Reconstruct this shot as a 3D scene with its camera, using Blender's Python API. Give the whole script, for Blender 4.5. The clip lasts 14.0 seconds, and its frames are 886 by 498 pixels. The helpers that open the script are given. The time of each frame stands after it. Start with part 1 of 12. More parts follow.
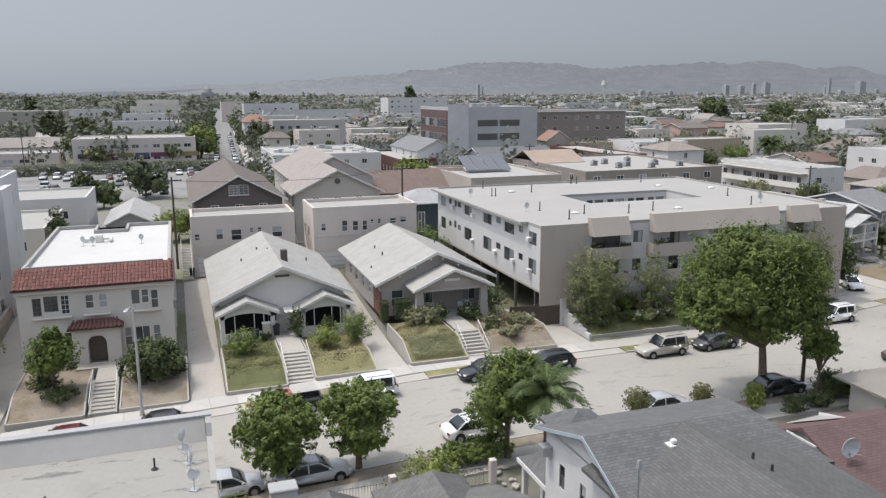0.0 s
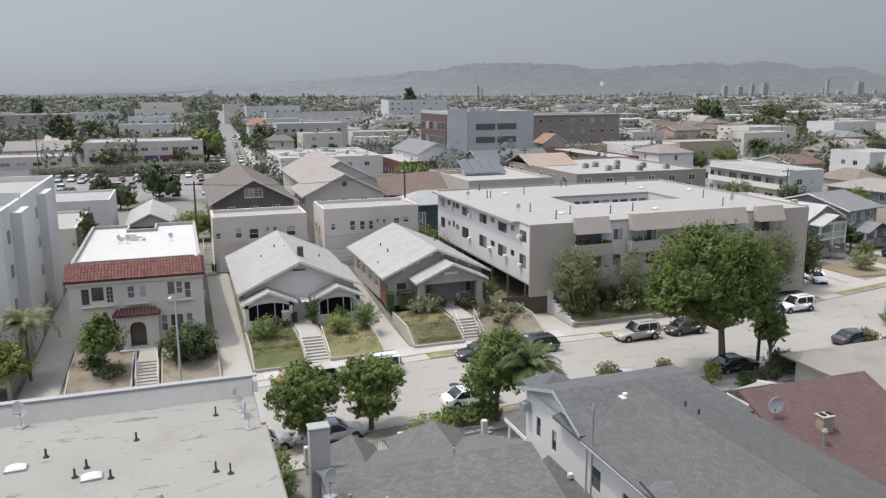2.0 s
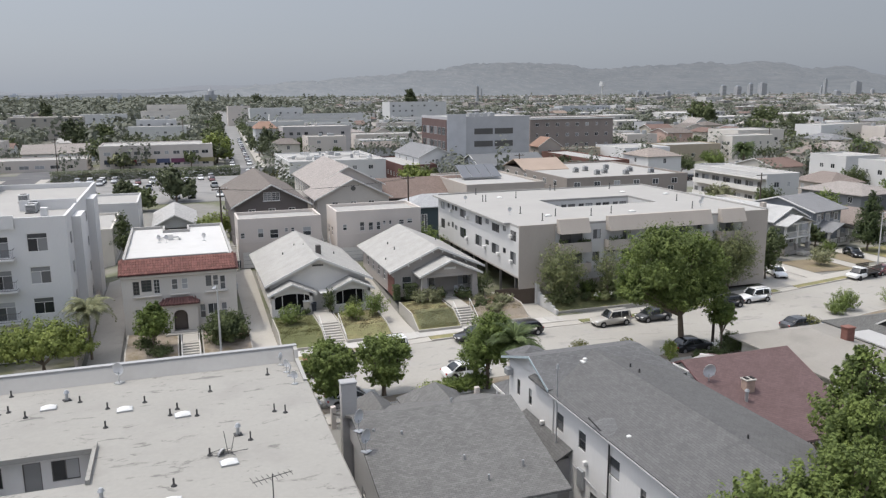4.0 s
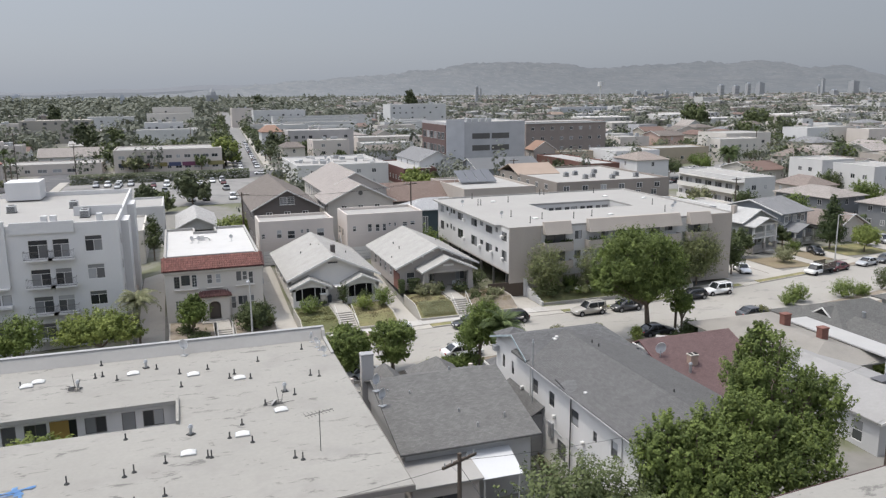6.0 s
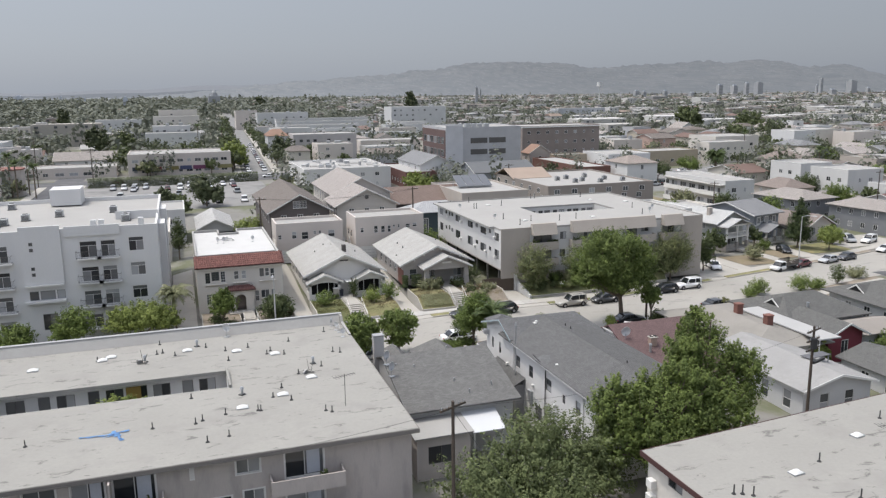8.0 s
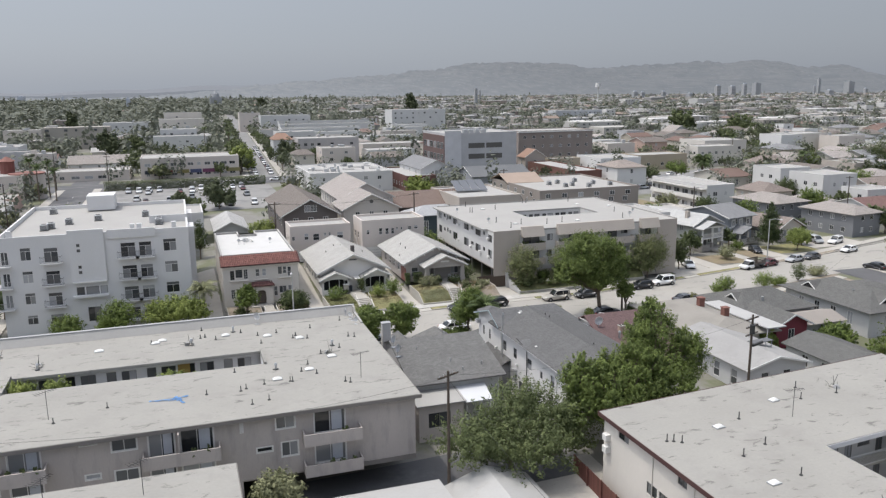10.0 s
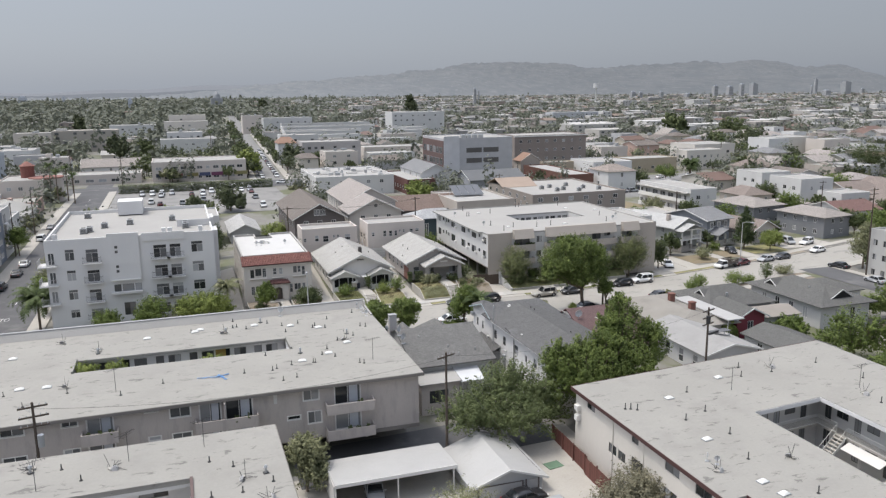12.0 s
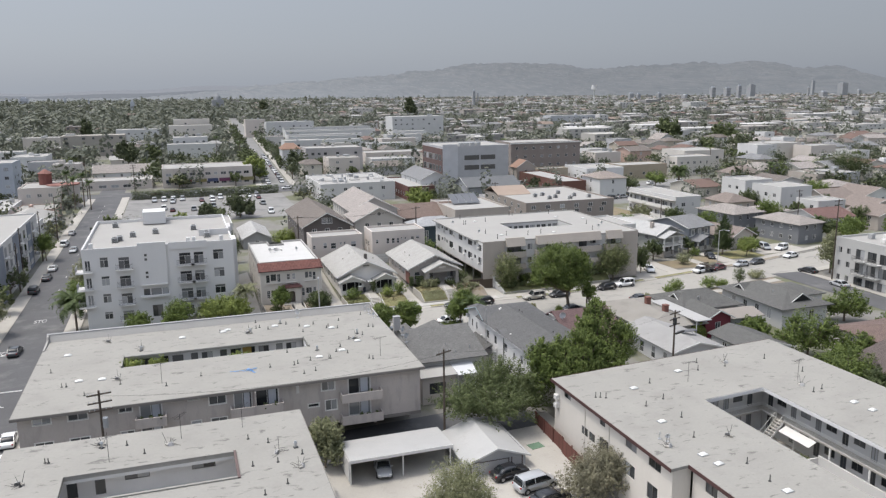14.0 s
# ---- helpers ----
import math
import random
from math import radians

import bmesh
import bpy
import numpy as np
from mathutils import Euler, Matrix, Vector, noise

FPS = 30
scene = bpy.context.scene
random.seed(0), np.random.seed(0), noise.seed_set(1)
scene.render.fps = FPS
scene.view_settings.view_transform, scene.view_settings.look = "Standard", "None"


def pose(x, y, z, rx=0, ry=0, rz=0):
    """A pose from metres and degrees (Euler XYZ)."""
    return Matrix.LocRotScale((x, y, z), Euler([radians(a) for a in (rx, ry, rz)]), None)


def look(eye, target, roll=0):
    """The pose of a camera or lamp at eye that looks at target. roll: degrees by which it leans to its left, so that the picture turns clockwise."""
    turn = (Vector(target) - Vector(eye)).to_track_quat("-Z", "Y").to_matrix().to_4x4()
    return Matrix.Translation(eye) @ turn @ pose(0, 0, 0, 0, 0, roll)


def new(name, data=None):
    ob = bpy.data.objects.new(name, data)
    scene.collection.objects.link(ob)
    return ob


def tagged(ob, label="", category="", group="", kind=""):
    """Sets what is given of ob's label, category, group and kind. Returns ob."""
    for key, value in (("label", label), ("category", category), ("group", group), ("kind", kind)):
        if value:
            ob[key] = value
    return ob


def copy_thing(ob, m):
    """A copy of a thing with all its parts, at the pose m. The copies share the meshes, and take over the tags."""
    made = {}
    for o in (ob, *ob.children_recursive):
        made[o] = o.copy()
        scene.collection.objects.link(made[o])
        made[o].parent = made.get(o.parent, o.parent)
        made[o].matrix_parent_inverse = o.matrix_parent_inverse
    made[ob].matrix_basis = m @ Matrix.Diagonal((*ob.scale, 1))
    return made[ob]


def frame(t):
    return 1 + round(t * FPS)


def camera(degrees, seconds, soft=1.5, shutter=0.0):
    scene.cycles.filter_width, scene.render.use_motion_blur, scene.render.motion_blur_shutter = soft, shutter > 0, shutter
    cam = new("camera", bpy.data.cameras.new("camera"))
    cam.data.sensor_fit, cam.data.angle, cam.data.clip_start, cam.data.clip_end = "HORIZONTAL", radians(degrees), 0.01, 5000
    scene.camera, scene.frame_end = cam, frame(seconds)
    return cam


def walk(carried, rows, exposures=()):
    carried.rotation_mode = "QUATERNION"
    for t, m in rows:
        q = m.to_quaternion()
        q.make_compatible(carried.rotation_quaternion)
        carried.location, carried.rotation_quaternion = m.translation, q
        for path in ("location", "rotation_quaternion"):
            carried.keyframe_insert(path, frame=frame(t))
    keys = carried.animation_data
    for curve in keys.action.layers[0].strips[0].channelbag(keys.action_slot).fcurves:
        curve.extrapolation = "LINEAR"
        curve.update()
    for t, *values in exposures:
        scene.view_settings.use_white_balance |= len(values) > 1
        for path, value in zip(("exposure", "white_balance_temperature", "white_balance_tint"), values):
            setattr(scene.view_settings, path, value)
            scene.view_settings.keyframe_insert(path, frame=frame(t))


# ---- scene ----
cam = camera(59.28, 14.0, soft=1.3)
# seconds, eye x y z, heading east of the y axis, tilt down, roll
ROWS = [
    (0.0, 0.000, 0.000, 22.600, 18.665, 11.481, -0.293),
    (0.5, -0.559, -1.707, 22.872, 18.657, 11.462, -0.313),
    (1.0, -1.167, -3.677, 23.185, 18.658, 11.444, -0.328),
    (1.5, -1.917, -5.822, 23.560, 18.678, 11.449, -0.384),
    (2.0, -2.726, -8.191, 23.945, 18.679, 11.444, -0.384),
    (2.5, -3.598, -10.760, 24.390, 18.686, 11.445, -0.391),
    (3.0, -4.501, -13.510, 24.930, 18.674, 11.460, -0.413),
    (5.5, -9.536, -28.405, 28.131, 18.688, 11.535, -0.483),
    (6.0, -10.510, -31.472, 28.784, 18.683, 11.563, -0.518),
    (6.5, -11.518, -34.566, 29.468, 18.687, 11.597, -0.532),
    (7.0, -12.515, -37.675, 30.137, 18.688, 11.596, -0.553),
    (7.5, -13.479, -40.720, 30.765, 18.673, 11.608, -0.598),
    (8.0, -14.458, -43.834, 31.405, 18.650, 11.607, -0.633),
    (10.5, -19.638, -59.865, 35.066, 18.678, 11.639, -0.612),
    (11.0, -20.724, -63.057, 35.830, 18.700, 11.647, -0.616),
    (11.5, -21.781, -66.251, 36.587, 18.715, 11.665, -0.616),
    (12.0, -22.838, -69.445, 37.408, 18.728, 11.687, -0.620),
    (12.5, -23.862, -72.645, 38.340, 18.734, 11.707, -0.631),
    (13.0, -24.895, -75.804, 39.369, 18.736, 11.723, -0.619),
    (13.5, -25.882, -78.880, 40.444, 18.751, 11.715, -0.619),
    (14.0, -26.871, -81.856, 41.587, 18.778, 11.696, -0.606),
]
def aim(x, y, z, head, down, roll):
    return pose(x, y, z, 90 - down, 0, -head) @ pose(0, 0, 0, 0, 0, roll)
walk(cam, [(t, aim(*r)) for t, *r in ROWS])

# ---- light ----
# towards the sun: from the west, slightly north, high
SUN_WAY = Vector((-0.36, 0.16, 1.0)).normalized()
SUN_EL = math.asin(SUN_WAY.z)
SUN_AZ = math.atan2(SUN_WAY.x, SUN_WAY.y)
world = bpy.data.worlds.new("world")
scene.world = world
world.use_nodes = True
wn = world.node_tree.nodes
wl = world.node_tree.links
sky = wn.new("ShaderNodeTexSky")
sky.sky_type = "NISHITA"
sky.sun_disc = False
sky.sun_elevation = SUN_EL
sky.sun_rotation = SUN_AZ % (2 * math.pi)
sky.altitude = 80
sky.air_density = 1.0
sky.dust_density = 2.5
sky.ozone_density = 1.0
hazy = wn.new("ShaderNodeHueSaturation")
hazy.inputs["Saturation"].default_value = 0.5
hazy.inputs["Value"].default_value = 2.0
wl.new(sky.outputs["Color"], hazy.inputs["Color"])
veil = wn.new("ShaderNodeMix")
veil.data_type = "RGBA"
veil.inputs[7].default_value = (1.99, 2.19, 2.55, 1)
wl.new(hazy.outputs["Color"], veil.inputs[6])
# the haze lies thick along the horizon and thins out overhead
aim = wn.new("ShaderNodeTexCoord")
parts_ = wn.new("ShaderNodeSeparateXYZ")
wl.new(aim.outputs["Generated"], parts_.inputs[0])
thin = wn.new("ShaderNodeMapRange")
thin.inputs["From Min"].default_value = 0.13
thin.inputs["From Max"].default_value = 0.7
thin.inputs["To Min"].default_value = 0.9
thin.inputs["To Max"].default_value = 0.0
wl.new(parts_.outputs["Z"], thin.inputs["Value"])
wl.new(thin.outputs["Result"], veil.inputs[0])
# and it scatters more light on the sun's side
side = wn.new("ShaderNodeVectorMath")
side.operation = "DOT_PRODUCT"
side.inputs[1].default_value = (-0.914, 0.406, 0)
wl.new(aim.outputs["Generated"], side.inputs[0])
glow = wn.new("ShaderNodeMath")
glow.operation = "MULTIPLY_ADD"
glow.inputs[1].default_value = 0.22
glow.inputs[2].default_value = 0.99
wl.new(side.outputs["Value"], glow.inputs[0])
lit = wn.new("ShaderNodeVectorMath")
lit.operation = "SCALE"
wl.new(veil.outputs[2], lit.inputs[0])
wl.new(glow.outputs[0], lit.inputs["Scale"])
wl.new(lit.outputs["Vector"], wn["Background"].inputs["Color"])
wn["Background"].inputs["Strength"].default_value = 0.15
sun = new("sun", bpy.data.lights.new("sun", "SUN"))
sun.data.energy = 1.72
sun.data.angle = radians(0.6)
sun.data.color = (1.0, 0.948, 0.862)
sun.matrix_world = look(SUN_WAY * 100, (0, 0, 0))
scene.view_settings.exposure = 0.06

# ---- materials ----
MATS = {}


def surf(name, col, rough=0.85, var=0.12, scale=0.35, fine=6.0, bump=0.15, metal=0.0, rnd=0.0, streak=False, spec=0.3, stain=None, scuff=None):
    """A weathered surface: broad and fine mottling in world metres, a fine bump, and a shift from object to object."""
    if name in MATS:
        return MATS[name]
    m = bpy.data.materials.new(name)
    m.use_nodes = True
    nt = m.node_tree
    n, l = nt.nodes, nt.links
    b = n["Principled BSDF"]
    geo = n.new("ShaderNodeNewGeometry")
    at = n.new("ShaderNodeMapping")
    at.inputs["Scale"].default_value = (1, 1, 0.25) if streak else (1, 1, 1)
    l.new(geo.outputs["Position"], at.inputs["Vector"])
    big = n.new("ShaderNodeTexNoise")
    big.inputs["Scale"].default_value = scale
    big.inputs["Detail"].default_value = 5
    small = n.new("ShaderNodeTexNoise")
    small.inputs["Scale"].default_value = fine
    small.inputs["Detail"].default_value = 3
    l.new(at.outputs["Vector"], big.inputs["Vector"])
    l.new(at.outputs["Vector"], small.inputs["Vector"])
    mul = n.new("ShaderNodeMath")
    mul.operation = "MULTIPLY_ADD"
    mul.inputs[1].default_value = 2.4 * var
    mul.inputs[2].default_value = 1 - 1.2 * var
    l.new(big.outputs["Fac"], mul.inputs[0])
    mul2 = n.new("ShaderNodeMath")
    mul2.operation = "MULTIPLY_ADD"
    mul2.inputs[1].default_value = 1.4 * var
    mul2.inputs[2].default_value = 1 - 0.7 * var
    l.new(small.outputs["Fac"], mul2.inputs[0])
    both = n.new("ShaderNodeMath")
    both.operation = "MULTIPLY"
    l.new(mul.outputs[0], both.inputs[0])
    l.new(mul2.outputs[0], both.inputs[1])
    out = both.outputs[0]
    if rnd:
        info = n.new("ShaderNodeObjectInfo")
        rr = n.new("ShaderNodeMath")
        rr.operation = "MULTIPLY_ADD"
        rr.inputs[1].default_value = 2 * rnd
        rr.inputs[2].default_value = 1 - rnd
        l.new(info.outputs["Random"], rr.inputs[0])
        rm = n.new("ShaderNodeMath")
        rm.operation = "MULTIPLY"
        l.new(out, rm.inputs[0])
        l.new(rr.outputs[0], rm.inputs[1])
        out = rm.outputs[0]
    tint = n.new("ShaderNodeVectorMath")
    tint.operation = "SCALE"
    tint.inputs[0].default_value = col
    l.new(out, tint.inputs["Scale"])
    last = tint.outputs["Vector"]
    if stain:
        sc, lo, hi, scol = stain
        st = n.new("ShaderNodeTexNoise")
        st.inputs["Scale"].default_value = sc
        st.inputs["Detail"].default_value = 6
        st.inputs["Roughness"].default_value = 0.65
        l.new(at.outputs["Vector"], st.inputs["Vector"])
        mr = n.new("ShaderNodeMapRange")
        mr.inputs["From Min"].default_value = lo
        mr.inputs["From Max"].default_value = hi
        l.new(st.outputs["Fac"], mr.inputs["Value"])
        mx = n.new("ShaderNodeMix")
        mx.data_type = "RGBA"
        l.new(mr.outputs["Result"], mx.inputs[0])
        l.new(last, mx.inputs[6])
        mx.inputs[7].default_value = (*scol, 1)
        last = mx.outputs[2]
    if scuff:
        sc, lo, hi, scol = scuff
        long_ = n.new("ShaderNodeMapping")
        long_.inputs["Scale"].default_value = (0.6, 1.45, 1)
        l.new(geo.outputs["Position"], long_.inputs["Vector"])
        sn = n.new("ShaderNodeTexNoise")
        sn.inputs["Scale"].default_value = sc
        sn.inputs["Detail"].default_value = 8
        sn.inputs["Roughness"].default_value = 0.7
        sn.inputs["Distortion"].default_value = 0.6
        l.new(long_.outputs["Vector"], sn.inputs["Vector"])
        mr = n.new("ShaderNodeMapRange")
        mr.inputs["From Min"].default_value = lo
        mr.inputs["From Max"].default_value = hi
        mr.inputs["To Max"].default_value = 0.8
        l.new(sn.outputs["Fac"], mr.inputs["Value"])
        mx = n.new("ShaderNodeMix")
        mx.data_type = "RGBA"
        l.new(mr.outputs["Result"], mx.inputs[0])
        l.new(last, mx.inputs[6])
        mx.inputs[7].default_value = (*scol, 1)
        last = mx.outputs[2]
    l.new(last, b.inputs["Base Color"])
    b.inputs["Roughness"].default_value = rough
    b.inputs["Metallic"].default_value = metal
    b.inputs["Specular IOR Level"].default_value = spec
    if bump:
        bp = n.new("ShaderNodeBump")
        bp.inputs["Strength"].default_value = bump
        bp.inputs["Distance"].default_value = 0.03
        l.new(small.outputs["Fac"], bp.inputs["Height"])
        l.new(bp.outputs["Normal"], b.inputs["Normal"])
    MATS[name] = m
    return m


def shingled(name, col, along="x", var=0.3, w=0.33, h=0.16, gap=0.6):
    """Asphalt shingles: staggered tabs of slightly different greys; courses run along x or y."""
    if name in MATS:
        return MATS[name]
    m = bpy.data.materials.new(name)
    m.use_nodes = True
    n, l = m.node_tree.nodes, m.node_tree.links
    b = n["Principled BSDF"]
    geo = n.new("ShaderNodeNewGeometry")
    sep = n.new("ShaderNodeSeparateXYZ")
    l.new(geo.outputs["Position"], sep.inputs[0])
    com = n.new("ShaderNodeCombineXYZ")
    l.new(sep.outputs["X" if along == "x" else "Y"], com.inputs["X"])
    l.new(sep.outputs["Y" if along == "x" else "X"], com.inputs["Y"])
    br = n.new("ShaderNodeTexBrick")
    br.inputs["Scale"].default_value = 1.0
    br.inputs["Brick Width"].default_value = w
    br.inputs["Row Height"].default_value = h
    br.inputs["Mortar Size"].default_value = 0.008
    br.inputs["Bias"].default_value = 0.0
    br.inputs["Color1"].default_value = (*[c * (1 - var) for c in col], 1)
    br.inputs["Color2"].default_value = (*[c * (1 + var) for c in col], 1)
    br.inputs["Mortar"].default_value = (*[c * gap for c in col], 1)
    l.new(com.outputs[0], br.inputs["Vector"])
    no = n.new("ShaderNodeTexNoise")
    no.inputs["Scale"].default_value = 0.7
    no.inputs["Detail"].default_value = 10
    no.inputs["Roughness"].default_value = 0.68
    l.new(geo.outputs["Position"], no.inputs["Vector"])
    k = n.new("ShaderNodeMath")
    k.operation = "MULTIPLY_ADD"
    k.inputs[1].default_value = 0.5
    k.inputs[2].default_value = 0.75
    l.new(no.outputs["Fac"], k.inputs[0])
    t = n.new("ShaderNodeVectorMath")
    t.operation = "SCALE"
    l.new(br.outputs["Color"], t.inputs[0])
    l.new(k.outputs[0], t.inputs["Scale"])
    l.new(t.outputs["Vector"], b.inputs["Base Color"])
    b.inputs["Roughness"].default_value = 0.9
    b.inputs["Specular IOR Level"].default_value = 0.2
    bp = n.new("ShaderNodeBump")
    bp.inputs["Strength"].default_value = 0.4
    bp.inputs["Distance"].default_value = 0.02
    l.new(br.outputs["Fac"], bp.inputs["Height"])
    bp.invert = True
    l.new(bp.outputs["Normal"], b.inputs["Normal"])
    MATS[name] = m
    return m


def leafy(name, lo, hi, rough=0.6):
    """Foliage: every leaf its own green between two tones, a little light through it."""
    if name in MATS:
        return MATS[name]
    m = bpy.data.materials.new(name)
    m.use_nodes = True
    n, l = m.node_tree.nodes, m.node_tree.links
    b = n["Principled BSDF"]
    geo = n.new("ShaderNodeNewGeometry")
    mx = n.new("ShaderNodeMix")
    mx.data_type = "RGBA"
    mx.inputs[6].default_value = (*lo, 1)
    mx.inputs[7].default_value = (*hi, 1)
    no = n.new("ShaderNodeTexNoise")
    no.inputs["Scale"].default_value = 0.8
    no.inputs["Detail"].default_value = 3
    l.new(geo.outputs["Position"], no.inputs["Vector"])
    av = n.new("ShaderNodeMath")
    av.operation = "MULTIPLY_ADD"
    av.inputs[1].default_value = 0.3
    l.new(geo.outputs["Random Per Island"], av.inputs[0])
    half = n.new("ShaderNodeMapRange")
    half.inputs["From Min"].default_value = 0.32
    half.inputs["From Max"].default_value = 0.68
    half.inputs["To Max"].default_value = 0.7
    l.new(no.outputs["Fac"], half.inputs["Value"])
    l.new(half.outputs[0], av.inputs[2])
    l.new(av.outputs[0], mx.inputs[0])
    l.new(mx.outputs[2], b.inputs["Base Color"])
    b.inputs["Roughness"].default_value = rough
    b.inputs["Specular IOR Level"].default_value = 0.25
    tr = n.new("ShaderNodeBsdfTranslucent")
    l.new(mx.outputs[2], tr.inputs["Color"])
    sh = n.new("ShaderNodeMixShader")
    sh.inputs[0].default_value = 0.25
    l.new(b.outputs[0], sh.inputs[1])
    l.new(tr.outputs[0], sh.inputs[2])
    l.new(sh.outputs[0], n["Material Output"].inputs["Surface"])
    MATS[name] = m
    return m


def plain(name, col, rough=0.5, metal=0.0, spec=0.5, coat=0.0):
    if name in MATS:
        return MATS[name]
    m = bpy.data.materials.new(name)
    m.use_nodes = True
    b = m.node_tree.nodes["Principled BSDF"]
    b.inputs["Base Color"].default_value = (*col, 1)
    b.inputs["Roughness"].default_value = rough
    b.inputs["Metallic"].default_value = metal
    b.inputs["Specular IOR Level"].default_value = spec
    b.inputs["Coat Weight"].default_value = coat
    MATS[name] = m
    return m


def window_glass(name="window_glass"):
    """Dark glass with a gloss; some panes have pale blinds behind them."""
    if name in MATS:
        return MATS[name]
    m = bpy.data.materials.new(name)
    m.use_nodes = True
    n, l = m.node_tree.nodes, m.node_tree.links
    b = n["Principled BSDF"]
    info = n.new("ShaderNodeObjectInfo")
    ramp = n.new("ShaderNodeValToRGB")
    ramp.color_ramp.interpolation = "CONSTANT"
    e = ramp.color_ramp.elements
    e[0].color = (0.026, 0.029, 0.032, 1)
    e[1].position, e[1].color = 0.25, (0.06, 0.064, 0.068, 1)
    for p, c in ((0.48, 0.12), (0.66, 0.22), (0.84, 0.36)):
        x = e.new(p)
        x.color = (c, c * 1.02, c * 1.04, 1)
    l.new(info.outputs["Random"], ramp.inputs["Fac"])
    l.new(ramp.outputs["Color"], b.inputs["Base Color"])
    b.inputs["Roughness"].default_value = 0.06
    b.inputs["Specular IOR Level"].default_value = 0.6
    MATS[name] = m
    return m


GLASS = window_glass()
# near-black paint for the shade in the depth of openings
DARK = plain("dark_opening", (0.01, 0.01, 0.01), 0.9)
WHITE_TRIM = surf("white_trim", (0.66, 0.65, 0.625), 0.6, 0.06)
GREY_TRIM = surf("grey_trim", (0.35, 0.35, 0.35), 0.6, 0.08)
BRONZE_TRIM = surf("bronze_trim", (0.11, 0.105, 0.10), 0.5, 0.1)
STEEL = surf("galvanised_steel", (0.42, 0.43, 0.44), 0.45, 0.15, metal=0.6)
PIPE = surf("dark_pipe", (0.05, 0.05, 0.05), 0.7, 0.2)
CONCRETE = surf("concrete", (0.39, 0.37, 0.333), 0.9, 0.12, 0.25, 5.0, stain=(0.6, 0.58, 0.8, (0.30, 0.288, 0.265)), scuff=(0.9, 0.62, 0.7, (0.24, 0.23, 0.21)))
STREET = surf("street_concrete", (0.33, 0.316, 0.286), 0.92, 0.10, 0.12, 3.0, stain=(0.25, 0.56, 0.78, (0.315, 0.305, 0.288)), scuff=(0.35, 0.57, 0.68, (0.2, 0.193, 0.182)))
LOT = surf("worn_lot_asphalt", (0.24, 0.235, 0.225), 0.92, 0.15, 0.1, 3.0, stain=(0.12, 0.5, 0.7, (0.16, 0.158, 0.155)))
ASPHALT = surf("asphalt", (0.105, 0.105, 0.108), 0.92, 0.18, 0.15, 4.0, stain=(0.2, 0.52, 0.75, (0.17, 0.168, 0.165)))
LAND = surf("bare_ground", (0.215, 0.207, 0.188), 0.95, 0.25, 0.05, 0.8, stain=(0.05, 0.47, 0.56, (0.135, 0.142, 0.088)))
ASPHALT_OLD = surf("old_asphalt", (0.20, 0.198, 0.192), 0.95, 0.2, 0.1, 3.0, stain=(0.15, 0.5, 0.75, (0.27, 0.265, 0.25)))
DRY_LOT = surf("dry_grass_lot", (0.225, 0.185, 0.125), 0.97, 0.3, 0.3, 5.0, bump=0.5, stain=(0.3, 0.5, 0.7, (0.17, 0.16, 0.075)))
DIRT = surf("dry_soil", (0.255, 0.218, 0.175), 0.97, 0.3, 0.5, 8.0, bump=0.6, stain=(0.7, 0.48, 0.66, (0.19, 0.155, 0.10)))
GRASS = surf("dry_lawn", (0.195, 0.188, 0.092), 0.95, 0.3, 0.6, 14.0, bump=0.8, stain=(0.5, 0.5, 0.68, (0.30, 0.25, 0.13)))
GRASS_GREEN = surf("green_lawn", (0.125, 0.132, 0.06), 0.95, 0.3, 0.6, 14.0, bump=0.8, stain=(0.5, 0.55, 0.72, (0.27, 0.24, 0.11)))
BARK = surf("bark", (0.16, 0.13, 0.10), 0.95, 0.3, 2.0, 12.0, bump=0.6)
WOODPOLE = surf("weathered_pole_wood", (0.085, 0.068, 0.055), 0.9, 0.25, 1.0, 10.0)
LEAF = leafy("leaf_green", (0.058, 0.086, 0.022), (0.205, 0.265, 0.068))
LEAF_DARK = leafy("leaf_dark", (0.042, 0.058, 0.024), (0.135, 0.165, 0.066))
LEAF_PINE = leafy("leaf_pine", (0.028, 0.045, 0.018), (0.095, 0.125, 0.048))
LEAF_OLIVE = leafy("leaf_olive", (0.13, 0.14, 0.07), (0.31, 0.315, 0.18))
LEAF_SAGE = leafy("leaf_sage", (0.09, 0.11, 0.045), (0.265, 0.285, 0.13))
LEAF_PALM = leafy("leaf_palm", (0.05, 0.075, 0.028), (0.155, 0.2, 0.08))
LEAF_STREET = leafy("leaf_street", (0.05, 0.074, 0.02), (0.185, 0.236, 0.062))
LEAF_LIME = leafy("leaf_lime", (0.095, 0.13, 0.032), (0.29, 0.335, 0.09))

# ---- building tools ----
Z = Vector((0, 0, 1))


def link_bm(name, bm, material, parent=None, smooth=False):
    me = bpy.data.meshes.new(name)
    bmesh.ops.recalc_face_normals(bm, faces=bm.faces)
    bm.to_mesh(me)
    bm.free()
    me.materials.append(material)
    if smooth:
        for p in me.polygons:
            p.use_smooth = True
    ob = new(name, me)
    if parent:
        ob.parent = parent
    return ob


def part(name, bm, material, parent, label="", smooth=False):
    ob = link_bm(name, bm, material, parent, smooth)
    if label:
        ob["label"] = label
    return ob


def share(name, mesh, parent, m=None):
    ob = new(name, mesh)
    ob.parent = parent
    if m is not None:
        ob.matrix_basis = m
    return ob


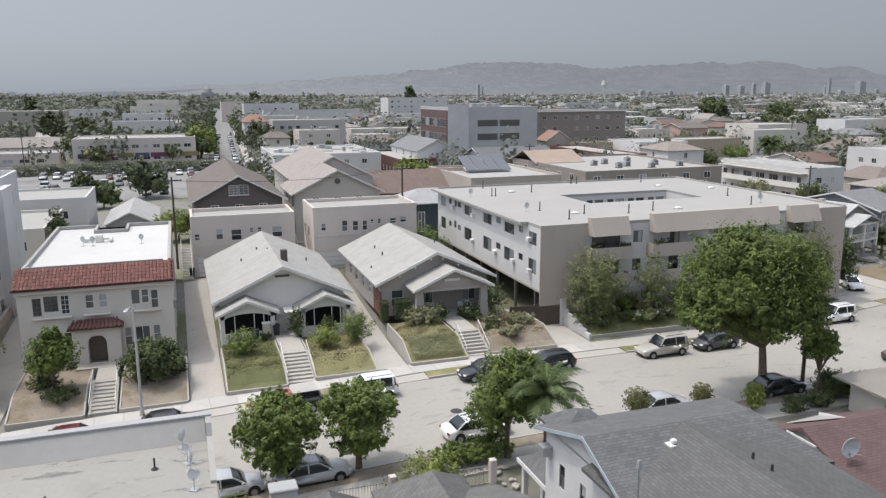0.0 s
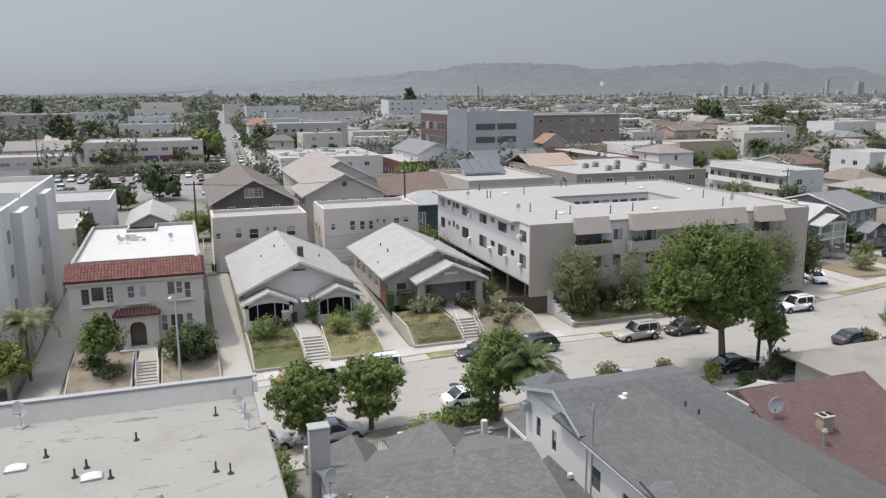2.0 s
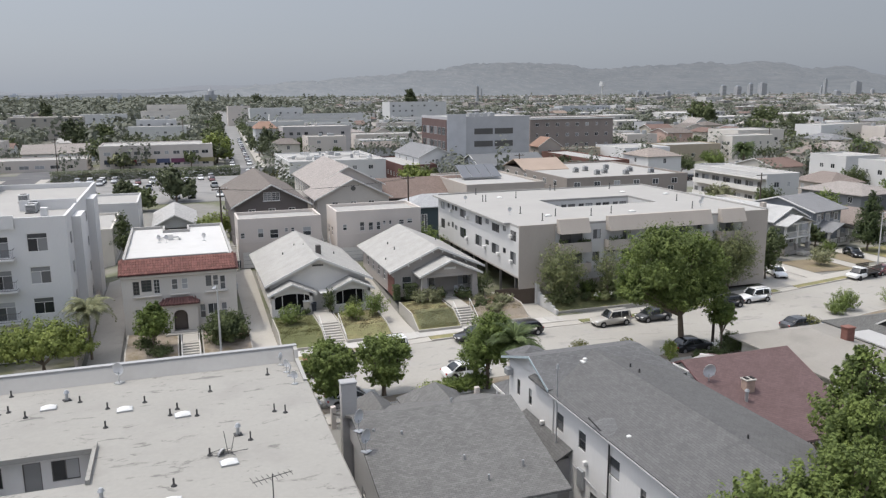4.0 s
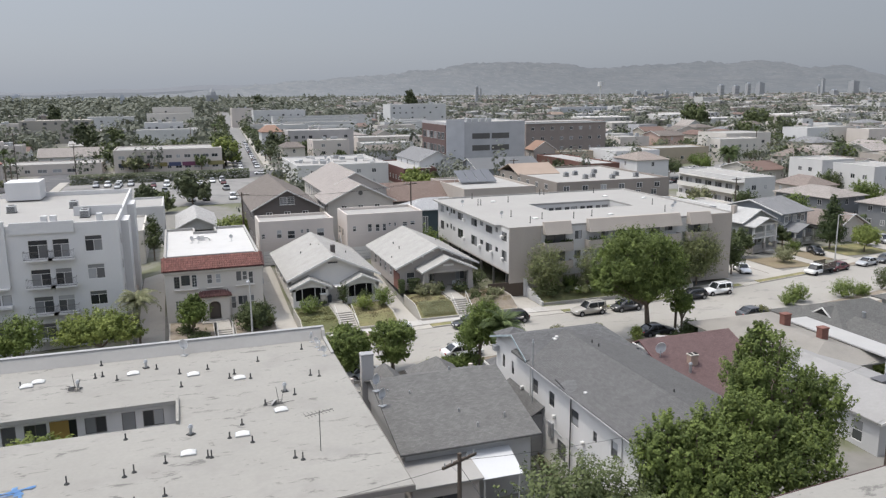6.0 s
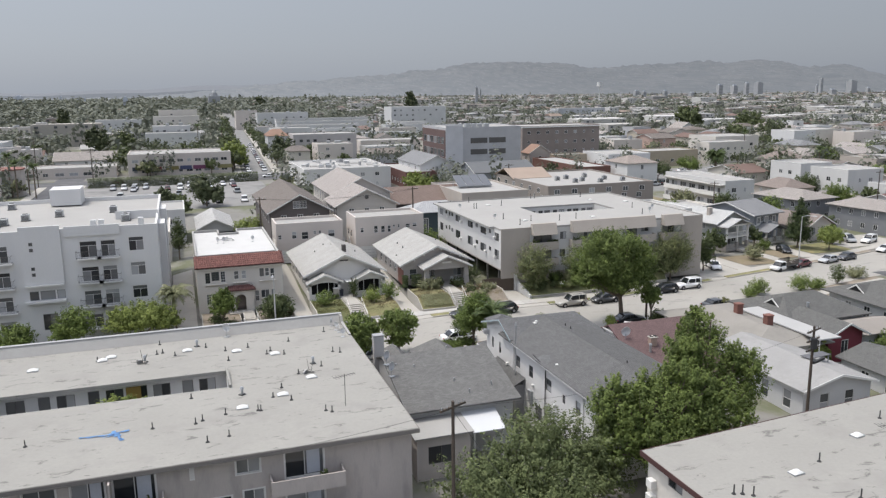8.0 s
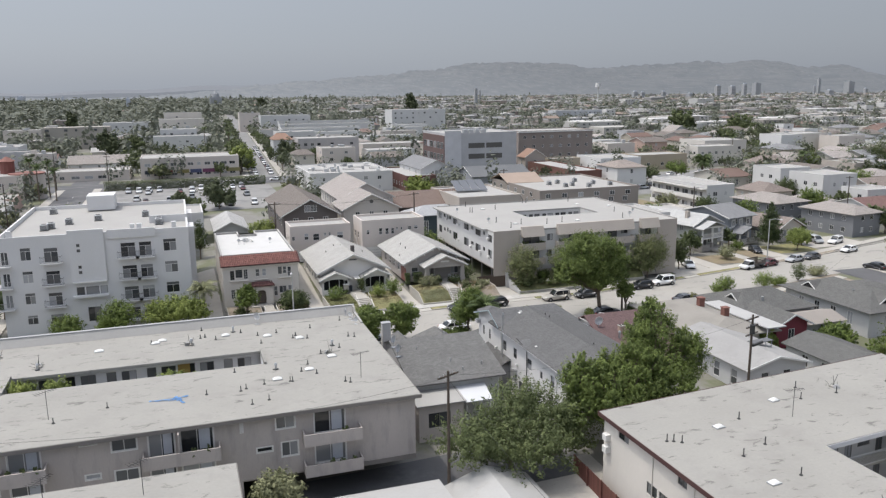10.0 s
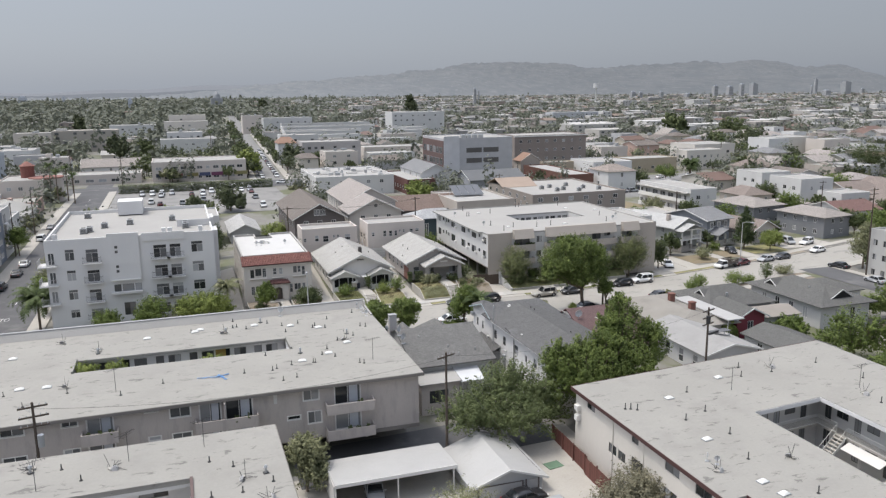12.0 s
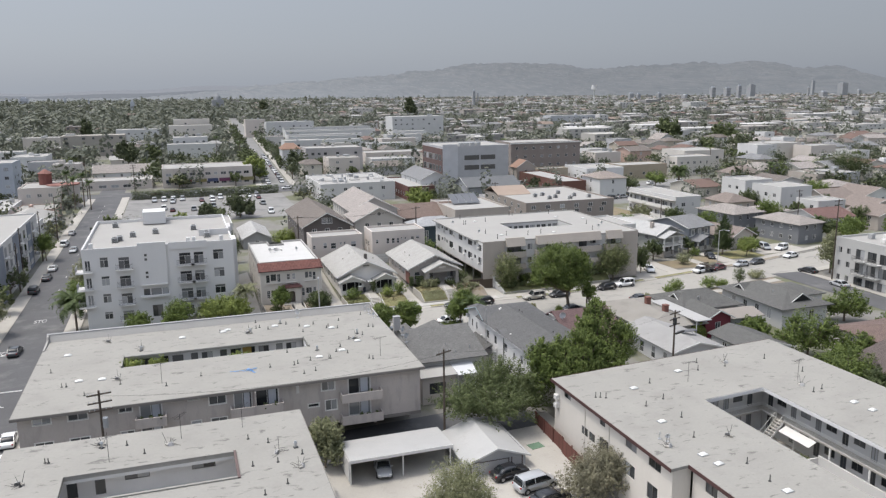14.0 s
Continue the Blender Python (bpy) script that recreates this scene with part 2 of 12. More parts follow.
def thing(name, x, y, z, label, category, group="", rot=0.0):
    e = new(name)
    e.empty_display_size = 0.2
    e.location = (x, y, z)
    e.rotation_euler = (0, 0, radians(rot))
    return tagged(e, label, category, group)


def structure(ob, label, category):
    return tagged(ob, label, category, kind="structure")


def box(bm, x0, y0, z0, x1, y1, z1):
    v = [bm.verts.new(p) for p in ((x0, y0, z0), (x1, y0, z0), (x1, y1, z0), (x0, y1, z0), (x0, y0, z1), (x1, y0, z1), (x1, y1, z1), (x0, y1, z1))]
    for f in ((3, 2, 1, 0), (4, 5, 6, 7), (0, 1, 5, 4), (1, 2, 6, 5), (2, 3, 7, 6), (3, 0, 4, 7)):
        bm.faces.new([v[i] for i in f])


def a_box(*c):
    bm = bmesh.new()
    box(bm, *c)
    return bm


def soft_box(x0, y0, z0, x1, y1, z1, r=0.03, seg=1):
    bm = a_box(x0, y0, z0, x1, y1, z1)
    bmesh.ops.bevel(bm, geom=bm.edges[:], offset=r, segments=seg, affect="EDGES")
    return bm


def quad(bm, *ps):
    return bm.faces.new([bm.verts.new(p) for p in ps])


def tube(bm, p0, p1, r0, r1=None, n=8, caps=True):
    p0, p1 = Vector(p0), Vector(p1)
    r1 = r0 if r1 is None else r1
    d = (p1 - p0).normalized()
    a = d.orthogonal().normalized()
    b = d.cross(a)
    rings = []
    for p, r in ((p0, r0), (p1, r1)):
        rings.append([bm.verts.new(p + r * (a * math.cos(2 * math.pi * i / n) + b * math.sin(2 * math.pi * i / n))) for i in range(n)])
    for i in range(n):
        bm.faces.new((rings[0][i], rings[0][(i + 1) % n], rings[1][(i + 1) % n], rings[1][i]))
    if caps:
        bm.faces.new(rings[0][::-1])
        bm.faces.new(rings[1])


def a_tube(*a, **k):
    bm = bmesh.new()
    tube(bm, *a, **k)
    return bm


def prism(bm, pts, d):
    """A flat outline pts, pushed along d."""
    a = [bm.verts.new(p) for p in pts]
    b = [bm.verts.new(Vector(p) + Vector(d)) for p in pts]
    bm.faces.new(a)
    bm.faces.new(b[::-1])
    for i in range(len(a)):
        j = (i + 1) % len(a)
        bm.faces.new((a[i], b[i], b[j], a[j]))


def facade(bm, o, u, w, h, holes=(), thick=0.2, top=None):
    """A wall with thickness whose openings go through it. o: its foot at the left as seen from outside, u: to the right."""
    o, u = Vector(o), Vector(u)
    inn = -u.cross(Z) * thick
    us = sorted({0.0, w, *[q for a in holes for q in (a[0], a[2])]})
    vs = sorted({0.0, h, *[q for a in holes for q in (a[1], a[3])]})

    def at(a, b, d=0):
        return o + u * a + Z * b + inn * d
    for a0, a1 in zip(us, us[1:]):
        for b0, b1 in zip(vs, vs[1:]):
            ca, cb = (a0 + a1) / 2, (b0 + b1) / 2
            if any(k[0] < ca < k[2] and k[1] < cb < k[3] for k in holes):
                continue
            quad(bm, at(a0, b0), at(a1, b0), at(a1, b1), at(a0, b1))
    for a0, b0, a1, b1 in [k[:4] for k in holes]:
        for p, q in (((a0, b0), (a1, b0)), ((a1, b0), (a1, b1)), ((a1, b1), (a0, b1)), ((a0, b1), (a0, b0))):
            quad(bm, at(*q), at(*p), at(*p, 1), at(*q, 1))
    quad(bm, at(0, h), at(w, h), at(w, h, 1), at(0, h, 1))


FRAMES = {}


def window_mesh(w, h, style, mat):
    """The frame of a window, its foot at the origin, facing -y; and the outlines of its panes."""
    key = (round(w, 2), round(h, 2), style, mat.name)
    if key in FRAMES:
        return FRAMES[key]
    bm = bmesh.new()
    if style == "far":
        xs_ = (0, 0.08, w / 2 - 0.04, w / 2 + 0.04, w - 0.08, w)
        zs_ = (0, 0.08, h - 0.08, h)
        v = [[bm.verts.new((x, 0.04, z)) for z in zs_] for x in xs_]
        for i in range(5):
            for j in range(3):
                f = bm.faces.new((v[i][j], v[i + 1][j], v[i + 1][j + 1], v[i][j + 1]))
                if j == 1 and i in (1, 3):
                    q = bmesh.ops.inset_region(bm, faces=[f], thickness=0.004, depth=-0.05)
                    f.material_index = 1
        bmesh.ops.recalc_face_normals(bm, faces=bm.faces)
        me = bpy.data.meshes.new("window")
        bm.to_mesh(me)
        bm.free()
        me.materials.append(mat)
        me.materials.append(GLASS)
        FRAMES[key] = (me, [])
        return FRAMES[key]
    f = 0.05
    y0, y1 = 0.05, 0.12
    box(bm, 0, y0, 0, w, y1, f)
    box(bm, 0, y0, h - f, w, y1, h)
    box(bm, 0, y0, f, f, y1, h - f)
    box(bm, w - f, y0, f, w, y1, h - f)
    cells = []
    if style == "slider":
        box(bm, w / 2 - 0.025, y0, f, w / 2 + 0.025, y1, h - f)
        cells = [(f, f, w / 2 - 0.025, h - f), (w / 2 + 0.025, f, w - f, h - f)]
    elif style == "hung":
        box(bm, f, y0, h * 0.5 - 0.025, w - f, y1, h * 0.5 + 0.025)
        cells = [(f, f, w - f, h * 0.5 - 0.025), (f, h * 0.5 + 0.025, w - f, h - f)]
    elif style == "transom":
        k = h * 0.72
        box(bm, f, y0, k - 0.025, w - f, y1, k + 0.025)
        box(bm, w / 2 - 0.025, y0, f, w / 2 + 0.025, y1, k - 0.025)
        cells = [(f, f, w / 2 - 0.025, k - 0.025), (w / 2 + 0.025, f, w - f, k - 0.025), (f, k + 0.025, w - f, h - f)]
    elif style == "grid":
        box(bm, w / 2 - 0.015, y0, f, w / 2 + 0.015, y1, h - f)
        for i in range(1, 4):
            z = h * i / 4
            box(bm, f, y0, z - 0.015, w / 2 - 0.015, y1, z + 0.015)
            box(bm, w / 2 + 0.015, y0, z - 0.015, w - f, y1, z + 0.015)
        cells = [(f, f, w - f, h - f)]
    else:
        cells = [(f, f, w - f, h - f)]
    me = bpy.data.meshes.new("window")
    bmesh.ops.recalc_face_normals(bm, faces=bm.faces)
    bm.to_mesh(me)
    bm.free()
    me.materials.append(mat)
    panes = []
    for c in cells:
        g = a_box(c[0], 0.085, c[1], c[2], 0.095, c[3])
        pm = bpy.data.meshes.new("pane")
        g.to_mesh(pm)
        g.free()
        pm.materials.append(GLASS)
        panes.append(pm)
    FRAMES[key] = (me, panes)
    return FRAMES[key]


def window(parent, o, u, hole, style="slider", mat=None, sill=False, name="window"):
    a0, b0, a1, b1 = hole[:4]
    u = Vector(u)
    me, panes = window_mesh(a1 - a0, b1 - b0, style, mat or WHITE_TRIM)
    at = Vector(o) + u * a0 + Z * b0
    w = share(name, me, parent, Matrix.Translation(at) @ Matrix.Rotation(math.atan2(u.y, u.x), 4, "Z"))
    for p in panes:
        share("pane", p, w)
    if sill:
        bm = a_box(-0.08, -0.1, -0.09, a1 - a0 + 0.08, 0.05, -0.005)
        part("sill", bm, mat or WHITE_TRIM, w)
    return w


def wall_set(parent, x0, y0, x1, y1, z0, z1, mat, holes, label="", thick=0.2, name="wall"):
    """Four walls of a rectangular block, each a mesh of its own. holes: by side s, e, n, w."""
    sides = {"s": ((x0, y0), (1, 0, 0), x1 - x0), "e": ((x1, y0), (0, 1, 0), y1 - y0), "n": ((x1, y1), (-1, 0, 0), x1 - x0), "w": ((x0, y1), (0, -1, 0), y1 - y0)}
    for k, ((ox, oy), u, w) in sides.items():
        hs = holes.get(k, [])
        bm = bmesh.new()
        facade(bm, (ox, oy, z0), u, w, z1 - z0, hs, thick)
        part(name, bm, mat, parent, label)
        for q in hs:
            style = q[4] if len(q) > 4 else "slider"
            trim = q[5] if len(q) > 5 else None
            if style:
                window(parent, (ox, oy, z0), u, q, style, trim)


def row(n, w, first, gap, z, h, style="slider", trim=None):
    """n openings of width w from first on, gap apart, with foot at z and height h."""
    return [(first + i * gap, z, first + i * gap + w, z + h, style, trim) for i in range(n)]


def gable_y(bm, x0, y0, x1, y1, ze, zr, t=0.16, over=0.0, xr=None):
    """Two roof slopes with the ridge along y."""
    xr = (x0 + x1) / 2 if xr is None else xr
    prism(bm, [(x0, y0, ze), (xr, y0, zr), (xr, y0, zr - t), (x0, y0, ze - t)], (0, y1 - y0, 0))
    prism(bm, [(xr, y0, zr), (x1, y0, ze), (x1, y0, ze - t), (xr, y0, zr - t)], (0, y1 - y0, 0))


def gable_x(bm, x0, y0, x1, y1, ze, zr, t=0.16, yr=None):
    yr = (y0 + y1) / 2 if yr is None else yr
    prism(bm, [(x0, y0, ze), (x0, yr, zr), (x0, yr, zr - t), (x0, y0, ze - t)], (x1 - x0, 0, 0))
    prism(bm, [(x0, yr, zr), (x0, y1, ze), (x0, y1, ze - t), (x0, yr, zr - t)], (x1 - x0, 0, 0))


def hip(bm, x0, y0, x1, y1, ze, zr, inset, along="y", t=0.15):
    """A hipped roof shell with a ridge along x or y."""
    if along == "y":
        a, b = Vector(((x0 + x1) / 2, y0 + inset, zr)), Vector(((x0 + x1) / 2, y1 - inset, zr))
    else:
        a, b = Vector((x0 + inset, (y0 + y1) / 2, zr)), Vector((x1 - inset, (y0 + y1) / 2, zr))
    c = [Vector(p) for p in ((x0, y0, ze), (x1, y0, ze), (x1, y1, ze), (x0, y1, ze))]
    low = [p - Z * t for p in c]
    if along == "y":
        fs = [(c[0], c[1], a), (c[1], c[2], b, a), (c[2], c[3], b), (c[3], c[0], a, b)]
    else:
        fs = [(c[0], c[1], b, a), (c[1], c[2], b), (c[2], c[3], a, b), (c[3], c[0], a)]
    for f in fs:
        quad(bm, *f)
    for i in range(4):
        j = (i + 1) % 4
        quad(bm, low[i], low[j], c[j], c[i])
    quad(bm, *low[::-1])


def ground_z(x, y):
    """The lie of the land: the street is highest near x = 20, the lots north of it climb, and the land falls away to the south."""
    p = -0.03 * min(max(17 - x, 0), 75) if x < 17 else -0.023 * min(max(x - 24, 0), 85)
    if y > 61:
        side = min(max((x + 22) / 8, 0), 1) * min(max((34 - x) / 4, 0), 1)
        up = min((y - 61) / 30, 1)
        p += 1.9 * side * up * up * (3 - 2 * up) * (1 - min(max((y - 105) / 40, 0), 1))
    if y > 90:
        p += (-1.2 - p) * min((y - 90) / 120, 1)
    if y < 42:
        p -= 0.028 * min(42 - y, 60)
    return p


def street_y(x):
    """The middle of the main street, which bends north beyond the large tree."""
    d = max(0.0, x - 44)
    return 49.2 + 0.05 * x + 0.2 * d * d / (d + 6)


def sheet(name, xs, ys, material, lift, zf=ground_z, yf=None):
    """A strip of ground that follows the lie of the land."""
    vs, fs = [], []
    for i, x in enumerate(xs):
        for y in ys:
            yy = y + (yf(x) if yf else 0)
            vs.append((x, yy, zf(x, yy) + lift))
    n = len(ys)
    for i in range(len(xs) - 1):
        for j in range(n - 1):
            fs.append((i * n + j, (i + 1) * n + j, (i + 1) * n + j + 1, i * n + j + 1))
    me = bpy.data.meshes.new(name)
    me.from_pydata(vs, [], fs)
    me.materials.append(material)
    return new(name, me)


def span(a, b, step):
    n = max(1, round((b - a) / step))
    return [a + (b - a) * i / n for i in range(n + 1)]


def mesh_np(name, verts, faces_n, k, material):
    """A mesh from arrays: verts (n, 3), faces_n polygons of k corners each, in order."""
    me = bpy.data.meshes.new(name)
    me.vertices.add(len(verts))
    me.vertices.foreach_set("co", np.asarray(verts, np.float32).ravel())
    me.loops.add(faces_n * k)
    me.loops.foreach_set("vertex_index", np.arange(faces_n * k, dtype=np.int32))
    me.polygons.add(faces_n)
    me.polygons.foreach_set("loop_start", np.arange(0, faces_n * k, k, dtype=np.int32))
    me.update(calc_edges=True)
    me.validate()
    me.materials.append(material)
    return me


def leaf_quads(c, nrm, size, rng, slim=0.6):
    """Leaves as small quads at c, facing about nrm."""
    n = len(c)
    nrm = nrm + rng.normal(0, 0.28, (n, 3)) + np.array([-0.15, 0.0, 0.45])
    nrm /= np.linalg.norm(nrm, axis=1)[:, None] + 1e-9
    a = rng.normal(size=(n, 3))
    t = np.cross(nrm, a)
    t /= np.linalg.norm(t, axis=1)[:, None] + 1e-9
    b = np.cross(nrm, t)
    s = (size * rng.uniform(0.6, 1.3, n))[:, None]
    t, b = t * s, b * s * slim
    return np.stack([c - t, c - b * 0.9, c + t, c + b * 0.9], 1).reshape(-1, 3)


def crown_verts(blobs, leaves, size, seed, clump=0.28, tuft=1.0, rise=0.55, per=30, inner=6):
    """Leaves on many small sprays that cover the blobs (x, y, z, rx, ry, rz) and point outwards and up."""
    rng = np.random.default_rng(seed)
    w = np.array([b[3] * b[4] + b[4] * b[5] + b[3] * b[5] for b in blobs])
    w = w / w.sum()
    out = []
    for bl, share_of in zip(blobs, w):
        n = int(leaves * share_of)
        k = max(4, n // per)
        d = rng.normal(size=(k, 3))
        d /= np.linalg.norm(d, axis=1)[:, None]
        d[:, 2] = np.where(d[:, 2] < -0.55, -d[:, 2], d[:, 2])
        rad = np.array(bl[3:6])
        reach = rng.uniform(0.62, 1.04, k)[:, None]
        cc = np.array(bl[:3]) + d * rad * reach
        r = clump * rad.mean() * rng.uniform(0.5, 1.25, k)
        axis = d * 0.7 + rng.normal(0, 0.3, (k, 3)) + np.array([0, 0, rise])
        axis /= np.linalg.norm(axis, axis=1)[:, None]
        u = rng.uniform(-0.7, 1.0, (k, per, 1))
        e = rng.normal(size=(k, per, 3))
        e /= np.linalg.norm(e, axis=2)[:, :, None]
        slim = 1 - 0.65 * np.clip(u, 0, 1)
        c = cc[:, None, :] + axis[:, None, :] * u * (r * 1.5 * tuft)[:, None, None] + e * r[:, None, None] * slim * rng.uniform(0.45, 1.0, (k, per, 1))
        out.append(leaf_quads(c.reshape(-1, 3), (e + axis[:, None, :] * 0.4 + d[:, None, :] * 0.5).reshape(-1, 3), size, rng))
        if inner:
            m = n // inner
            q = rng.normal(size=(m, 3))
            q /= np.linalg.norm(q, axis=1)[:, None]
            q *= rng.uniform(0.3, 0.72, (m, 1)) * rad
            out.append(leaf_quads(np.array(bl[:3]) + q, q, size * 1.6, rng))
    return np.concatenate(out)


def limb_bm(points_lists, n=5):
    bm = bmesh.new()
    for pts in points_lists:
        for (p, r), (q, s) in zip(pts, pts[1:]):
            tube(bm, p, q, r, s, n)
    return bm


def tree(x, y, blobs, trunk_r, label, mat=None, leaves=6000, size=0.16, seed=1, name="tree", clump=0.28, fork=0.45, lean=(0, 0), z=None, bark=None, group="", **leaf_style):
    """Trunk, limbs up into each blob, and a crown of leaf clumps. Blobs are relative to the foot."""
    z = ground_z(x, y) if z is None else z
    t = thing(name, x, y, z, label, "tree" if name == "tree" else name, group)
    rng = random.Random(seed)
    zmin = min(b[2] - b[5] for b in blobs)
    top = Vector((lean[0], lean[1], zmin + fork * (max(b[2] for b in blobs) - zmin)))
    fk = top * 0.55
    limbs = [[(Vector((0, 0, -0.2)), trunk_r * 1.25), (Vector((fk.x * 0.5, fk.y * 0.5, fk.z * 0.5)), trunk_r), (fk, trunk_r * 0.85)]]
    for b in blobs:
        c = Vector(b[:3])
        for i in range(2):
            e = c + Vector((rng.uniform(-1, 1) * b[3], rng.uniform(-1, 1) * b[4], rng.uniform(-0.2, 0.6) * b[5])) * 0.6
            mid = fk.lerp(e, 0.5) + Vector((rng.uniform(-0.3, 0.3), rng.uniform(-0.3, 0.3), 0.2))
            limbs.append([(fk, trunk_r * 0.6), (mid, trunk_r * 0.38), (e, trunk_r * 0.12)])
    part("trunk", limb_bm(limbs), bark or BARK, t)
    v = crown_verts(blobs, leaves, size, seed, clump, **leaf_style)
    me = mesh_np("crown", v, len(v) // 4, 4, mat or LEAF)
    share("crown", me, t)
    return t


def lumps(blobs, k, seed, r=0.34, low=-0.3):
    """The blobs with k smaller knobs on each, for an uneven outline."""
    g = random.Random(seed)
    out = list(blobs)
    for x, y, z, a, b, c in blobs:
        for i in range(k):
            d = Vector((g.gauss(0, 1), g.gauss(0, 1), g.gauss(0.25, 0.9))).normalized()
            if d.z < low:
                d.z = -d.z
            q = r * g.uniform(0.7, 1.3)
            out.append((x + d.x * a * 0.82, y + d.y * b * 0.82, z + d.z * c * 0.84, a * q, b * q, c * q * 1.1))
    return out


def bush(x, y, rx, ry, h, label, mat=None, leaves=900, size=0.10, seed=1, z=None, group="", clump=0.3):
    z = ground_z(x, y) if z is None else z
    t = thing("shrub", x, y, z, label, "shrub", group)
    bm = bmesh.new()
    r = random.Random(seed)
    for i in range(5):
        tube(bm, (0, 0, -0.1), (r.uniform(-0.5, 0.5) * rx, r.uniform(-0.5, 0.5) * ry, h * 0.6), 0.04, 0.015, 5)
    part("stem", bm, BARK, t)
    v = crown_verts([(0, 0, h * 0.5, rx, ry, h * 0.52)], leaves, size, seed, clump)
    v[:, 2] = np.maximum(v[:, 2], 0.02)
    share("foliage", mesh_np("foliage", v, len(v) // 4, 4, mat or LEAF), t)
    return t


def palm(x, y, h, label, fronds=26, length=2.6, r=0.2, seed=1, z=None, mat=None, droop=1.0):
    """A palm: a ringed trunk and arching fronds with leaflets."""
    z = ground_z(x, y) if z is None else z
    t = thing("palm_tree", x, y, z, label, "palm tree")
    rng = random.Random(seed)
    bm = bmesh.new()
    k = max(6, int(h / 0.5))
    for i in range(k):
        tube(bm, (0, 0, h * i / k), (0, 0, h * (i + 1) / k), r * (1.15 - 0.25 * i / k), r * (1.02 - 0.25 * i / k), 9)
    part("trunk", bm, BARK, t)
    vs = []
    for i in range(fronds):
        az = 2 * math.pi * (i * 0.618 % 1)
        up = rng.uniform(-0.15, 1.2) if i > fronds // 3 else rng.uniform(0.4, 1.35)
        L = length * rng.uniform(0.8, 1.1)
        d = Vector((math.cos(az), math.sin(az), 0))
        s = d.cross(Z)
        prev = None
        n = 12
        for j in range(n + 1):
            f = j / n
            ang = up - droop * 1.5 * f * f
            p = (Vector((0, 0, h)) if prev is None else prev + (d * math.cos(ang) + Z * math.sin(ang)) * (L / n))
            if prev is not None:
                w = L * 0.24 * math.sin(math.pi * min(0.96, 0.12 + 0.86 * f))
                for q in (-1, 1):
                    tip = p.lerp(prev, 0.2) + s * q * w + d * w * 0.35 - Z * w * 0.45
                    vs += [prev, p.lerp(prev, 0.45), tip, tip]
                    vs += [p.lerp(prev, 0.5), p, tip + d * L / n * 0.5, tip + d * L / n * 0.5]
                vs += [prev - s * 0.02, prev + s * 0.02, p + s * 0.02, p - s * 0.02]
            prev = p
    tri = []
    for i in range(0, len(vs), 4):
        a, b, c, e = vs[i:i + 4]
        if (c - e).length < 1e-6:
            tri += [a, b, c]
        else:
            tri += [a, b, c, a, c, e]
    share("fronds", mesh_np("fronds", np.array(tri), len(tri) // 3, 3, mat or LEAF_PALM), t)
    return t

# ---- ground, streets, pavements ----
gx = span(-120, 160, 4) 
gx = [-6000, -3000, -1500, -700, -350, -200] + gx + [220, 400, 800, 1600, 3500, 8000]
gy = [-600, -300, -160] + span(-110, 130, 4) + [150, 180, 220, 300, 450, 800, 1500, 3000, 4900]
structure(sheet("ground", gx, gy, LAND, -0.06), "dry sandy ground and yards of the district", "ground")
sx = span(-48, 204, 4)
structure(sheet("road", sx, [-6.2, -3, 0, 3, 6.2], STREET, 0.0, yf=street_y), "pale worn concrete street with faint oil marks", "street")
structure(sheet("cross_road", [-59, -56.5, -54, -51.5, -49], span(-90, 330, 6), ASPHALT, 0.012), "dark asphalt side street with worn white markings", "street")
structure(sheet("cross_road", [102.5, 106, 110.5], span(-40, 61, 6), ASPHALT, 0.02), "dark patched asphalt side street", "street")


def kerb_strip(name, y0, y1, x0, x1, material, lift, label, cat):
    """A raised strip along the main street with a real kerb face."""
    xs = span(x0, x1, 3)
    bm = bmesh.new()
    rows_ = []
    for x in xs:
        c = street_y(x)
        pts = []
        for y, dz in ((y0, -0.25), (y0, lift), (y1, lift), (y1, -0.25)):
            pts.append(bm.verts.new((x, c + y, ground_z(x, c + y) + dz)))
        rows_.append(pts)
    for a, b in zip(rows_, rows_[1:]):
        for i in range(3):
            bm.faces.new((a[i], b[i], b[i + 1], a[i + 1]))
    bm.faces.new(rows_[0])
    bm.faces.new(rows_[-1][::-1])
    return structure(link_bm(name, bm, material), label, cat)


# north side: planted strip between kerb and walk, broken by the driveways
for a, b, m in ((-47, -14.5, CONCRETE), (-11.5, -0.8, CONCRETE), (3.4, 6.4, GRASS), (6.4, 13.6, DIRT), (17.8, 22.0, GRASS), (22.0, 30.5, DIRT), (36.5, 70, GRASS_GREEN), (74, 86, GRASS), (92, 118, DIRT)):
    kerb_strip("verge", 6.35, 7.6, a, b, m, 0.12, "dry planted strip between kerb and pavement", "verge")
for a, b in ((-47, -14.5), (-11.5, -0.8), (3.4, 13.6), (17.8, 30.5), (36.5, 70), (74, 200)):
    kerb_strip("kerb", 6.2, 6.36, a, b, CONCRETE, 0.15, "pale concrete kerb", "kerb")
kerb_strip("pavement", 7.6, 9.7, -47, 200, CONCRETE, 0.10, "pale concrete pavement slabs", "pavement")
for a, b in ((-14.5, -11.5), (-0.8, 3.4), (13.6, 17.8), (30.5, 36.5), (70, 74)):
    kerb_strip("driveway_apron", 6.2, 7.6, a, b, CONCRETE, 0.05, "sloping concrete driveway apron", "driveway")
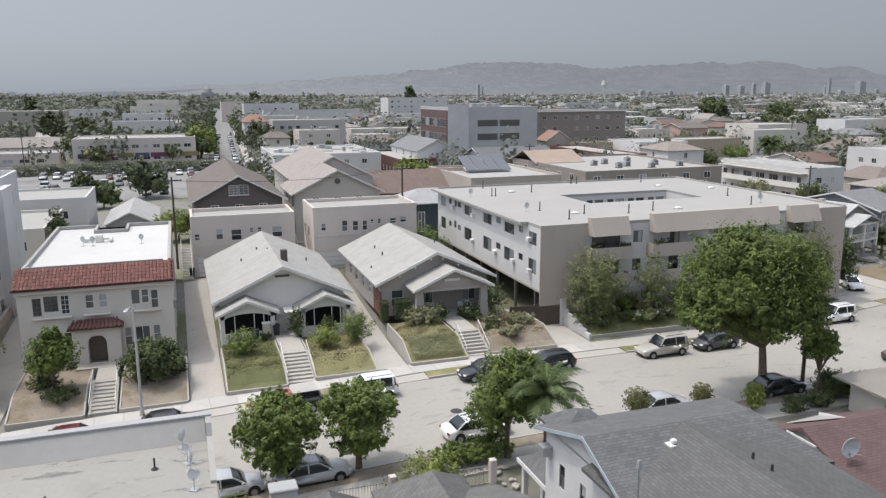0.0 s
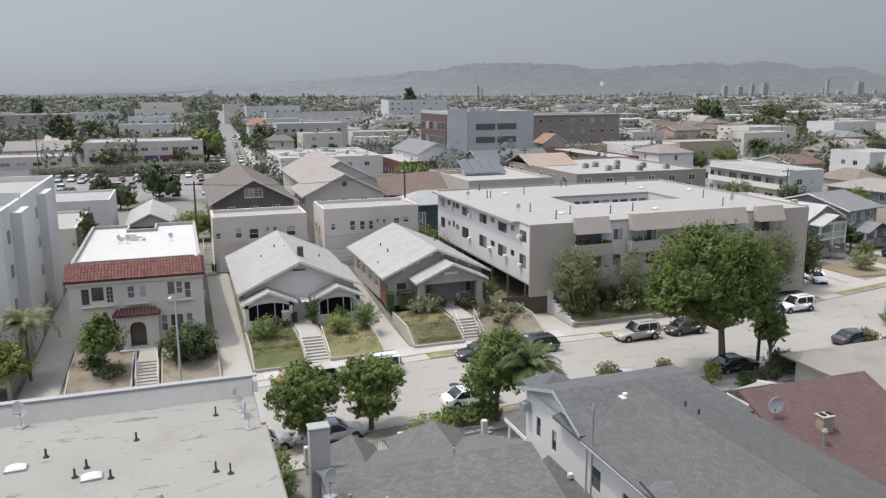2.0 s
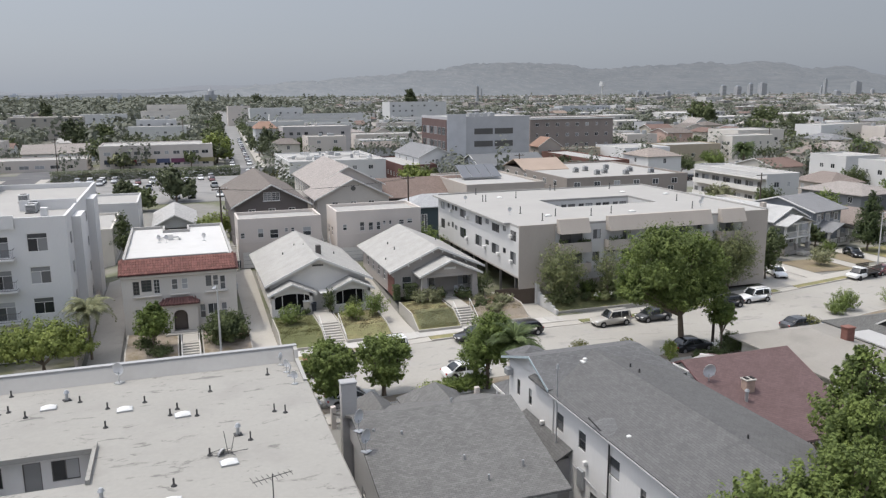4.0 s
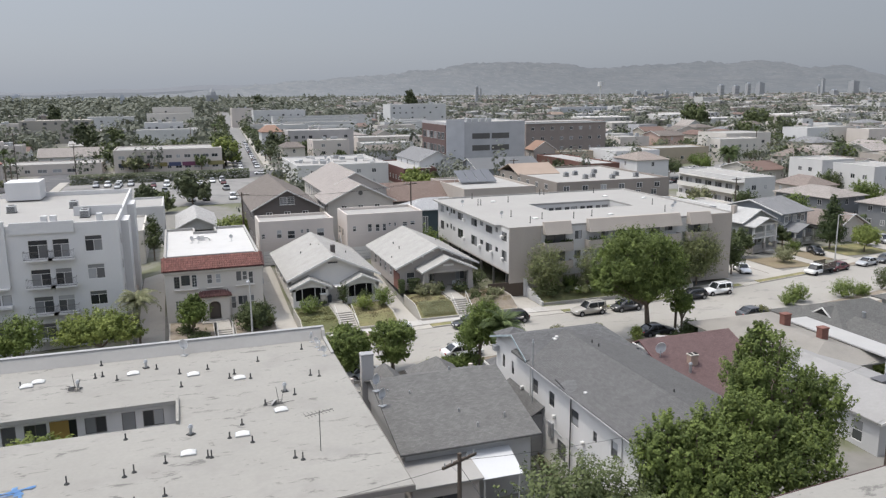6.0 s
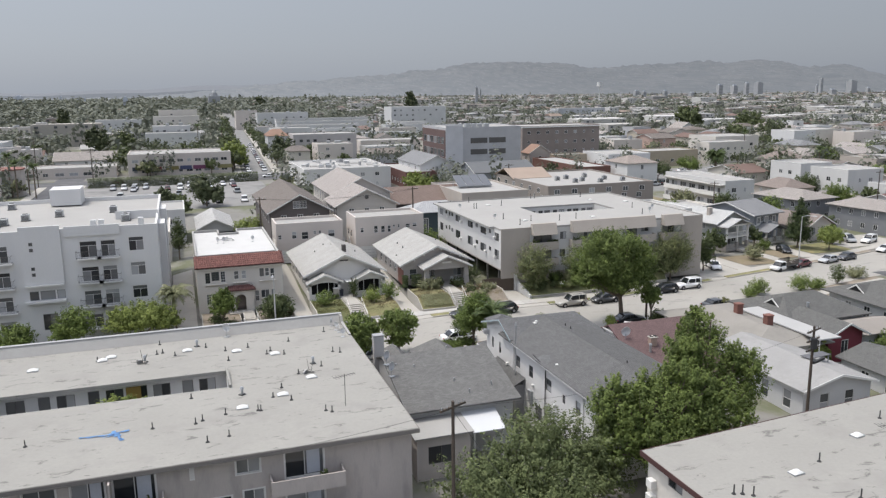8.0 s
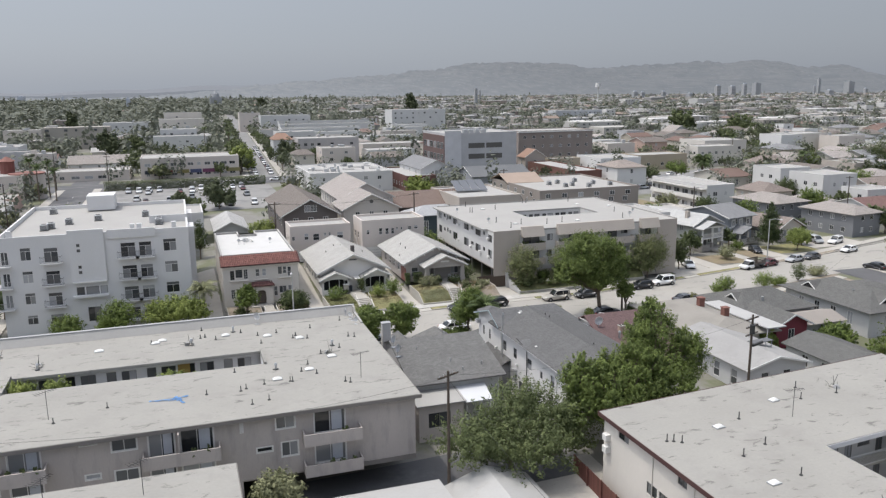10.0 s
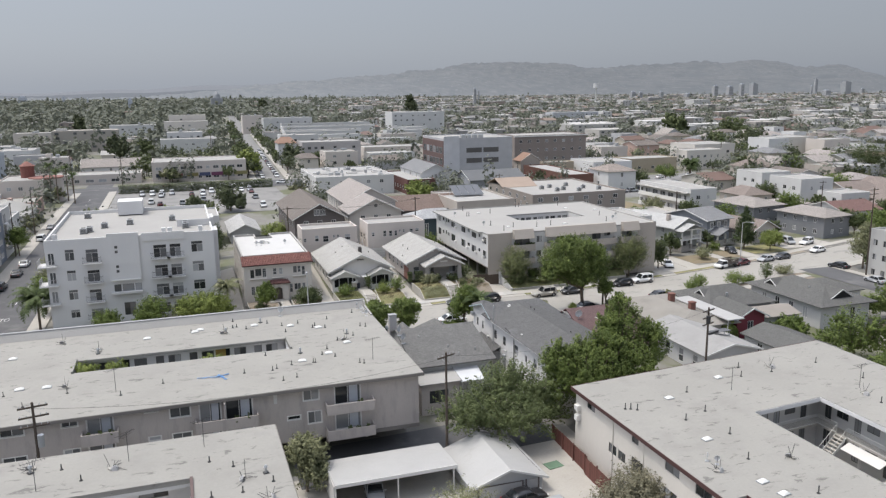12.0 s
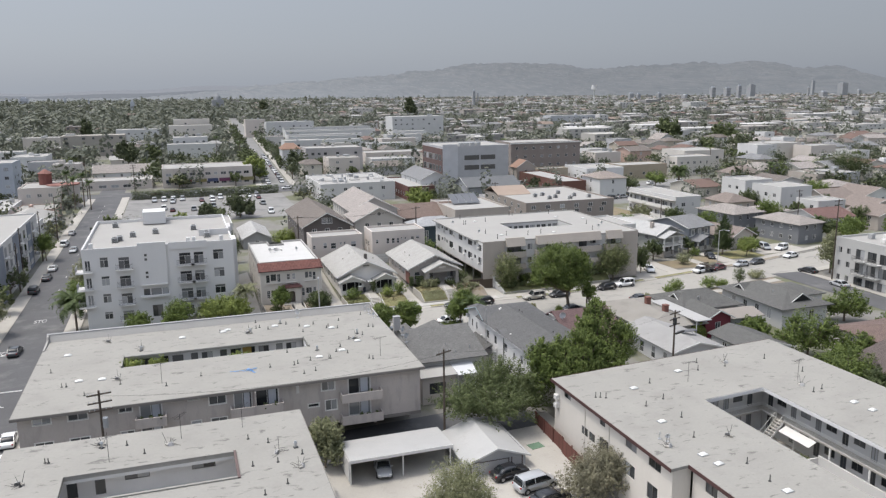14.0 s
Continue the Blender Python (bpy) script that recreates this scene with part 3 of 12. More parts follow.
# south side
kerb_strip("kerb", -6.36, -6.2, -46, 100, CONCRETE, 0.15, "pale concrete kerb", "kerb")
kerb_strip("verge", -7.6, -6.36, -46, 100, DIRT, 0.11, "bare planted strip under the street trees", "verge")
kerb_strip("pavement", -9.6, -7.6, -46, 100, CONCRETE, 0.10, "pale concrete pavement slabs", "pavement")
kerb_strip("pavement", -8.6, -6.2, 113, 200, CONCRETE, 0.12, "pale concrete pavement slabs", "pavement")
structure(sheet("pavement", [110.5, 112.6], span(-40, 60, 5), CONCRETE, 0.12), "pale concrete pavement beside the side street", "pavement")
# side street pavements
for x0, x1 in ((-49, -46.2), (-61.8, -59)):
    for y0, y1 in ((-88, 40), (57, 260)):
        structure(sheet("pavement", span(x0, x1, 3), span(y0, y1, 5), CONCRETE, 0.14), "pale concrete pavement beside the side street", "pavement")

# driveways up the north lots
for x0, x1, y0, y1 in ((-0.4, 2.2, 58, 92.4), (14.3, 17.0, 59, 90.5), (3.0, 14.4, 89.6, 92.4), (-16.8, -13.6, 57.5, 96), (31.0, 34.9, 60, 72)):
    structure(sheet("driveway", span(x0, x1, 1.5), span(y0, y1, 2), CONCRETE, 0.05), "pale concrete driveway with cracks and stains", "driveway")
# manhole in the street
mh = bmesh.new()
tube(mh, (0, 0, -0.05), (0, 0, 0.015), 0.42, 0.42, 20)
m = thing("manhole_cover", 17.7, 49.6, ground_z(17.7, 49.6), "dark cast iron manhole cover set in the street", "manhole cover")
part("lid", mh, PIPE, m)


# ---- terraced front gardens ----
def terrace(name, x0, x1, y0, y1, zt, material, label, kerb=0.14, slope=0.35):
    """A raised front garden held by a low concrete edge; its bank slopes up from the pavement."""
    z0 = min(ground_z(x0, y0), ground_z(x1, y0)) - 0.3
    t = thing(name, (x0 + x1) / 2, y0, z0, label, "garden bed")
    ox, oy = (x0 + x1) / 2, y0
    bm = bmesh.new()
    xs, ys = span(x0, x1, 0.8), span(y0, y1, 0.8)
    zf = ground_z((x0 + x1) / 2, y0) + 0.3
    g = []
    rng = random.Random(int(x0 * 10))
    for x in xs:
        r = []
        for y in ys:
            f = min((y - y0) / max((y1 - y0) * slope, 0.1), 1)
            f = f * f * (3 - 2 * f)
            r.append(bm.verts.new((x - ox, y - oy, zf + (zt - zf) * f - z0 + rng.uniform(-0.04, 0.04))))
        g.append(r)
    for i in range(len(xs) - 1):
        for j in range(len(ys) - 1):
            bm.faces.new((g[i][j], g[i + 1][j], g[i + 1][j + 1], g[i][j + 1]))
    rim = [g[i][0] for i in range(len(xs))] + [g[-1][j] for j in range(1, len(ys))] + [g[i][-1] for i in range(len(xs) - 2, -1, -1)] + [g[0][j] for j in range(len(ys) - 2, 0, -1)]
    low = [bm.verts.new((v.co.x, v.co.y, -0.4)) for v in rim]
    for i in range(len(rim)):
        j = (i + 1) % len(rim)
        bm.faces.new((rim[i], rim[j], low[j], low[i]))
    part("soil", bm, material, t)
    if kerb:
        bm = bmesh.new()
        box(bm, x0 - ox - 0.02, -0.14, -0.2, x1 - ox + 0.02, 0.02, zf - z0 + 0.08)
        part("edging", bm, CONCRETE, t, "weathered concrete edging")
        for xe in (x0 - ox - 0.12, x1 - ox):
            bm = bmesh.new()
            prism(bm, [(xe, 0, -0.2), (xe, y1 - y0, -0.2), (xe, y1 - y0, zt - z0 + 0.08), (xe, (y1 - y0) * slope, zt - z0 + 0.08), (xe, 0, zf - z0 + 0.08)], (0.12, 0, 0))
            part("edging", bm, CONCRETE, t, "weathered concrete edging")
    return t


terrace("front_garden", -12.9, -7.9, 58.9, 68.4, 0.35, DIRT, "bare dry front garden behind a low white wall", kerb=0.4)
terrace("front_garden", -5.3, -0.6, 58.7, 68.4, 0.4, DIRT, "bare dry front garden behind a low white wall", kerb=0.4)
terrace("front_garden", 2.4, 6.9, 58.9, 67.5, 0.95, GRASS_GREEN, "patchy green sloping front lawn")
terrace("front_garden", 9.3, 14.2, 59.2, 67.5, 0.95, GRASS, "dry straw-coloured front lawn")
terrace("front_garden", 17.3, 22.2, 59.4, 67.2, 1.5, GRASS, "dry overgrown front lawn in a concrete edging")
terrace("front_garden", 24.6, 30.9, 60.0, 67.6, 1.35, DIRT, "bare dry front yard with withered shrubs")
terrace("front_garden", 52.2, 62.0, 65.0, 67.0, 0.7, GRASS_GREEN, "narrow planted bank before the apartment building", kerb=0.3, slope=0.5)
terrace("front_garden", 35.6, 52.0, 62.2, 67.0, 0.9, GRASS_GREEN, "planted bank with shrubs before the apartment building", kerb=0.4, slope=0.6)


def steps(x0, x1, y0, y1, z0, z1, n, label, rails=True, material=None):
    """A flight of solid steps that climbs along y, with pipe rails."""
    t = thing("front_steps", (x0 + x1) / 2, y0, z0, label, "steps")
    w, d, h = x1 - x0, (y1 - y0) / n, (z1 - z0) / n
    me = None
    for i in range(n):
        bm = a_box(-w / 2, i * d, -0.3, w / 2, i * d + d + (0.02 if i < n - 1 else 0), (i + 1) * h)
        part("step", bm, material or CONCRETE, t)
    for s in (-1, 1):
        bm = bmesh.new()
        xe = s * (w / 2 + 0.09)
        prism(bm, [(xe - 0.09, -0.1, -0.3), (xe - 0.09, y1 - y0, -0.3), (xe - 0.09, y1 - y0, z1 - z0 + 0.08), (xe - 0.09, -0.1, 0.14)], (0.18, 0, 0))
        part("side_wall", bm, material or CONCRETE, t)
        if rails:
            bm = bmesh.new()
            a, b = Vector((xe, 0.1, 0.1)), Vector((xe, y1 - y0 - 0.1, z1 - z0 + 0.05))
            tube(bm, a + Z * 0.85, b + Z * 0.85, 0.035, n=6)
            for f in (0.02, 0.5, 0.98):
                p = a.lerp(b, f)
                tube(bm, p, p + Z * 0.85, 0.03, n=6)
            part("handrail", bm, WHITE_TRIM, t, "white pipe handrail")
    return t


steps(-7.4, -5.8, 59.2, 63.6, ground_z(-6, 59), 0.45, 9, "concrete front steps with white side walls")
steps(7.1, 9.1, 59.4, 63.8, ground_z(8, 59.4), 1.05, 9, "concrete front steps with low side walls")
steps(22.5, 24.4, 59.9, 62.9, ground_z(23, 60), 1.55, 8, "concrete front steps with thin white handrails")
structure(sheet("front_path", [-7.4, -5.8], [63.6, 67.6], CONCRETE, 0.0, zf=lambda x, y: 0.46), "concrete path to the front door", "path")
structure(sheet("front_path", [7.1, 9.1], [63.8, 69.6], CONCRETE, 0.0, zf=lambda x, y: 1.06), "concrete path to the porch", "path")
structure(sheet("front_path", [22.5, 24.4], [62.9, 67.4], CONCRETE, 0.0, zf=lambda x, y: 1.57), "concrete path to the porch", "path")

# front yards east of the courtyard block
for x0, x1, y0, y1, m, lab in ((84.0, 92.4, 72, 80, DRY_LOT, "patchy front lawn before the porches"), (95.5, 100.0, 75.5, 83, DRY_LOT, "patchy front lawn before the porches"), (70.5, 80.0, 66.8, 84, CONCRETE, "pale concrete driveway with stains"), (80.2, 83.8, 69, 80, CONCRETE, "pale concrete driveway with stains"), (92.6, 95.3, 72, 98, CONCRETE, "pale concrete driveway with stains"), (100.2, 104.6, 75, 88, CONCRETE, "pale concrete driveway with stains"), (105, 116, 77.6, 86, GRASS, "dry front lawn at the corner"), (116.4, 132, 80, 90, CONCRETE, "pale concrete driveway with stains")):
    structure(sheet("driveway" if m is CONCRETE else "lawn", span(x0, x1, 2), span(y0, y1, 2), m, 0.03), lab, "driveway" if m is CONCRETE else "lawn")
structure(sheet("verge", span(50, 100, 3), [-16, -13, -9.6], DIRT, 0.02, yf=street_y), "bare ground behind the south pavement", "verge")

# ---- north side of the street ----
STUCCO_WARM = surf("cream_stucco", (0.585, 0.552, 0.505), 0.9, 0.07, 0.5, 12.0, streak=True)
STUCCO_WHITE = surf("white_stucco", (0.555, 0.548, 0.535), 0.9, 0.06, 0.5, 12.0, streak=True)
STUCCO_GREY = surf("grey_white_stucco", (0.62, 0.615, 0.61), 0.9, 0.06, 0.4, 10.0, streak=True)
STUCCO_TAN = surf("tan_stucco", (0.40, 0.36, 0.32), 0.9, 0.08, 0.4, 10.0, streak=True)
STUCCO_PINK = surf("pinkish_stucco", (0.56, 0.51, 0.47), 0.9, 0.07, 0.4, 10.0, streak=True)
ROOF_WHITE = surf("white_roof_coating", (0.355, 0.347, 0.331), 0.8, 0.08, 0.25, 3.0, stain=(0.35, 0.56, 0.75, (0.385, 0.38, 0.365)), scuff=(0.7, 0.64, 0.72, (0.30, 0.295, 0.285)))
ROOF_PALE = surf("pale_roof_felt", (0.34, 0.331, 0.313), 0.9, 0.07, 0.2, 3.0, stain=(0.3, 0.58, 0.75, (0.35, 0.345, 0.333)), scuff=(0.6, 0.64, 0.72, (0.29, 0.285, 0.275)))
ROOF_FELT = surf("weathered_roof_felt", (0.295, 0.286, 0.262), 0.92, 0.11, 0.15, 4.0, stain=(0.28, 0.52, 0.74, (0.258, 0.248, 0.23)), scuff=(0.9, 0.582, 0.645, (0.135, 0.132, 0.125)))
ROOF_BRIGHT = surf("fresh_white_roof_coating", (0.52, 0.515, 0.50), 0.75, 0.06, 0.25, 3.0, stain=(0.35, 0.56, 0.75, (0.47, 0.465, 0.45)), scuff=(0.7, 0.62, 0.7, (0.36, 0.355, 0.345)))
SHINGLE_PALE_Y = shingled("pale_shingles", (0.352, 0.344, 0.325), "y", 0.03, 0.3, 0.2, 0.86)
SHINGLE_BROWN_Y = shingled("brown_shingles", (0.17, 0.15, 0.135), "y", 0.12)
SHINGLE_TAUPE_Y = shingled("taupe_shingles", (0.315, 0.287, 0.268), "y", 0.08)
TILE_RED = surf("red_clay_tile", (0.152, 0.068, 0.057), 0.8, 0.15, 1.5, 8.0, rnd=0.22)
CANOPY_RED = surf("dark_red_tile", (0.095, 0.048, 0.046), 0.85, 0.25, 1.5, 8.0, rnd=0.15)


def flat_roof(parent, x0, y0, x1, y1, zd, zp, roof_mat, wall_mat, courts=(), t=0.25, over=0.0):
    """A flat deck with a parapet round it and round its open courts."""
    if zp > zd:
        x0, y0, x1, y1 = x0 + 0.02, y0 + 0.02, x1 - 0.02, y1 - 0.02
    elif over == 0.0:
        x0, y0, x1, y1 = x0 - 0.015, y0 - 0.015, x1 + 0.015, y1 + 0.015
    bm = bmesh.new()
    xs = sorted({x0, x1, *[c[0] for c in courts], *[c[2] for c in courts]})
    ys = sorted({y0, y1, *[c[1] for c in courts], *[c[3] for c in courts]})
    for a, b in zip(xs, xs[1:]):
        for c, d in zip(ys, ys[1:]):
            if any(k[0] <= a and b <= k[2] and k[1] <= c and d <= k[3] for k in courts):
                continue
            quad(bm, (a, c, zd), (b, c, zd), (b, d, zd), (a, d, zd))
            quad(bm, (a, d, zd - 0.3), (b, d, zd - 0.3), (b, c, zd - 0.3), (a, c, zd - 0.3))
    for k in courts:
        for p, q in (((k[0], k[1]), (k[2], k[1])), ((k[2], k[1]), (k[2], k[3])), ((k[2], k[3]), (k[0], k[3])), ((k[0], k[3]), (k[0], k[1]))):
            quad(bm, (*p, zd), (*q, zd), (*q, zd - 0.3), (*p, zd - 0.3))
    for p, q in (((x0, y0), (x1, y0)), ((x1, y0), (x1, y1)), ((x1, y1), (x0, y1)), ((x0, y1), (x0, y0))):
        quad(bm, (*q, zd), (*p, zd), (*p, zd - 0.3), (*q, zd - 0.3))
    part("roof", bm, roof_mat, parent)
    if zp > zd:
        g = 0.035
        for a in ((x0 - g, y0 - g, x1 + g, y0 + t), (x0 - g, y1 - t, x1 + g, y1 + g), (x0 - g, y0 + t, x0 + t, y1 - t), (x1 - t, y0 + t, x1 + g, y1 - t)):
            part("parapet", a_box(a[0], a[1], zd - 0.02, a[2], a[3], zp), wall_mat, parent)


# Spanish two-storey house with a red tile parapet
sp = thing("fourplex_house", -13.2, 68.6, -0.3, "cream stucco two-storey house with red tile parapet and flat white roof", "house")
W, D = 11.9, 25.2
up = [(1.1, 4.7, 1.75, 6.2, "grid", BRONZE_TRIM), (1.95, 5.0, 3.0, 6.3, "grid", BRONZE_TRIM), (3.2, 4.7, 3.85, 6.3, "grid", WHITE_TRIM), (5.05, 5.0, 5.7, 6.2, "hung"), (6.1, 5.0, 6.75, 6.2, "hung"), (8.65, 5.1, 9.25, 6.3, "hung", BRONZE_TRIM), (9.4, 5.1, 10.0, 6.3, "hung"), (10.15, 4.6, 10.75, 6.2, "hung")]
lo = [(1.1, 1.6, 1.75, 3.1, "grid", WHITE_TRIM), (1.95, 1.9, 3.0, 3.1, "grid", BRONZE_TRIM), (3.2, 1.6, 3.85, 3.1, "grid", BRONZE_TRIM), (7.85, 1.5, 8.45, 3.1, "hung"), (8.7, 1.9, 9.9, 3.1, "slider"), (10.15, 1.5, 10.75, 3.1, "hung")]
es = []
for i in range(5):
    es += [(2 + i * 4.6, 5.0, 3.1 + i * 4.6, 6.3, "far"), (2 + i * 4.6, 1.8, 3.1 + i * 4.6, 3.1, "far")]
bump_z = [(a, b + 0.3, c, d + 0.3, *r) for a, b, c, d, *r in up + lo]
wall_set(sp, 0, 0, W, D, 0, 7.28, STUCCO_WARM, {"s": bump_z, "e": [(a, b + 0.3, c, d + 0.3, *r) for a, b, c, d, *r in es], "w": [(a, b + 0.3, c, d + 0.3, *r) for a, b, c, d, *r in es]})
flat_roof(sp, 0.05, 2.1, W - 0.05, D - 0.05, 8.05, 8.05, ROOF_BRIGHT, ROOF_BRIGHT, courts=[(4.3, 21.6, 7.2, D - 0.05)], over=0.1)
for a in ((0, 1.9, 0.28, D), (W - 0.28, 1.9, W, D), (0.28, D - 0.28, 4.3, D), (7.2, D - 0.28, W - 0.28, D), (4.05, 21.35, 4.3, D - 0.28), (7.2, 21.35, 7.45, D - 0.28), (4.3, 21.35, 7.2, 21.6)):
    part("parapet", a_box(a[0], a[1], 7.285, a[2], a[3], 8.42), ROOF_WHITE, sp, "white-coated parapet")
for s in ((4.3, 21.6, 4.5, D), (7.0, 21.6, 7.2, D), (4.5, 21.6, 7.0, 21.8)):
    part("wall", a_box(s[0], s[1], 0, s[2], s[3], 7.7), STUCCO_WARM, sp)
# the sloping tiled front of the parapet
bm = bmesh.new()
prism(bm, [(-0.3, -0.42, 7.32), (-0.3, -0.42, 7.2), (-0.3, 2.2, 7.9), (-0.3, 2.2, 8.55)], (W + 0.6, 0, 0))
part("tile_bed", bm, CANOPY_RED, sp)
part("cornice", soft_box(-0.12, -0.25, 6.85, W + 0.12, 0.0, 7.2, 0.05), STUCCO_WARM, sp)
part("ridge_wall", a_box(0.3, 2.21, 8.0, W - 0.6, 2.42, 8.66), ROOF_WHITE, sp)
bm = bmesh.new()
n = 6
ring = [[bm.verts.new((0.155 * math.cos(math.pi * i / n), y, 0.085 * math.sin(math.pi * i / n) + dz)) for i in range(n + 1)] for y, dz in ((0, 0.03), (0.50, 0.0))]
for i in range(n):
    bm.faces.new((ring[0][i], ring[0][i + 1], ring[1][i + 1], ring[1][i]))
bm.faces.new([ring[0][i] for i in range(n, -1, -1)])
tile_me = bpy.data.meshes.new("roof_tile")
bm.to_mesh(tile_me)
bm.free()
tile_me.materials.append(TILE_RED)
TILES = []


def tile_rows():
    slope = math.atan2(8.55 - 7.32, 2.62)
    k = int((W + 0.5) / 0.29)
    for j in range(6):
        for i in range(k):
            f = j * 0.455
            y, z = -0.44 + f * math.cos(slope), 7.33 + f * math.sin(slope)
            m = Matrix.Translation((-0.1 + i * 0.29, y, z)) @ Matrix.Rotation(slope, 4, "X")
            TILES.append(("roof_tile", tile_me, sp, m))


tile_rows()
for s in (0.0, W):
    bm = bmesh.new()
    for i in range(6):
        a = Vector((s, -0.42 + i * 0.44, 7.36 + i * 0.206))
        tube(bm, a, a + Vector((0.1 if s == 0 else -0.1, 0.48, 0.226)), 0.13, 0.11, 8)
    part("hip_tiles", bm, TILE_RED, sp)
# entrance porch with an arch
bm = bmesh.new()
facade(bm, (3.9, -0.9, 0.3), (1, 0, 0), 3.7, 3.6, [(1.15, 0.5, 2.6, 2.925)], 0.3)
arc = [(1.875 - 0.725 * math.cos(math.pi * i / 12), 2.2 + 0.725 * math.sin(math.pi * i / 12)) for i in range(13)]
for side_ in (arc[:7] + [(1.15, 2.925)], arc[6:] + [(2.6, 2.925)]):
    prism(bm, [(3.9 + a, -0.897, 0.3 + b) for a, b in side_], (0, 0.29, 0))
part("portal", bm, STUCCO_WARM, sp)
for s in (3.9, 7.3):
    part("portal_side", a_box(s, -0.6, 0.3, s + 0.3, 0, 3.9), STUCCO_WARM, sp)
part("front_door", soft_box(5.1, -0.12, 0.8, 6.5, -0.02, 2.9, 0.02), surf("brown_door", (0.13, 0.11, 0.095), 0.5), sp, "grey-brown panelled front door")
bm = bmesh.new()
hip(bm, 3.6, -1.25, 7.9, 0.25, 3.95, 4.55, 0.9, "x", 0.12)
part("porch_roof", bm, CANOPY_RED, sp, "small hipped roof of dark red tiles")
for i in range(13):
    bm = bmesh.new()
    tube(bm, (3.75 + i * 0.33, -1.3, 4.0), (4.15 + i * 0.27, -0.52, 4.56), 0.09, 0.06, 7)
    part("porch_tile", bm, CANOPY_RED, sp)
part("stoop", a_box(4.1, -2.1, 0, 7.4, -0.9, 0.8), CONCRETE, sp)
for a in ((1.0, 3.95), (4.85, 6.9), (8.5, 10.9)):
    part("flower_ledge", soft_box(a[0], -0.32, 4.72, a[1], 0, 4.86, 0.03), STUCCO_WARM, sp)
for x, y, l in ((W + 0.001, 8, 1), (W + 0.001, 16, 1)):
    part("downpipe", a_tube((W + 0.06, y, 0.3), (W + 0.06, y, 7.8), 0.05), WHITE_TRIM, sp)
part("electric_meter", soft_box(W, 1.2, 4.4, W + 0.25, 1.8, 5.1, 0.03), GREY_TRIM, sp)


# bungalows
def gable_wall(bm, x0, x1, y, z0, ze, zr, t=0.2):
    xm = (x0 + x1) / 2
    prism(bm, [(x0, y, z0), (x1, y, z0), (x1, y, ze), (xm, y, zr), (x0, y, ze)], (0, t, 0))


b1 = thing("bungalow", 2.2, 70.6, 0.6, "pale grey stucco duplex bungalow with two arched porches", "house")
SID = surf("pale_warm_stucco", (0.69, 0.665, 0.63), 0.9, 0.06, 0.5, 10)
holes = {"w": [(2 + i * 3.4, 1.2, 3.1 + i * 3.4, 2.6, "hung") for i in range(5)], "e": [(2 + i * 3.4, 1.2, 3.1 + i * 3.4, 2.6, "hung") for i in range(5)], "s": [(4.2, 1.2, 5.0, 2.8, "hung"), (7.0, 1.2, 7.8, 2.8, "hung")]}
wall_set(b1, 0.4, 0, 11.7, 17.6, 0, 3.7, SID, holes)
for y in (0, 17.4):
    bm = bmesh.new()
    gable_wall(bm, 0.4, 11.7, y, 3.7, 3.72, 6.3)
    part("gable", bm, SID, b1)
bm = bmesh.new()
gable_y(bm, -0.35, -0.9, 12.45, 18.4, 3.62, 6.55, 0.2)
part("roof", bm, SHINGLE_PALE_Y, b1, "pale composition shingle roof")
bm = bmesh.new()
for s in (-1, 1):
    prism(bm, [(6.05 + s * 6.4, -0.98, 3.36), (6.05 + s * 6.4, -0.98, 3.64), (6.05, -0.98, 6.58), (6.05, -0.98, 6.3)], (0, 0.08, 0))
part("bargeboard", bm, WHITE_TRIM, b1)
part("gable_vent", a_box(5.4, -0.06, 5.35, 6.7, 0.0, 5.55), BRONZE_TRIM, b1, "dark louvred gable vent")


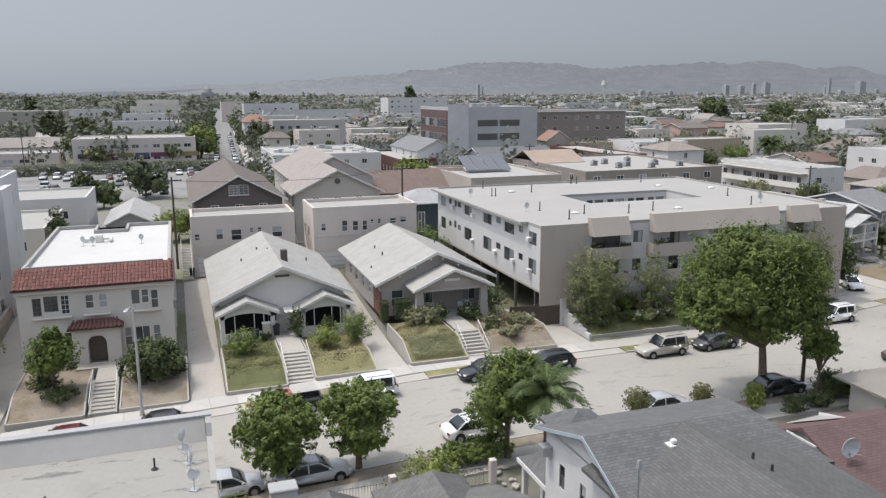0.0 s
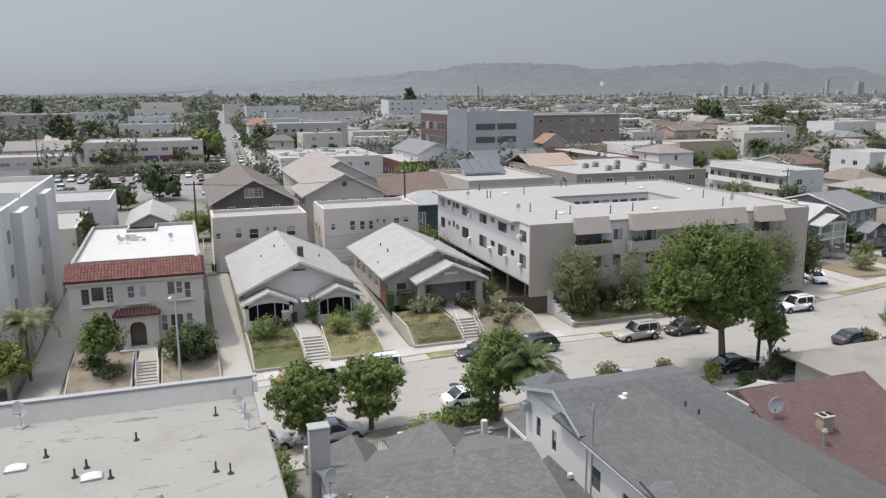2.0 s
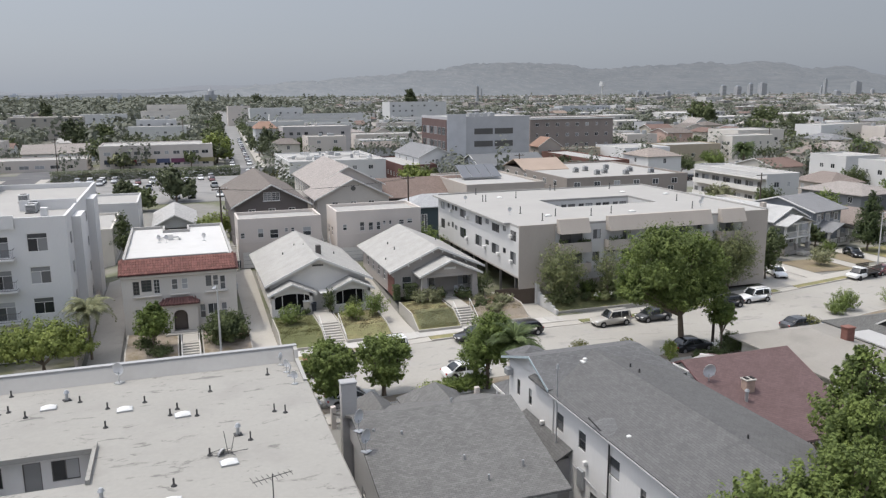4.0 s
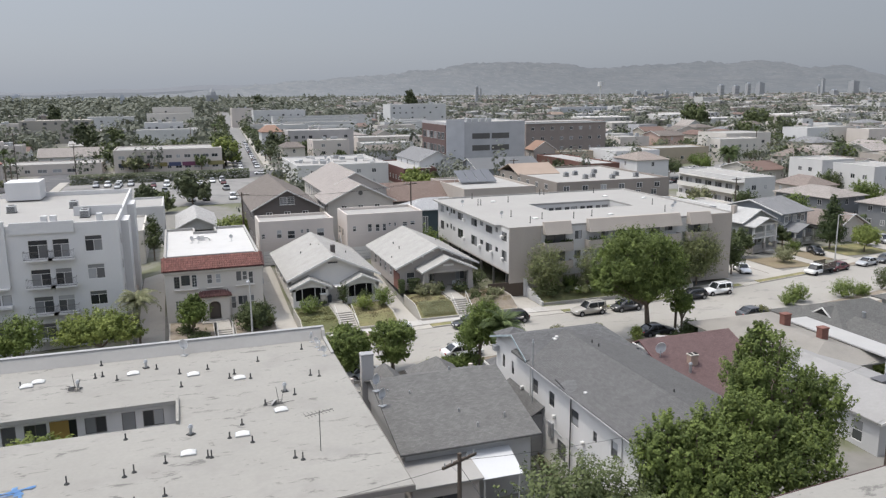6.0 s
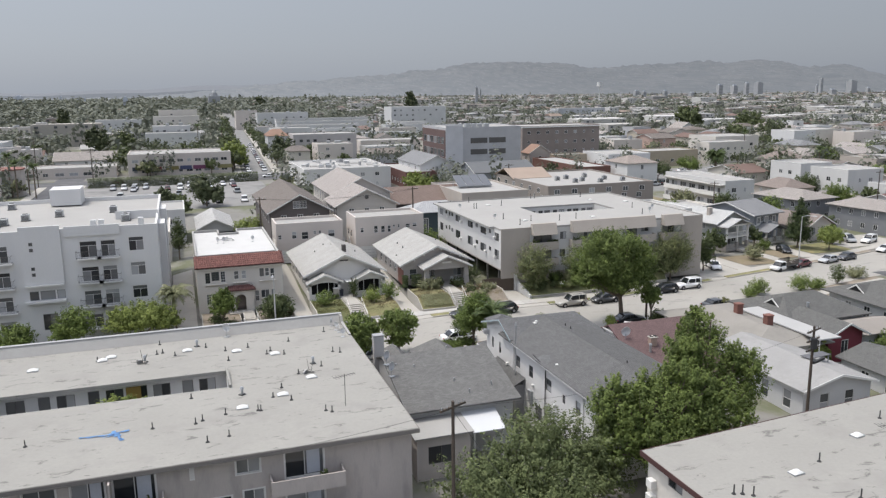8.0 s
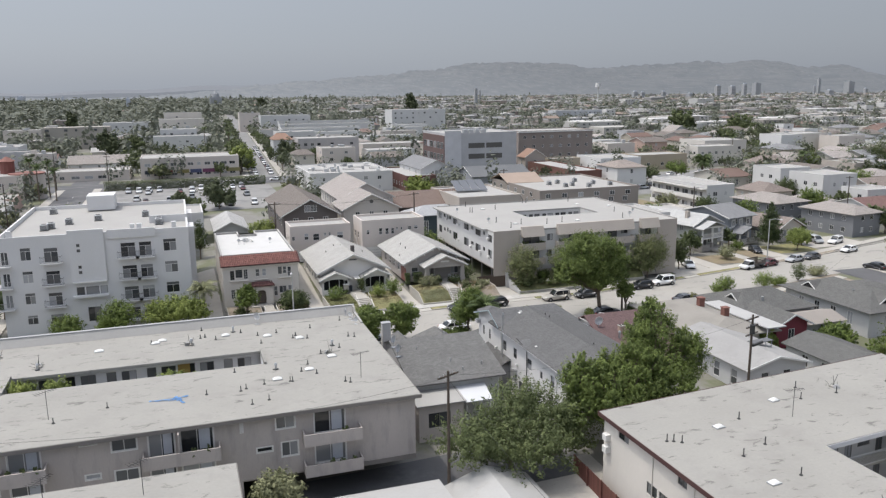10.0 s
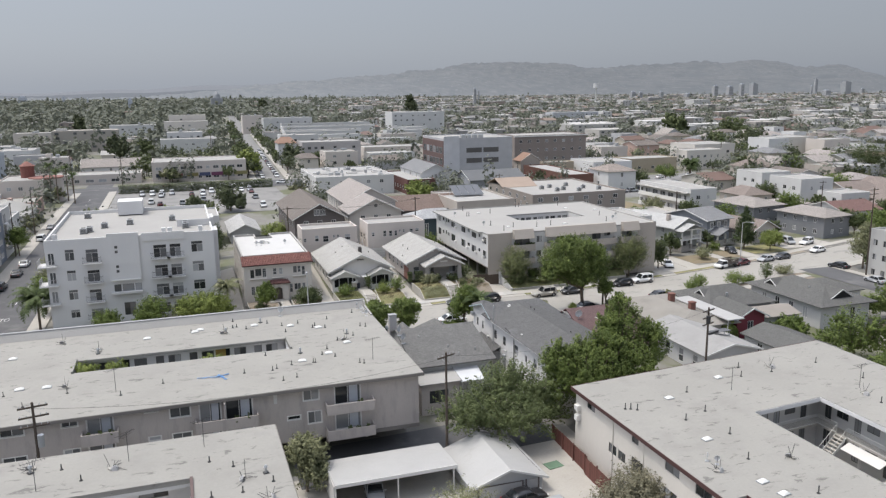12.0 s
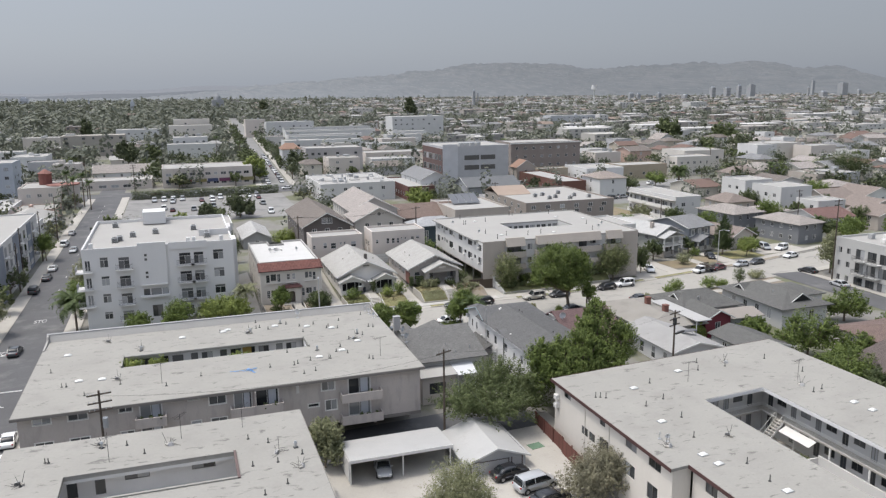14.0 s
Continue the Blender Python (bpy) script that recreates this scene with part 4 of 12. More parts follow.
def arched_porch(parent, x0, x1, yf, d, flip, name="porch"):
    """A small gabled porch with a wide arched opening above a parapet wall."""
    w = x1 - x0
    p = part(name, a_box(x0, yf, 0, x1, yf + 0.2, 0.95), SID, parent)
    for s in (x0, x1 - 0.35):
        part("porch_pier", a_box(s, yf, 0.95, s + 0.35, yf + 0.35, 2.75), SID, parent)
    bm = bmesh.new()
    xm = (x0 + x1) / 2
    n = 14
    low = [(x0 + 0.35 + (w - 0.7) * i / n, 2.3 + 0.4 * math.sin(math.pi * i / n) ** 0.6) for i in range(n + 1)]
    outline = [(x0, yf, 2.75), (x0, yf, 2.3)] + [(a, yf, b) for a, b in low] + [(x1, yf, 2.3), (x1, yf, 2.75), (xm, yf, 3.75)]
    a = [bm.verts.new(q) for q in outline]
    b = [bm.verts.new((q[0], q[1] + 0.2, q[2])) for q in outline]
    top = a[-1]
    for i in range(len(a) - 2):
        bm.faces.new((a[i], a[i + 1], top))
        bm.faces.new((b[i + 1], b[i], b[-1]))
    for i in range(len(a)):
        j = (i + 1) % len(a)
        bm.faces.new((a[i], b[i], b[j], a[j]))
    part("porch_arch", bm, SID, parent)
    for s in (x0, x1 - 0.2):
        part("porch_side", a_box(s, yf + 0.2, 0, s + 0.2, yf + d, 1.15), SID, parent)
    bm = bmesh.new()
    gable_y(bm, x0 - 0.45, yf - 0.45, x1 + 0.45, yf + d + 0.6, 2.72, 3.98, 0.16)
    part("porch_roof", bm, SHINGLE_PALE_Y, parent)
    bm = bmesh.new()
    for s in (-1, 1):
        prism(bm, [(xm + s * (w / 2 + 0.47), yf - 0.52, 2.5), (xm + s * (w / 2 + 0.47), yf - 0.52, 2.74), (xm, yf - 0.52, 4.0), (xm, yf - 0.52, 3.76)], (0, 0.07, 0))
    part("porch_bargeboard", bm, WHITE_TRIM, parent)
    part("porch_floor", a_box(x0 + 0.2, yf + 0.2, 0.1, x1 - 0.2, yf + d, 0.35), CONCRETE, parent)
    # black sheet at the back paints the porch's inner shade
    part("porch_screen", a_box(x0 + 0.4, yf + d - 0.62, 0.35, x1 - 0.4, yf + d - 0.56, 2.72), DARK, parent, "near-black panel painted for the shade inside the porch")
    for f in (0.26, 0.62, 0.8):
        part("screen_bar", a_box(x0 + w * f - 0.04, yf + 0.04, 0.95, x0 + w * f + 0.04, yf + 0.12, 2.6), WHITE_TRIM, parent)


arched_porch(b1, 0.3, 5.0, -1.9, 2.4, 1)
arched_porch(b1, 7.4, 11.9, -1.9, 2.4, -1)
part("awning", a_box(5.9, -2.2, 2.5, 7.9, -0.2, 2.56), WHITE_TRIM, b1, "flat white metal awning")
part("chimney", soft_box(6.35, 2.6, 5.2, 6.95, 3.2, 7.3, 0.03), surf("dark_chimney", (0.10, 0.09, 0.085), 0.9), b1, "dark metal-capped chimney")

b2 = thing("bungalow", 17.0, 70.0, 1.4, "taupe craftsman bungalow with a deep gabled front porch", "house")
TAUPE = surf("taupe_stucco", (0.40, 0.37, 0.345), 0.9, 0.08, 0.5, 10)
BRICK_RED = surf("red_brick", (0.19, 0.092, 0.074), 0.9, 0.25, 3, 14)
holes = {"w": [(2.4 + i * 3.0, 1.2, 3.5 + i * 3.0, 2.5, "hung") for i in range(5)], "e": [(2.4 + i * 3.0, 1.2, 3.5 + i * 3.0, 2.5, "hung") for i in range(4)], "s": [(1.0, 0.9, 2.2, 2.5, "hung"), (3.6, 0.9, 5.2, 2.5, "slider"), (8.2, 0.9, 9.6, 2.5, "slider")]}
wall_set(b2, 0.4, 0, 11.2, 16.8, 0, 3.3, TAUPE, holes)
for y in (0, 16.6):
    bm = bmesh.new()
    gable_wall(bm, 0.4, 11.2, y, 3.3, 3.32, 5.9)
    part("gable", bm, TAUPE, b2)
bm = bmesh.new()
gable_y(bm, -0.35, -0.75, 11.95, 17.3, 3.35, 6.1, 0.2)
part("roof", bm, SHINGLE_PALE_Y, b2, "pale composition shingle roof")
bm = bmesh.new()
for s in (-1, 1):
    prism(bm, [(5.8 + s * 6.15, -0.83, 3.1), (5.8 + s * 6.15, -0.83, 3.37), (5.8, -0.83, 6.13), (5.8, -0.83, 5.85)], (0, 0.08, 0))
part("bargeboard", bm, WHITE_TRIM, b2)
for f in (0.1, 0.36, 0.62):
    for s in (-1, 1):
        part("knee_brace", a_box(5.8 + s * 6 * f - 0.06, -0.8, 5.75 - 2.75 * f - 0.15, 5.8 + s * 6 * f + 0.06, 0, 5.75 - 2.75 * f), WHITE_TRIM, b2)
# porch
bm = bmesh.new()
gable_y(bm, 2.6, -3.3, 10.7, 0.0, 3.1, 4.9, 0.18)
part("porch_roof", bm, SHINGLE_PALE_Y, b2)
bm = bmesh.new()
gable_wall(bm, 3.2, 10.1, -2.7, 3.0, 3.05, 4.55, 0.15)
part("porch_gable", bm, TAUPE, b2)
part("gable_vent", a_box(5.9, -2.75, 3.65, 7.4, -2.7, 3.9), WHITE_TRIM, b2)
bm = bmesh.new()
for s in (-1, 1):
    prism(bm, [(6.65 + s * 4.05, -3.38, 2.88), (6.65 + s * 4.05, -3.38, 3.12), (6.65, -3.38, 4.93), (6.65, -3.38, 4.68)], (0, 0.08, 0))
part("porch_bargeboard", bm, WHITE_TRIM, b2)
part("porch_beam", a_box(3.1, -2.75, 2.75, 10.2, -2.5, 3.02), TAUPE, b2)
for x in (3.1, 9.5):
    bm = bmesh.new()
    prism(bm, [(x - 0.1, -2.9, -0.4), (x + 0.8, -2.9, -0.4), (x + 0.65, -2.8, 2.76), (x + 0.05, -2.8, 2.76)], (0, 0.6, 0))
    part("porch_column", bm, TAUPE, b2, "tapered stucco porch column")
for a in ((3.8, 6.0), (7.4, 9.4)):
    part("porch_wall", a_box(a[0], -2.75, -0.4, a[1], -2.5, 0.75), BRICK_RED, b2, "dark brick porch wall")
    part("porch_coping", a_box(a[0], -2.85, 0.75, a[1], -2.4, 0.85), WHITE_TRIM, b2)
part("porch_floor", a_box(3.1, -2.7, -0.4, 10.2, 0, 0.25), CONCRETE, b2)
part("brick_base", a_box(0.36, -0.05, 0, 0.42, 3.0, 2.4), BRICK_RED, b2, "red brick corner")

# apartment building with a courtyard
AP_Z = -0.6
ap = thing("apartment_building", 32.6, 67.0, AP_Z, "white and taupe three-storey courtyard apartment building with carports under it", "apartment building")
AW, AD, AR = 37.4, 31.5, 10.35
west = []
for a, c in ((1.4, 3.2), (10.2, 12.7), (16.5, 19.0)):
    west += [(a, 8.45, c, 9.6), (a, 5.4, c, 6.9)]
for a, c in ((4.5, 5.5), (7.8, 9.0), (20.3, 21.6), (26.4, 27.4)):
    west += [(a, 9.0, c, 9.7, "plain"), (a, 6.1, c, 6.8, "plain")]
west += [(6.6, 8.9, 7.4, 9.7, "plain"), (6.5, 6.2, 7.3, 7.1, "plain"), (22.6, 8.4, 25.2, 9.5), (22.6, 5.4, 25.2, 6.8), (28.8, 8.2, 30.6, 9.5), (28.8, 5.3, 30.6, 6.8)]
bm = bmesh.new()
facade(bm, (0, AD, 3.9), (0, -1, 0), AD, AR - 3.9, [(a, b - 3.9, c, d - 3.9) for a, b, c, d, *_ in west])
part("wall", bm, STUCCO_WHITE, ap, "white stucco side wall over the carports")
for q in west:
    window(ap, (0, AD, 0), (0, -1, 0), q, q[4] if len(q) > 4 else "slider", BRONZE_TRIM)
front = [(10.3, 8.1, 11.4, 9.3, "slider"), (10.3, 5.2, 11.3, 6.4, "slider"), (12.5, 9.1, 13.6, 9.5, "plain"), (14.6, 7.4, 15.8, 9.4, "slider"), (19.3, 8.4, 21.0, 9.3, "slider"), (14.6, 4.6, 15.8, 6.6, "slider"), (12.5, 6.2, 13.6, 6.6, "plain"), (5.6, 7.5, 8.8, 9.4, "slider"), (5.6, 4.7, 8.8, 6.5, "slider"), (22.6, 7.4, 24.6, 9.4, "slider"), (25.4, 8.3, 26.8, 9.3, "slider"), (19.3, 5.4, 21.0, 6.4, "slider"), (22.6, 4.6, 24.6, 6.6, "slider"), (29.5, 7.4, 31.8, 9.4, "slider"), (29.5, 4.6, 31.8, 6.6, "slider"), (28.0, 1.6, 29.2, 2.8, "slider"), (14.6, 1.5, 16.2, 2.8, "slider"), (8, 1.5, 9.4, 2.8, "slider")]
bm = bmesh.new()
facade(bm, (0, 0, 0), (1, 0, 0), AW, AR, [q[:4] for q in front])
part("wall", bm, STUCCO_WHITE, ap)
for q in front:
    window(ap, (0, 0, 0), (1, 0, 0), q, q[4], BRONZE_TRIM)
east = []
for i in range(6):
    east += [(2 + i * 5, 8.4, 3.6 + i * 5, 9.5), (2 + i * 5, 5.4, 3.6 + i * 5, 6.6)]
bm = bmesh.new()
facade(bm, (AW, 0, 0), (0, 1, 0), AD, AR, [q[:4] for q in east])
part("wall", bm, STUCCO_TAN, ap)
for q in east:
    window(ap, (AW, 0, 0), (0, 1, 0), q, "far", BRONZE_TRIM)
bm = bmesh.new()
facade(bm, (AW, AD, 0), (-1, 0, 0), AW, AR)
part("wall", bm, STUCCO_WHITE, ap)
part("front_panel", a_box(-0.05, -0.12, 2.4, 4.9, 0.0, AR + 0.06), STUCCO_TAN, ap, "taupe stucco end panel")
part("front_panel", a_box(33.2, -0.12, 0, AW + 0.05, 0.0, AR + 0.06), STUCCO_TAN, ap, "taupe stucco end panel")
part("plinth", a_box(2.3, -0.18, 0, 33, 0.0, 3.0), STUCCO_TAN, ap)
part("soffit", a_box(0, 0, 3.7, 9.0, AD, 3.9), STUCCO_TAN, ap)
part("carport_back_wall", a_box(7.6, 0.2, 0, 7.8, AD, 3.7), STUCCO_TAN, ap)
for i in range(7):
    part("carport_post", a_box(0.1, 1.2 + i * 4.9, 0, 0.35, 1.45 + i * 4.9, 3.7), BRONZE_TRIM, ap)
court = (12.2, 12.2, 27.7, 19.9)
flat_roof(ap, 0, 0, AW, AD, AR + 0.02, AR + 0.02, ROOF_PALE, STUCCO_WHITE, courts=[court])
for a in ((0, AD - 0.25, AW, AD), (AW - 0.25, 0, AW, AD)):
    part("parapet", a_box(a[0], a[1], AR, a[2], a[3], AR + 0.22), ROOF_PALE, ap)
part("eave", a_box(-0.85, 2.9, AR - 0.22, 0, AD + 0.3, AR + 0.02), ROOF_PALE, ap, "overhanging white eave")
cw = []
for i in range(5):
    cw += [(0.8 + i * 3.0, 7.5, 1.7 + i * 3.0, 9.5, "plain"), (2.0 + i * 3.0, 8.3, 3.2 + i * 3.0, 9.5), (0.8 + i * 3.0, 4.6, 1.7 + i * 3.0, 6.6, "plain"), (2.0 + i * 3.0, 5.4, 3.2 + i * 3.0, 6.6)]
for o, u, w in (((court[0], court[3], 0), (1, 0, 0), court[2] - court[0]), ((court[2], court[1], 0), (-1, 0, 0), court[2] - court[0])):
    bm = bmesh.new()
    facade(bm, o, u, w, AR - 0.3, [q[:4] for q in cw])
    part("court_wall", bm, STUCCO_WHITE, ap)
    for q in cw:
        window(ap, o, u, q, "far", BRONZE_TRIM)
for o, u in (((court[2], court[3], 0), (0, -1, 0)), ((court[0], court[1], 0), (0, 1, 0))):
    bm = bmesh.new()
    facade(bm, o, u, court[3] - court[1], AR - 0.3)
    part("court_wall", bm, STUCCO_WHITE, ap)
part("court_walkway", a_box(court[0], court[3] - 1.3, 7.2, court[2], court[3], 7.4), CONCRETE, ap)


def mansard(parent, x0, x1, zt, zb, out, mat):
    bm = bmesh.new()
    prism(bm, [(x0, 0.02, zt), (x0, -0.55, zt), (x0, -out, zb), (x0, 0.02, zb)], (x1 - x0, 0, 0))
    return part("mansard", bm, mat, parent, "sloping taupe mansard hood")


def balcony(parent, x0, x1, z, h, out, mat, y=0.0):
    b = part("balcony", a_box(x0, y - out, z - 0.15, x1, y, z), mat, parent)
    for a in ((x0, y - out, x1, y - out + 0.12), (x0, y - out + 0.12, x0 + 0.12, y), (x1 - 0.12, y - out + 0.12, x1, y)):
        part("balcony_wall", a_box(a[0], a[1], z, a[2], a[3], z + h), mat, b)
    return b


mansard(ap, 5.1, 9.3, AR + 0.6, 9.2, 1.3, STUCCO_TAN)
mansard(ap, 12.1, 27.6, AR + 0.65, 9.2, 1.3, STUCCO_TAN)
mansard(ap, 29.2, 33.0, AR + 0.6, 9.2, 1.3, STUCCO_TAN)
for x0, x1 in ((5.0, 9.5), (11.9, 18.4), (21.8, 27.6), (29.0, 33.0)):
    balcony(ap, x0, x1, 6.85, 1.15, 1.2, STUCCO_TAN)
    balcony(ap, x0, x1, 4.3, 1.0, 1.2, STUCCO_TAN)
part("driveway_gate", a_box(-3.2, -0.1, 0, 2.2, -0.02, 2.6), surf("dark_brown_boards", (0.10, 0.078, 0.062), 0.85, 0.2), ap, "dark brown board gate of the parking")
part("wing_wall", a_box(2.2, -0.5, 0, 2.7, 0.3, 3.0), STUCCO_WHITE, ap)

for y, z in ((69.2, 5.1), (73.3, 5.3), (69.4, 8.3), (78.2, 5.3), (85.0, 8.4), (85.2, 5.3), (92.0, 8.4)):
    part("window_ac", soft_box(-0.38, y - 67.3, z - AP_Z - 0.42, 0.05, y - 66.7, z - AP_Z, 0.03), WHITE_TRIM, ap, "white window air conditioner")
for i, x in enumerate((5.4, 6.0, 7.9, 8.6, 9.1, 12.4, 13.2, 14.0, 17.6)):
    fp = thing("flower_pot", 32.6 + x, 67.0 - 0.85, AP_Z + 6.86, "potted plant behind the balcony wall", "flower pot", "pots on the upper balconies")
    part("pot", a_tube((0, 0, 0), (0, 0, 0.6), 0.16, 0.2, 10), TAUPE, fp)
    v = crown_verts([(0, 0, 1.15, 0.38, 0.3, 0.45)], 220, 0.09, 580 + i)
    share("plant", mesh_np("plant", v, len(v) // 4, 4, LEAF_DARK), fp)
# stepped white wall beside the parking ramp
ww = thing("ramp_wall", 35.3, 61.6, -0.5, "low stepped white wall beside the parking ramp", "garden wall")
for i in range(6):
    part("wall_step", a_box(-0.14, i * 0.9, -0.2, 0.14, i * 0.9 + 0.895, 0.75 + i * 0.22), STUCCO_WHITE, ww)
# things before the porches
ub = thing("utility_cabinet", 6.4, 68.4, 1.0, "tan metal utility cabinet by the front path", "cabinet")
part("casing", soft_box(-0.35, -0.3, 0, 0.35, 0.3, 1.35, 0.04), surf("tan_metal", (0.46, 0.42, 0.36), 0.6, 0.1), ub)
part("lid", soft_box(-0.39, -0.34, 1.35, 0.39, 0.34, 1.42, 0.02), WHITE_TRIM, ub)
BIN = surf("dark_bin_plastic", (0.035, 0.04, 0.05), 0.6, 0.15)
for x, y, z in ((5.4, 68.1, 0.97), (7.3, 68.8, 1.0), (12.9, 90.4, 1.85), (0.6, 92.0, 1.75)):
    wb_ = thing("wheelie_bin", x, y, z, "dark plastic wheelie bin by the wall", "bin", "wheelie bins")
    bm = bmesh.new()
    prism(bm, [(-0.24, -0.26, 0.06), (0.24, -0.26, 0.06), (0.28, -0.33, 0.95), (-0.28, -0.33, 0.95)], (0, 0.58, 0))
    part("tub", bm, BIN, wb_)
    part("lid", soft_box(-0.31, -0.36, 0.95, 0.31, 0.34, 1.03, 0.02), BIN, wb_)
    for sx_ in (-0.27, 0.2):
        part("wheel", a_tube((sx_, 0.26, 0.1), (sx_ + 0.06, 0.26, 0.1), 0.1, n=10), PIPE, wb_)
SEAT_WHITE = surf("white_plastic_seat", (0.66, 0.66, 0.65), 0.5, 0.05)


def patio_chair(x, y, z, turn):
    c = thing("patio_chair", x, y, z, "white plastic chair on the shaded porch", "chair", "porch chairs", turn)
    part("seat", soft_box(-0.24, -0.24, 0.40, 0.24, 0.22, 0.45, 0.02), SEAT_WHITE, c)
    part("backrest", soft_box(-0.24, 0.18, 0.45, 0.24, 0.24, 0.88, 0.02), SEAT_WHITE, c)
    for a in (-0.21, 0.21):
        for b in (-0.2, 0.2):
            part("leg", a_tube((a, b, 0), (a, b, 0.41), 0.02, n=6), SEAT_WHITE, c)
    for a in (-0.26, 0.26):
        part("armrest", soft_box(a - 0.03, -0.2, 0.62, a + 0.03, 0.2, 0.66, 0.01), SEAT_WHITE, c)


for x, y, turn in ((21.2, 68.6, 10), (22.2, 69.1, -15), (25.0, 68.7, 0), (25.9, 69.0, 20)):
    patio_chair(x, y, 1.65, turn)
pt = thing("porch_table", 21.6, 67.9, 1.65, "small dark table on the shaded porch", "table")
part("tabletop", soft_box(-0.4, -0.3, 0.66, 0.4, 0.3, 0.71, 0.02), BRONZE_TRIM, pt)
for a in (-0.33, 0.33):
    for b in (-0.24, 0.24):
        part("leg", a_tube((a, b, 0), (a, b, 0.66), 0.025, n=6), BRONZE_TRIM, pt)


# ---- general building kinds ----
OCC = []  # plots already built on

def block(x0, y0, x1, y1, z1, wall, roof, label, floors=2, gap=3.6, ww=1.5, wh=1.3, z0=None, style="slider", trim=None, parapet=0.35, name="apartment_block", category="building", sides="swe", skip=0.0, fh=None, band=None, seed=0):
    """A flat-roofed block with rows of real window openings."""
    z0 = ground_z((x0 + x1) / 2, (y0 + y1) / 2) - 0.4 if z0 is None else z0
    t = thing(name, x0, y0, z0, label, category)
    OCC.append((x0, y0, x1, y1))
    h = z1 - z0
    style = "far" if y0 > 99 or abs(x0) > 60 else style
    fh = fh or (h - 0.6) / max(floors, 1)
    rng = random.Random(seed or int(x0 * 7 + y0 * 3))
    holes = {}
    for s, w in (("s", x1 - x0), ("w", y1 - y0), ("e", y1 - y0)):
        if s not in sides or (style == "far" and s == ("e" if x0 > -30 else "w")):
            continue
        n = max(1, int((w - 1.2) / gap))
        st = (w - (n - 1) * gap) / 2
        hs = []
        for f in range(floors):
            zb = h - 0.5 - (f + 1) * fh + 1.0 * fh / 2.9
            for i in range(n):
                if rng.random() < skip or zb < 0.5:
                    continue
                k = ww if rng.random() > 0.25 else ww * 0.6
                hs.append((st + i * gap - k / 2, zb, st + i * gap + k / 2, zb + wh, style, trim))
        holes[s] = hs
    wall_set(t, 0, 0, x1 - x0, y1 - y0, 0, h, wall, holes)
    flat_roof(t, 0, 0, x1 - x0, y1 - y0, h - 0.02, h + parapet, roof, wall)
    if band:
        part("fascia", a_box(-0.06, -0.06, h - 0.5, x1 - x0 + 0.06, -0.003, h + parapet + 0.02), band, t)
    return t


def house(x0, y0, x1, y1, ze, zr, wall, roof, label, ridge="y", z0=None, windows=True, over=0.5, trim=None, floors=1, vent=True, hipped=0.0, name="house"):
    """A house with gable or hip roof over walls with windows."""
    z0 = ground_z((x0 + x1) / 2, (y0 + y1) / 2) - 0.3 if z0 is None else z0
    t = thing(name, x0, y0, z0, label, "house")
    OCC.append((x0, y0, x1, y1))
    W_, D_, e, r = x1 - x0, y1 - y0, ze - z0, zr - z0
    holes = {}
    kind_ = "far" if y0 > 99 or x0 > 52 or x0 < -50 else "hung"
    if windows:
        fh = e / floors
        gap = 8.0 if y0 > 150 else 3.2
        for s, w in (("s", W_), ("w", D_), ("e", D_)):
            if kind_ == "far" and (s == ("e" if x0 > -30 else "w") or (s != "s" and y0 > 250)):
                continue
            n = max(1, int((w - 1) / gap))
            st = (w - (n - 1) * gap) / 2
            holes[s] = [(st + i * gap - 0.55, f * fh + fh * 0.38, st + i * gap + 0.55, f * fh + fh * 0.82, kind_, trim) for i in range(n) for f in range(floors)]
    wall_set(t, 0, 0, W_, D_, 0, e, wall, holes)
    bm = bmesh.new()
    o = over
    drop = o * (r - e) / ((W_ if ridge == "y" else D_) / 2)
    if hipped:
        hip(bm, -o, -o, W_ + o, D_ + o, e, r, hipped, ridge)
    elif ridge == "y":
        gable_y(bm, -o, -o, W_ + o, D_ + o, e - drop + 0.1, r + 0.1)
    else:
        gable_x(bm, -o, -o, W_ + o, D_ + o, e - drop + 0.1, r + 0.1)
    part("roof", bm, roof, t)
    if not hipped:
        for k in (0, 1):
            bm = bmesh.new()
            if ridge == "y":
                y = k * (D_ - 0.2)
                prism(bm, [(0, y, e), (W_, y, e), (W_ / 2, y, r - 0.12)], (0, 0.2, 0))
            else:
                x = k * (W_ - 0.2)
                prism(bm, [(x, 0, e), (x, D_, e), (x, D_ / 2, r - 0.12)], (0.2, 0, 0))
            part("gable", bm, wall, t)
        bm = bmesh.new()
        if ridge == "y":
            for s in (-1, 1):
                a, b = W_ / 2 + s * (W_ / 2 + o), e - drop + 0.1
                prism(bm, [(a, -o - 0.07, b - 0.2), (a, -o - 0.07, b + 0.03), (W_ / 2, -o - 0.07, r + 0.13), (W_ / 2, -o - 0.07, r - 0.1)], (0, 0.07, 0))
        else:
            for s in (-1, 1):
                a, b = D_ / 2 + s * (D_ / 2 + o), e - drop + 0.1
                prism(bm, [(-o - 0.07, a, b - 0.2), (-o - 0.07, a, b + 0.03), (-o - 0.07, D_ / 2, r + 0.13), (-o - 0.07, D_ / 2, r - 0.1)], (0.07, 0, 0))
        part("bargeboard", bm, WHITE_TRIM, t)
    return t


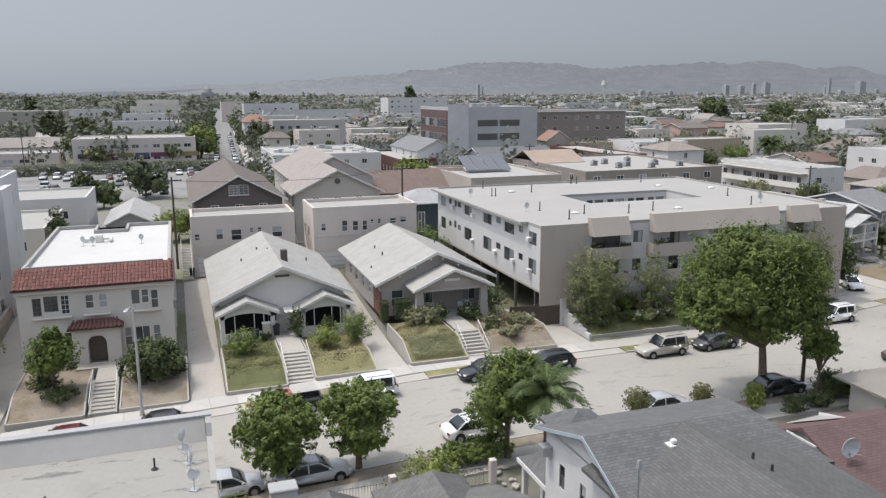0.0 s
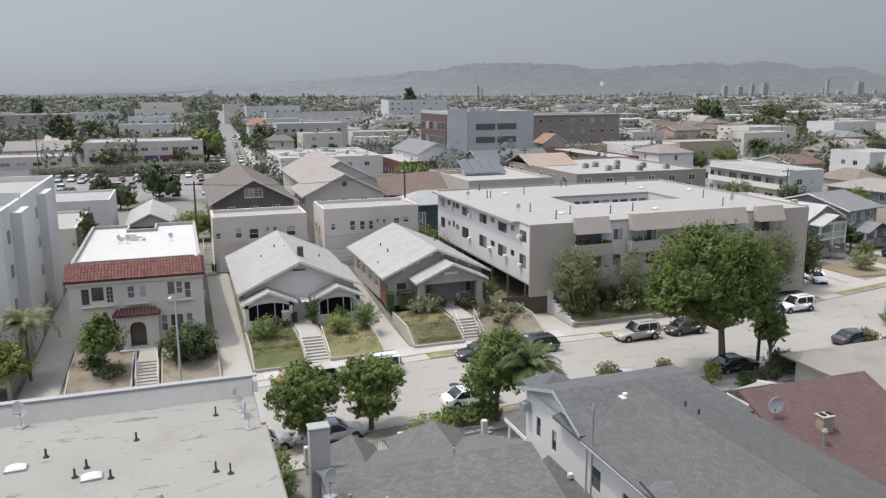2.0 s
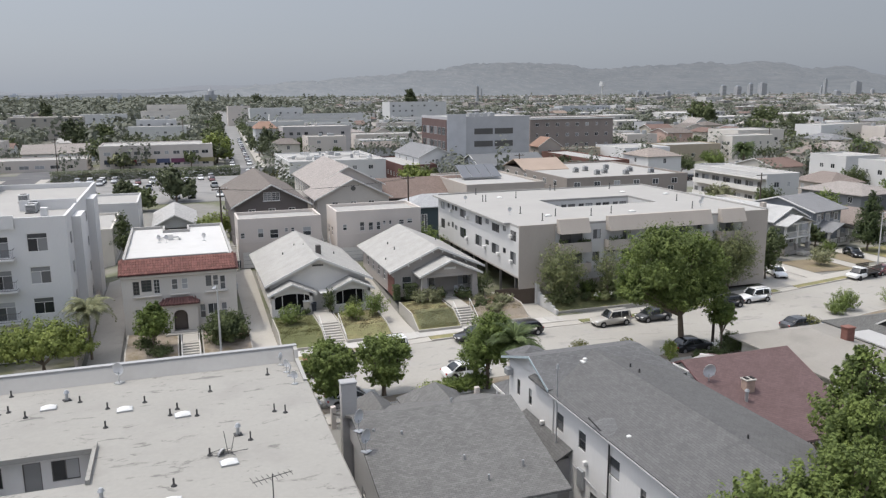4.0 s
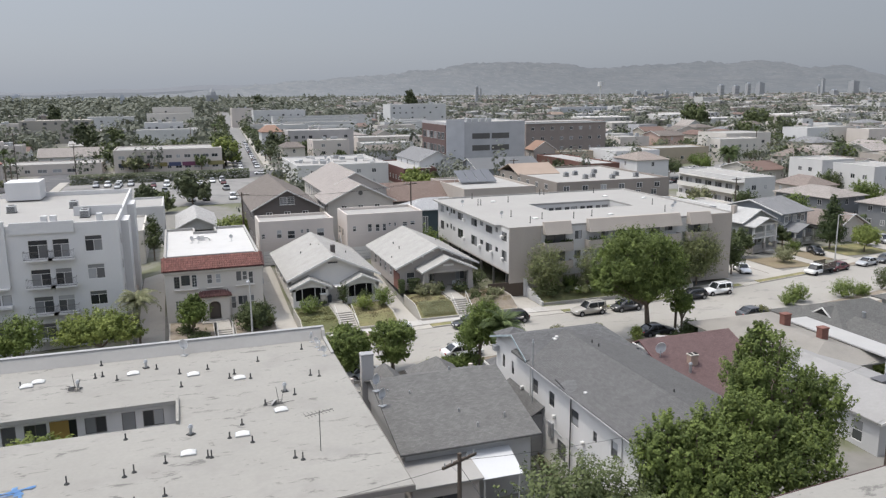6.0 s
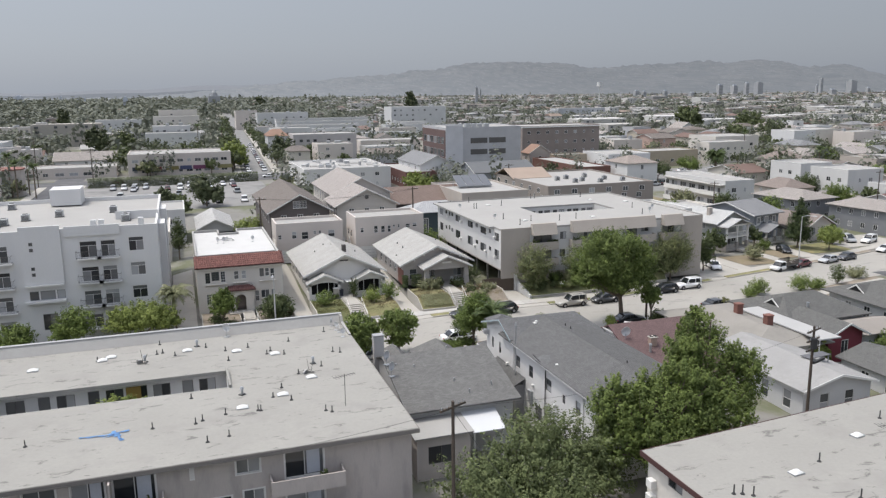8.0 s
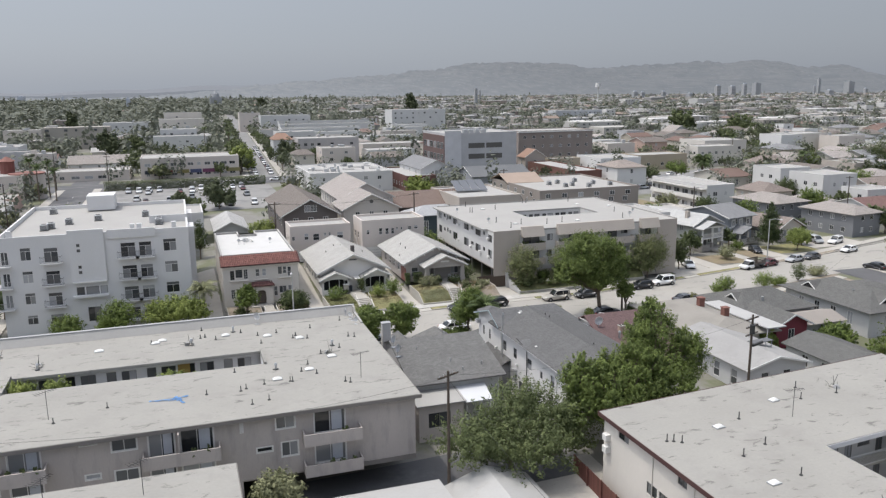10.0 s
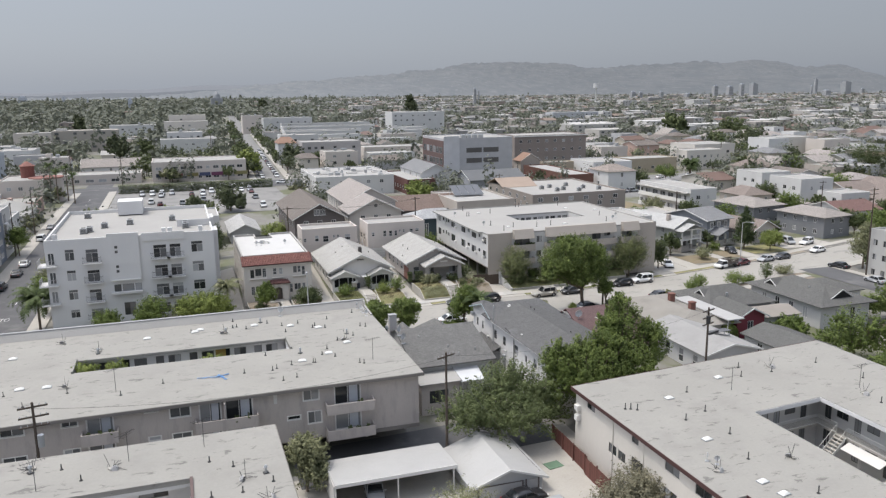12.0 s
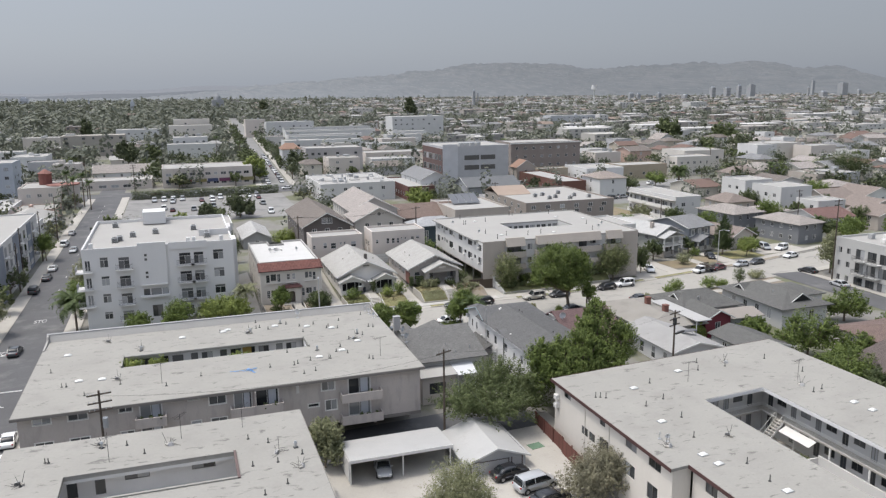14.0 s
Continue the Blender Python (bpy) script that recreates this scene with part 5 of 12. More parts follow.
# garage flats behind the bungalows
def garage_flat(x0, y0, x1, y1, z0, z1, wins, doors, label):
    t = thing("garage_apartment", x0, y0, z0, label, "building")
    hs = [(a, b - z0, c, d - z0, "hung") for a, b, c, d in wins]
    hs += [(a, 0.02, c, 2.3, None) for a, c in doors]
    wall_set(t, 0, 0, x1 - x0, y1 - y0, 0, z1 - z0, STUCCO_PINK, {"s": hs, "w": row(2, 1.0, 1, 2.6, 3.6, 1.2, "hung"), "e": row(2, 1.0, 1, 2.6, 3.6, 1.2, "hung")})
    flat_roof(t, 0, 0, x1 - x0, y1 - y0, z1 - z0 - 0.3, z1 - z0 + 0.12, ROOF_PALE, STUCCO_PINK)
    for a, c in doors:
        d = part("garage_door", a_box(a + 0.02, 0.1, 0.02, c - 0.02, 0.16, 2.28), WHITE_TRIM, t, "white panelled garage door")
        for i in range(3):
            part("door_rail", a_box(a + 0.06, 0.075, 0.5 + i * 0.55, c - 0.06, 0.1, 0.55 + i * 0.55), GREY_TRIM, d)
    part("string_course", a_box(-0.05, -0.05, z1 - z0 - 3.4, x1 - x0 + 0.05, -0.003, z1 - z0 - 3.25), STUCCO_PINK, t)
    return t


garage_flat(0.8, 92.5, 12.6, 99.2, 1.5, 8.5, [(0.3, 5.8, 0.9, 6.6), (2.7, 5.8, 3.5, 7.1), (4.4, 5.6, 5.6, 6.9), (6.5, 6.4, 7.0, 7.0), (7.4, 6.4, 7.9, 7.0), (9.1, 5.7, 10.3, 7.0)], [(0.5, 2.9), (4.4, 6.9), (8.4, 10.9)], "pinkish stucco flat over three garages, white-coated roof")
garage_flat(14.5, 90.6, 27.2, 98.4, 1.6, 9.1, [(0.9, 6.4, 1.5, 7.3), (3.4, 6.2, 4.1, 7.5), (4.7, 6.2, 5.4, 7.4), (5.9, 6.2, 6.5, 7.4), (6.9, 6.9, 7.3, 7.5), (7.8, 6.9, 8.2, 7.5), (9.3, 6.8, 10.1, 7.5), (10.6, 6.9, 11.4, 7.6)], [(0.5, 3.8), (5.0, 8.0), (9.0, 12.0)], "pinkish stucco flat over garages with flat pale roof")
# outside stairs beside both
for x, y, z0_ in ((0.1, 91.2, 1.6), (13.3, 90.2, 1.75)):
    st = thing("outside_stairs", x, y, z0_, "white outside stairs to the upper flat", "stairs")
    for i in range(12):
        part("tread", a_box(-0.5, i * 0.27, i * 0.265, 0.5, i * 0.27 + 0.3, i * 0.265 + 0.07), CONCRETE, st)
    for s in (-0.55, 0.5):
        bm = bmesh.new()
        prism(bm, [(s, 0, -0.1), (s, 3.3, 3.1), (s, 3.3, 4.1), (s, 0, 0.95)], (0.06, 0, 0))
        part("balustrade", bm, WHITE_TRIM, st)

BRN_WALL = surf("dark_brown_siding", (0.13, 0.115, 0.11), 0.85, 0.1, 0.5, 8)
TAN_WALL = surf("light_tan_siding", (0.50, 0.465, 0.43), 0.85, 0.08, 0.5, 8)
brn = house(1.6, 108.4, 13.2, 138, 8.4, 11.5, BRN_WALL, SHINGLE_BROWN_Y, "dark brown two-storey house with white gable windows", floors=2, over=0.7, trim=WHITE_TRIM)
for i in range(2):
    window(brn, (4.5 + i * 1.35, -0.12, 8.9 - brn.location.z), (1, 0, 0), (0, 0, 1.25, 1.35), "grid", WHITE_TRIM, sill=True)
tan = house(15.4, 112.2, 28.0, 124, 8.3, 11.4, TAN_WALL, SHINGLE_TAUPE_Y, "tan two-storey gabled house with a round gable vent", floors=2, over=0.6)
part("round_vent", a_tube((6.3, -0.12, 9.8 - tan.location.z), (6.3, 0.0, 9.8 - tan.location.z), 0.42, n=16), BRONZE_TRIM, tan)
house(17.0, 124.6, 30.0, 150, 9.0, 12.4, TAN_WALL, SHINGLE_TAUPE_Y, "tan two-storey house with long gabled roof", floors=2)
TEAL = surf("dark_teal_siding", (0.055, 0.075, 0.085), 0.8, 0.1)
SHINGLE_GREY_X = shingled("grey_shingles", (0.36, 0.365, 0.37), "x", 0.07)
house(30.5, 110, 43.5, 117.5, 6.2, 8.0, TEAL, SHINGLE_GREY_X, "dark teal house with pale grey hipped roof", ridge="x", hipped=4.5)
house(30.5, 126, 48, 138, 6.0, 9.0, BRN_WALL, shingled("brown_shingles_x", (0.19, 0.145, 0.125), "x", 0.1), "brown-roofed gabled house among green trees", ridge="x")

# white modern apartment block
WZ = -2.0
wh = thing("apartment_building", -44.3, 68.2, WZ, "grey-white modern four-storey apartment building with iron balconies", "apartment building")
WW, WD, WT = 26.4, 33.0, 15.4
hs = []
for a, c, k in ((2.9, 4.3, "transom"), (22.6, 24.5, "transom")):
    for zb, zt in ((10.3, 12.2), (6.9, 8.7), (3.7, 5.4), (0.6, 2.0)):
        hs.append((a, zb - WZ, c, zt - WZ, k))
doors_ = []
for a, c in ((6.0, 7.9), (16.5, 18.6), (19.1, 20.9)):
    for zb, zt in ((9.8, 12.0), (6.5, 8.5), (3.2, 5.2), (0.1, 1.9)):
        hs.append((a, zb - WZ, c, zt - WZ, "transom", WHITE_TRIM))
        doors_.append((a, c, zb - WZ))
hs += [(9.9, 4.3 - WZ, 11.0, 5.7 - WZ, "plain", BRONZE_TRIM), (11.2, 4.3 - WZ, 13.0, 5.7 - WZ, "plain", BRONZE_TRIM), (13.2, 4.3 - WZ, 14.2, 5.7 - WZ, "plain", BRONZE_TRIM), (11.2, 0.3 - WZ, 13.0, 2.5 - WZ, "slider", BRONZE_TRIM)]
tower_panes = [(10.5, 11.9 - WZ, 10.95, 12.35 - WZ), (10.5, 11.1 - WZ, 10.95, 11.55 - WZ), (10.5, 8.6 - WZ, 10.95, 9.05 - WZ), (10.5, 7.8 - WZ, 10.95, 8.25 - WZ)]
ew = []
for i in range(6):
    for zb in (0.8, 4.0, 7.2, 10.4):
        ew.append((2.0 + i * 5.2, zb - WZ, 3.6 + i * 5.2, zb + 1.4 - WZ, "far"))
wall_set(wh, 0, 0, WW, WD, 0, WT, STUCCO_GREY, {"s": hs, "e": ew, "w": ew})
flat_roof(wh, 0, 0, WW, WD, WT - 0.2, WT + 0.45, ROOF_PALE, STUCCO_GREY)
part("stair_tower", a_box(9.4, -0.35, 8.6, 14.3, -0.003, WT + 1.0), STUCCO_GREY, wh)
for q in tower_panes:
    window(wh, (0, -0.42, 0), (1, 0, 0), q, "far", BRONZE_TRIM)
# balconies wrapped round the street corner
for zb in (3.3, 6.5, 9.7):
    b = part("balcony", a_box(-1.2, -0.9, zb - WZ - 0.2, 1.6, 2.4, zb - WZ), STUCCO_GREY, wh)
    bm = bmesh.new()
    for z in (0.1, 0.95):
        box(bm, -1.18, -0.88, zb - WZ + z, 1.58, -0.84, zb - WZ + z + 0.05)
        box(bm, -1.18, -0.84, zb - WZ + z, -1.14, 2.4, zb - WZ + z + 0.05)
    for i in range(20):
        box(bm, -1.16 + i * 0.144, -0.87, zb - WZ, -1.14 + i * 0.144, -0.85, zb - WZ + 0.95)
        box(bm, -1.17, -0.84 + i * 0.168, zb - WZ, -1.15, -0.82 + i * 0.168, zb - WZ + 0.95)
    part("railing", bm, GREY_TRIM, b, "thin grey iron railing")
    window(wh, (0.35, -0.06, zb - WZ + 0.1), (1, 0, 0), (0, 0, 1.0, 2.0), "far", WHITE_TRIM)
for x in (1.2, 18.0, 19.0, 24.0):
    part("chimney", soft_box(x, 0.6, WT - 0.2, x + 0.7, 1.3, WT + 1.3, 0.04), STUCCO_GREY, wh)
part("bay", a_box(14.8, -0.25, WT - 0.6, 21.6, -0.003, WT + 0.75), STUCCO_GREY, wh)
part("entry_canopy", a_box(9.4, -0.9, 6.2, 14.3, -0.003, 6.5), STUCCO_GREY, wh)
part("entry_ledge", a_box(9.6, -0.7, 8.4, 14.2, -0.36, 8.6), WHITE_TRIM, wh)
for a, c, z in doors_:
    b = part("balcony", a_box(a - 0.5, -1.0, z - 0.18, c + 0.5, 0, z - 0.02), STUCCO_GREY, wh)
    bm = bmesh.new()
    for zz in (0.06, 0.95):
        box(bm, a - 0.48, -0.98, z + zz, c + 0.48, -0.94, z + zz + 0.05)
        for xe in (a - 0.48, c + 0.44):
            box(bm, xe, -0.94, z + zz, xe + 0.04, 0, z + zz + 0.05)
    n = int((c - a + 0.96) / 0.14)
    for i in range(n + 1):
        xx = a - 0.48 + (c - a + 0.93) * i / n
        box(bm, xx, -0.97, z + 0.1, xx + 0.02, -0.95, z + 0.96)
    part("railing", bm, BRONZE_TRIM if z > 1 else GREY_TRIM, b, "thin dark iron railing")
part("penthouse", a_box(9.6, 27.5, WT, 14.2, 32.8, WT + 2.6), STUCCO_GREY, wh, "stair head on the roof")
part("roof_wall", a_box(20.5, 10.0, WT - 0.2, WW, 10.2, WT + 1.0), STUCCO_GREY, wh)
for y0, y1 in ((4.5, 9.0), (19.5, 24.5)):
    part("side_bay", a_box(WW + 0.003, y0, 0, WW + 0.9, y1, WT - 0.3), STUCCO_GREY, wh)
    for zb in (4.0, 7.2, 10.4):
        window(wh, (WW + 0.88, y0 + 1.2, zb - WZ), (0, 1, 0), (0, 0, 1.6, 1.4), "far", WHITE_TRIM)
structure(link_bm("garden_wall", a_box(-17.6, 61.5, -1.6, -17.3, 96, 1.2), STUCCO_TAN), "taupe stucco garden wall beside the driveway", "garden wall")

# beyond the white block, along the side street and behind
block(-30, 110, -17, 128, 5.2, STUCCO_WARM, ROOF_PALE, "cream two-storey block with white-coated roof", 2)
block(-28, 131, -14, 146, 6.4, STUCCO_WHITE, ROOF_PALE, "white stucco two-storey block with flat roof", 2)
house(-11.5, 130, -4.2, 148, 2.4, 4.2, surf("grey_siding", (0.36, 0.36, 0.36), 0.9), shingled("grey_shingles_y", (0.40, 0.395, 0.385), "y", 0.06), "low grey house with gabled roof", z0=-1.2)
house(-86, 60, -66, 84, 5.5, 7.5, STUCCO_WHITE, ROOF_PALE, "white two-storey house across the side street", ridge="y", hipped=6, floors=2)
sw = block(-84, 96, -63.5, 148, 9.6, STUCCO_WHITE, ROOF_PALE, "white three-storey apartment block with slate panels and balconies", 3, gap=4.6, sides="s")
swz = sw.location.z
SLATE = surf("slate_blue_stucco", (0.20, 0.22, 0.26), 0.85)
for y0, y1 in ((0.4, 7.0), (18.0, 24.5), (36.0, 42.0)):
    part("slate_panel", a_box(20.503, y0, 0.2, 20.62, y1, 9.4 - swz), SLATE, sw, "slate grey wall panel")
for y0 in (8.2, 13.0, 26.0, 31.0, 43.6):
    for z in (0.4, 3.4, 6.4):
        zb = z - swz
        window(sw, (20.56, y0, zb + 0.1), (0, 1, 0), (0, 0, 2.6, 2.1), "far", BRONZE_TRIM)
        part("balcony", a_box(20.503, y0 - 0.3, zb - 0.15, 21.7, y0 + 3.0, zb), STUCCO_GREY, sw)
        part("balcony_front", a_box(21.62, y0 - 0.3, zb, 21.7, y0 + 3.0, zb + 1.0), GREY_TRIM, sw, "grey balcony front")
block(-86, 26, -64, 52, 8.2, SLATE, ROOF_PALE, "slate grey apartment block across the side street", 3)
block(-88, 153, -66, 174, 4.4, STUCCO_GREY, ROOF_PALE, "low pale block with carports", 2)
house(-79, 179, -65.5, 200, 2.6, 5.4, STUCCO_WHITE, ROOF_PALE, "white house with a broad pale roof by the side street", ridge="y", hipped=5)
lw = block(-101, 206, -81, 236, 3.0, STUCCO_GREY, ROOF_WHITE, "low shop with white roof and rooftop units", 1)
for i in range(6):
    part("rooftop_unit", soft_box(3 + i * 2.7, 6 + (i * 7) % 18, 4.4, 4.6 + i * 2.7, 7.4 + (i * 7) % 18, 5.9, 0.08), (STEEL, GREY_TRIM)[i % 2], lw)
# pinkish corner building with a bowed end and a red turret
pb = block(-82, 232, -68, 252, 7.2, STUCCO_PINK, ROOF_PALE, "pinkish corner building with bowed end and red turret", 2, sides="s")
pz = pb.location.z
bm = bmesh.new()
tube(bm, (14, 10, 0), (14, 10, 7.2 - pz), 5.5, n=20)
part("bowed_end", bm, STUCCO_PINK, pb)
bm = bmesh.new()
tube(bm, (14, 10, 7.21 - pz), (14, 10, 7.6 - pz), 5.8, n=20)
part("bowed_cornice", bm, surf("brick_red_coping", (0.24, 0.12, 0.10), 0.85), pb)
bm = bmesh.new()
tube(bm, (7.5, 14, 7.2 - pz), (7.5, 14, 11.4 - pz), 2.3, n=12)
tr_ = part("turret", bm, surf("brick_red_wall_m", (0.20, 0.085, 0.072), 0.9), pb, "dull red turret")
bm = bmesh.new()
tube(bm, (7.5, 14, 11.41 - pz), (7.5, 14, 13.0 - pz), 2.7, 0.3, 12)
part("turret_roof", bm, surf("brick_red_coping", (0.24, 0.12, 0.10), 0.85), tr_)


# ---- houses east of the courtyard block ----


def porch_front(t, x0, x1, z0, z1, n, depth, pier):
    """White piers and columns, a deck and a balustrade for one level of a porch."""
    for i in range(n):
        x = x0 + (x1 - x0 - 0.36) * i / (n - 1)
        if pier:
            part("porch_pier", soft_box(x - 0.12, -depth - 0.08, z0, x + 0.5, -depth + 0.5, z0 + 1.1, 0.04), STONE_PIER, t, "rough stone pier")
        part("porch_column", soft_box(x, -depth, z0 + (1.1 if pier else 0), x + 0.36, -depth + 0.36, z1, 0.03), WHITE_TRIM, t)
    bm = bmesh.new()
    box(bm, x0, -depth + 0.05, z0 + 0.84, x1, -depth + 0.14, z0 + 0.92)
    k = int((x1 - x0) / 0.24)
    for i in range(k):
        xx = x0 + (i + 0.5) * (x1 - x0) / k
        box(bm, xx - 0.03, -depth + 0.07, z0 + 0.05, xx + 0.03, -depth + 0.12, z0 + 0.84)
    return bm


STONE_PIER = surf("rough_stone", (0.27, 0.255, 0.235), 0.95, 0.3, 3.0, 14.0, bump=0.6)
SH_WHITE_Y = shingled("white_shingles", (0.40, 0.40, 0.39), "y", 0.03, gap=0.88)
SH_GREY_Y = shingled("mid_grey_shingles", (0.21, 0.212, 0.216), "y", 0.12)
BROWN_E = shingled("brown_shingles_e", (0.22, 0.185, 0.165), "y", 0.1)
TAUPE_E = shingled("taupe_grey_shingles", (0.29, 0.265, 0.245), "y", 0.08)
GREY_E = surf("mid_grey_siding", (0.19, 0.195, 0.205), 0.85)
# white house with porches on two levels
c1 = house(87.9, 86.0, 96.4, 102, 4.4, 6.2, surf("pale_green_siding", (0.40, 0.41, 0.385), 0.85), SH_WHITE_Y, "white-trimmed two-storey craftsman house with stacked porches", ridge="y", z0=-1.4, floors=2, over=0.9)
c1.rotation_euler[2] = radians(13)
part("porch_deck", a_box(0.2, -2.7, 2.65, 7.0, 0, 2.9), WHITE_TRIM, c1)
part("porch_floor", a_box(0.0, -2.8, 0, 7.2, 0, 0.6), STONE_PIER, c1, "stone-faced porch base")
bm = porch_front(c1, 0.2, 7.0, 2.9, 5.3, 3, 2.65, False)
part("balustrade", bm, WHITE_TRIM, c1)
bm = porch_front(c1, 0.2, 7.0, 0.6, 2.65, 3, 2.65, True)
bm.free()
part("porch_wall", a_box(0.6, -2.6, 0.6, 2.9, -2.4, 1.4), STONE_PIER, c1, "low stone porch wall")
part("front_steps", a_box(3.2, -4.2, -0.1, 5.2, -2.8, 0.35), CONCRETE, c1)
part("front_door", a_box(3.6, -0.08, 0.6, 4.6, -0.003, 2.6), BRONZE_TRIM, c1)
bm = bmesh.new()
gable_y(bm, -0.5, -3.4, 7.7, 0.4, 5.1, 6.5)
part("porch_roof", bm, SH_WHITE_Y, c1)
part("porch_beam", a_box(0.1, -2.75, 5.0, 7.1, -2.35, 5.3), WHITE_TRIM, c1)
part("chimney", soft_box(1.6, 3.0, 5.4, 2.5, 3.8, 8.2, 0.04), STUCCO_TAN, c1, "stubby stucco chimney")
part("awning", a_box(7.3, -0.9, 2.0, 8.4, -0.003, 2.15), PIPE, c1)
# blue and white house with a low porch
c2 = house(101.0, 90.4, 109.4, 104, 4.5, 6.4, surf("blue_grey_siding", (0.235, 0.25, 0.27), 0.85), SH_GREY_Y, "blue-grey craftsman house with a low white-columned porch", ridge="x", z0=-1.6, floors=2, over=0.9)
c2.rotation_euler[2] = radians(13)
bm = bmesh.new()
gable_y(bm, -0.3, -4.0, 6.8, -0.003, 2.75, 4.1)
part("porch_roof", bm, SH_GREY_Y, c2)
bm = porch_front(c2, 0.2, 6.2, 0.4, 2.8, 3, 3.2, True)
part("balustrade", bm, WHITE_TRIM, c2)
part("porch_floor", a_box(0.0, -3.4, 0, 6.4, 0, 0.4), CONCRETE, c2)
part("upper_band", a_box(0.3, -0.06, 3.4, 8.1, -0.003, 3.7), WHITE_TRIM, c2)
for x in (1.0, 3.6, 6.2):
    part("white_panel", a_box(x, -0.05, 3.72, x + 1.3, -0.003, 5.4), WHITE_TRIM, c2)
    window(c2, (x + 0.15, -0.1, 3.9), (1, 0, 0), (0, 0, 1.0, 1.3), "far", WHITE_TRIM)
b3 = house(113.0, 88.0, 122, 100, 1.5, 3.6, TAN_WALL, BROWN_E, "low brown-roofed bungalow behind shrubs", z0=-2.1, over=0.8)
b3.rotation_euler[2] = radians(13)
h5 = house(134.2, 86.6, 144, 101.6, 3.6, 5.3, GREY_E, TAUPE_E, "grey two-storey house with broad hipped roof", ridge="y", floors=2, z0=-2.1, hipped=4.5, over=0.7)
h5.rotation_euler[2] = radians(7)
h6 = house(127.2, 104.8, 139, 119.5, 4.2, 6.0, GREY_E, TAUPE_E, "grey two-storey house with broad hipped roof", ridge="y", floors=2, z0=-1.9, hipped=5.5, over=0.7)
h6.rotation_euler[2] = radians(7)
house(149, 118, 160, 128, 1.6, 3.0, STUCCO_TAN, SHINGLE_TAUPE_Y, "low house with pale taupe roof", ridge="x", hipped=3, z0=-2)
house(150, 136, 161, 148, 2.2, 4.6, STUCCO_TAN, BROWN_E, "small house with steep brown roof", ridge="y", hipped=4, z0=-2)
house(152, 98, 166, 111, 2.4, 4.4, STUCCO_WHITE, shingled("maroon_shingles_e", (0.17, 0.105, 0.095), "x", 0.1), "white house with dull red roof", ridge="x", z0=-2)
block(72.5, 84, 80.5, 98, 7.6, STUCCO_WHITE, ROOF_PALE, "narrow white building with a roof tank", 2, sides="s")
block(80, 106, 104, 118, 3.6, STUCCO_WARM, ROOF_PALE, "low cream building with pale flat roof", 1)
house(171, 94, 186, 107, 2.6, 5.0, STUCCO_TAN, BROWN_E, "tan house with brown roof", z0=-2, floors=2)
# corner block by the right-hand side street
CREAM_GREY = surf("cream_grey_stucco", (0.44, 0.435, 0.42), 0.9, 0.08)
ca = thing("apartment_block", 112.5, 34, -2.6, "cream three-storey corner apartment block with balconies", "building")
OCC.append((112.5, 34, 132, 52.5))
cw = []
for z in (1.0, 4.2, 7.2):
    cw += [(0.9, z, 1.8, z + 1.2, "slider", BRONZE_TRIM), (3.2, z, 4.2, z + 1.2, "slider", BRONZE_TRIM)]
    cw += [(5.6 + i * 3.1, z - 0.7, 7.9 + i * 3.1, z + 1.5, "slider", BRONZE_TRIM) for i in range(4)]
wall_set(ca, 0, 0, 19.5, 18.5, 0, 10.2, CREAM_GREY, {"w": cw, "s": row(4, 1.6, 2, 4.4, 7.2, 1.3) + row(4, 1.6, 2, 4.4, 4.2, 1.3)})
flat_roof(ca, 0, 0, 19.5, 18.5, 10.18, 10.6, ROOF_PALE, CREAM_GREY)
for y0 in (6.0, 9.6):
    for z in (3.4, 6.4):
        cb_ = part("balcony", a_box(-1.5, y0, z - 0.15, -0.003, y0 + 3.0, z), CREAM_GREY, ca)
        rail_ = bmesh.new()
        for k in range(16):
            box(rail_, -1.48, y0 + k * 0.2, z, -1.44, y0 + k * 0.2 + 0.03, z + 1.0)
        box(rail_, -1.5, y0, z + 1.0, -1.42, y0 + 3.0, z + 1.06)
        part("balustrade", rail_, BRONZE_TRIM, cb_, "dark iron balustrade")
for i in range(9):
    part("rooftop_unit", soft_box(2 + i * 1.7, 4 + (i * 5) % 11, 10.22, 3 + i * 1.7, 5.2 + (i * 5) % 11, 11.0 + 0.2 * (i % 3), 0.06), (STEEL, WHITE_TRIM, GREY_TRIM)[i % 3], ca)
# mid-distance blocks that can be told apart
brown_b = block(68.8, 123.6, 98, 156, 8.0, surf("brown_grey_stucco", (0.27, 0.24, 0.215), 0.9), ROOF_PALE, "long brown two-storey apartment block with rooftop units", 2, gap=4.2, sides="sw", name="apartment_building")
bh = 8.0 - brown_b.location.z
for i in range(6):
    window(brown_b, (-0.1, 31.0 - i * 5.0, bh - 1.75), (0, -1, 0), (0, 0, 1.5, 1.2), "far", WHITE_TRIM)
    window(brown_b, (1.6 + i * 4.7, -0.1, bh - 1.75), (1, 0, 0), (0, 0, 1.5, 1.2), "far", WHITE_TRIM)
bm = bmesh.new()
gable_x(bm, -0.4, 20.0, 11.0, 32.9, bh + 0.1, bh + 2.3)
part("gabled_roof", bm, surf("tan_tile_roof", (0.34, 0.27, 0.22), 0.9, 0.1), brown_b)
block(44, 116, 60, 138, 8.6, STUCCO_TAN, ROOF_WHITE, "white-roofed block with a solar panel rack", 2)
wb = block(124.5, 129.5, 134, 157, 6.0, STUCCO_WHITE, ROOF_PALE, "white two-storey motel-like block with access balconies", 2, sides="s")
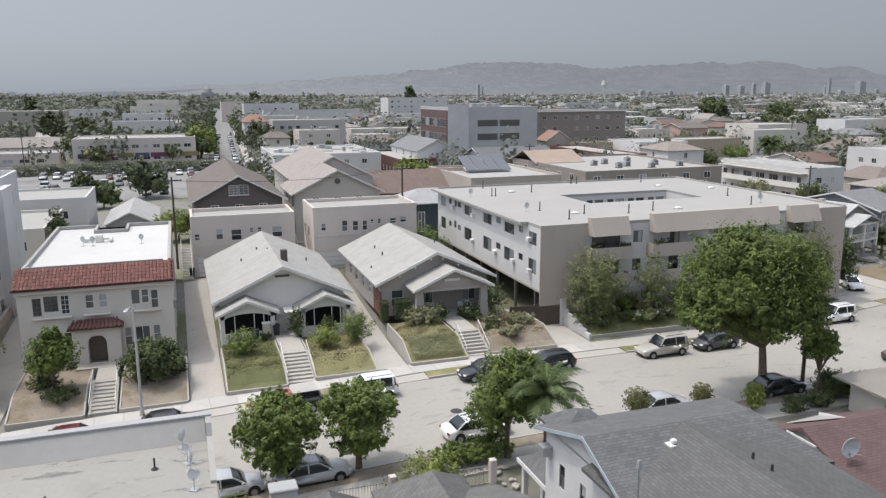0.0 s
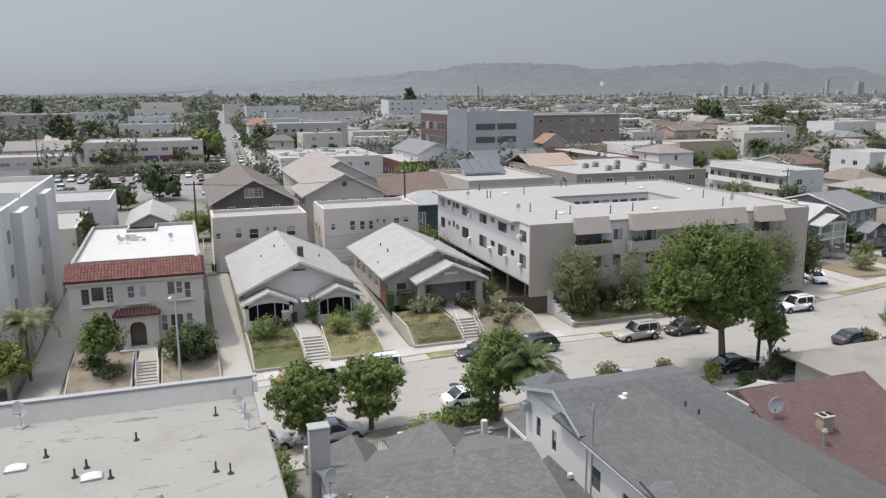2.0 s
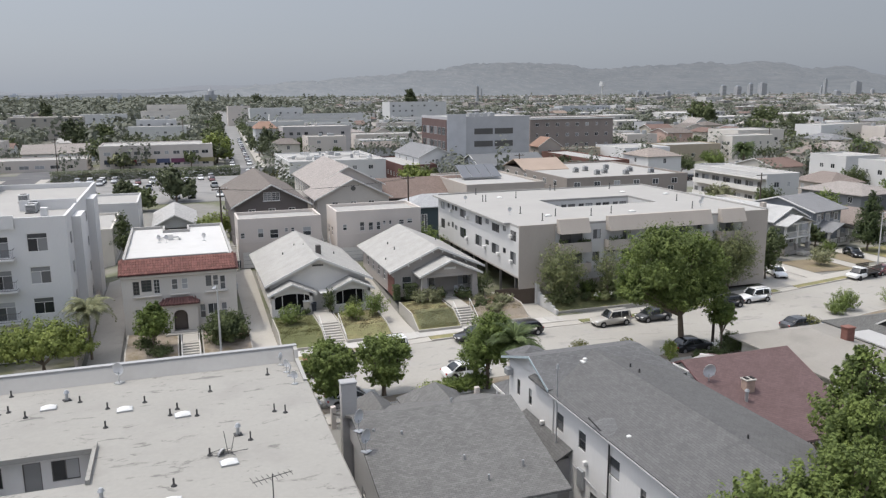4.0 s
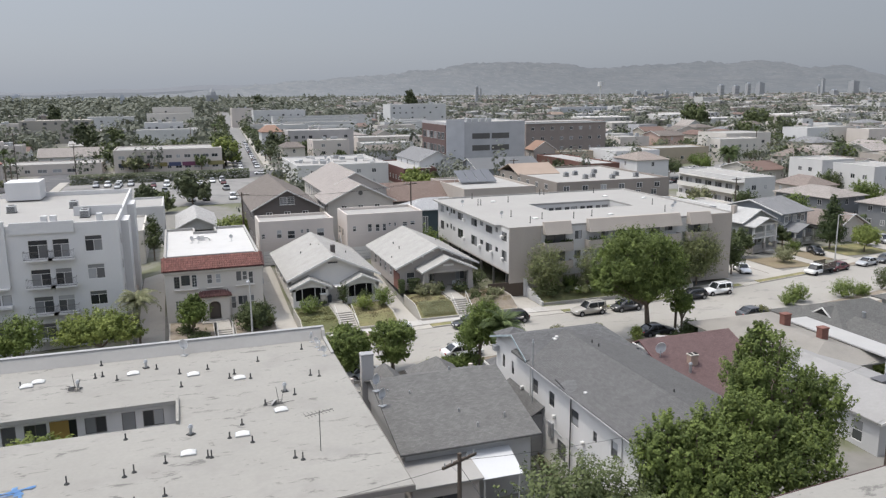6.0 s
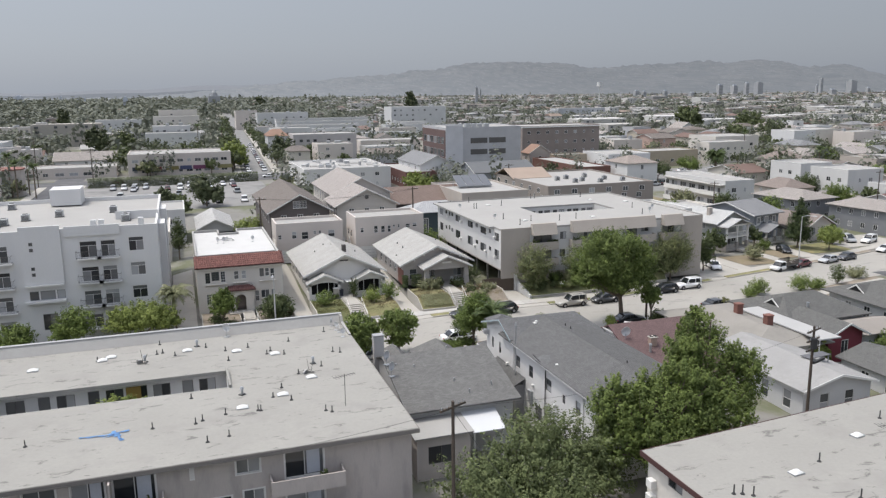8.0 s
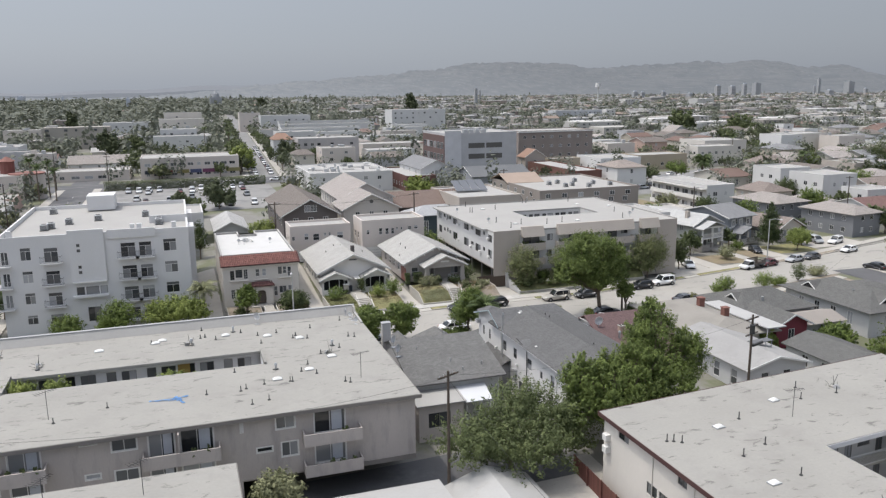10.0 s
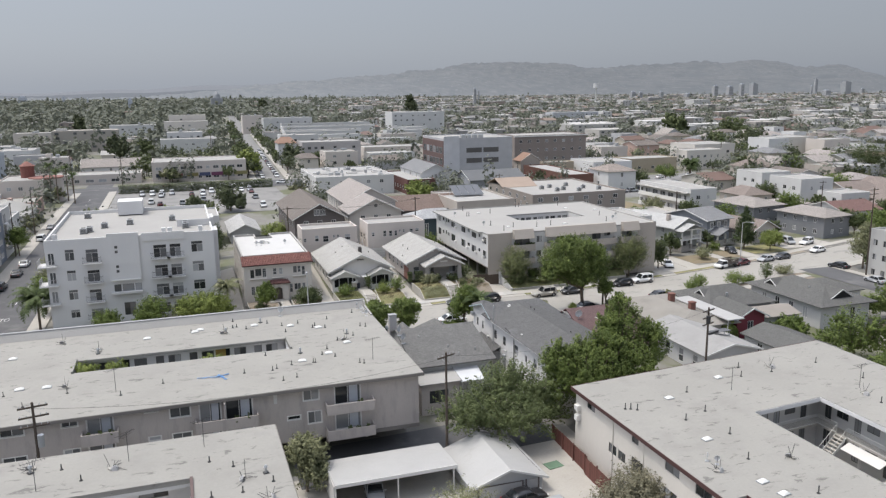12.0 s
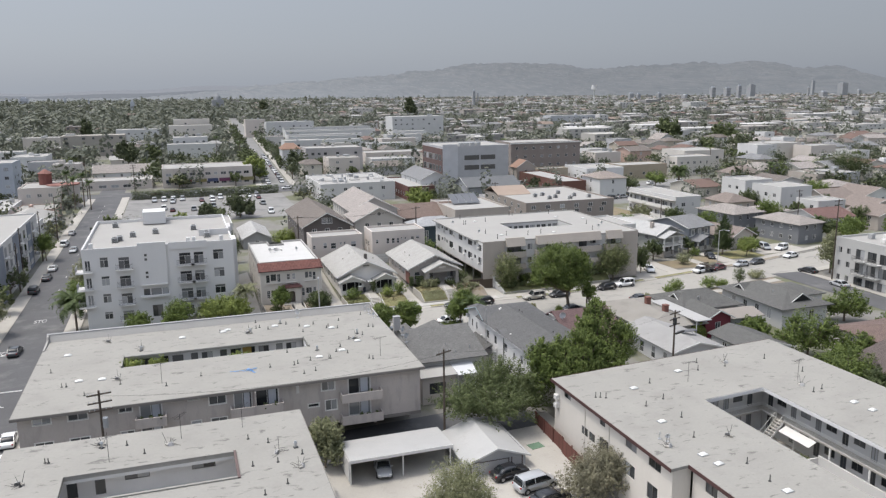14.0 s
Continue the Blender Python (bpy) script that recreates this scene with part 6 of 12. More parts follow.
for z in (0.6, 4.0):
    part("walkway", a_box(-1.5, 0.5, z, -0.003, 26, z + 0.2), WHITE_TRIM, wb)
    part("balustrade", a_box(-1.5, 0.5, z + 0.2, -1.4, 26, z + 1.2), WHITE_TRIM, wb)
    for i in range(6):
        part("flat_door", a_box(-0.06, 2 + i * 4.2, z + 0.2, -0.003, 3 + i * 4.2, z + 2.2), BRONZE_TRIM, wb)
        window(wb, (-0.1, 6.0 + i * 4.2, z + 1.0), (0, -1, 0), (0, 0, 1.5, 1.2), "far", GREY_TRIM)
part("walkway_roof", a_box(-1.7, 0.2, 7.0, -0.003, 27, 7.2), ROOF_PALE, wb)
com = block(24.5, 214, 54, 250, 5.5, STUCCO_WHITE, ROOF_WHITE, "white commercial block with crowded glaring white roof", 2, gap=5)
r_ = random.Random(5)
for i in range(26):
    x, y, k = r_.uniform(1, 26), r_.uniform(1, 33), r_.uniform(0.5, 1.6)
    part("rooftop_unit", soft_box(x, y, 7.0, x + k * 1.2, y + k, 7.1 + r_.uniform(0.5, 1.3), 0.06), r_.choice((STEEL, STUCCO_WHITE, GREY_TRIM)), com)
for i in range(5):
    part("skylight_hump", a_tube((4 + i * 5, 12 + i % 2 * 6, 6.6), (8 + i * 5, 12 + i % 2 * 6, 6.6), 1.2, n=12), ROOF_WHITE, com)
block(57, 206, 68, 240, 4.0, surf("dull_red_wall", (0.12, 0.062, 0.055), 0.9), ROOF_WHITE, "red-walled shop with pale roof", 1)
house(64, 212, 76, 240, 6.0, 9.0, STUCCO_GREY, SH_GREY_Y, "grey stucco building with gabled roof", ridge="y", floors=2)
house(78, 196, 100, 212, 4.2, 7.0, surf("grey_wall", (0.30, 0.31, 0.33), 0.9), surf("grey_metal_roof", (0.14, 0.145, 0.15), 0.9), "low hall with dark grey metal roof", ridge="x")
of = block(77.5, 224, 107, 252, 17.4, surf("lilac_grey_concrete", (0.42, 0.42, 0.428), 0.9), ROOF_PALE, "lilac-grey concrete office block with two window bands", 0, sides="", name="office_building", category="office building")
for z in (9.4, 13.5):
    for x in (9.5, 16.8):
        part("window_band", a_box(x, -0.08, z, x + 6.6, -0.003, z + 1.9), BRONZE_TRIM, of)
        for i in range(4):
            window(of, (x + 0.15 + i * 1.6, -0.14, z + 0.15), (1, 0, 0), (0, 0, 1.5, 1.6), "plain", BRONZE_TRIM)
part("tower_face", a_box(-0.1, -0.3, 0, 6.5, -0.003, 20.2), surf("pale_lilac_panel", (0.53, 0.53, 0.54), 0.8), of, "pale windowless stair tower")
part("brick_side", a_box(-0.3, 0.2, 0, -0.003, 27, 18.4), surf("brick_red_wall", (0.13, 0.088, 0.082), 0.9), of, "red brick side wall")
for i in range(6):
    for z in (8.9, 13.4):
        window(of, (-0.42, 25.4 - i * 4.2, z), (0, -1, 0), (0, 0, 3.3, 2.5), "far", GREY_TRIM)
for x in (9, 11.4, 14, 16.6):
    part("rooftop_unit", soft_box(x, 4, 19.0, x + 1.8, 6, 20.4, 0.1), STEEL, of)
ht = block(125, 262, 162, 282, 15.2, surf("dark_umber_brick", (0.25, 0.215, 0.195), 0.9), ROOF_PALE, "dull brown four-storey hotel with pale cornice", 4, gap=4.4, sides="sw")
part("cornice", a_box(-0.5, -0.5, 16.4, 37.5, -0.003, 16.9), WHITE_TRIM, ht)
ORANGE_T = surf("orange_tile", (0.25, 0.16, 0.118), 0.85)
TAN_M = shingled("tan_shingles_m", (0.27, 0.235, 0.21), "x", 0.08)
house(119, 241.5, 128, 249, 6.0, 9.0, STUCCO_TAN, ORANGE_T, "small house with orange tiled roof")
block(130, 242, 145, 249, 4.4, surf("ochre_wall", (0.36, 0.31, 0.24), 0.9), ROOF_FELT, "low ochre-walled building with flat roof", 1)
block(119, 197, 129.5, 239, 4.0, surf("dull_brick_wall", (0.16, 0.085, 0.07), 0.9), ROOF_WHITE, "long low shop with brick end and white roof", 1, gap=6)
block(147, 228, 166, 249, 5.0, STUCCO_GREY, ROOF_PALE, "long grey warehouse with pale flat roof", 1, gap=6)
block(169, 235, 194, 249, 5.0, surf("ochre_wall", (0.36, 0.31, 0.24), 0.9), ROOF_PALE, "low ochre-walled building with flat roof", 1, gap=7)
house(131.5, 189.5, 143.5, 204, 5.6, 7.8, STUCCO_GREY, TAN_M, "pale grey two-storey house with brown hipped roof", ridge="x", hipped=5, floors=2)
for x, y, w, d, z, lab in ((167, 148, 12, 13, 7.4, "white cube-shaped modern house with flat roof"), (164.5, 127.5, 13, 14, 7.4, "white cube-shaped modern house with flat roof"), (166, 112.5, 11, 9.5, 4.6, "low white cube-shaped house with flat roof")):
    block(x, y, x + w, y + d, z, STUCCO_WHITE, ROOF_PALE, lab, 2, gap=4)
block(201, 237, 221, 249, 7.5, STUCCO_WARM, ROOF_PALE, "cream stucco arcaded building with flat roof", 2)
house(205, 200, 219, 212, 3.2, 6.0, STUCCO_TAN, BROWN_E, "low house with brown hipped roof", ridge="x", hipped=4)
house(224, 208, 238, 222, 3.2, 6.0, STUCCO_GREY, TAUPE_E, "low house with taupe hipped roof", ridge="y", hipped=4)
house(188, 150, 200, 164, 2.6, 5.0, STUCCO_TAN, TAUPE_E, "low house with taupe hipped roof", ridge="y", hipped=4)
house(186, 128, 199, 142, 2.4, 5.0, STUCCO_TAN, BROWN_E, "low house with brown gabled roof", ridge="x")
house(182, 108, 196, 121, 2.4, 4.8, STUCCO_TAN, BROWN_E, "low house with brown gabled roof", ridge="y")
house(204, 130, 218, 144, 2.4, 5.0, STUCCO_GREY, BROWN_E, "low house with brown gabled roof", ridge="y")
structure(sheet("parking_lot", [146, 158, 170, 182, 196], [190, 200, 212, 226], ASPHALT_OLD, 0.03), "worn grey asphalt parking lot between the blocks", "parking lot")
structure(sheet("vacant_lot", [106, 114, 122.5], [124, 136, 148, 158, 168], DRY_LOT, 0.03), "vacant lot of dry yellow-brown grass", "vacant lot")
structure(sheet("alley", [106, 120, 134, 148], [170, 174, 178, 183], ASPHALT_OLD, 0.03), "worn asphalt alley behind the blocks", "alley")
# shopping strip with its parking lot
mall = block(-33.5, 288, 6, 312, 7.0, STUCCO_PINK, ROOF_PALE, "two-storey shopping strip with coloured shop signs", 2, gap=3.4, ww=2.4, name="shopping_strip", category="shop building", sides="se")
for x, w, c in ((1.5, 6.5, (0.03, 0.04, 0.06)), (8.5, 4.0, (0.20, 0.03, 0.035)), (14, 5, (0.22, 0.19, 0.07)), (19.5, 4.5, (0.06, 0.075, 0.15)), (24.5, 5, (0.15, 0.045, 0.10)), (34, 6, (0.22, 0.20, 0.09))):
    part("shop_sign", a_box(x, -0.25, 2.4, x + w, -0.003, 3.9), plain("sign_%d" % int(x), c, 0.5), mall, "plain coloured shop fascia")
block(-84, 290, -38, 306, 2.6, STUCCO_PINK, ROOF_PALE, "low pinkish strip of shops beside the lot", 1, gap=5, ww=3.2)

# ---- south side of the street ----
STUCCO_MAUVE = surf("mauve_grey_stucco", (0.43, 0.388, 0.36), 0.9, 0.10, 0.4, 10, streak=True, stain=(0.7, 0.5, 0.72, (0.31, 0.285, 0.268)))
FASCIA = surf("dark_fascia", (0.19, 0.175, 0.16), 0.8, 0.15)
SH_CHAR_X = shingled("charcoal_shingles_x", (0.15, 0.148, 0.143), "x", 0.13, 0.3, 0.145)
SH_CHAR_Y = shingled("charcoal_shingles_y", (0.117, 0.116, 0.115), "y", 0.10)
SH_MAROON = shingled("maroon_shingles", (0.136, 0.092, 0.09), "x", 0.08)

ua = thing("apartment_building", -45.3, 7.3, -2.2, "mauve-grey two-storey courtyard apartment building with felt roof", "apartment building")
UW, UD, UR = 45.5, 27.5, 9.6
south = [(1.5, 8.3, 3.3, 9.1), (5.0, 8.3, 7.0, 9.1), (10.2, 8.5, 11.6, 9.1), (12.4, 7.4, 14.7, 9.2), (17.6, 8.9, 18.8, 9.2, "plain"), (19.9, 8.0, 21.8, 9.1), (22.7, 7.0, 24.7, 9.1), (25.2, 7.0, 27.8, 9.1), (28.4, 8.1, 30.2, 9.1), (33.0, 7.9, 34.6, 9.1), (36.3, 7.0, 39.0, 9.0)]
low = [(1.5, 5.0, 3.3, 6.2), (5.0, 5.0, 7.0, 6.2), (10.2, 5.0, 11.6, 6.2), (12.4, 4.4, 14.7, 6.3), (17.8, 5.9, 18.9, 6.3, "plain"), (20.0, 5.2, 21.8, 6.3), (22.7, 4.4, 24.7, 6.3), (25.2, 4.4, 27.8, 6.3), (31.3, 6.0, 32.6, 6.4, "plain"), (33.4, 5.3, 34.8, 6.6), (36.3, 4.2, 39.0, 6.3)]
bm = bmesh.new()
facade(bm, (0, 0, 0), (1, 0, 0), 30, UR, [q[:4] for q in south + low if q[0] < 30 and q[2] < 30.1])
part("wall", bm, STUCCO_MAUVE, ua)
bm = bmesh.new()
facade(bm, (30, 0, 3.6), (1, 0, 0), 15.5, UR - 3.6, [(max(q[0], 30.05) - 30, q[1] - 3.6, q[2] - 30, q[3] - 3.6) for q in south + low if q[2] > 30.1])
part("wall", bm, STUCCO_MAUVE, ua)
for q in south + low:
    a0 = max(q[0], 30.05) if q[2] > 30.1 else q[0]
    window(ua, (0, 0, 0), (1, 0, 0), (a0, q[1], q[2], q[3]), q[4] if len(q) > 4 else "slider", WHITE_TRIM)
for q in south + low:
    a0 = max(q[0], 30.05) if q[2] > 30.1 else q[0]
    bm = bmesh.new()
    for c in ((a0 - 0.09, q[1] - 0.09, q[2] + 0.09, q[1]), (a0 - 0.09, q[3], q[2] + 0.09, q[3] + 0.09), (a0 - 0.09, q[1], a0, q[3]), (q[2], q[1], q[2] + 0.09, q[3])):
        box(bm, c[0], -0.045, c[1], c[2], -0.003, c[3])
    part("window_casing", bm, WHITE_TRIM, ua, "white window casing")
    if q[3] - q[1] > 1.7:
        w = q[2] - q[0]
        part("curtain", a_box(a0 + w * 0.56, 0.07, q[1] + 0.12, a0 + w * 0.9, 0.082, q[3] - 0.08), surf("pale_curtain", (0.46, 0.48, 0.52), 0.8, 0.1), ua, "pale curtain in the patio door")
for o, u, w, hh in (((UW, 0, 3.6), (0, 1, 0), UD, UR - 3.6), ((UW, UD, 0), (-1, 0, 0), UW, UR), ((0, UD, 0), (0, -1, 0), UD, UR)):
    hs = row(6, 1.6, 2.5, 4.2, hh - 2.0, 1.1) if w < 40 else []
    bm = bmesh.new()
    facade(bm, o, u, w, hh, [q[:4] for q in hs])
    part("wall", bm, STUCCO_MAUVE, ua)
    for q in hs:
        window(ua, o, u, q, "far", BRONZE_TRIM)
part("carport_soffit", a_box(30, 0.2, 3.4, UW - 0.2, UD - 2, 3.6), STUCCO_MAUVE, ua)
part("carport_back_wall", a_box(30, 14.0, 0, UW - 0.2, 14.2, 3.4), STUCCO_MAUVE, ua)
for x in (31.5, 36.0, 40.5, 45.1):
    part("carport_post", a_box(x, 4.6, -0.3, x + 0.3, 4.9, 3.4), STUCCO_MAUVE, ua)
part("carport_beam", a_box(40.3, -0.1, 3.2, UW, 0.0, 3.6), FASCIA, ua)
UC = (10.0, 12.3, 33.4, 16.4)
flat_roof(ua, -0.5, -0.7, UW + 0.35, UD, UR + 0.02, UR + 0.02, ROOF_FELT, STUCCO_MAUVE, courts=[UC], over=0.4)
for a in ((-0.57, -0.77, UW + 0.42, -0.705), (UW + 0.355, -0.7, UW + 0.42, UD - 5), (-0.57, -0.7, -0.505, UD)):
    part("fascia", a_box(a[0], a[1], UR - 0.34, a[2], a[3], UR - 0.015), FASCIA, ua, "dark metal roof edge")
part("parapet", a_box(-0.5, UD - 0.3, UR - 0.02, UW + 0.35, UD, UR + 0.95), ROOF_WHITE, ua, "pale coated street parapet")
bm = bmesh.new()
prism(bm, [(-0.24, UD - 0.95, UR + 0.025), (-0.24, UD - 0.302, UR + 0.025), (-0.24, UD - 0.302, UR + 0.94)], (UW + 0.34, 0, 0))
part("cant_strip", bm, ROOF_WHITE, ua, "pale coated felt sloping up the parapet")
part("parapet_cap", a_box(-0.55, UD - 0.36, UR + 0.95, UW + 0.4, UD + 0.08, UR + 1.02), GREY_TRIM, ua)
for xe in (-0.515, UW + 0.12):
    bm = bmesh.new()
    prism(bm, [(xe, UD - 5.0, UR - 0.02), (xe, UD - 0.3, UR - 0.02), (xe, UD - 0.3, UR + 0.95), (xe, UD - 0.9, UR + 0.85), (xe, UD - 1.2, UR + 0.35), (xe, UD - 5.0, UR + 0.15)], (0.25, 0, 0))
    part("parapet", bm, ROOF_PALE, ua)
for a in ((UC[2], UC[1] - 0.2, UC[2] + 0.2, UC[3] + 0.2), (UC[0] - 0.2, UC[1] - 0.2, UC[0], UC[3] + 0.2)):
    part("court_kerb", a_box(a[0], a[1], UR - 0.02, a[2], a[3], UR + 0.28), ROOF_FELT, ua)
cq = []
for i in range(6):
    cq += [(0.7 + i * 3.8, UR - 2.7, 1.6 + i * 3.8, UR - 0.75, "plain"), (2.1 + i * 3.8, UR - 2.0, 3.5 + i * 3.8, UR - 0.8)]
bm = bmesh.new()
facade(bm, (UC[0], UC[3] + 0.9, 0), (1, 0, 0), UC[2] - UC[0], UR - 0.3, [q[:4] for q in cq])
part("court_wall", bm, STUCCO_GREY, ua)
for q in cq:
    window(ua, (UC[0], UC[3] + 0.9, 0), (1, 0, 0), q, q[4] if len(q) > 4 else "slider", BRONZE_TRIM)
part("court_door", a_box(UC[2] - 8.3, UC[3] + 0.86, UR - 2.8, UC[2] - 7.1, UC[3] + 0.897, UR - 0.75), surf("ochre_door", (0.30, 0.20, 0.06), 0.6), ua, "ochre painted door")
for o, u, w in (((UC[2], UC[1], 0), (-1, 0, 0), UC[2] - UC[0]), ((UC[2], UC[3], 0), (0, -1, 0), UC[3] - UC[1]), ((UC[0], UC[1], 0), (0, 1, 0), UC[3] - UC[1])):
    bm = bmesh.new()
    facade(bm, o, u, w, UR - 0.3)
    part("court_wall", bm, STUCCO_GREY, ua)
for x0, x1, z in ((11.9, 15.2, 6.9), (22.2, 28.3, 6.6), (35.2, 40.3, 6.55), (35.2, 40.3, 3.7)):
    balcony(ua, x0, x1, z, 1.0 if x0 < 30 else 0.95, 1.3, STUCCO_MAUVE)
for i, (x, z) in enumerate(((12.6, 6.9), (13.6, 6.9), (14.6, 6.9), (26.2, 6.6), (27.4, 6.6), (37.6, 3.7), (38.6, 3.7), (39.6, 3.7), (38.9, 6.55))):
    fp = thing("flower_pot", -45.3 + x, 7.3 - 1.0, -2.2 + z, "potted plant on a balcony", "flower pot", "pots on the balconies")
    part("pot", a_tube((0, 0, 0), (0, 0, 0.4), 0.16, 0.22, 10), FASCIA, fp)
    v = crown_verts([(0, 0, 0.8, 0.32, 0.28, 0.42)], 200, 0.09, 560 + i)
    share("plant", mesh_np("plant", v, len(v) // 4, 4, LEAF_DARK), fp)
part("balcony_divider", a_box(25.0, -1.25, 6.6, 25.12, 0, 9.2), STUCCO_MAUVE, ua)

la = thing("apartment_building", -44.5, -24.0, -3.0, "pale two-storey courtyard apartment building with felt roof", "apartment building")
LW, LD, LR = 27.9, 22.2, 10.4
wall_set(la, 0, 0, LW, LD, 0, LR, STUCCO_GREY, {"e": row(5, 1.6, 2, 4, 7.6, 1.2) + row(5, 1.6, 2, 4, 4.6, 1.2)})
LC = (5.8, 9.3, 20.7, 14.4)
LA_RIM = surf("dull_maroon_rim", (0.13, 0.095, 0.09), 0.85)
flat_roof(la, -0.4, -0.4, LW + 0.4, LD + 0.4, LR + 0.02, LR + 0.02, ROOF_FELT, STUCCO_GREY, courts=[LC], over=0.4)
for a in ((-0.46, LD + 0.405, LW + 0.47, LD + 0.47), (LW + 0.405, -0.4, LW + 0.47, LD + 0.4)):
    part("fascia", a_box(a[0], a[1], LR - 0.32, a[2], a[3], LR + 0.005), FASCIA, la)
for a in ((LC[0] - 0.25, LC[1] - 0.25, LC[0], LC[3] + 0.25), (LC[2], LC[1] - 0.25, LC[2] + 0.25, LC[3] + 0.25), (LC[0], LC[3], LC[2], LC[3] + 0.25), (LC[0], LC[1] - 0.25, LC[2], LC[1])):
    part("court_kerb", a_box(a[0], a[1], LR, a[2], a[3], LR + 0.16), LA_RIM if a[0] == LC[2] else ROOF_FELT, la)
cq = [(1.0, LR - 2.6, 1.9, LR - 0.5, "plain"), (3.4, LR - 2.6, 4.3, LR - 0.5, "plain"), (6.0, LR - 1.6, 8.2, LR - 0.7), (9.5, LR - 1.1, 10.4, LR - 0.7, "plain"), (12.0, LR - 1.6, 14.2, LR - 0.7)]
bm = bmesh.new()
facade(bm, (LC[0] - 1, LC[3] + 1.1, 0), (1, 0, 0), LC[2] - LC[0] + 2, LR - 0.28, [q[:4] for q in cq])
part("court_wall", bm, STUCCO_GREY, la)
for q in cq:
    window(la, (LC[0] - 1, LC[3] + 1.1, 0), (1, 0, 0), q, q[4] if len(q) > 4 else "slider", BRONZE_TRIM)
for o, u, w in (((LC[2], LC[1], 0), (-1, 0, 0), LC[2] - LC[0]), ((LC[2] + 1, LC[3] + 1.1, 0), (0, -1, 0), LC[3] - LC[1] + 1.1), ((LC[0] - 1, LC[1], 0), (0, 1, 0), LC[3] - LC[1] + 1.1)):
    bm = bmesh.new()
    facade(bm, o, u, w, LR - 0.28)
    part("court_wall", bm, STUCCO_GREY, la)
part("court_floor", a_box(LC[0] - 1, LC[1], 6.8, LC[2] + 1, LC[3] + 1.1, 7.0), CONCRETE, la)
for a in ((LC[0], LC[3] + 0.003, LC[2], LC[3] + 0.1),):
    part("court_beam", a_box(a[0], a[1], LR - 0.6, a[2], a[3], LR - 0.29), STUCCO_WHITE, la, "pale beam under the roof edge")

# right-hand courtyard apartments, set askew to the street
RZ, RR = -0.46, 6.24
ra = thing("apartment_building", 15.3, -0.4, RZ, "cream two-storey courtyard apartment building with dark red eaves", "apartment building")
RH = RR - RZ
ra.scale = (0.943, 0.943, 1)
SK = 0.085
UX = Vector((1, SK, 0)).normalized()


def rp(a, b, z=0.0):
    """A place in the askew plan: a along the north wall, b back towards the south."""
    return Vector((a, a * SK - b, z))


RED_EAVE = surf("dark_red_fascia", (0.075, 0.038, 0.036), 0.7, 0.15)
wq = [(7.2, 2.6, 8.7, 3.6), (9.0, 2.6, 10.4, 3.6), (11.5, 2.5, 13.5, 4.0), (11.4, 5.4, 12.6, 6.4), (17.0, 5.2, 19.2, 6.5), (21.5, 5.1, 23.7, 6.5), (21.4, 1.6, 23.3, 3.3), (2.5, 5.4, 4.2, 6.5), (17.0, 2.2, 19.0, 3.6)]
bm = bmesh.new()
facade(bm, (0, 0, 0), (0, -1, 0), 25.7, RH, [q for q in wq])
part("wall", bm, STUCCO_WARM, ra)
for q in wq:
    window(ra, (0, 0, 0), (0, -1, 0), q, "slider", BRONZE_TRIM)
bm = bmesh.new()
facade(bm, rp(37, 0), -UX, 37.1, RH)
part("wall", bm, STUCCO_WARM, ra)
bm = bmesh.new()
facade(bm, rp(2.2, 26.2), (0, -1, 0), 26, RH, [(2, 5.0, 3.8, 6.3), (8, 5.0, 9.8, 6.3), (14, 5.0, 15.8, 6.3)])
part("wall", bm, STUCCO_WARM, ra)
for q in ((2, 5.0, 3.8, 6.3), (8, 5.0, 9.8, 6.3), (14, 5.0, 15.8, 6.3)):
    window(ra, rp(2.2, 26.2), (0, -1, 0), q, "slider", BRONZE_TRIM)
bm = bmesh.new()
facade(bm, (0, -25.7, 0), (1, 0, 0), 2.2, RH)
part("wall", bm, STUCCO_WARM, ra)
bm = bmesh.new()
facade(bm, rp(37, 52, -2.4), (0, 1, 0), 52, RH + 2.4)
part("wall", bm, STUCCO_WARM, ra)


for o, u, w in (((0, 0.001, -2.4), (0, -1, 0), 25.7), (rp(37, 0, -2.4), -UX, 37.1), (rp(2.2, 26.2, -2.4), (0, -1, 0), 26), ((0, -25.7, -2.4), (1, 0, 0), 2.2)):
    bm = bmesh.new()
    facade(bm, o, u, w, 2.4)
    part("base_wall", bm, STUCCO_WARM, ra)


def skew_deck(cells, z, mat, name, parent, t=0.3):
    for a0, b0, a1, b1 in cells:
        bm = bmesh.new()
        prism(bm, [rp(a0, b1, z), rp(a1, b1, z), rp(a1, b0, z), rp(a0, b0, z)], (0, 0, -t))
        part(name, bm, mat, parent)


C0, C1, CB = 13.8, 23.2, 13.6
CE, CN = 25.4, 11.4  # the court's walls stand back under the roof
skew_deck([(-0.4, -0.4, 37.4, CB), (-0.4, CB, C0, 26.0), (C1, CB, 37.4, 52), (1.8, 26.0, C0, 52)], RH + 0.06, ROOF_FELT, "roof", ra)
for (a0, b0), (a1, b1) in (((-0.45, -0.45), (-0.45, 26.0)), ((-0.45, -0.45), (37.4, -0.45)), ((1.75, 26.0), (1.75, 52))):
    bm = bmesh.new()
    p, q = rp(a0, b0, RH - 0.3), rp(a1, b1, RH - 0.3)
    d = (q - p).normalized().cross(Z) * 0.06
    prism(bm, [p, q, q + d, p + d], (0, 0, 0.39))
    part("fascia", bm, RED_EAVE, ra, "dark red painted roof edge")
cq = []
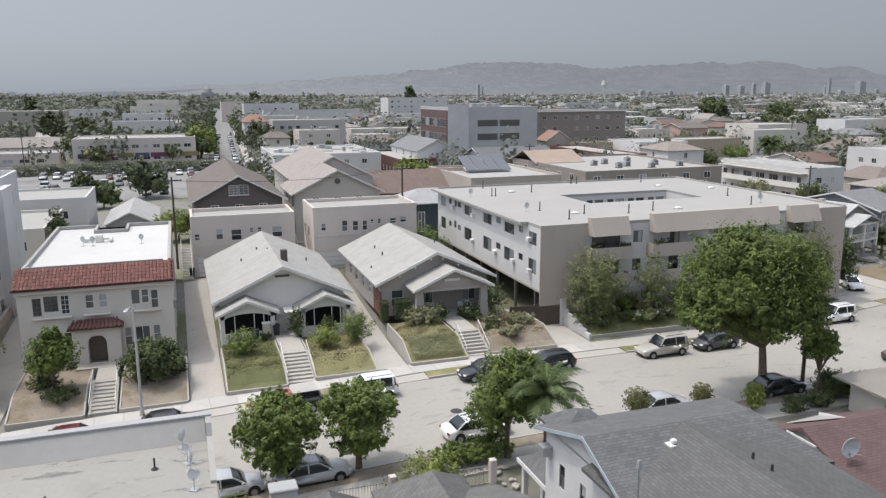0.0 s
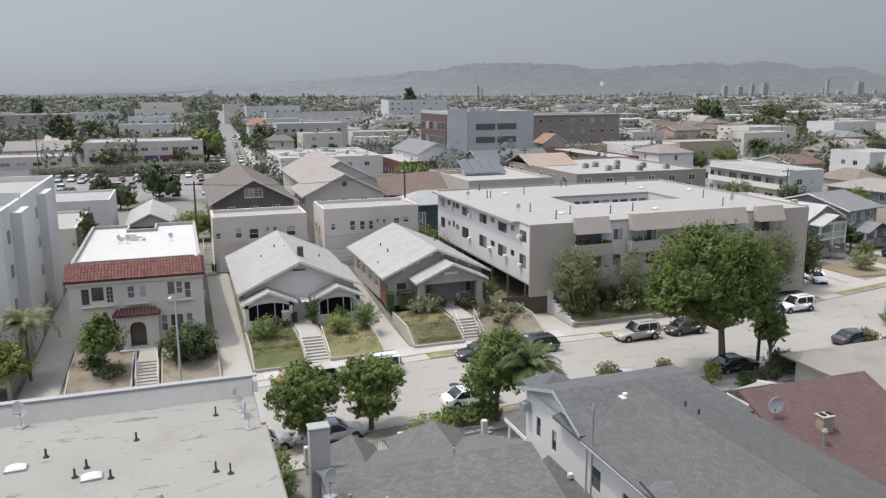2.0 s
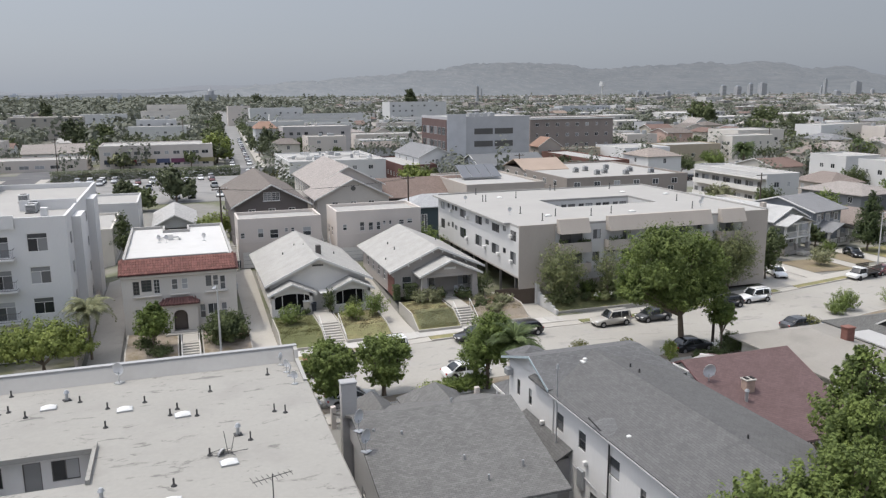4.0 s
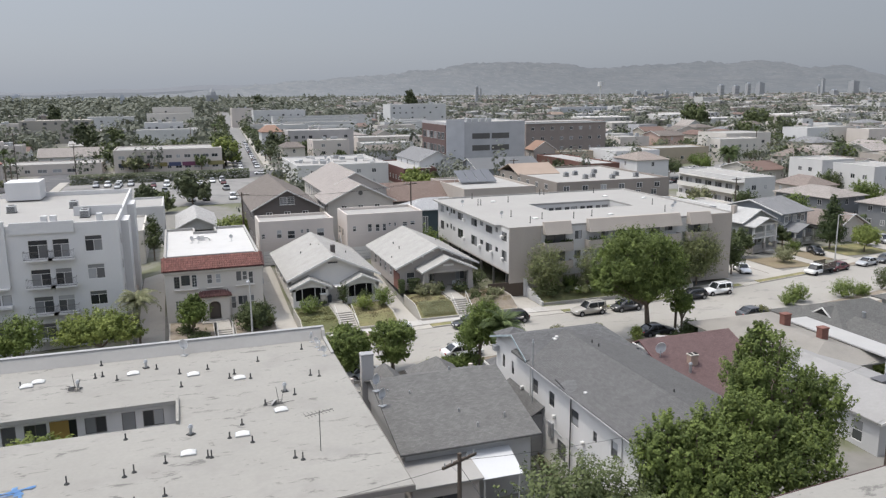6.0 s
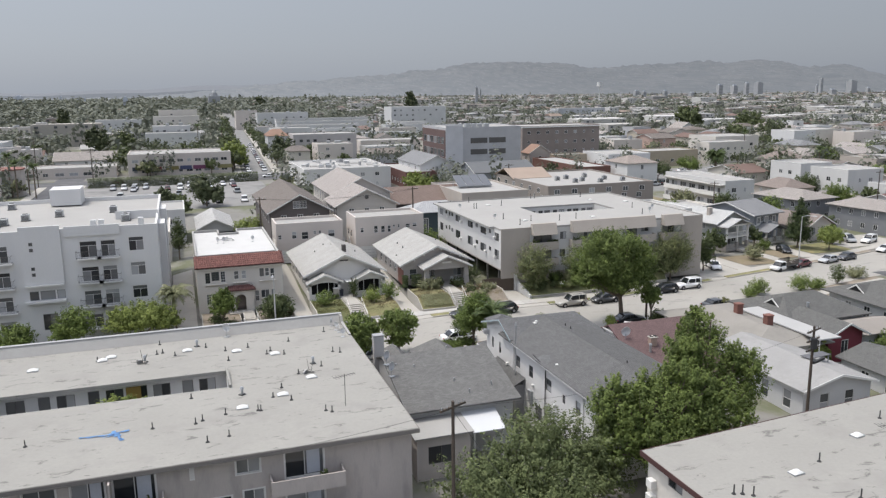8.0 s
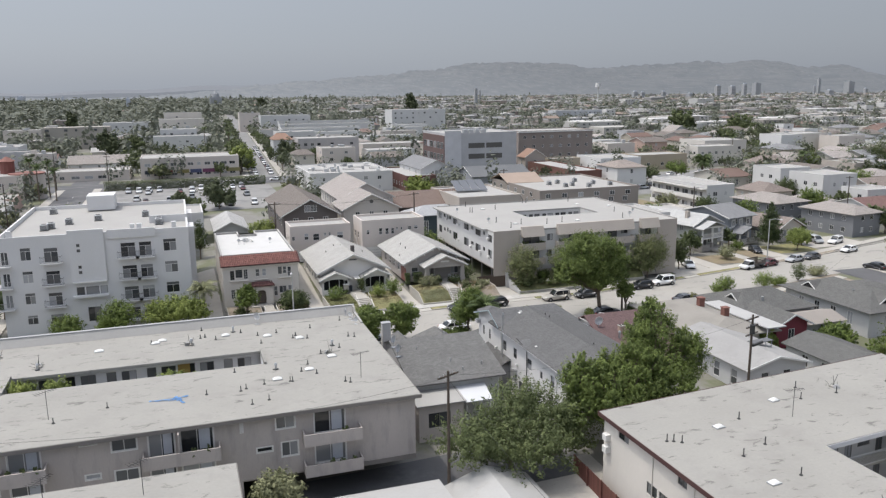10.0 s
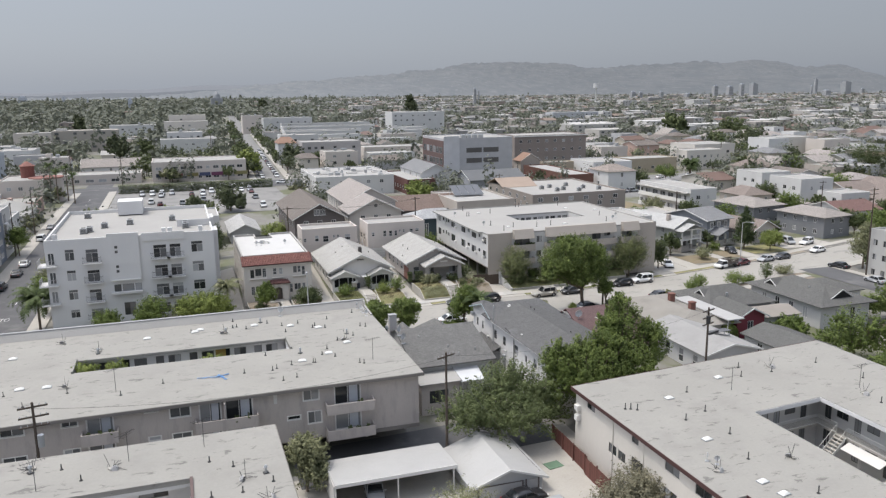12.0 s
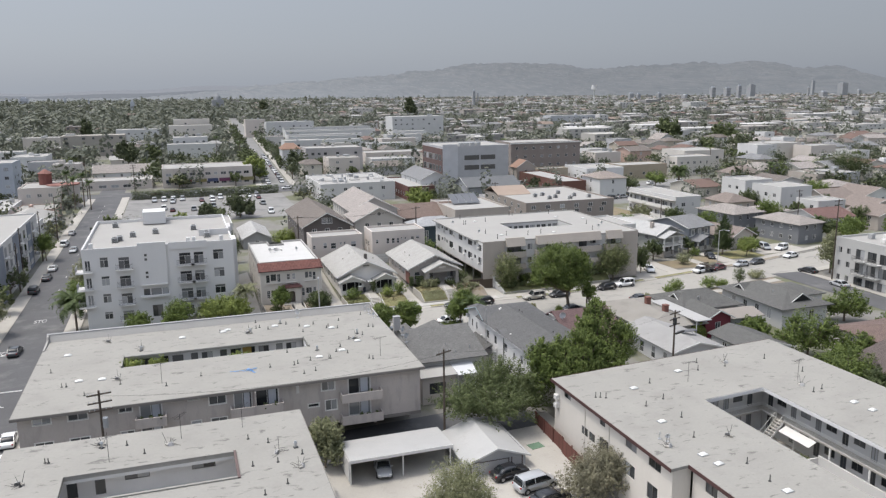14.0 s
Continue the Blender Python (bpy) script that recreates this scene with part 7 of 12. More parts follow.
for i in range(9):
    cq += [(1.0 + i * 4.0, 3.6, 1.9 + i * 4.0, 5.7, "plain"), (2.6 + i * 4.0, 4.4, 4.2 + i * 4.0, 5.7)]
    cq += [(1.0 + i * 4.0, 0.6, 1.9 + i * 4.0, 2.7, "plain"), (2.6 + i * 4.0, 1.5, 4.2 + i * 4.0, 2.7)]
for o, u, w in ((rp(CE, CN), (0, -1, 0), 40), (rp(C0, CN), UX, (CE - C0) * math.hypot(1, SK)), (rp(C0, 52), (0, 1, 0), 40.6)):
    hs = [q for q in cq if q[2] < w - 0.3]
    bm = bmesh.new()
    facade(bm, o, u, w, RH - 0.26, [q[:4] for q in hs])
    part("court_wall", bm, STUCCO_WHITE, ra)
    for q in hs:
        window(ra, o, u, q, "far", BRONZE_TRIM)
part("court_floor", a_box(C0, -50, -0.05, CE, -CN + 2.2, 0.12), CONCRETE, ra)
# pale beam along the court's roof edge
for p, q in ((rp(C0, CB + 0.03), rp(C1, CB + 0.03)), (rp(C1 - 0.03, CB + 0.03), rp(C1 - 0.03, 51))):
    bm = bmesh.new()
    d = (q - p).normalized().cross(Z) * 0.05
    prism(bm, [p, q, q + d, p + d], (0, 0, 0.42))
    bmesh.ops.translate(bm, verts=bm.verts[:], vec=(0, 0, RH - 0.4))
    part("court_beam", bm, STUCCO_GREY, ra, "pale painted beam under the roof edge")
# access balconies round the court
skew_deck([(C0, CN, CE, CN + 1.25), (CE - 1.25, CN + 1.25, CE, 50)], 3.35, CONCRETE, "walkway", ra, 0.2)
for b in (18.5, 24.0, 29.5, 35.0):
    part("walkway_post", a_box(CE - 1.25, CE * SK - b - 0.1, 0.1, CE - 1.1, CE * SK - b + 0.1, 3.15), WHITE_TRIM, ra)


def rail(parent, p, q, h=1.0, gap=0.16, mat=None, name="railing"):
    """A picket railing from p to q."""
    p, q = Vector(p), Vector(q)
    L = (q - p).length
    bm = bmesh.new()
    for z in (0.08, h):
        tube(bm, p + Z * z, q + Z * z, 0.03, n=5)
    n = max(2, int(L / gap))
    for i in range(n + 1):
        a = p.lerp(q, i / n)
        tube(bm, a, a + Z * h, 0.014, n=4, caps=False)
    return part(name, bm, mat or WHITE_TRIM, parent)


RA_X, RA_B = CE - 1.25, CN + 1.25
rail(ra, rp(C0 + 0.1, RA_B, 3.35), rp(RA_X, RA_B, 3.35), 1.05, 0.13)
rail(ra, rp(RA_X, RA_B, 3.35), rp(RA_X, 15.3, 3.35), 1.05, 0.13)
rail(ra, rp(RA_X, 16.7, 3.35), rp(RA_X, 50, 3.35), 1.05, 0.13)
SY = RA_X * SK - 15.35
cs = part("court_stairs", a_box(RA_X - 0.3, SY - 1.3, 3.15, RA_X, SY, 3.33), CONCRETE, ra)
for i in range(11):
    x = RA_X - 0.3 - i * 0.28
    part("tread", a_box(x - 0.3, SY - 1.3, 3.0 - i * 0.29, x, SY, 3.08 - i * 0.29), CONCRETE, cs)
for b in (0.02, -1.32):
    bm = bmesh.new()
    prism(bm, [(RA_X - 0.2, SY + b, 3.0), (RA_X - 3.4, SY + b, -0.1), (RA_X - 3.4, SY + b, 0.25), (RA_X - 0.2, SY + b, 3.35)], (0, 0.05, 0))
    part("stringer", bm, WHITE_TRIM, cs, "white painted stair string")
    rail(ra, (RA_X - 0.1, SY + b, 3.35), (RA_X - 3.3, SY + b, 0.25), 1.0, 0.5)
AY = RA_X * SK - 17.0
bm = bmesh.new()
prism(bm, [(RA_X - 0.02, AY, 2.98), (RA_X - 1.15, AY, 2.5), (RA_X - 1.15, AY, 2.56), (RA_X - 0.02, AY, 3.04)], (0, -4.9, 0))
part("awning", bm, WHITE_TRIM, ra, "white sheet awning in the court")
part("patio_wall", a_box(RA_X - 0.3, AY - 20, 0.1, RA_X - 0.1, AY - 5.6, 1.8), STUCCO_WHITE, ra, "white patio wall")
part("patio_wall", a_box(RA_X - 2.2, AY - 5.6, 0.1, RA_X - 0.1, AY - 5.4, 1.5), STUCCO_WHITE, ra, "white patio wall")
for z in (4.5, 3.4):
    part("wall_ac", soft_box(-0.5, -1.2, z, 0, -0.5, z + 0.6, 0.03), WHITE_TRIM, ra, "white through-wall air conditioner")
for b in (8.0, 13.6):
    part("downpipe", a_tube((-0.05, -b, 0), (-0.05, -b, RH - 0.3), 0.045), STUCCO_WARM, ra)

# grey shingled house behind the large apartment block
gz = -1.2
gh = thing("house", 2.6, 17.0, gz, "low house with mottled grey shingle roof and white chimney", "house")
GREY_WALL = surf("light_grey_siding", (0.46, 0.46, 0.46), 0.85, 0.07)
wall_set(gh, 0.5, 0.5, 10.2, 14.5, 0, 5.1, GREY_WALL, {"e": row(3, 1.1, 2, 3.6, 1.6, 1.2, "hung"), "w": row(3, 1.1, 2, 4, 1.6, 1.2, "hung")})
bm = bmesh.new()
gable_x(bm, 0, -0.1, 10.8, 15.0, 5.15, 7.5, 0.15, yr=8.6)
part("roof", bm, SH_CHAR_X, gh, "mottled grey asphalt shingles")
for s in (0.3, 10.2):
    bm = bmesh.new()
    prism(bm, [(s, 0.5, 5.0), (s, 14.5, 5.0), (s, 8.6, 7.3)], (0.2, 0, 0))
    part("gable", bm, GREY_WALL, gh)
for x0, x1, y1, zr in ((0.8, 4.4, 16.4, 6.75), (5.1, 9.8, 16.8, 6.65)):
    bm = bmesh.new()
    hip(bm, x0, 9.0, x1, y1, 4.9, zr, 2.2, "y", 0.15)
    part("front_hip", bm, SH_CHAR_X, gh)
    part("wall", a_box(x0 + 0.3, 13, 0, x1 - 0.3, y1 - 0.4, 4.85), GREY_WALL, gh)
bm = bmesh.new()
x, y = 0.35, 11.2
box(bm, x - 0.5, y - 0.35, 0, x + 0.5, y + 0.35, 8.75)
ch = part("chimney", bm, surf("off_white_brick", (0.46, 0.445, 0.43), 0.9, 0.1), gh, "tall off-white chimney")
part("chimney_cap", soft_box(x - 0.55, y - 0.4, 8.75, x + 0.55, y + 0.4, 8.9, 0.04), GREY_TRIM, ch)
gx = thing("rear_extension", 2.7, 14.4, gz - 0.3, "flat-roofed pink stucco rear extension with patio cover", "extension")
wall_set(gx, 0, 0, 4.8, 3.0, 0, 4.2, STUCCO_PINK, {"s": [(1.0, 1.7, 3.4, 3.3, "slider", BRONZE_TRIM)]})
bm = bmesh.new()
prism(bm, [(-0.3, -0.4, 4.22), (5.0, -0.4, 4.22), (5.0, 4.2, 4.6), (-0.3, 4.2, 4.6)], (0, 0, 0.12))
part("roof", bm, ROOF_PALE, gx)
bm = bmesh.new()
prism(bm, [(5.0, -0.2, 4.0), (8.0, -0.2, 4.0), (8.4, 3.8, 4.7), (5.0, 3.8, 4.7)], (0, 0, 0.06))
part("patio_cover", bm, surf("translucent_white_sheet", (0.58, 0.59, 0.60), 0.4, 0.05), gx, "white sheet patio cover")
for x in (5.2, 7.8):
    part("patio_post", a_tube((x, 0.0, 0), (x, 0.0, 4.0), 0.06), WHITE_TRIM, gx)
rail(gx, (5.1, 0.1, 0.9), (7.8, 0.1, 0.9), 1.0, 0.12, BRONZE_TRIM)

# two-storey grey house: a long low gable behind a cross wing on the street
bm = a_box(-0.02, -0.09, 0, 0.02, 0.09, 1.5)
FENCE_BOARD = bpy.data.meshes.new("fence_board")
bm.to_mesh(FENCE_BOARD)
bm.free()
FENCE_BOARD.materials.append(surf("brown_weathered_boards", (0.17, 0.115, 0.085), 0.9, 0.2, rnd=0.2))
g2z = -1.0
g2 = thing("house", 16.1, 8.3, g2z, "two-storey grey-white house with charcoal roof and a cross gable", "house")
G2W = surf("grey_white_siding", (0.60, 0.59, 0.575), 0.85, 0.07, 0.5, 8.0, streak=True)
SH_COURSE = shingled("charcoal_courses", (0.135, 0.135, 0.136), "x", 0.13, 0.3, 0.145, 0.6)
BLUE_TRIM = surf("pale_blue_trim", (0.33, 0.39, 0.415), 0.6, 0.12)
gw = []
for y, w in ((3.0, 1.1), (5.6, 0.7), (8.6, 1.5), (12.4, 1.2), (15.4, 1.3), (20.0, 0.7), (22.0, 0.7)):
    gw.append((23.7 - y - w * 0.38, 5.1, 23.7 - y + w * 0.38, 6.3 if y != 5.6 else 5.9, "hung", BRONZE_TRIM))
gw += [(3.8, 1.6, 5.0, 2.9, "grid", BRONZE_TRIM), (12.4, 1.4, 13.8, 2.9, "grid", BRONZE_TRIM), (15.6, 1.4, 16.8, 2.3, "slider", WHITE_TRIM), (18.6, 0.1, 20.0, 2.3, None)]
wall_set(g2, 0, 0, 9.4, 23.7, 0, 7.55, G2W, {"w": gw, "s": row(2, 1.3, 2, 4, 5.2, 1.4), "e": row(4, 1.2, 3, 5, 5.0, 1.3, "far")})
bm = bmesh.new()
gable_y(bm, -0.5, -0.7, 9.9, 19.3, 7.6, 9.0, 0.16, xr=4.5)
part("roof", bm, SH_CHAR_Y, g2, "charcoal asphalt shingle roof")
bm = bmesh.new()
R0, R1 = Vector((-0.5, 19.3, 9.02)), Vector((8.3, 19.3, 9.02))
S0, S1 = Vector((-0.5, 16.2, 7.72)), Vector((10.3, 16.2, 7.55))
N0, N1 = Vector((-0.5, 24.1, 7.5)), Vector((10.6, 24.1, 7.5))
dn = Z * 0.17
for f in ((S0, S1, R1, R0), (R0, R1, N1, N0), (R1, S1, N1)):
    quad(bm, *f)
    quad(bm, *[p - dn for p in f[::-1]])
for p, q in ((S0, R0), (R0, N0), (N0, N1), (N1, S1), (S1, S0)):
    quad(bm, p, q, q - dn, p - dn)
part("wing_roof", bm, SH_COURSE, g2, "charcoal shingles in visible courses")
bm = bmesh.new()
prism(bm, [(0.0, 16.6, 7.5), (0.0, 23.6, 7.5), (0.0, 19.3, 8.86)], (0.2, 0, 0))
part("gable", bm, G2W, g2)
bm = bmesh.new()
prism(bm, [(0, -0.05, 7.5), (9.4, -0.05, 7.5), (4.5, -0.05, 8.8)], (0, 0.2, 0))
part("gable", bm, G2W, g2)
for p, q in ((S0, R0), (R0, N0)):
    bm = bmesh.new()
    prism(bm, [p + Z * 0.02, q + Z * 0.02, q - Z * 0.15, p - Z * 0.15], (-0.04, 0, 0))
    part("bargeboard", bm, BLUE_TRIM, g2, "pale blue painted bargeboard")
part("gutter", a_box(-0.57, -0.7, 7.42, -0.504, 16.1, 7.52), GREY_TRIM, g2, "grey eaves gutter")
# a little hip over the street front and a cricket on the west slope
bm = bmesh.new()
hip(bm, 0.2, 22.6, 3.1, 25.0, 7.5, 8.15, 1.0, "y", 0.14)
part("front_hip", bm, SH_COURSE, g2)
bm = bmesh.new()
quad(bm, (-0.56, 10.6, 7.66), (-0.56, 8.4, 7.62), (1.9, 10.1, 8.22))
quad(bm, (-0.56, 10.6, 7.66), (1.9, 10.1, 8.22), (1.7, 11.0, 8.1))
part("cricket", bm, SH_COURSE, g2, "small raised fold in the shingles")
# lower front roof towards the street
bm = bmesh.new()
hip(bm, 0.9, 23.72, 9.6, 29.0, 3.3, 4.9, 2.6, "x", 0.15)
part("porch_roof", bm, SH_COURSE, g2)
part("porch_fascia", a_box(0.84, 24.0, 3.05, 0.898, 29.0, 3.3), WHITE_TRIM, g2)
for y in (26.2, 28.6):
    part("porch_post", soft_box(1.1, y, 0, 1.4, y + 0.3, 3.2, 0.03), G2W, g2)
part("porch_back_wall", a_box(2.6, 23.72, 0, 9.2, 28.2, 3.15), G2W, g2)
bm = bmesh.new()
prism(bm, [(-0.003, 13.6, 4.5), (-1.15, 13.6, 3.85), (-1.15, 13.6, 3.95), (-0.003, 13.6, 4.6)], (0, 7.0, 0))
part("lean_to_roof", bm, SH_CHAR_Y, g2, "charcoal lean-to roof")
# shade under the lean-to roof is put into this darker grey
part("lean_to", a_box(-0.95, 13.9, 0, -0.003, 20.3, 3.85), surf("grey_stucco_painted_shade", (0.33, 0.325, 0.32), 0.9), g2)
for y in (14.6, 16.8, 18.8):
    part("lean_to_window", a_box(-1.0, y, 2.0, -0.953, y + 0.9, 3.0), GLASS, g2)
for y in (2.0, 16.3):
    part("downpipe", a_tube((-0.06, y, 0.2), (-0.06, y, 7.5), 0.05), WHITE_TRIM, g2)
part("conduit", a_tube((-0.14, 9.0, 0.5), (-0.14, 9.0, 7.3), 0.055), PIPE, g2, "black riser pipe")
part("conduit", a_tube((-0.14, 9.0, 7.3), (-0.75, 10.4, 8.2), 0.05), PIPE, g2, "black riser pipe")
part("mast", a_tube((-0.35, 15.2, 3.6), (-0.35, 15.2, 9.6), 0.045), STEEL, g2, "slim steel service mast")
part("weatherhead", a_tube((-0.35, 15.2, 9.55), (-0.35, 15.2, 9.85), 0.12, 0.06, 8), STEEL, g2)
part("window_ac", soft_box(-0.5, 23.0, 6.3, -0.003, 23.6, 6.8, 0.03), STEEL, g2, "grey wall air conditioner")
for y, z in ((17.6, 4.6), (11.6, 4.4), (7.0, 4.2)):
    part("wall_lamp", soft_box(-0.3, y, z, -0.003, y + 0.25, z + 0.3, 0.04), WHITE_TRIM, g2)
part("meter_box", soft_box(-0.22, 11.9, 2.6, -0.003, 12.6, 3.9, 0.03), STEEL, g2)
for y0, y1 in ((10.4, 13.4), (6.2, 9.6)):
    part("wall_pipe", a_tube((-0.1, y0, 3.4), (-0.1, y1, 3.7), 0.035), STEEL, g2)
# planter wall and pots along the side passage
pw = thing("garden_fence", 14.6, 17.4, -1.3, "low weathered brown board fence along the side passage", "fence")
for i in range(24):
    share("board", FENCE_BOARD, pw, Matrix.Translation((0.02 * i, 0.2 * i - 1.2, (i % 3) * 0.03)))
part("rail", a_box(0.0, -1.3, 1.2, 0.04, 3.6, 1.3), WOODPOLE, pw)
POT = surf("terracotta_pot", (0.30, 0.13, 0.08), 0.8, 0.15)
for i, (x, y) in enumerate(((15.3, 16.4), (15.4, 15.2), (15.3, 13.8), (15.4, 18.2))):
    fp = thing("flower_pot", x, y, -1.2, "terracotta flower pot with a small plant", "flower pot", "pots along the passage")
    part("pot", a_tube((0, 0, 0), (0, 0, 0.42), 0.2, 0.28, 12), POT, fp)
    v = crown_verts([(0, 0, 0.62, 0.3, 0.3, 0.26)], 160, 0.07, 500 + i)
    share("plant", mesh_np("plant", v, len(v) // 4, 4, LEAF), fp)

# maroon-roofed house
mz = -1.6
mh = thing("house", 30.2, 21.5, mz, "low house with a dull maroon gabled roof and twin-flue chimney", "house")
wall_set(mh, 0.5, 0.8, 9.8, 15.2, 0, 3.1, STUCCO_GREY, {"s": row(3, 1.3, 1.5, 3, 1.2, 1.2), "w": row(3, 1.2, 2, 4, 1.2, 1.2)})
bm = bmesh.new()
gable_x(bm, 0, 0, 10.3, 16.2, 3.0, 6.7, 0.16, yr=8.8)
part("roof", bm, SH_MAROON, mh, "maroon asphalt shingles")
for x in (0.5, 9.6):
    bm = bmesh.new()
    prism(bm, [(x, 0.8, 3.05), (x, 15.2, 3.05), (x, 8.8, 6.5)], (0.2, 0, 0))
    part("gable", bm, STUCCO_GREY, mh)
MAROON_EDGE = surf("maroon_fascia", (0.15, 0.085, 0.085), 0.8, 0.15)
for xe in (-0.05, 10.31):
    bm = bmesh.new()
    for a, b in (((0.0, 3.0), (8.8, 6.7)), ((8.8, 6.7), (16.2, 3.0))):
        prism(bm, [(xe, a[0], a[1] - 0.01), (xe, b[0], b[1] - 0.01), (xe, b[0], b[1] - 0.16), (xe, a[0], a[1] - 0.16)], (0.045, 0, 0))
    part("bargeboard", bm, MAROON_EDGE, mh)
part("gable_board", soft_box(-0.12, 7.7, 6.02, -0.055, 9.8, 6.16, 0.015), WHITE_TRIM, mh, "short white board under the gable's peak")
# a low louvred hood with a white edge lies on the street slope
bm = bmesh.new()
prism(bm, [(3.55, 13.6, 4.25), (3.95, 9.7, 6.15), (3.8, 11.4, 5.85)], (0.9, 0, 0))
hd_ = part("roof_hood", bm, SH_MAROON, mh)
bm = bmesh.new()
prism(bm, [(3.5, 13.6, 4.42), (3.9, 9.7, 6.32), (3.75, 11.4, 5.98), (3.72, 11.4, 5.8)], (-0.05, 0, 0))
part("hood_edge", bm, WHITE_TRIM, hd_, "white painted edge board")
# dark patch of felt over a lower west bay
bm = bmesh.new()
prism(bm, [(-2.6, 3.6, 4.4), (0.4, 3.0, 4.5), (0.4, 8.0, 5.5), (-2.2, 7.4, 4.9)], (0, 0, -0.15))
part("bay_roof", bm, SH_CHAR_Y, mh, "charcoal felt bay roof")
part("bay_wall", a_box(-2.2, 3.8, 0, 0.4, 7.2, 4.3), STUCCO_GREY, mh)
ch = part("chimney", soft_box(3.0, 4.75, 4.4, 3.8, 5.4, 6.0, 0.03), surf("tan_brick", (0.36, 0.27, 0.22), 0.9, 0.2, 3), mh, "short tan brick chimney")
part("chimney_cap", soft_box(2.93, 4.68, 5.95, 3.87, 5.47, 6.06, 0.03), CONCRETE, ch)
for x in (3.0, 3.5):
    part("flue", a_box(x + 0.06, 4.85, 6.062, x + 0.32, 5.3, 6.12), DARK, ch)
part("vent_pipe", a_tube((2.5, 4.1, 4.4), (2.5, 4.1, 5.5), 0.13, 0.13, 10), STEEL, mh, "galvanised vent pipe")
part("vent_cap", a_tube((2.5, 4.1, 5.5), (2.5, 4.1, 5.65), 0.2, 0.12, 10), STEEL, mh)

# pale-roofed houses further east
BEIGE_ROOF = surf("beige_gravel_roof", (0.262, 0.247, 0.222), 0.95, 0.14, 0.25, 6, stain=(0.3, 0.5, 0.7, (0.225, 0.212, 0.192)))
ROOF_PATCHED = surf("patched_white_coating", (0.295, 0.29, 0.281), 0.85, 0.12, 0.3, 4.0, stain=(0.4, 0.5, 0.7, (0.265, 0.26, 0.25)), scuff=(0.6, 0.60, 0.68, (0.21, 0.205, 0.20)))
house(45.5, 25, 56, 41.5, 1.9, 3.2, STUCCO_WARM, BEIGE_ROOF, "low house with beige gravel roof", ridge="y", hipped=4.0, over=0.9, z0=-1.8)
house(42.4, 13.5, 51.0, 27.5, 1.9, 3.0, GREY_WALL, ROOF_PATCHED, "grey cottage with patched white-coated roof", ridge="y", over=0.5, z0=-2.4)
rk_ = thing("roof_panel", 48.2, 18.2, 2.75, "dark panel on a low rack over the cottage roof", "roof panel", rot=6)
part("panel", soft_box(-1.6, -0.6, 0.45, 1.6, 0.6, 0.53, 0.02), surf("dull_dark_panel", (0.12, 0.12, 0.125), 0.5), rk_)
for x in (-1.4, 1.4):
    for y in (-0.45, 0.45):
        part("leg", a_box(x - 0.04, y - 0.04, -0.4, x + 0.04, y + 0.04, 0.45), STEEL, rk_)
PATIO_WHITE = surf("white_sheet_roof", (0.385, 0.382, 0.372), 0.7, 0.08, 0.4, 5.0, scuff=(0.8, 0.58, 0.7, (0.36, 0.35, 0.33)))
wp = thing("patio_roof", 53.6, 23.0, -1.9, "long white sheet patio roof against a grey house", "patio roof")
part("roof_sheet", a_box(0, 0, 4.6, 3.0, 13.8, 4.75), PATIO_WHITE, wp)
for y in (0.3, 4.7, 9.1, 13.4):
    part("post", a_tube((0.2, y, 0), (0.2, y, 4.6), 0.06), WHITE_TRIM, wp)
for x, y in ((51.6, 34.6), (51.9, 29.6)):
    c_ = thing("brick_chimney", x, y, ground_z(x, y), "red brick chimney beside a low roof", "chimney")
    part("shaft", soft_box(-0.45, -0.4, 0, 0.45, 0.4, 5.05, 0.04), BRICK_RED, c_)
    part("cap", soft_box(-0.52, -0.47, 5.05, 0.52, 0.47, 5.2, 0.04), BRICK_RED, c_)
SH_MID_Y = shingled("mid_charcoal_shingles", (0.122, 0.121, 0.116), "y", 0.1)
RED_WALL = surf("crimson_wall", (0.20, 0.05, 0.062), 0.85, 0.15)
TAN_SHEET = surf("tan_sheet_roof", (0.27, 0.245, 0.22), 0.9, 0.1)


def gablet(t, x, y, z, w, h, back, face):
    """A small louvred gable with white edge boards that stands out of a roof slope and runs back into it."""
    if face == "w":
        a, b, c, run = (x, y + w / 2, z), (x, y - w / 2, z), (x, y, z + h), (back, 0, 0)
        out = Vector((-0.12, 0, 0))
    else:
        a, b, c, run = (x - w / 2, y, z), (x + w / 2, y, z), (x, y, z + h), (0, back, 0)
        out = Vector((0, -0.12, 0))
    bm = bmesh.new()
    prism(bm, [a, b, c], run)
    g = part("gablet", bm, SH_MID_Y, t)
    k = Vector(c) * 0.36 + (Vector(a) + Vector(b)) * 0.32
    bm = bmesh.new()
    prism(bm, [k + (Vector(q) - k) * 0.82 + out * 0.3 for q in (a, b, c)], -out * 0.4)
    part("louvre", bm, DARK, g, "dark louvred vent")
    for q in (a, b):
        q, d = Vector(q), (Vector(c) - Vector(q))
        n_ = Vector((0, 0, -0.17))
        bm = bmesh.new()
        prism(bm, [q + n_ + out, Vector(c) + n_ + out, Vector(c) + out, q + out], -out * 0.8)
        part("edge_board", bm, WHITE_TRIM, g, "white edge board")


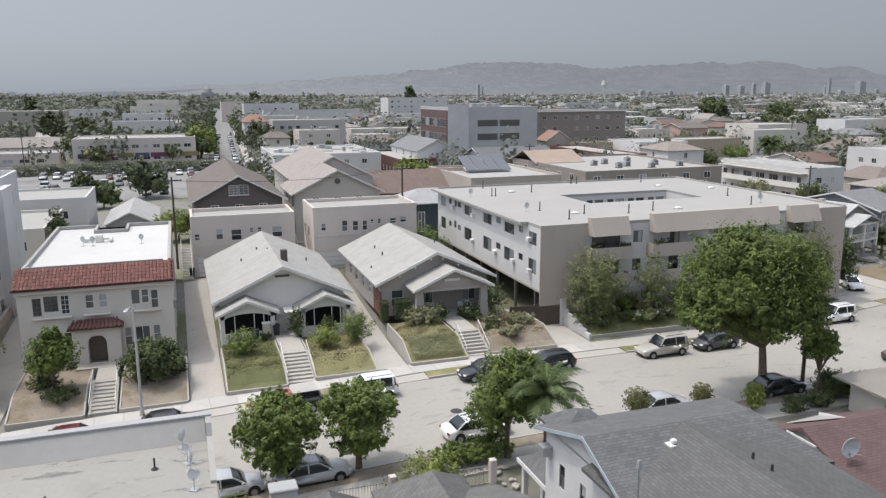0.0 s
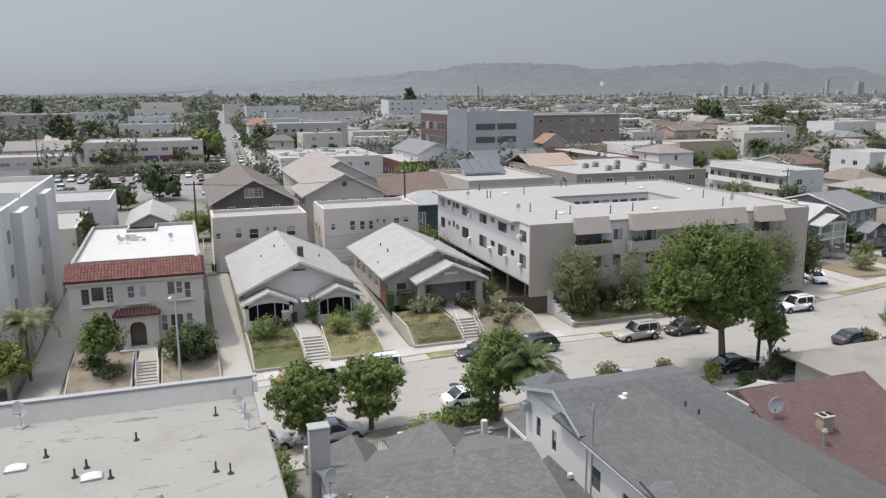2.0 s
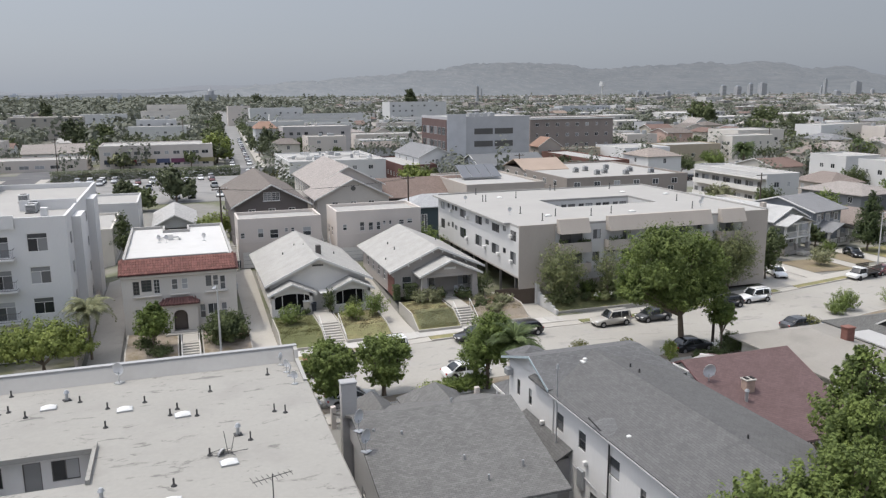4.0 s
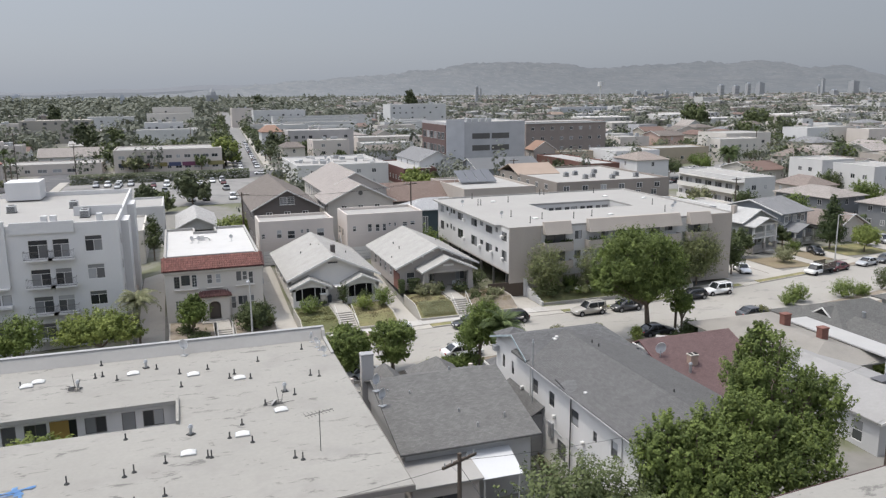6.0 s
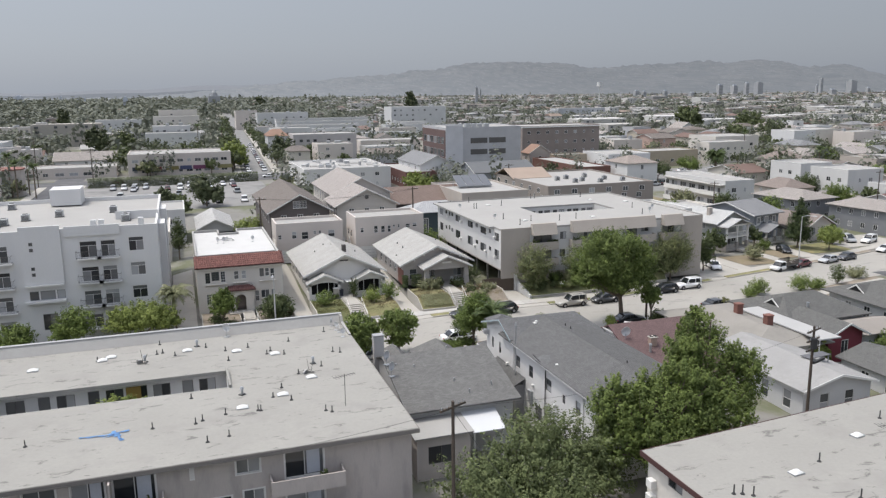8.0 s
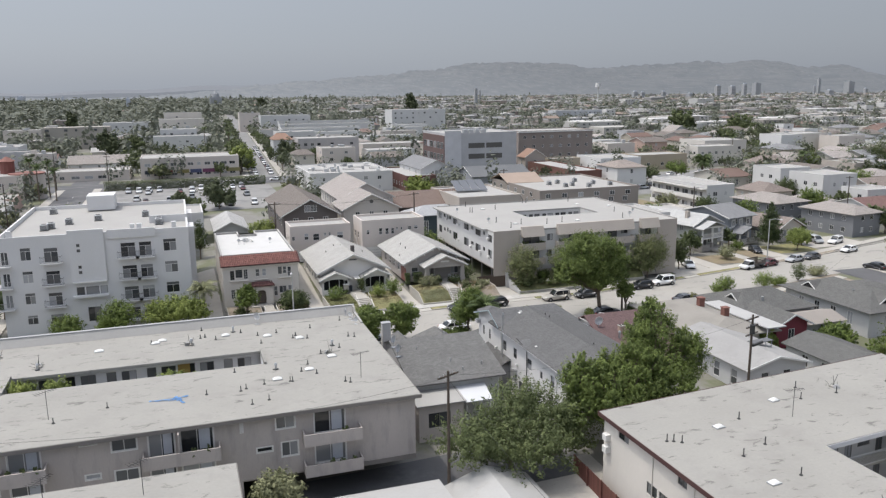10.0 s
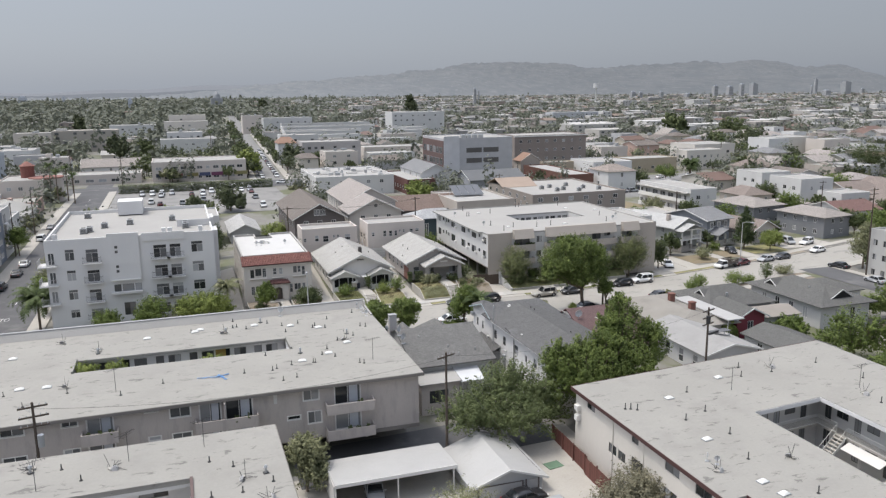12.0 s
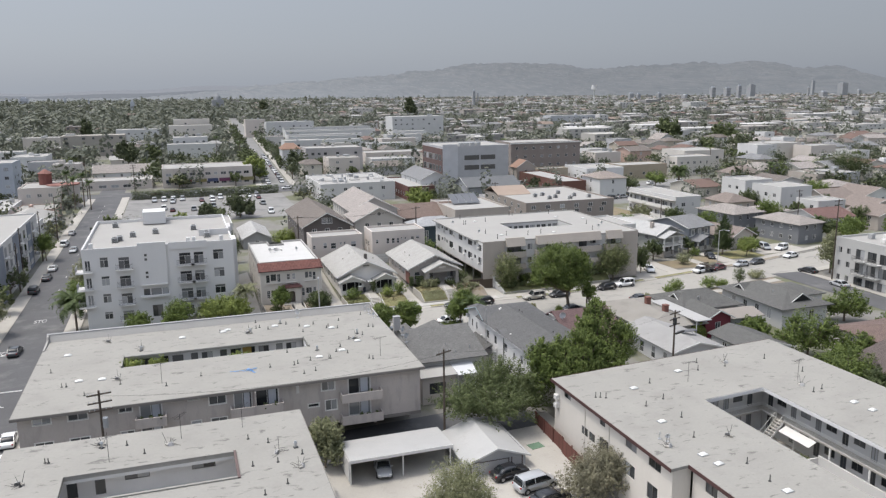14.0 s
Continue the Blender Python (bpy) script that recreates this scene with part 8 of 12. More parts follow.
SH_MID_X = shingled("mid_charcoal_shingles_x", (0.122, 0.121, 0.116), "x", 0.1)
e2 = house(57, 31.5, 69, 41.8, 2.2, 4.3, GREY_WALL, SH_MID_X, "grey-roofed house with a louvred gablet", ridge="x", hipped=4.2, over=0.7, z0=-2)
gablet(e2, 1.2, 4.6, 4.75, 3.8, 1.25, 3.2, "w")
part("roof_vent", a_tube((4.6, 2.0, 5.0), (4.6, 2.0, 5.75), 0.16, 0.2, 8), STEEL, e2)
house(57.2, 25.4, 62.4, 32.4, 2.2, 3.5, RED_WALL, SH_MID_Y, "crimson-walled rear wing under a charcoal gable", ridge="y", over=0.6, z0=-2.2)
house(63.2, 26.2, 69.5, 31.4, 1.5, 2.2, GREY_WALL, TAN_SHEET, "small lean-to with a tan sheet roof", ridge="x", z0=-2.2)
e4 = house(73.8, 25.6, 83.8, 42.0, 2.3, 4.4, GREY_WALL, SH_MID_Y, "broad charcoal-roofed house with louvred gables", ridge="y", hipped=5.5, over=0.9, z0=-2.2)
gablet(e4, 5.0, 0.9, 4.75, 6.2, 1.9, 6.0, "s")
gablet(e4, 0.8, 12.6, 4.75, 4.0, 1.3, 3.4, "w")
part("roof_vent", a_tube((3.0, 6.0, 5.5), (3.0, 6.0, 6.1), 0.12, n=8), STEEL, e4)
house(55.9, 12.2, 63.4, 22.0, 0.9, 2.0, GREY_WALL, SH_MID_Y, "low cottage with worn charcoal roof", ridge="y", z0=-2.6)
house(76, 3, 92, 16, 1.6, 3.4, TAN_WALL, shingled("brick_brown_shingles", (0.16, 0.118, 0.105), "x", 0.1), "house with brownish red roof", ridge="x", hipped=4, z0=-3)
house(84.9, 35.0, 92.0, 43.6, 1.2, 2.2, STUCCO_GREY, SH_MID_X, "low wing with worn charcoal roof by the side street", ridge="x", hipped=3, z0=-2.6)
house(88, -14, 104, 2, 2.0, 4.0, TAN_WALL, shingled("brick_brown_shingles", (0.16, 0.118, 0.105), "x", 0.1), "tan house with brownish roof among trees", ridge="y", z0=-3)
house(66, -16, 80, 3, 1.4, 3.4, TAN_WALL, shingled("umber_shingles", (0.115, 0.095, 0.088), "y", 0.1), "dark brown-roofed house behind trees", ridge="y", z0=-3)
block(114, 4, 136, 28, 5.2, STUCCO_WARM, ROOF_PALE, "cream two-storey block with flat roof", 2, z0=-3)

# carport and garage in the lot
structure(sheet("yard", span(-14, 17.5, 2), span(-30, 6, 2), CONCRETE, 0.03), "stained concrete yard of the rear lot", "yard")
structure(sheet("back_alley", span(-13.5, 15.0, 2), span(3.0, 11.0, 2), ASPHALT, 0.05), "dark worn asphalt behind the carport", "alley")
cz = ground_z(-5, -1)
cp = thing("carport", -11.2, -2.4, cz, "open carport with white corrugated roof", "carport")
bm = bmesh.new()
prism(bm, [(0, -0.4, 2.85), (0, 5.4, 2.55), (0, 5.4, 2.65), (0, -0.4, 2.95)], (12.2, 0, 0))
part("roof", bm, PATIO_WHITE, cp)
part("fascia", a_box(0, -0.46, 2.6, 12.2, -0.4, 2.96), WHITE_TRIM, cp)
for x in (0.1, 6.2, 11.9):
    part("post", a_tube((x, -0.2, 0), (x, -0.2, 2.8), 0.08), WHITE_TRIM, cp)
part("back_wall", a_box(0, 5.1, 0, 12.2, 5.25, 2.5), STUCCO_MAUVE, cp)
part("side_wall", a_box(0, 0.2, 0, 0.15, 5.1, 2.5), STUCCO_WHITE, cp)
gg = house(1.7, -5.6, 8.9, 2.6, 0.0, 1.25, GREY_WALL, PATIO_WHITE, "small garage with white sheet gabled roof", ridge="y", over=0.45, windows=False, z0=-2.2)
part("garage_door", a_box(0.5, -0.06, 0.05, 5.0, -0.003, 1.9), surf("pale_grey_door", (0.44, 0.43, 0.42), 0.7, 0.08), gg, "pale grey garage door")
part("side_door", a_box(5.5, -0.06, 0.05, 6.7, -0.003, 1.95), surf("pale_grey_door", (0.44, 0.43, 0.42), 0.7, 0.08), gg)
for a in ((0.36, 0.0, 0.5, 2.0), (5.0, 0.0, 5.14, 2.0), (5.36, 0.0, 5.5, 2.05), (6.7, 0.0, 6.84, 2.05), (0.36, 1.9, 5.14, 2.02)):
    part("door_casing", a_box(a[0], -0.1, a[1] + 0.02, a[2], -0.062, a[3]), surf("brown_casing", (0.14, 0.12, 0.11), 0.8), gg)
# red fence along the court building
fz = ground_z(15, -2)
fe = thing("board_fence", 14.6, 3.4, fz - 0.1, "red-brown board fence between the lots", "fence")
RED_BOARD = surf("red_brown_boards", (0.135, 0.058, 0.047), 0.85, 0.2, rnd=0.15)
bd = bpy.data.meshes.new("board")
bm = a_box(-0.02, -0.085, 0, 0.02, 0.085, 1.9)
bm.to_mesh(bd)
bm.free()
bd.materials.append(RED_BOARD)
for i in range(70):
    share("board", bd, fe, Matrix.Translation((-0.03 * i * 0.19 - 0.2 * (i * 0.19 > 8), -i * 0.19, random.uniform(-0.04, 0.04))))
for i in range(6):
    part("fence_post", a_box(-0.16 - 0.03 * i * 2.6, -i * 2.6 - 0.06, 0, -0.04 - 0.03 * i * 2.6, -i * 2.6 + 0.06, 2.05), RED_BOARD, fe)

# ---- things on the roofs ----
def proto(name, label, category, group, build):
    """A thing with parts, built once at the origin; copied with set_out()."""
    t = thing(name, 0, 0, 0, label, category, group)
    build(t)
    return t


def set_out(p, places, z, turn=0.0, jitter=0.0, seed=3):
    """Moves the first thing to the first place and copies it to the others."""
    r = random.Random(seed)
    for i, (x, y) in enumerate(places):
        m = pose(x, y, z(x, y) if callable(z) else z, 0, 0, turn + r.uniform(-jitter, jitter)) @ Matrix.Scale(1.0, 4)
        if i == 0:
            p.matrix_basis = m
        else:
            copy_thing(p, m)


VENT_WHITE = surf("white_dome", (0.66, 0.66, 0.64), 0.5, 0.05)


def dome(t):
    bm = bmesh.new()
    box(bm, -0.55, -0.4, 0, 0.55, 0.4, 0.12)
    part("kerb", bm, STEEL, t)
    bm = bmesh.new()
    n = 6
    g = [[bm.verts.new((-0.5 + i / n, -0.36 + 0.72 * j / n, 0.12 + 0.2 * math.sin(math.pi * i / n) ** 0.5 * math.sin(math.pi * j / n) ** 0.5)) for j in range(n + 1)] for i in range(n + 1)]
    for i in range(n):
        for j in range(n):
            bm.faces.new((g[i][j], g[i + 1][j], g[i + 1][j + 1], g[i][j + 1]))
    part("dome", bm, VENT_WHITE, t, "white plastic dome", True)
    for c in t.children:
        c.data.transform(Matrix.Scale(0.82, 4))


def pipe(h, r=0.06):
    def f(t):
        part("pipe", a_tube((0, 0, 0), (0, 0, h), r, n=8), PIPE, t)
        part("flashing", a_tube((0, 0, 0), (0, 0, 0.08), 0.16, 0.1, n=8), PIPE, t)
    return f


def cowl(t):
    part("pipe", a_tube((0, 0, 0), (0, 0, 0.7), 0.14, n=10), STEEL, t)
    part("cap", a_tube((0, 0, 0.7), (0, 0, 0.95), 0.26, 0.12, n=10), STEEL, t)
    part("base", a_box(-0.3, -0.3, 0, 0.3, 0.3, 0.08), PIPE, t)
    for c in t.children:
        c.data.transform(Matrix.Scale(0.72, 4))


def dish(t, k=0.85):
    part("mast", a_tube((0, 0, 0), (0, 0, 0.9), 0.035, n=6), STEEL, t)
    bm = bmesh.new()
    n, m = 14, 4
    rings = []
    for j in range(m + 1):
        r = 0.48 * j / m
        rings.append([bm.verts.new((r * math.cos(2 * math.pi * i / n), -0.22 * (r / 0.48) ** 2 + 0.2, 1.15 + 1.1 * r * math.sin(2 * math.pi * i / n))) for i in range(n)])
    for j in range(1, m):
        for i in range(n):
            bm.faces.new((rings[j][i], rings[j][(i + 1) % n], rings[j + 1][(i + 1) % n], rings[j + 1][i]))
    bm.faces.new(rings[1])
    bmesh.ops.remove_doubles(bm, verts=rings[0], dist=0.001)
    bmesh.ops.solidify(bm, geom=bm.faces[:], thickness=0.02)
    part("reflector", bm, surf("dish_grey", (0.55, 0.55, 0.55), 0.5, 0.06), t, "pale grey satellite dish")
    part("feed_arm", a_tube((0, 0.1, 0.75), (0, -0.55, 1.05), 0.025, n=5), STEEL, t)
    part("foot", a_box(-0.3, -0.3, 0, 0.3, 0.3, 0.06), STEEL, t)
    for c in t.children:
        c.data.transform(Matrix.Scale(k, 4))


def antenna(t):
    bm = bmesh.new()
    tube(bm, (0, 0, 0), (0, 0, 2.6), 0.025, n=5)
    tube(bm, (-0.9, 0, 2.45), (0.9, 0, 2.5), 0.018, n=4)
    for i in range(8):
        x = -0.85 + i * 0.24
        tube(bm, (x, -0.45 + 0.03 * i, 2.47), (x, 0.45 - 0.03 * i, 2.47), 0.012, n=4)
    part("mast", bm, PIPE, t)


def ac_unit(t):
    part("casing", soft_box(-0.55, -0.5, 0.08, 0.55, 0.5, 1.0, 0.05), STEEL, t)
    part("fan_guard", a_tube((0, 0, 1.0), (0, 0, 1.05), 0.4, n=14), PIPE, t)
    part("stand", a_box(-0.6, -0.55, 0, 0.6, 0.55, 0.08), PIPE, t)
    for i in range(5):
        part("louvre", a_box(-0.45, -0.53, 0.2 + i * 0.14, 0.45, -0.503, 0.26 + i * 0.14), PIPE, t)


UA_T, RA_T, LA_T, AP_T = 7.42, 6.3, 7.42, 9.77
UA_DOMES = [(-21.7, 30.9), (-15.0, 30.4), (-10.6, 28.6), (-7.3, 26.6), (-5.1, 19.4), (-7.9, 16.3), (-11.2, 14.7), (-40.0, 16.2), (-37.4, 15.9), (-42.4, 26.9), (-22.4, 30.2), (-28, 29.5)]
set_out(proto("roof_skylight", "small white domed skylight on the felt roof", "skylight", "skylights on the court roof", dome), UA_DOMES, UA_T, 4, 6)
RA_DOMES = [(22.6, -6.4), (30.9, -3.4), (20.2, -15.6), (19.5, -23.5), (19.7, -25.6), (22.1, -31.9), (43.5, -18.6), (43.6, -21.0)]
set_out(proto("roof_skylight", "small white domed skylight on the askew roof", "skylight", "skylights on the askew roof", dome), RA_DOMES, RA_T, 8, 6)
set_out(proto("roof_skylight", "round white skylight on the pale roof", "skylight", "skylights on the pale roof", dome), [(40.3, 91.6), (39.4, 72.9), (51.7, 72.1), (66.6, 86.0), (61.5, 90.5)], AP_T, 0, 8)
UA_PIPES = [(-22.8, 30.3), (-17.7, 30.4), (-17.2, 30.6), (-16.1, 29.4), (-17.5, 33.3), (-13.3, 30.9), (-11.6, 29.2), (-11.5, 26.3), (-9.5, 29.5), (-8.0, 26.9), (-7.6, 27.7), (-6.5, 26.3), (-5.6, 30.0), (-6.0, 20.7), (-7.8, 17.9), (-8.7, 16.1), (-7.4, 15.0), (-14.9, 18.1)]
set_out(proto("vent_pipe", "short dark vent pipe on the felt roof", "vent pipe", "pipes on the court roof", pipe(0.42, 0.05)), UA_PIPES, UA_T, 0, 90)
UA_PIPES_2 = [(-14.7, 12.9), (-14.2, 13.3), (-17.7, 13.1), (-12.5, 9.9), (-12.5, 13.9), (-14.0, 9.4), (-5.2, 12.0), (-4.8, 11.6), (-3.8, 21.9), (-2.1, 25.4), (-1.5, 25.0), (-1.8, 31.8), (-10.1, 13.8), (-9.9, 13.7), (-38.9, 11.1), (-41.7, 14.9), (-41.2, 14.8), (-35.2, 13.5), (-43.6, 20.6), (-30, 11), (-26, 13)]
set_out(proto("vent_pipe", "slim dark vent pipe on the felt roof", "vent pipe", "pipes on the court roof", pipe(0.5, 0.04)), UA_PIPES_2, UA_T, 0, 90)
RA_PIPES = [(25.3, -5.6), (21.0, -11.4), (33.5, -3.9), (21.1, -19.9), (37.6, -3.9), (44.3, -3.3), (45.4, -8.8), (43.2, -14.2), (21.9, -29.9), (24.0, -10.3), (22.3, -26.4), (41.6, -14.6), (35.0, -1.6), (17.0, -7.2), (17.5, -7.4), (18.0, -7.8), (22.9, -15.3)]
set_out(proto("vent_pipe", "dark vent pipe on the askew roof", "vent pipe", "pipes on the askew roof", pipe(0.65, 0.045)), RA_PIPES, RA_T, 0, 90)
LA_PIPES = [(-40.7, -5.7), (-40.4, -5.8), (-42.1, -9.9), (-31.9, -6.8), (-22.2, -7.0), (-20.4, -8.5), (-20.0, -13.0), (-22.3, -13.0), (-17.6, -12.1), (-33.6, -4.3), (-19.7, -17.4), (-21.8, -18.7)]
set_out(proto("vent_pipe", "dark vent pipe on the near felt roof", "vent pipe", "pipes on the near roof", pipe(0.5, 0.05)), LA_PIPES, LA_T, 0, 90)
AP_PIPES = [(36.9, 88.8), (38.4, 96.8), (36.8, 76.0), (37.1, 69.8), (51.8, 97.2), (52.5, 96.9), (44.9, 71.2), (62.0, 95.5), (61.2, 71.8), (36.5, 89.0), (40.3, 72.5), (42.7, 90.7), (48.4, 72.0), (63.7, 79.0)]
set_out(proto("vent_pipe", "slim grey vent pipe on the pale roof", "vent pipe", "pipes on the pale roof", pipe(1.0, 0.06)), AP_PIPES, AP_T, 0, 90)
set_out(proto("roof_cowl", "galvanised vent cowl on the felt roof", "roof vent", "cowls on the roofs", cowl), [(-11.0, 17.5), (-4.4, 22.8), (-18.7, 28.5), (-33.3, 25.6), (-14.1, 31.5)], UA_T, 0, 90)
set_out(proto("roof_cowl", "galvanised vent cowl on the near roof", "roof vent", "cowls on the roofs", cowl), [(-35.9, -4.1), (-18.0, -10.5)], LA_T, 0, 90)
set_out(proto("satellite_dish", "grey satellite dish on a roof mast", "satellite dish", "dishes on the court roof", dish), [(-11.2, 33.6)], UA_T, -20, 20)
set_out(proto("satellite_dish", "small grey satellite dish at the roof edge", "satellite dish", "small dishes on the court roof", lambda t: dish(t, 0.55)), [(-0.7, 33.5), (-0.5, 31.9), (-0.4, 31.1), (-0.3, 29.5)], UA_T, -60, 120)
set_out(proto("satellite_dish", "grey satellite dish on the white roof", "satellite dish", "dishes on the tiled house", lambda t: dish(t, 0.6)), [(-9.5, 82.9), (-8.6, 82.6), (-4.1, 82.4)], 7.75, -20, 25)
set_out(proto("satellite_dish", "grey satellite dish on the pale roof", "satellite dish", "dishes on the pale roof", lambda t: dish(t, 0.6)), [(33.9, 89.5), (35.3, 76.1), (63.4, 72.9), (66.0, 76.0)], AP_T, -10, 30)
set_out(proto("tv_antenna", "thin old television antenna on the roof", "antenna", "antennas on the roofs", antenna), [(-3.6, 12.4), (-30.5, 12.0)], UA_T, 30, 30)
set_out(proto("tv_antenna", "thin old television antenna on the askew roof", "antenna", "antennas on the roofs", antenna), [(29.9, -6.8), (42.8, -10.8)], RA_T, 10, 30)
set_out(proto("tv_antenna", "bent television antenna on the near roof", "antenna", "antennas on the roofs", antenna), [(-35.0, -7.5), (-28.5, -4.6), (-22.5, -4.0)], LA_T, 50, 60)
set_out(proto("rooftop_ac", "grey rooftop air conditioner", "air conditioner", "units on the modern block", ac_unit), [(-39.2, 77.0), (-38.4, 78.4), (-32.0, 84.3), (-24.6, 86.1), (-22.3, 76.4), (-22.3, 78.2), (-40.2, 95.2), (-36.2, 82.0)], 13.2, 0, 3)
set_out(proto("rooftop_ac", "grey rooftop air conditioner on brown block", "air conditioner", "units on the brown block", ac_unit), [(80, 131), (83, 133), (86, 129), (78, 137), (81.5, 139), (90, 134), (93, 130), (88, 141)], 7.98, 0, 3)
set_out(proto("satellite_dish", "grey satellite dish fallen about on the askew roof", "satellite dish", "dishes on the askew roof", lambda t: dish(t, 0.5)), [(17.6, -19.0), (18.0, -19.8)], RA_T, -40, 160)


def heap(seed):
    """Fallen aerials, bent rods and a broken dish in a heap."""
    def f(t):
        g = random.Random(seed)
        bm = bmesh.new()
        for i in range(9):
            a, l_ = g.uniform(0, math.pi), g.uniform(0.4, 1.0)
            o = Vector((g.uniform(-0.4, 0.4), g.uniform(-0.4, 0.4), g.uniform(0.03, 0.3)))
            d = Vector((math.cos(a), math.sin(a), g.uniform(-0.15, 0.35))) * l_
            tube(bm, o, o + d, 0.016, n=4)
        for i in range(2):
            tube(bm, (g.uniform(-0.3, 0.3), 0, 0), (g.uniform(-0.5, 0.5), g.uniform(-0.4, 0.4), g.uniform(0.6, 1.5)), 0.02, n=4)
        part("rods", bm, PIPE, t)
        bm = bmesh.new()
        tube(bm, (0.2, 0.1, 0.1), (0.3, 0.05, 0.16), 0.3, 0.22, 12)
        part("broken_dish", bm, GREY_TRIM, t)
        part("block", soft_box(-0.3, -0.25, 0, 0.1, 0.0, 0.18, 0.02), CONCRETE, t)
    return f


for i, (z, places) in enumerate(((UA_T, [(-33.2, 26.4), (-35.5, 15.1), (-18.9, 28.2), (-5.2, 20.6), (-37.6, 31.0)]), (LA_T, [(-35.9, -3.4), (-42.2, -9.6), (-18.1, -14.8), (-29.7, -5.7), (-19.8, -10.9)]), (RA_T, [(17.3, -20.9), (38.4, -2.8), (24.6, -21.0), (41.8, -12.4)]))):
    set_out(proto("scrap_heap", "heap of fallen aerials and rods on the roof", "scrap", "scrap on the roofs", heap(40 + i)), places, z, 20, 170, 5 + i)
# bright turf mat by the fence
mt = thing("turf_mat", 12.0, -1.9, ground_z(12, -1.9) + 0.03, "bright green turf mat on the yard", "mat", rot=8)
part("mat", soft_box(-0.9, -0.7, 0, 0.9, 0.7, 0.05, 0.02), surf("turf_green", (0.12, 0.19, 0.13), 0.95, 0.25, 1.0, 14.0), mt)
# blue tarpaulin strip on the court roof
bm = bmesh.new()
r_ = random.Random(5)
for a0, a1, n, w in (((0, 0.15), (2.7, 0.1), 9, 0.12), ((2.2, 0.75), (2.9, -1.2), 8, 0.24), ((1.6, -0.35), (2.6, 0.0), 5, 0.1), ((2.3, 0.1), (3.3, 0.45), 4, 0.16)):
    run = []
    for i in range(n + 1):
        c = Vector(a0).lerp(Vector(a1), i / n) + Vector((r_.uniform(-0.06, 0.06), r_.uniform(-0.06, 0.06)))
        side_ = (Vector(a1) - Vector(a0)).normalized().orthogonal() * w * r_.uniform(0.35, 1.2)
        run.append((c - side_, c + side_, r_.uniform(0.02, 0.09)))
    for (p, q, z), (p2, q2, z2) in zip(run, run[1:]):
        quad(bm, (*p, z), (*p2, z2), (*q2, z2), (*q, z))
bmesh.ops.solidify(bm, geom=bm.faces[:], thickness=0.02)
tp = thing("tarpaulin", -22.6, 12.9, UA_T, "torn light blue plastic strip lying on the roof", "tarpaulin")
part("sheet", bm, surf("blue_plastic", (0.22, 0.42, 0.72), 0.5), tp)
dk = thing("roof_duct", -8.2, 84.6, 7.72, "white-painted ducts and pipes on the white roof", "duct")
for c in ((-1.4, -0.1, 0.25, 1.2, 0.15, 0.45), (-1.4, 0.15, 0.25, -1.15, 1.7, 0.45), (1.0, -0.8, 0.2, 1.25, 0.9, 0.4), (-0.3, -0.4, 0.0, 0.4, 0.3, 0.8)):
    part("duct", soft_box(*c, 0.03), WHITE_TRIM, dk)
for x, y in ((-1.3, 0.0), (1.1, -0.7), (-1.3, 1.5), (1.1, 0.7)):
    part("foot", a_box(x - 0.05, y - 0.05, 0, x + 0.05, y + 0.05, 0.26), STEEL, dk)
for x, y, z in ((7.9, 79.1, 6.65), (5.3, 79.6, 5.6), (11.7, 78.6, 5.45), (7.0, 81.2, 6.35), (19.4, 80.5, 5.85), (19.3, 76.8, 5.85), (27.0, 83.0, 5.4), (17.6, 74.7, 4.95)):
    t = thing("vent_pipe", x, y, z - 0.15, "small dark vent pipe through the pale shingles", "vent pipe", "vents in the bungalow roofs")
    part("pipe", a_tube((0, 0, -0.1), (0, 0, 0.6), 0.07, n=8), PIPE, t)
    part("flashing", a_tube((0, 0, -0.05), (0, 0, 0.1), 0.22, 0.1, n=8), STEEL, t)
# solar rack
so = thing("solar_rack", 47, 126, 8.55, "tilted dark solar panels on a rooftop rack", "solar panels")
for i in range(4):
    bm = bmesh.new()
    prism(bm, [(i * 2.1, 0, 0.5), (i * 2.1 + 2.0, 0, 0.5), (i * 2.1 + 2.0, 5, 2.6), (i * 2.1, 5, 2.6)], (0, 0, 0.08))
    part("solar_panel", bm, plain("solar_blue", (0.13, 0.135, 0.145), 0.25), so)
for x in (0.2, 8.0):
    part("leg", a_box(x, 4.8, 0, x + 0.1, 4.95, 2.5), STEEL, so)
    part("leg", a_box(x, 0.05, 0, x + 0.1, 0.15, 0.5), STEEL, so)
# vents on the shingle roofs
for x, y, z in ((5.2, 23.4, 5.35), (8.2, 20.5, 4.65), (9.3, 25.9, 5.95), (9.0, 18.6, 4.2), (3.6, 24.0, 5.45), (11.4, 19.2, 4.4)):
    t = thing("vent_pipe", x, y, z, "small vent pipe through the grey shingles", "vent pipe", "vents in the shingles")
    part("pipe", a_tube((0, 0, -0.1), (0, 0, 0.55), 0.07), STEEL, t)
    part("flashing", a_tube((0, 0, -0.05), (0, 0, 0.08), 0.24, 0.12), PIPE, t)
for x, y, z in ((19.35, 26.4, 7.62), (16.6, 16.3, 6.7)):
    t = thing("roof_vent", x, y, z, "white box vent on the charcoal roof", "roof vent", "vents on the charcoal roof")
    part("base", a_box(-0.28, -0.24, -0.1, 0.28, 0.24, 0.03), WHITE_TRIM, t)
    part("hood", soft_box(-0.13, -0.12, 0.03, 0.13, 0.12, 0.24, 0.04), WHITE_TRIM, t)
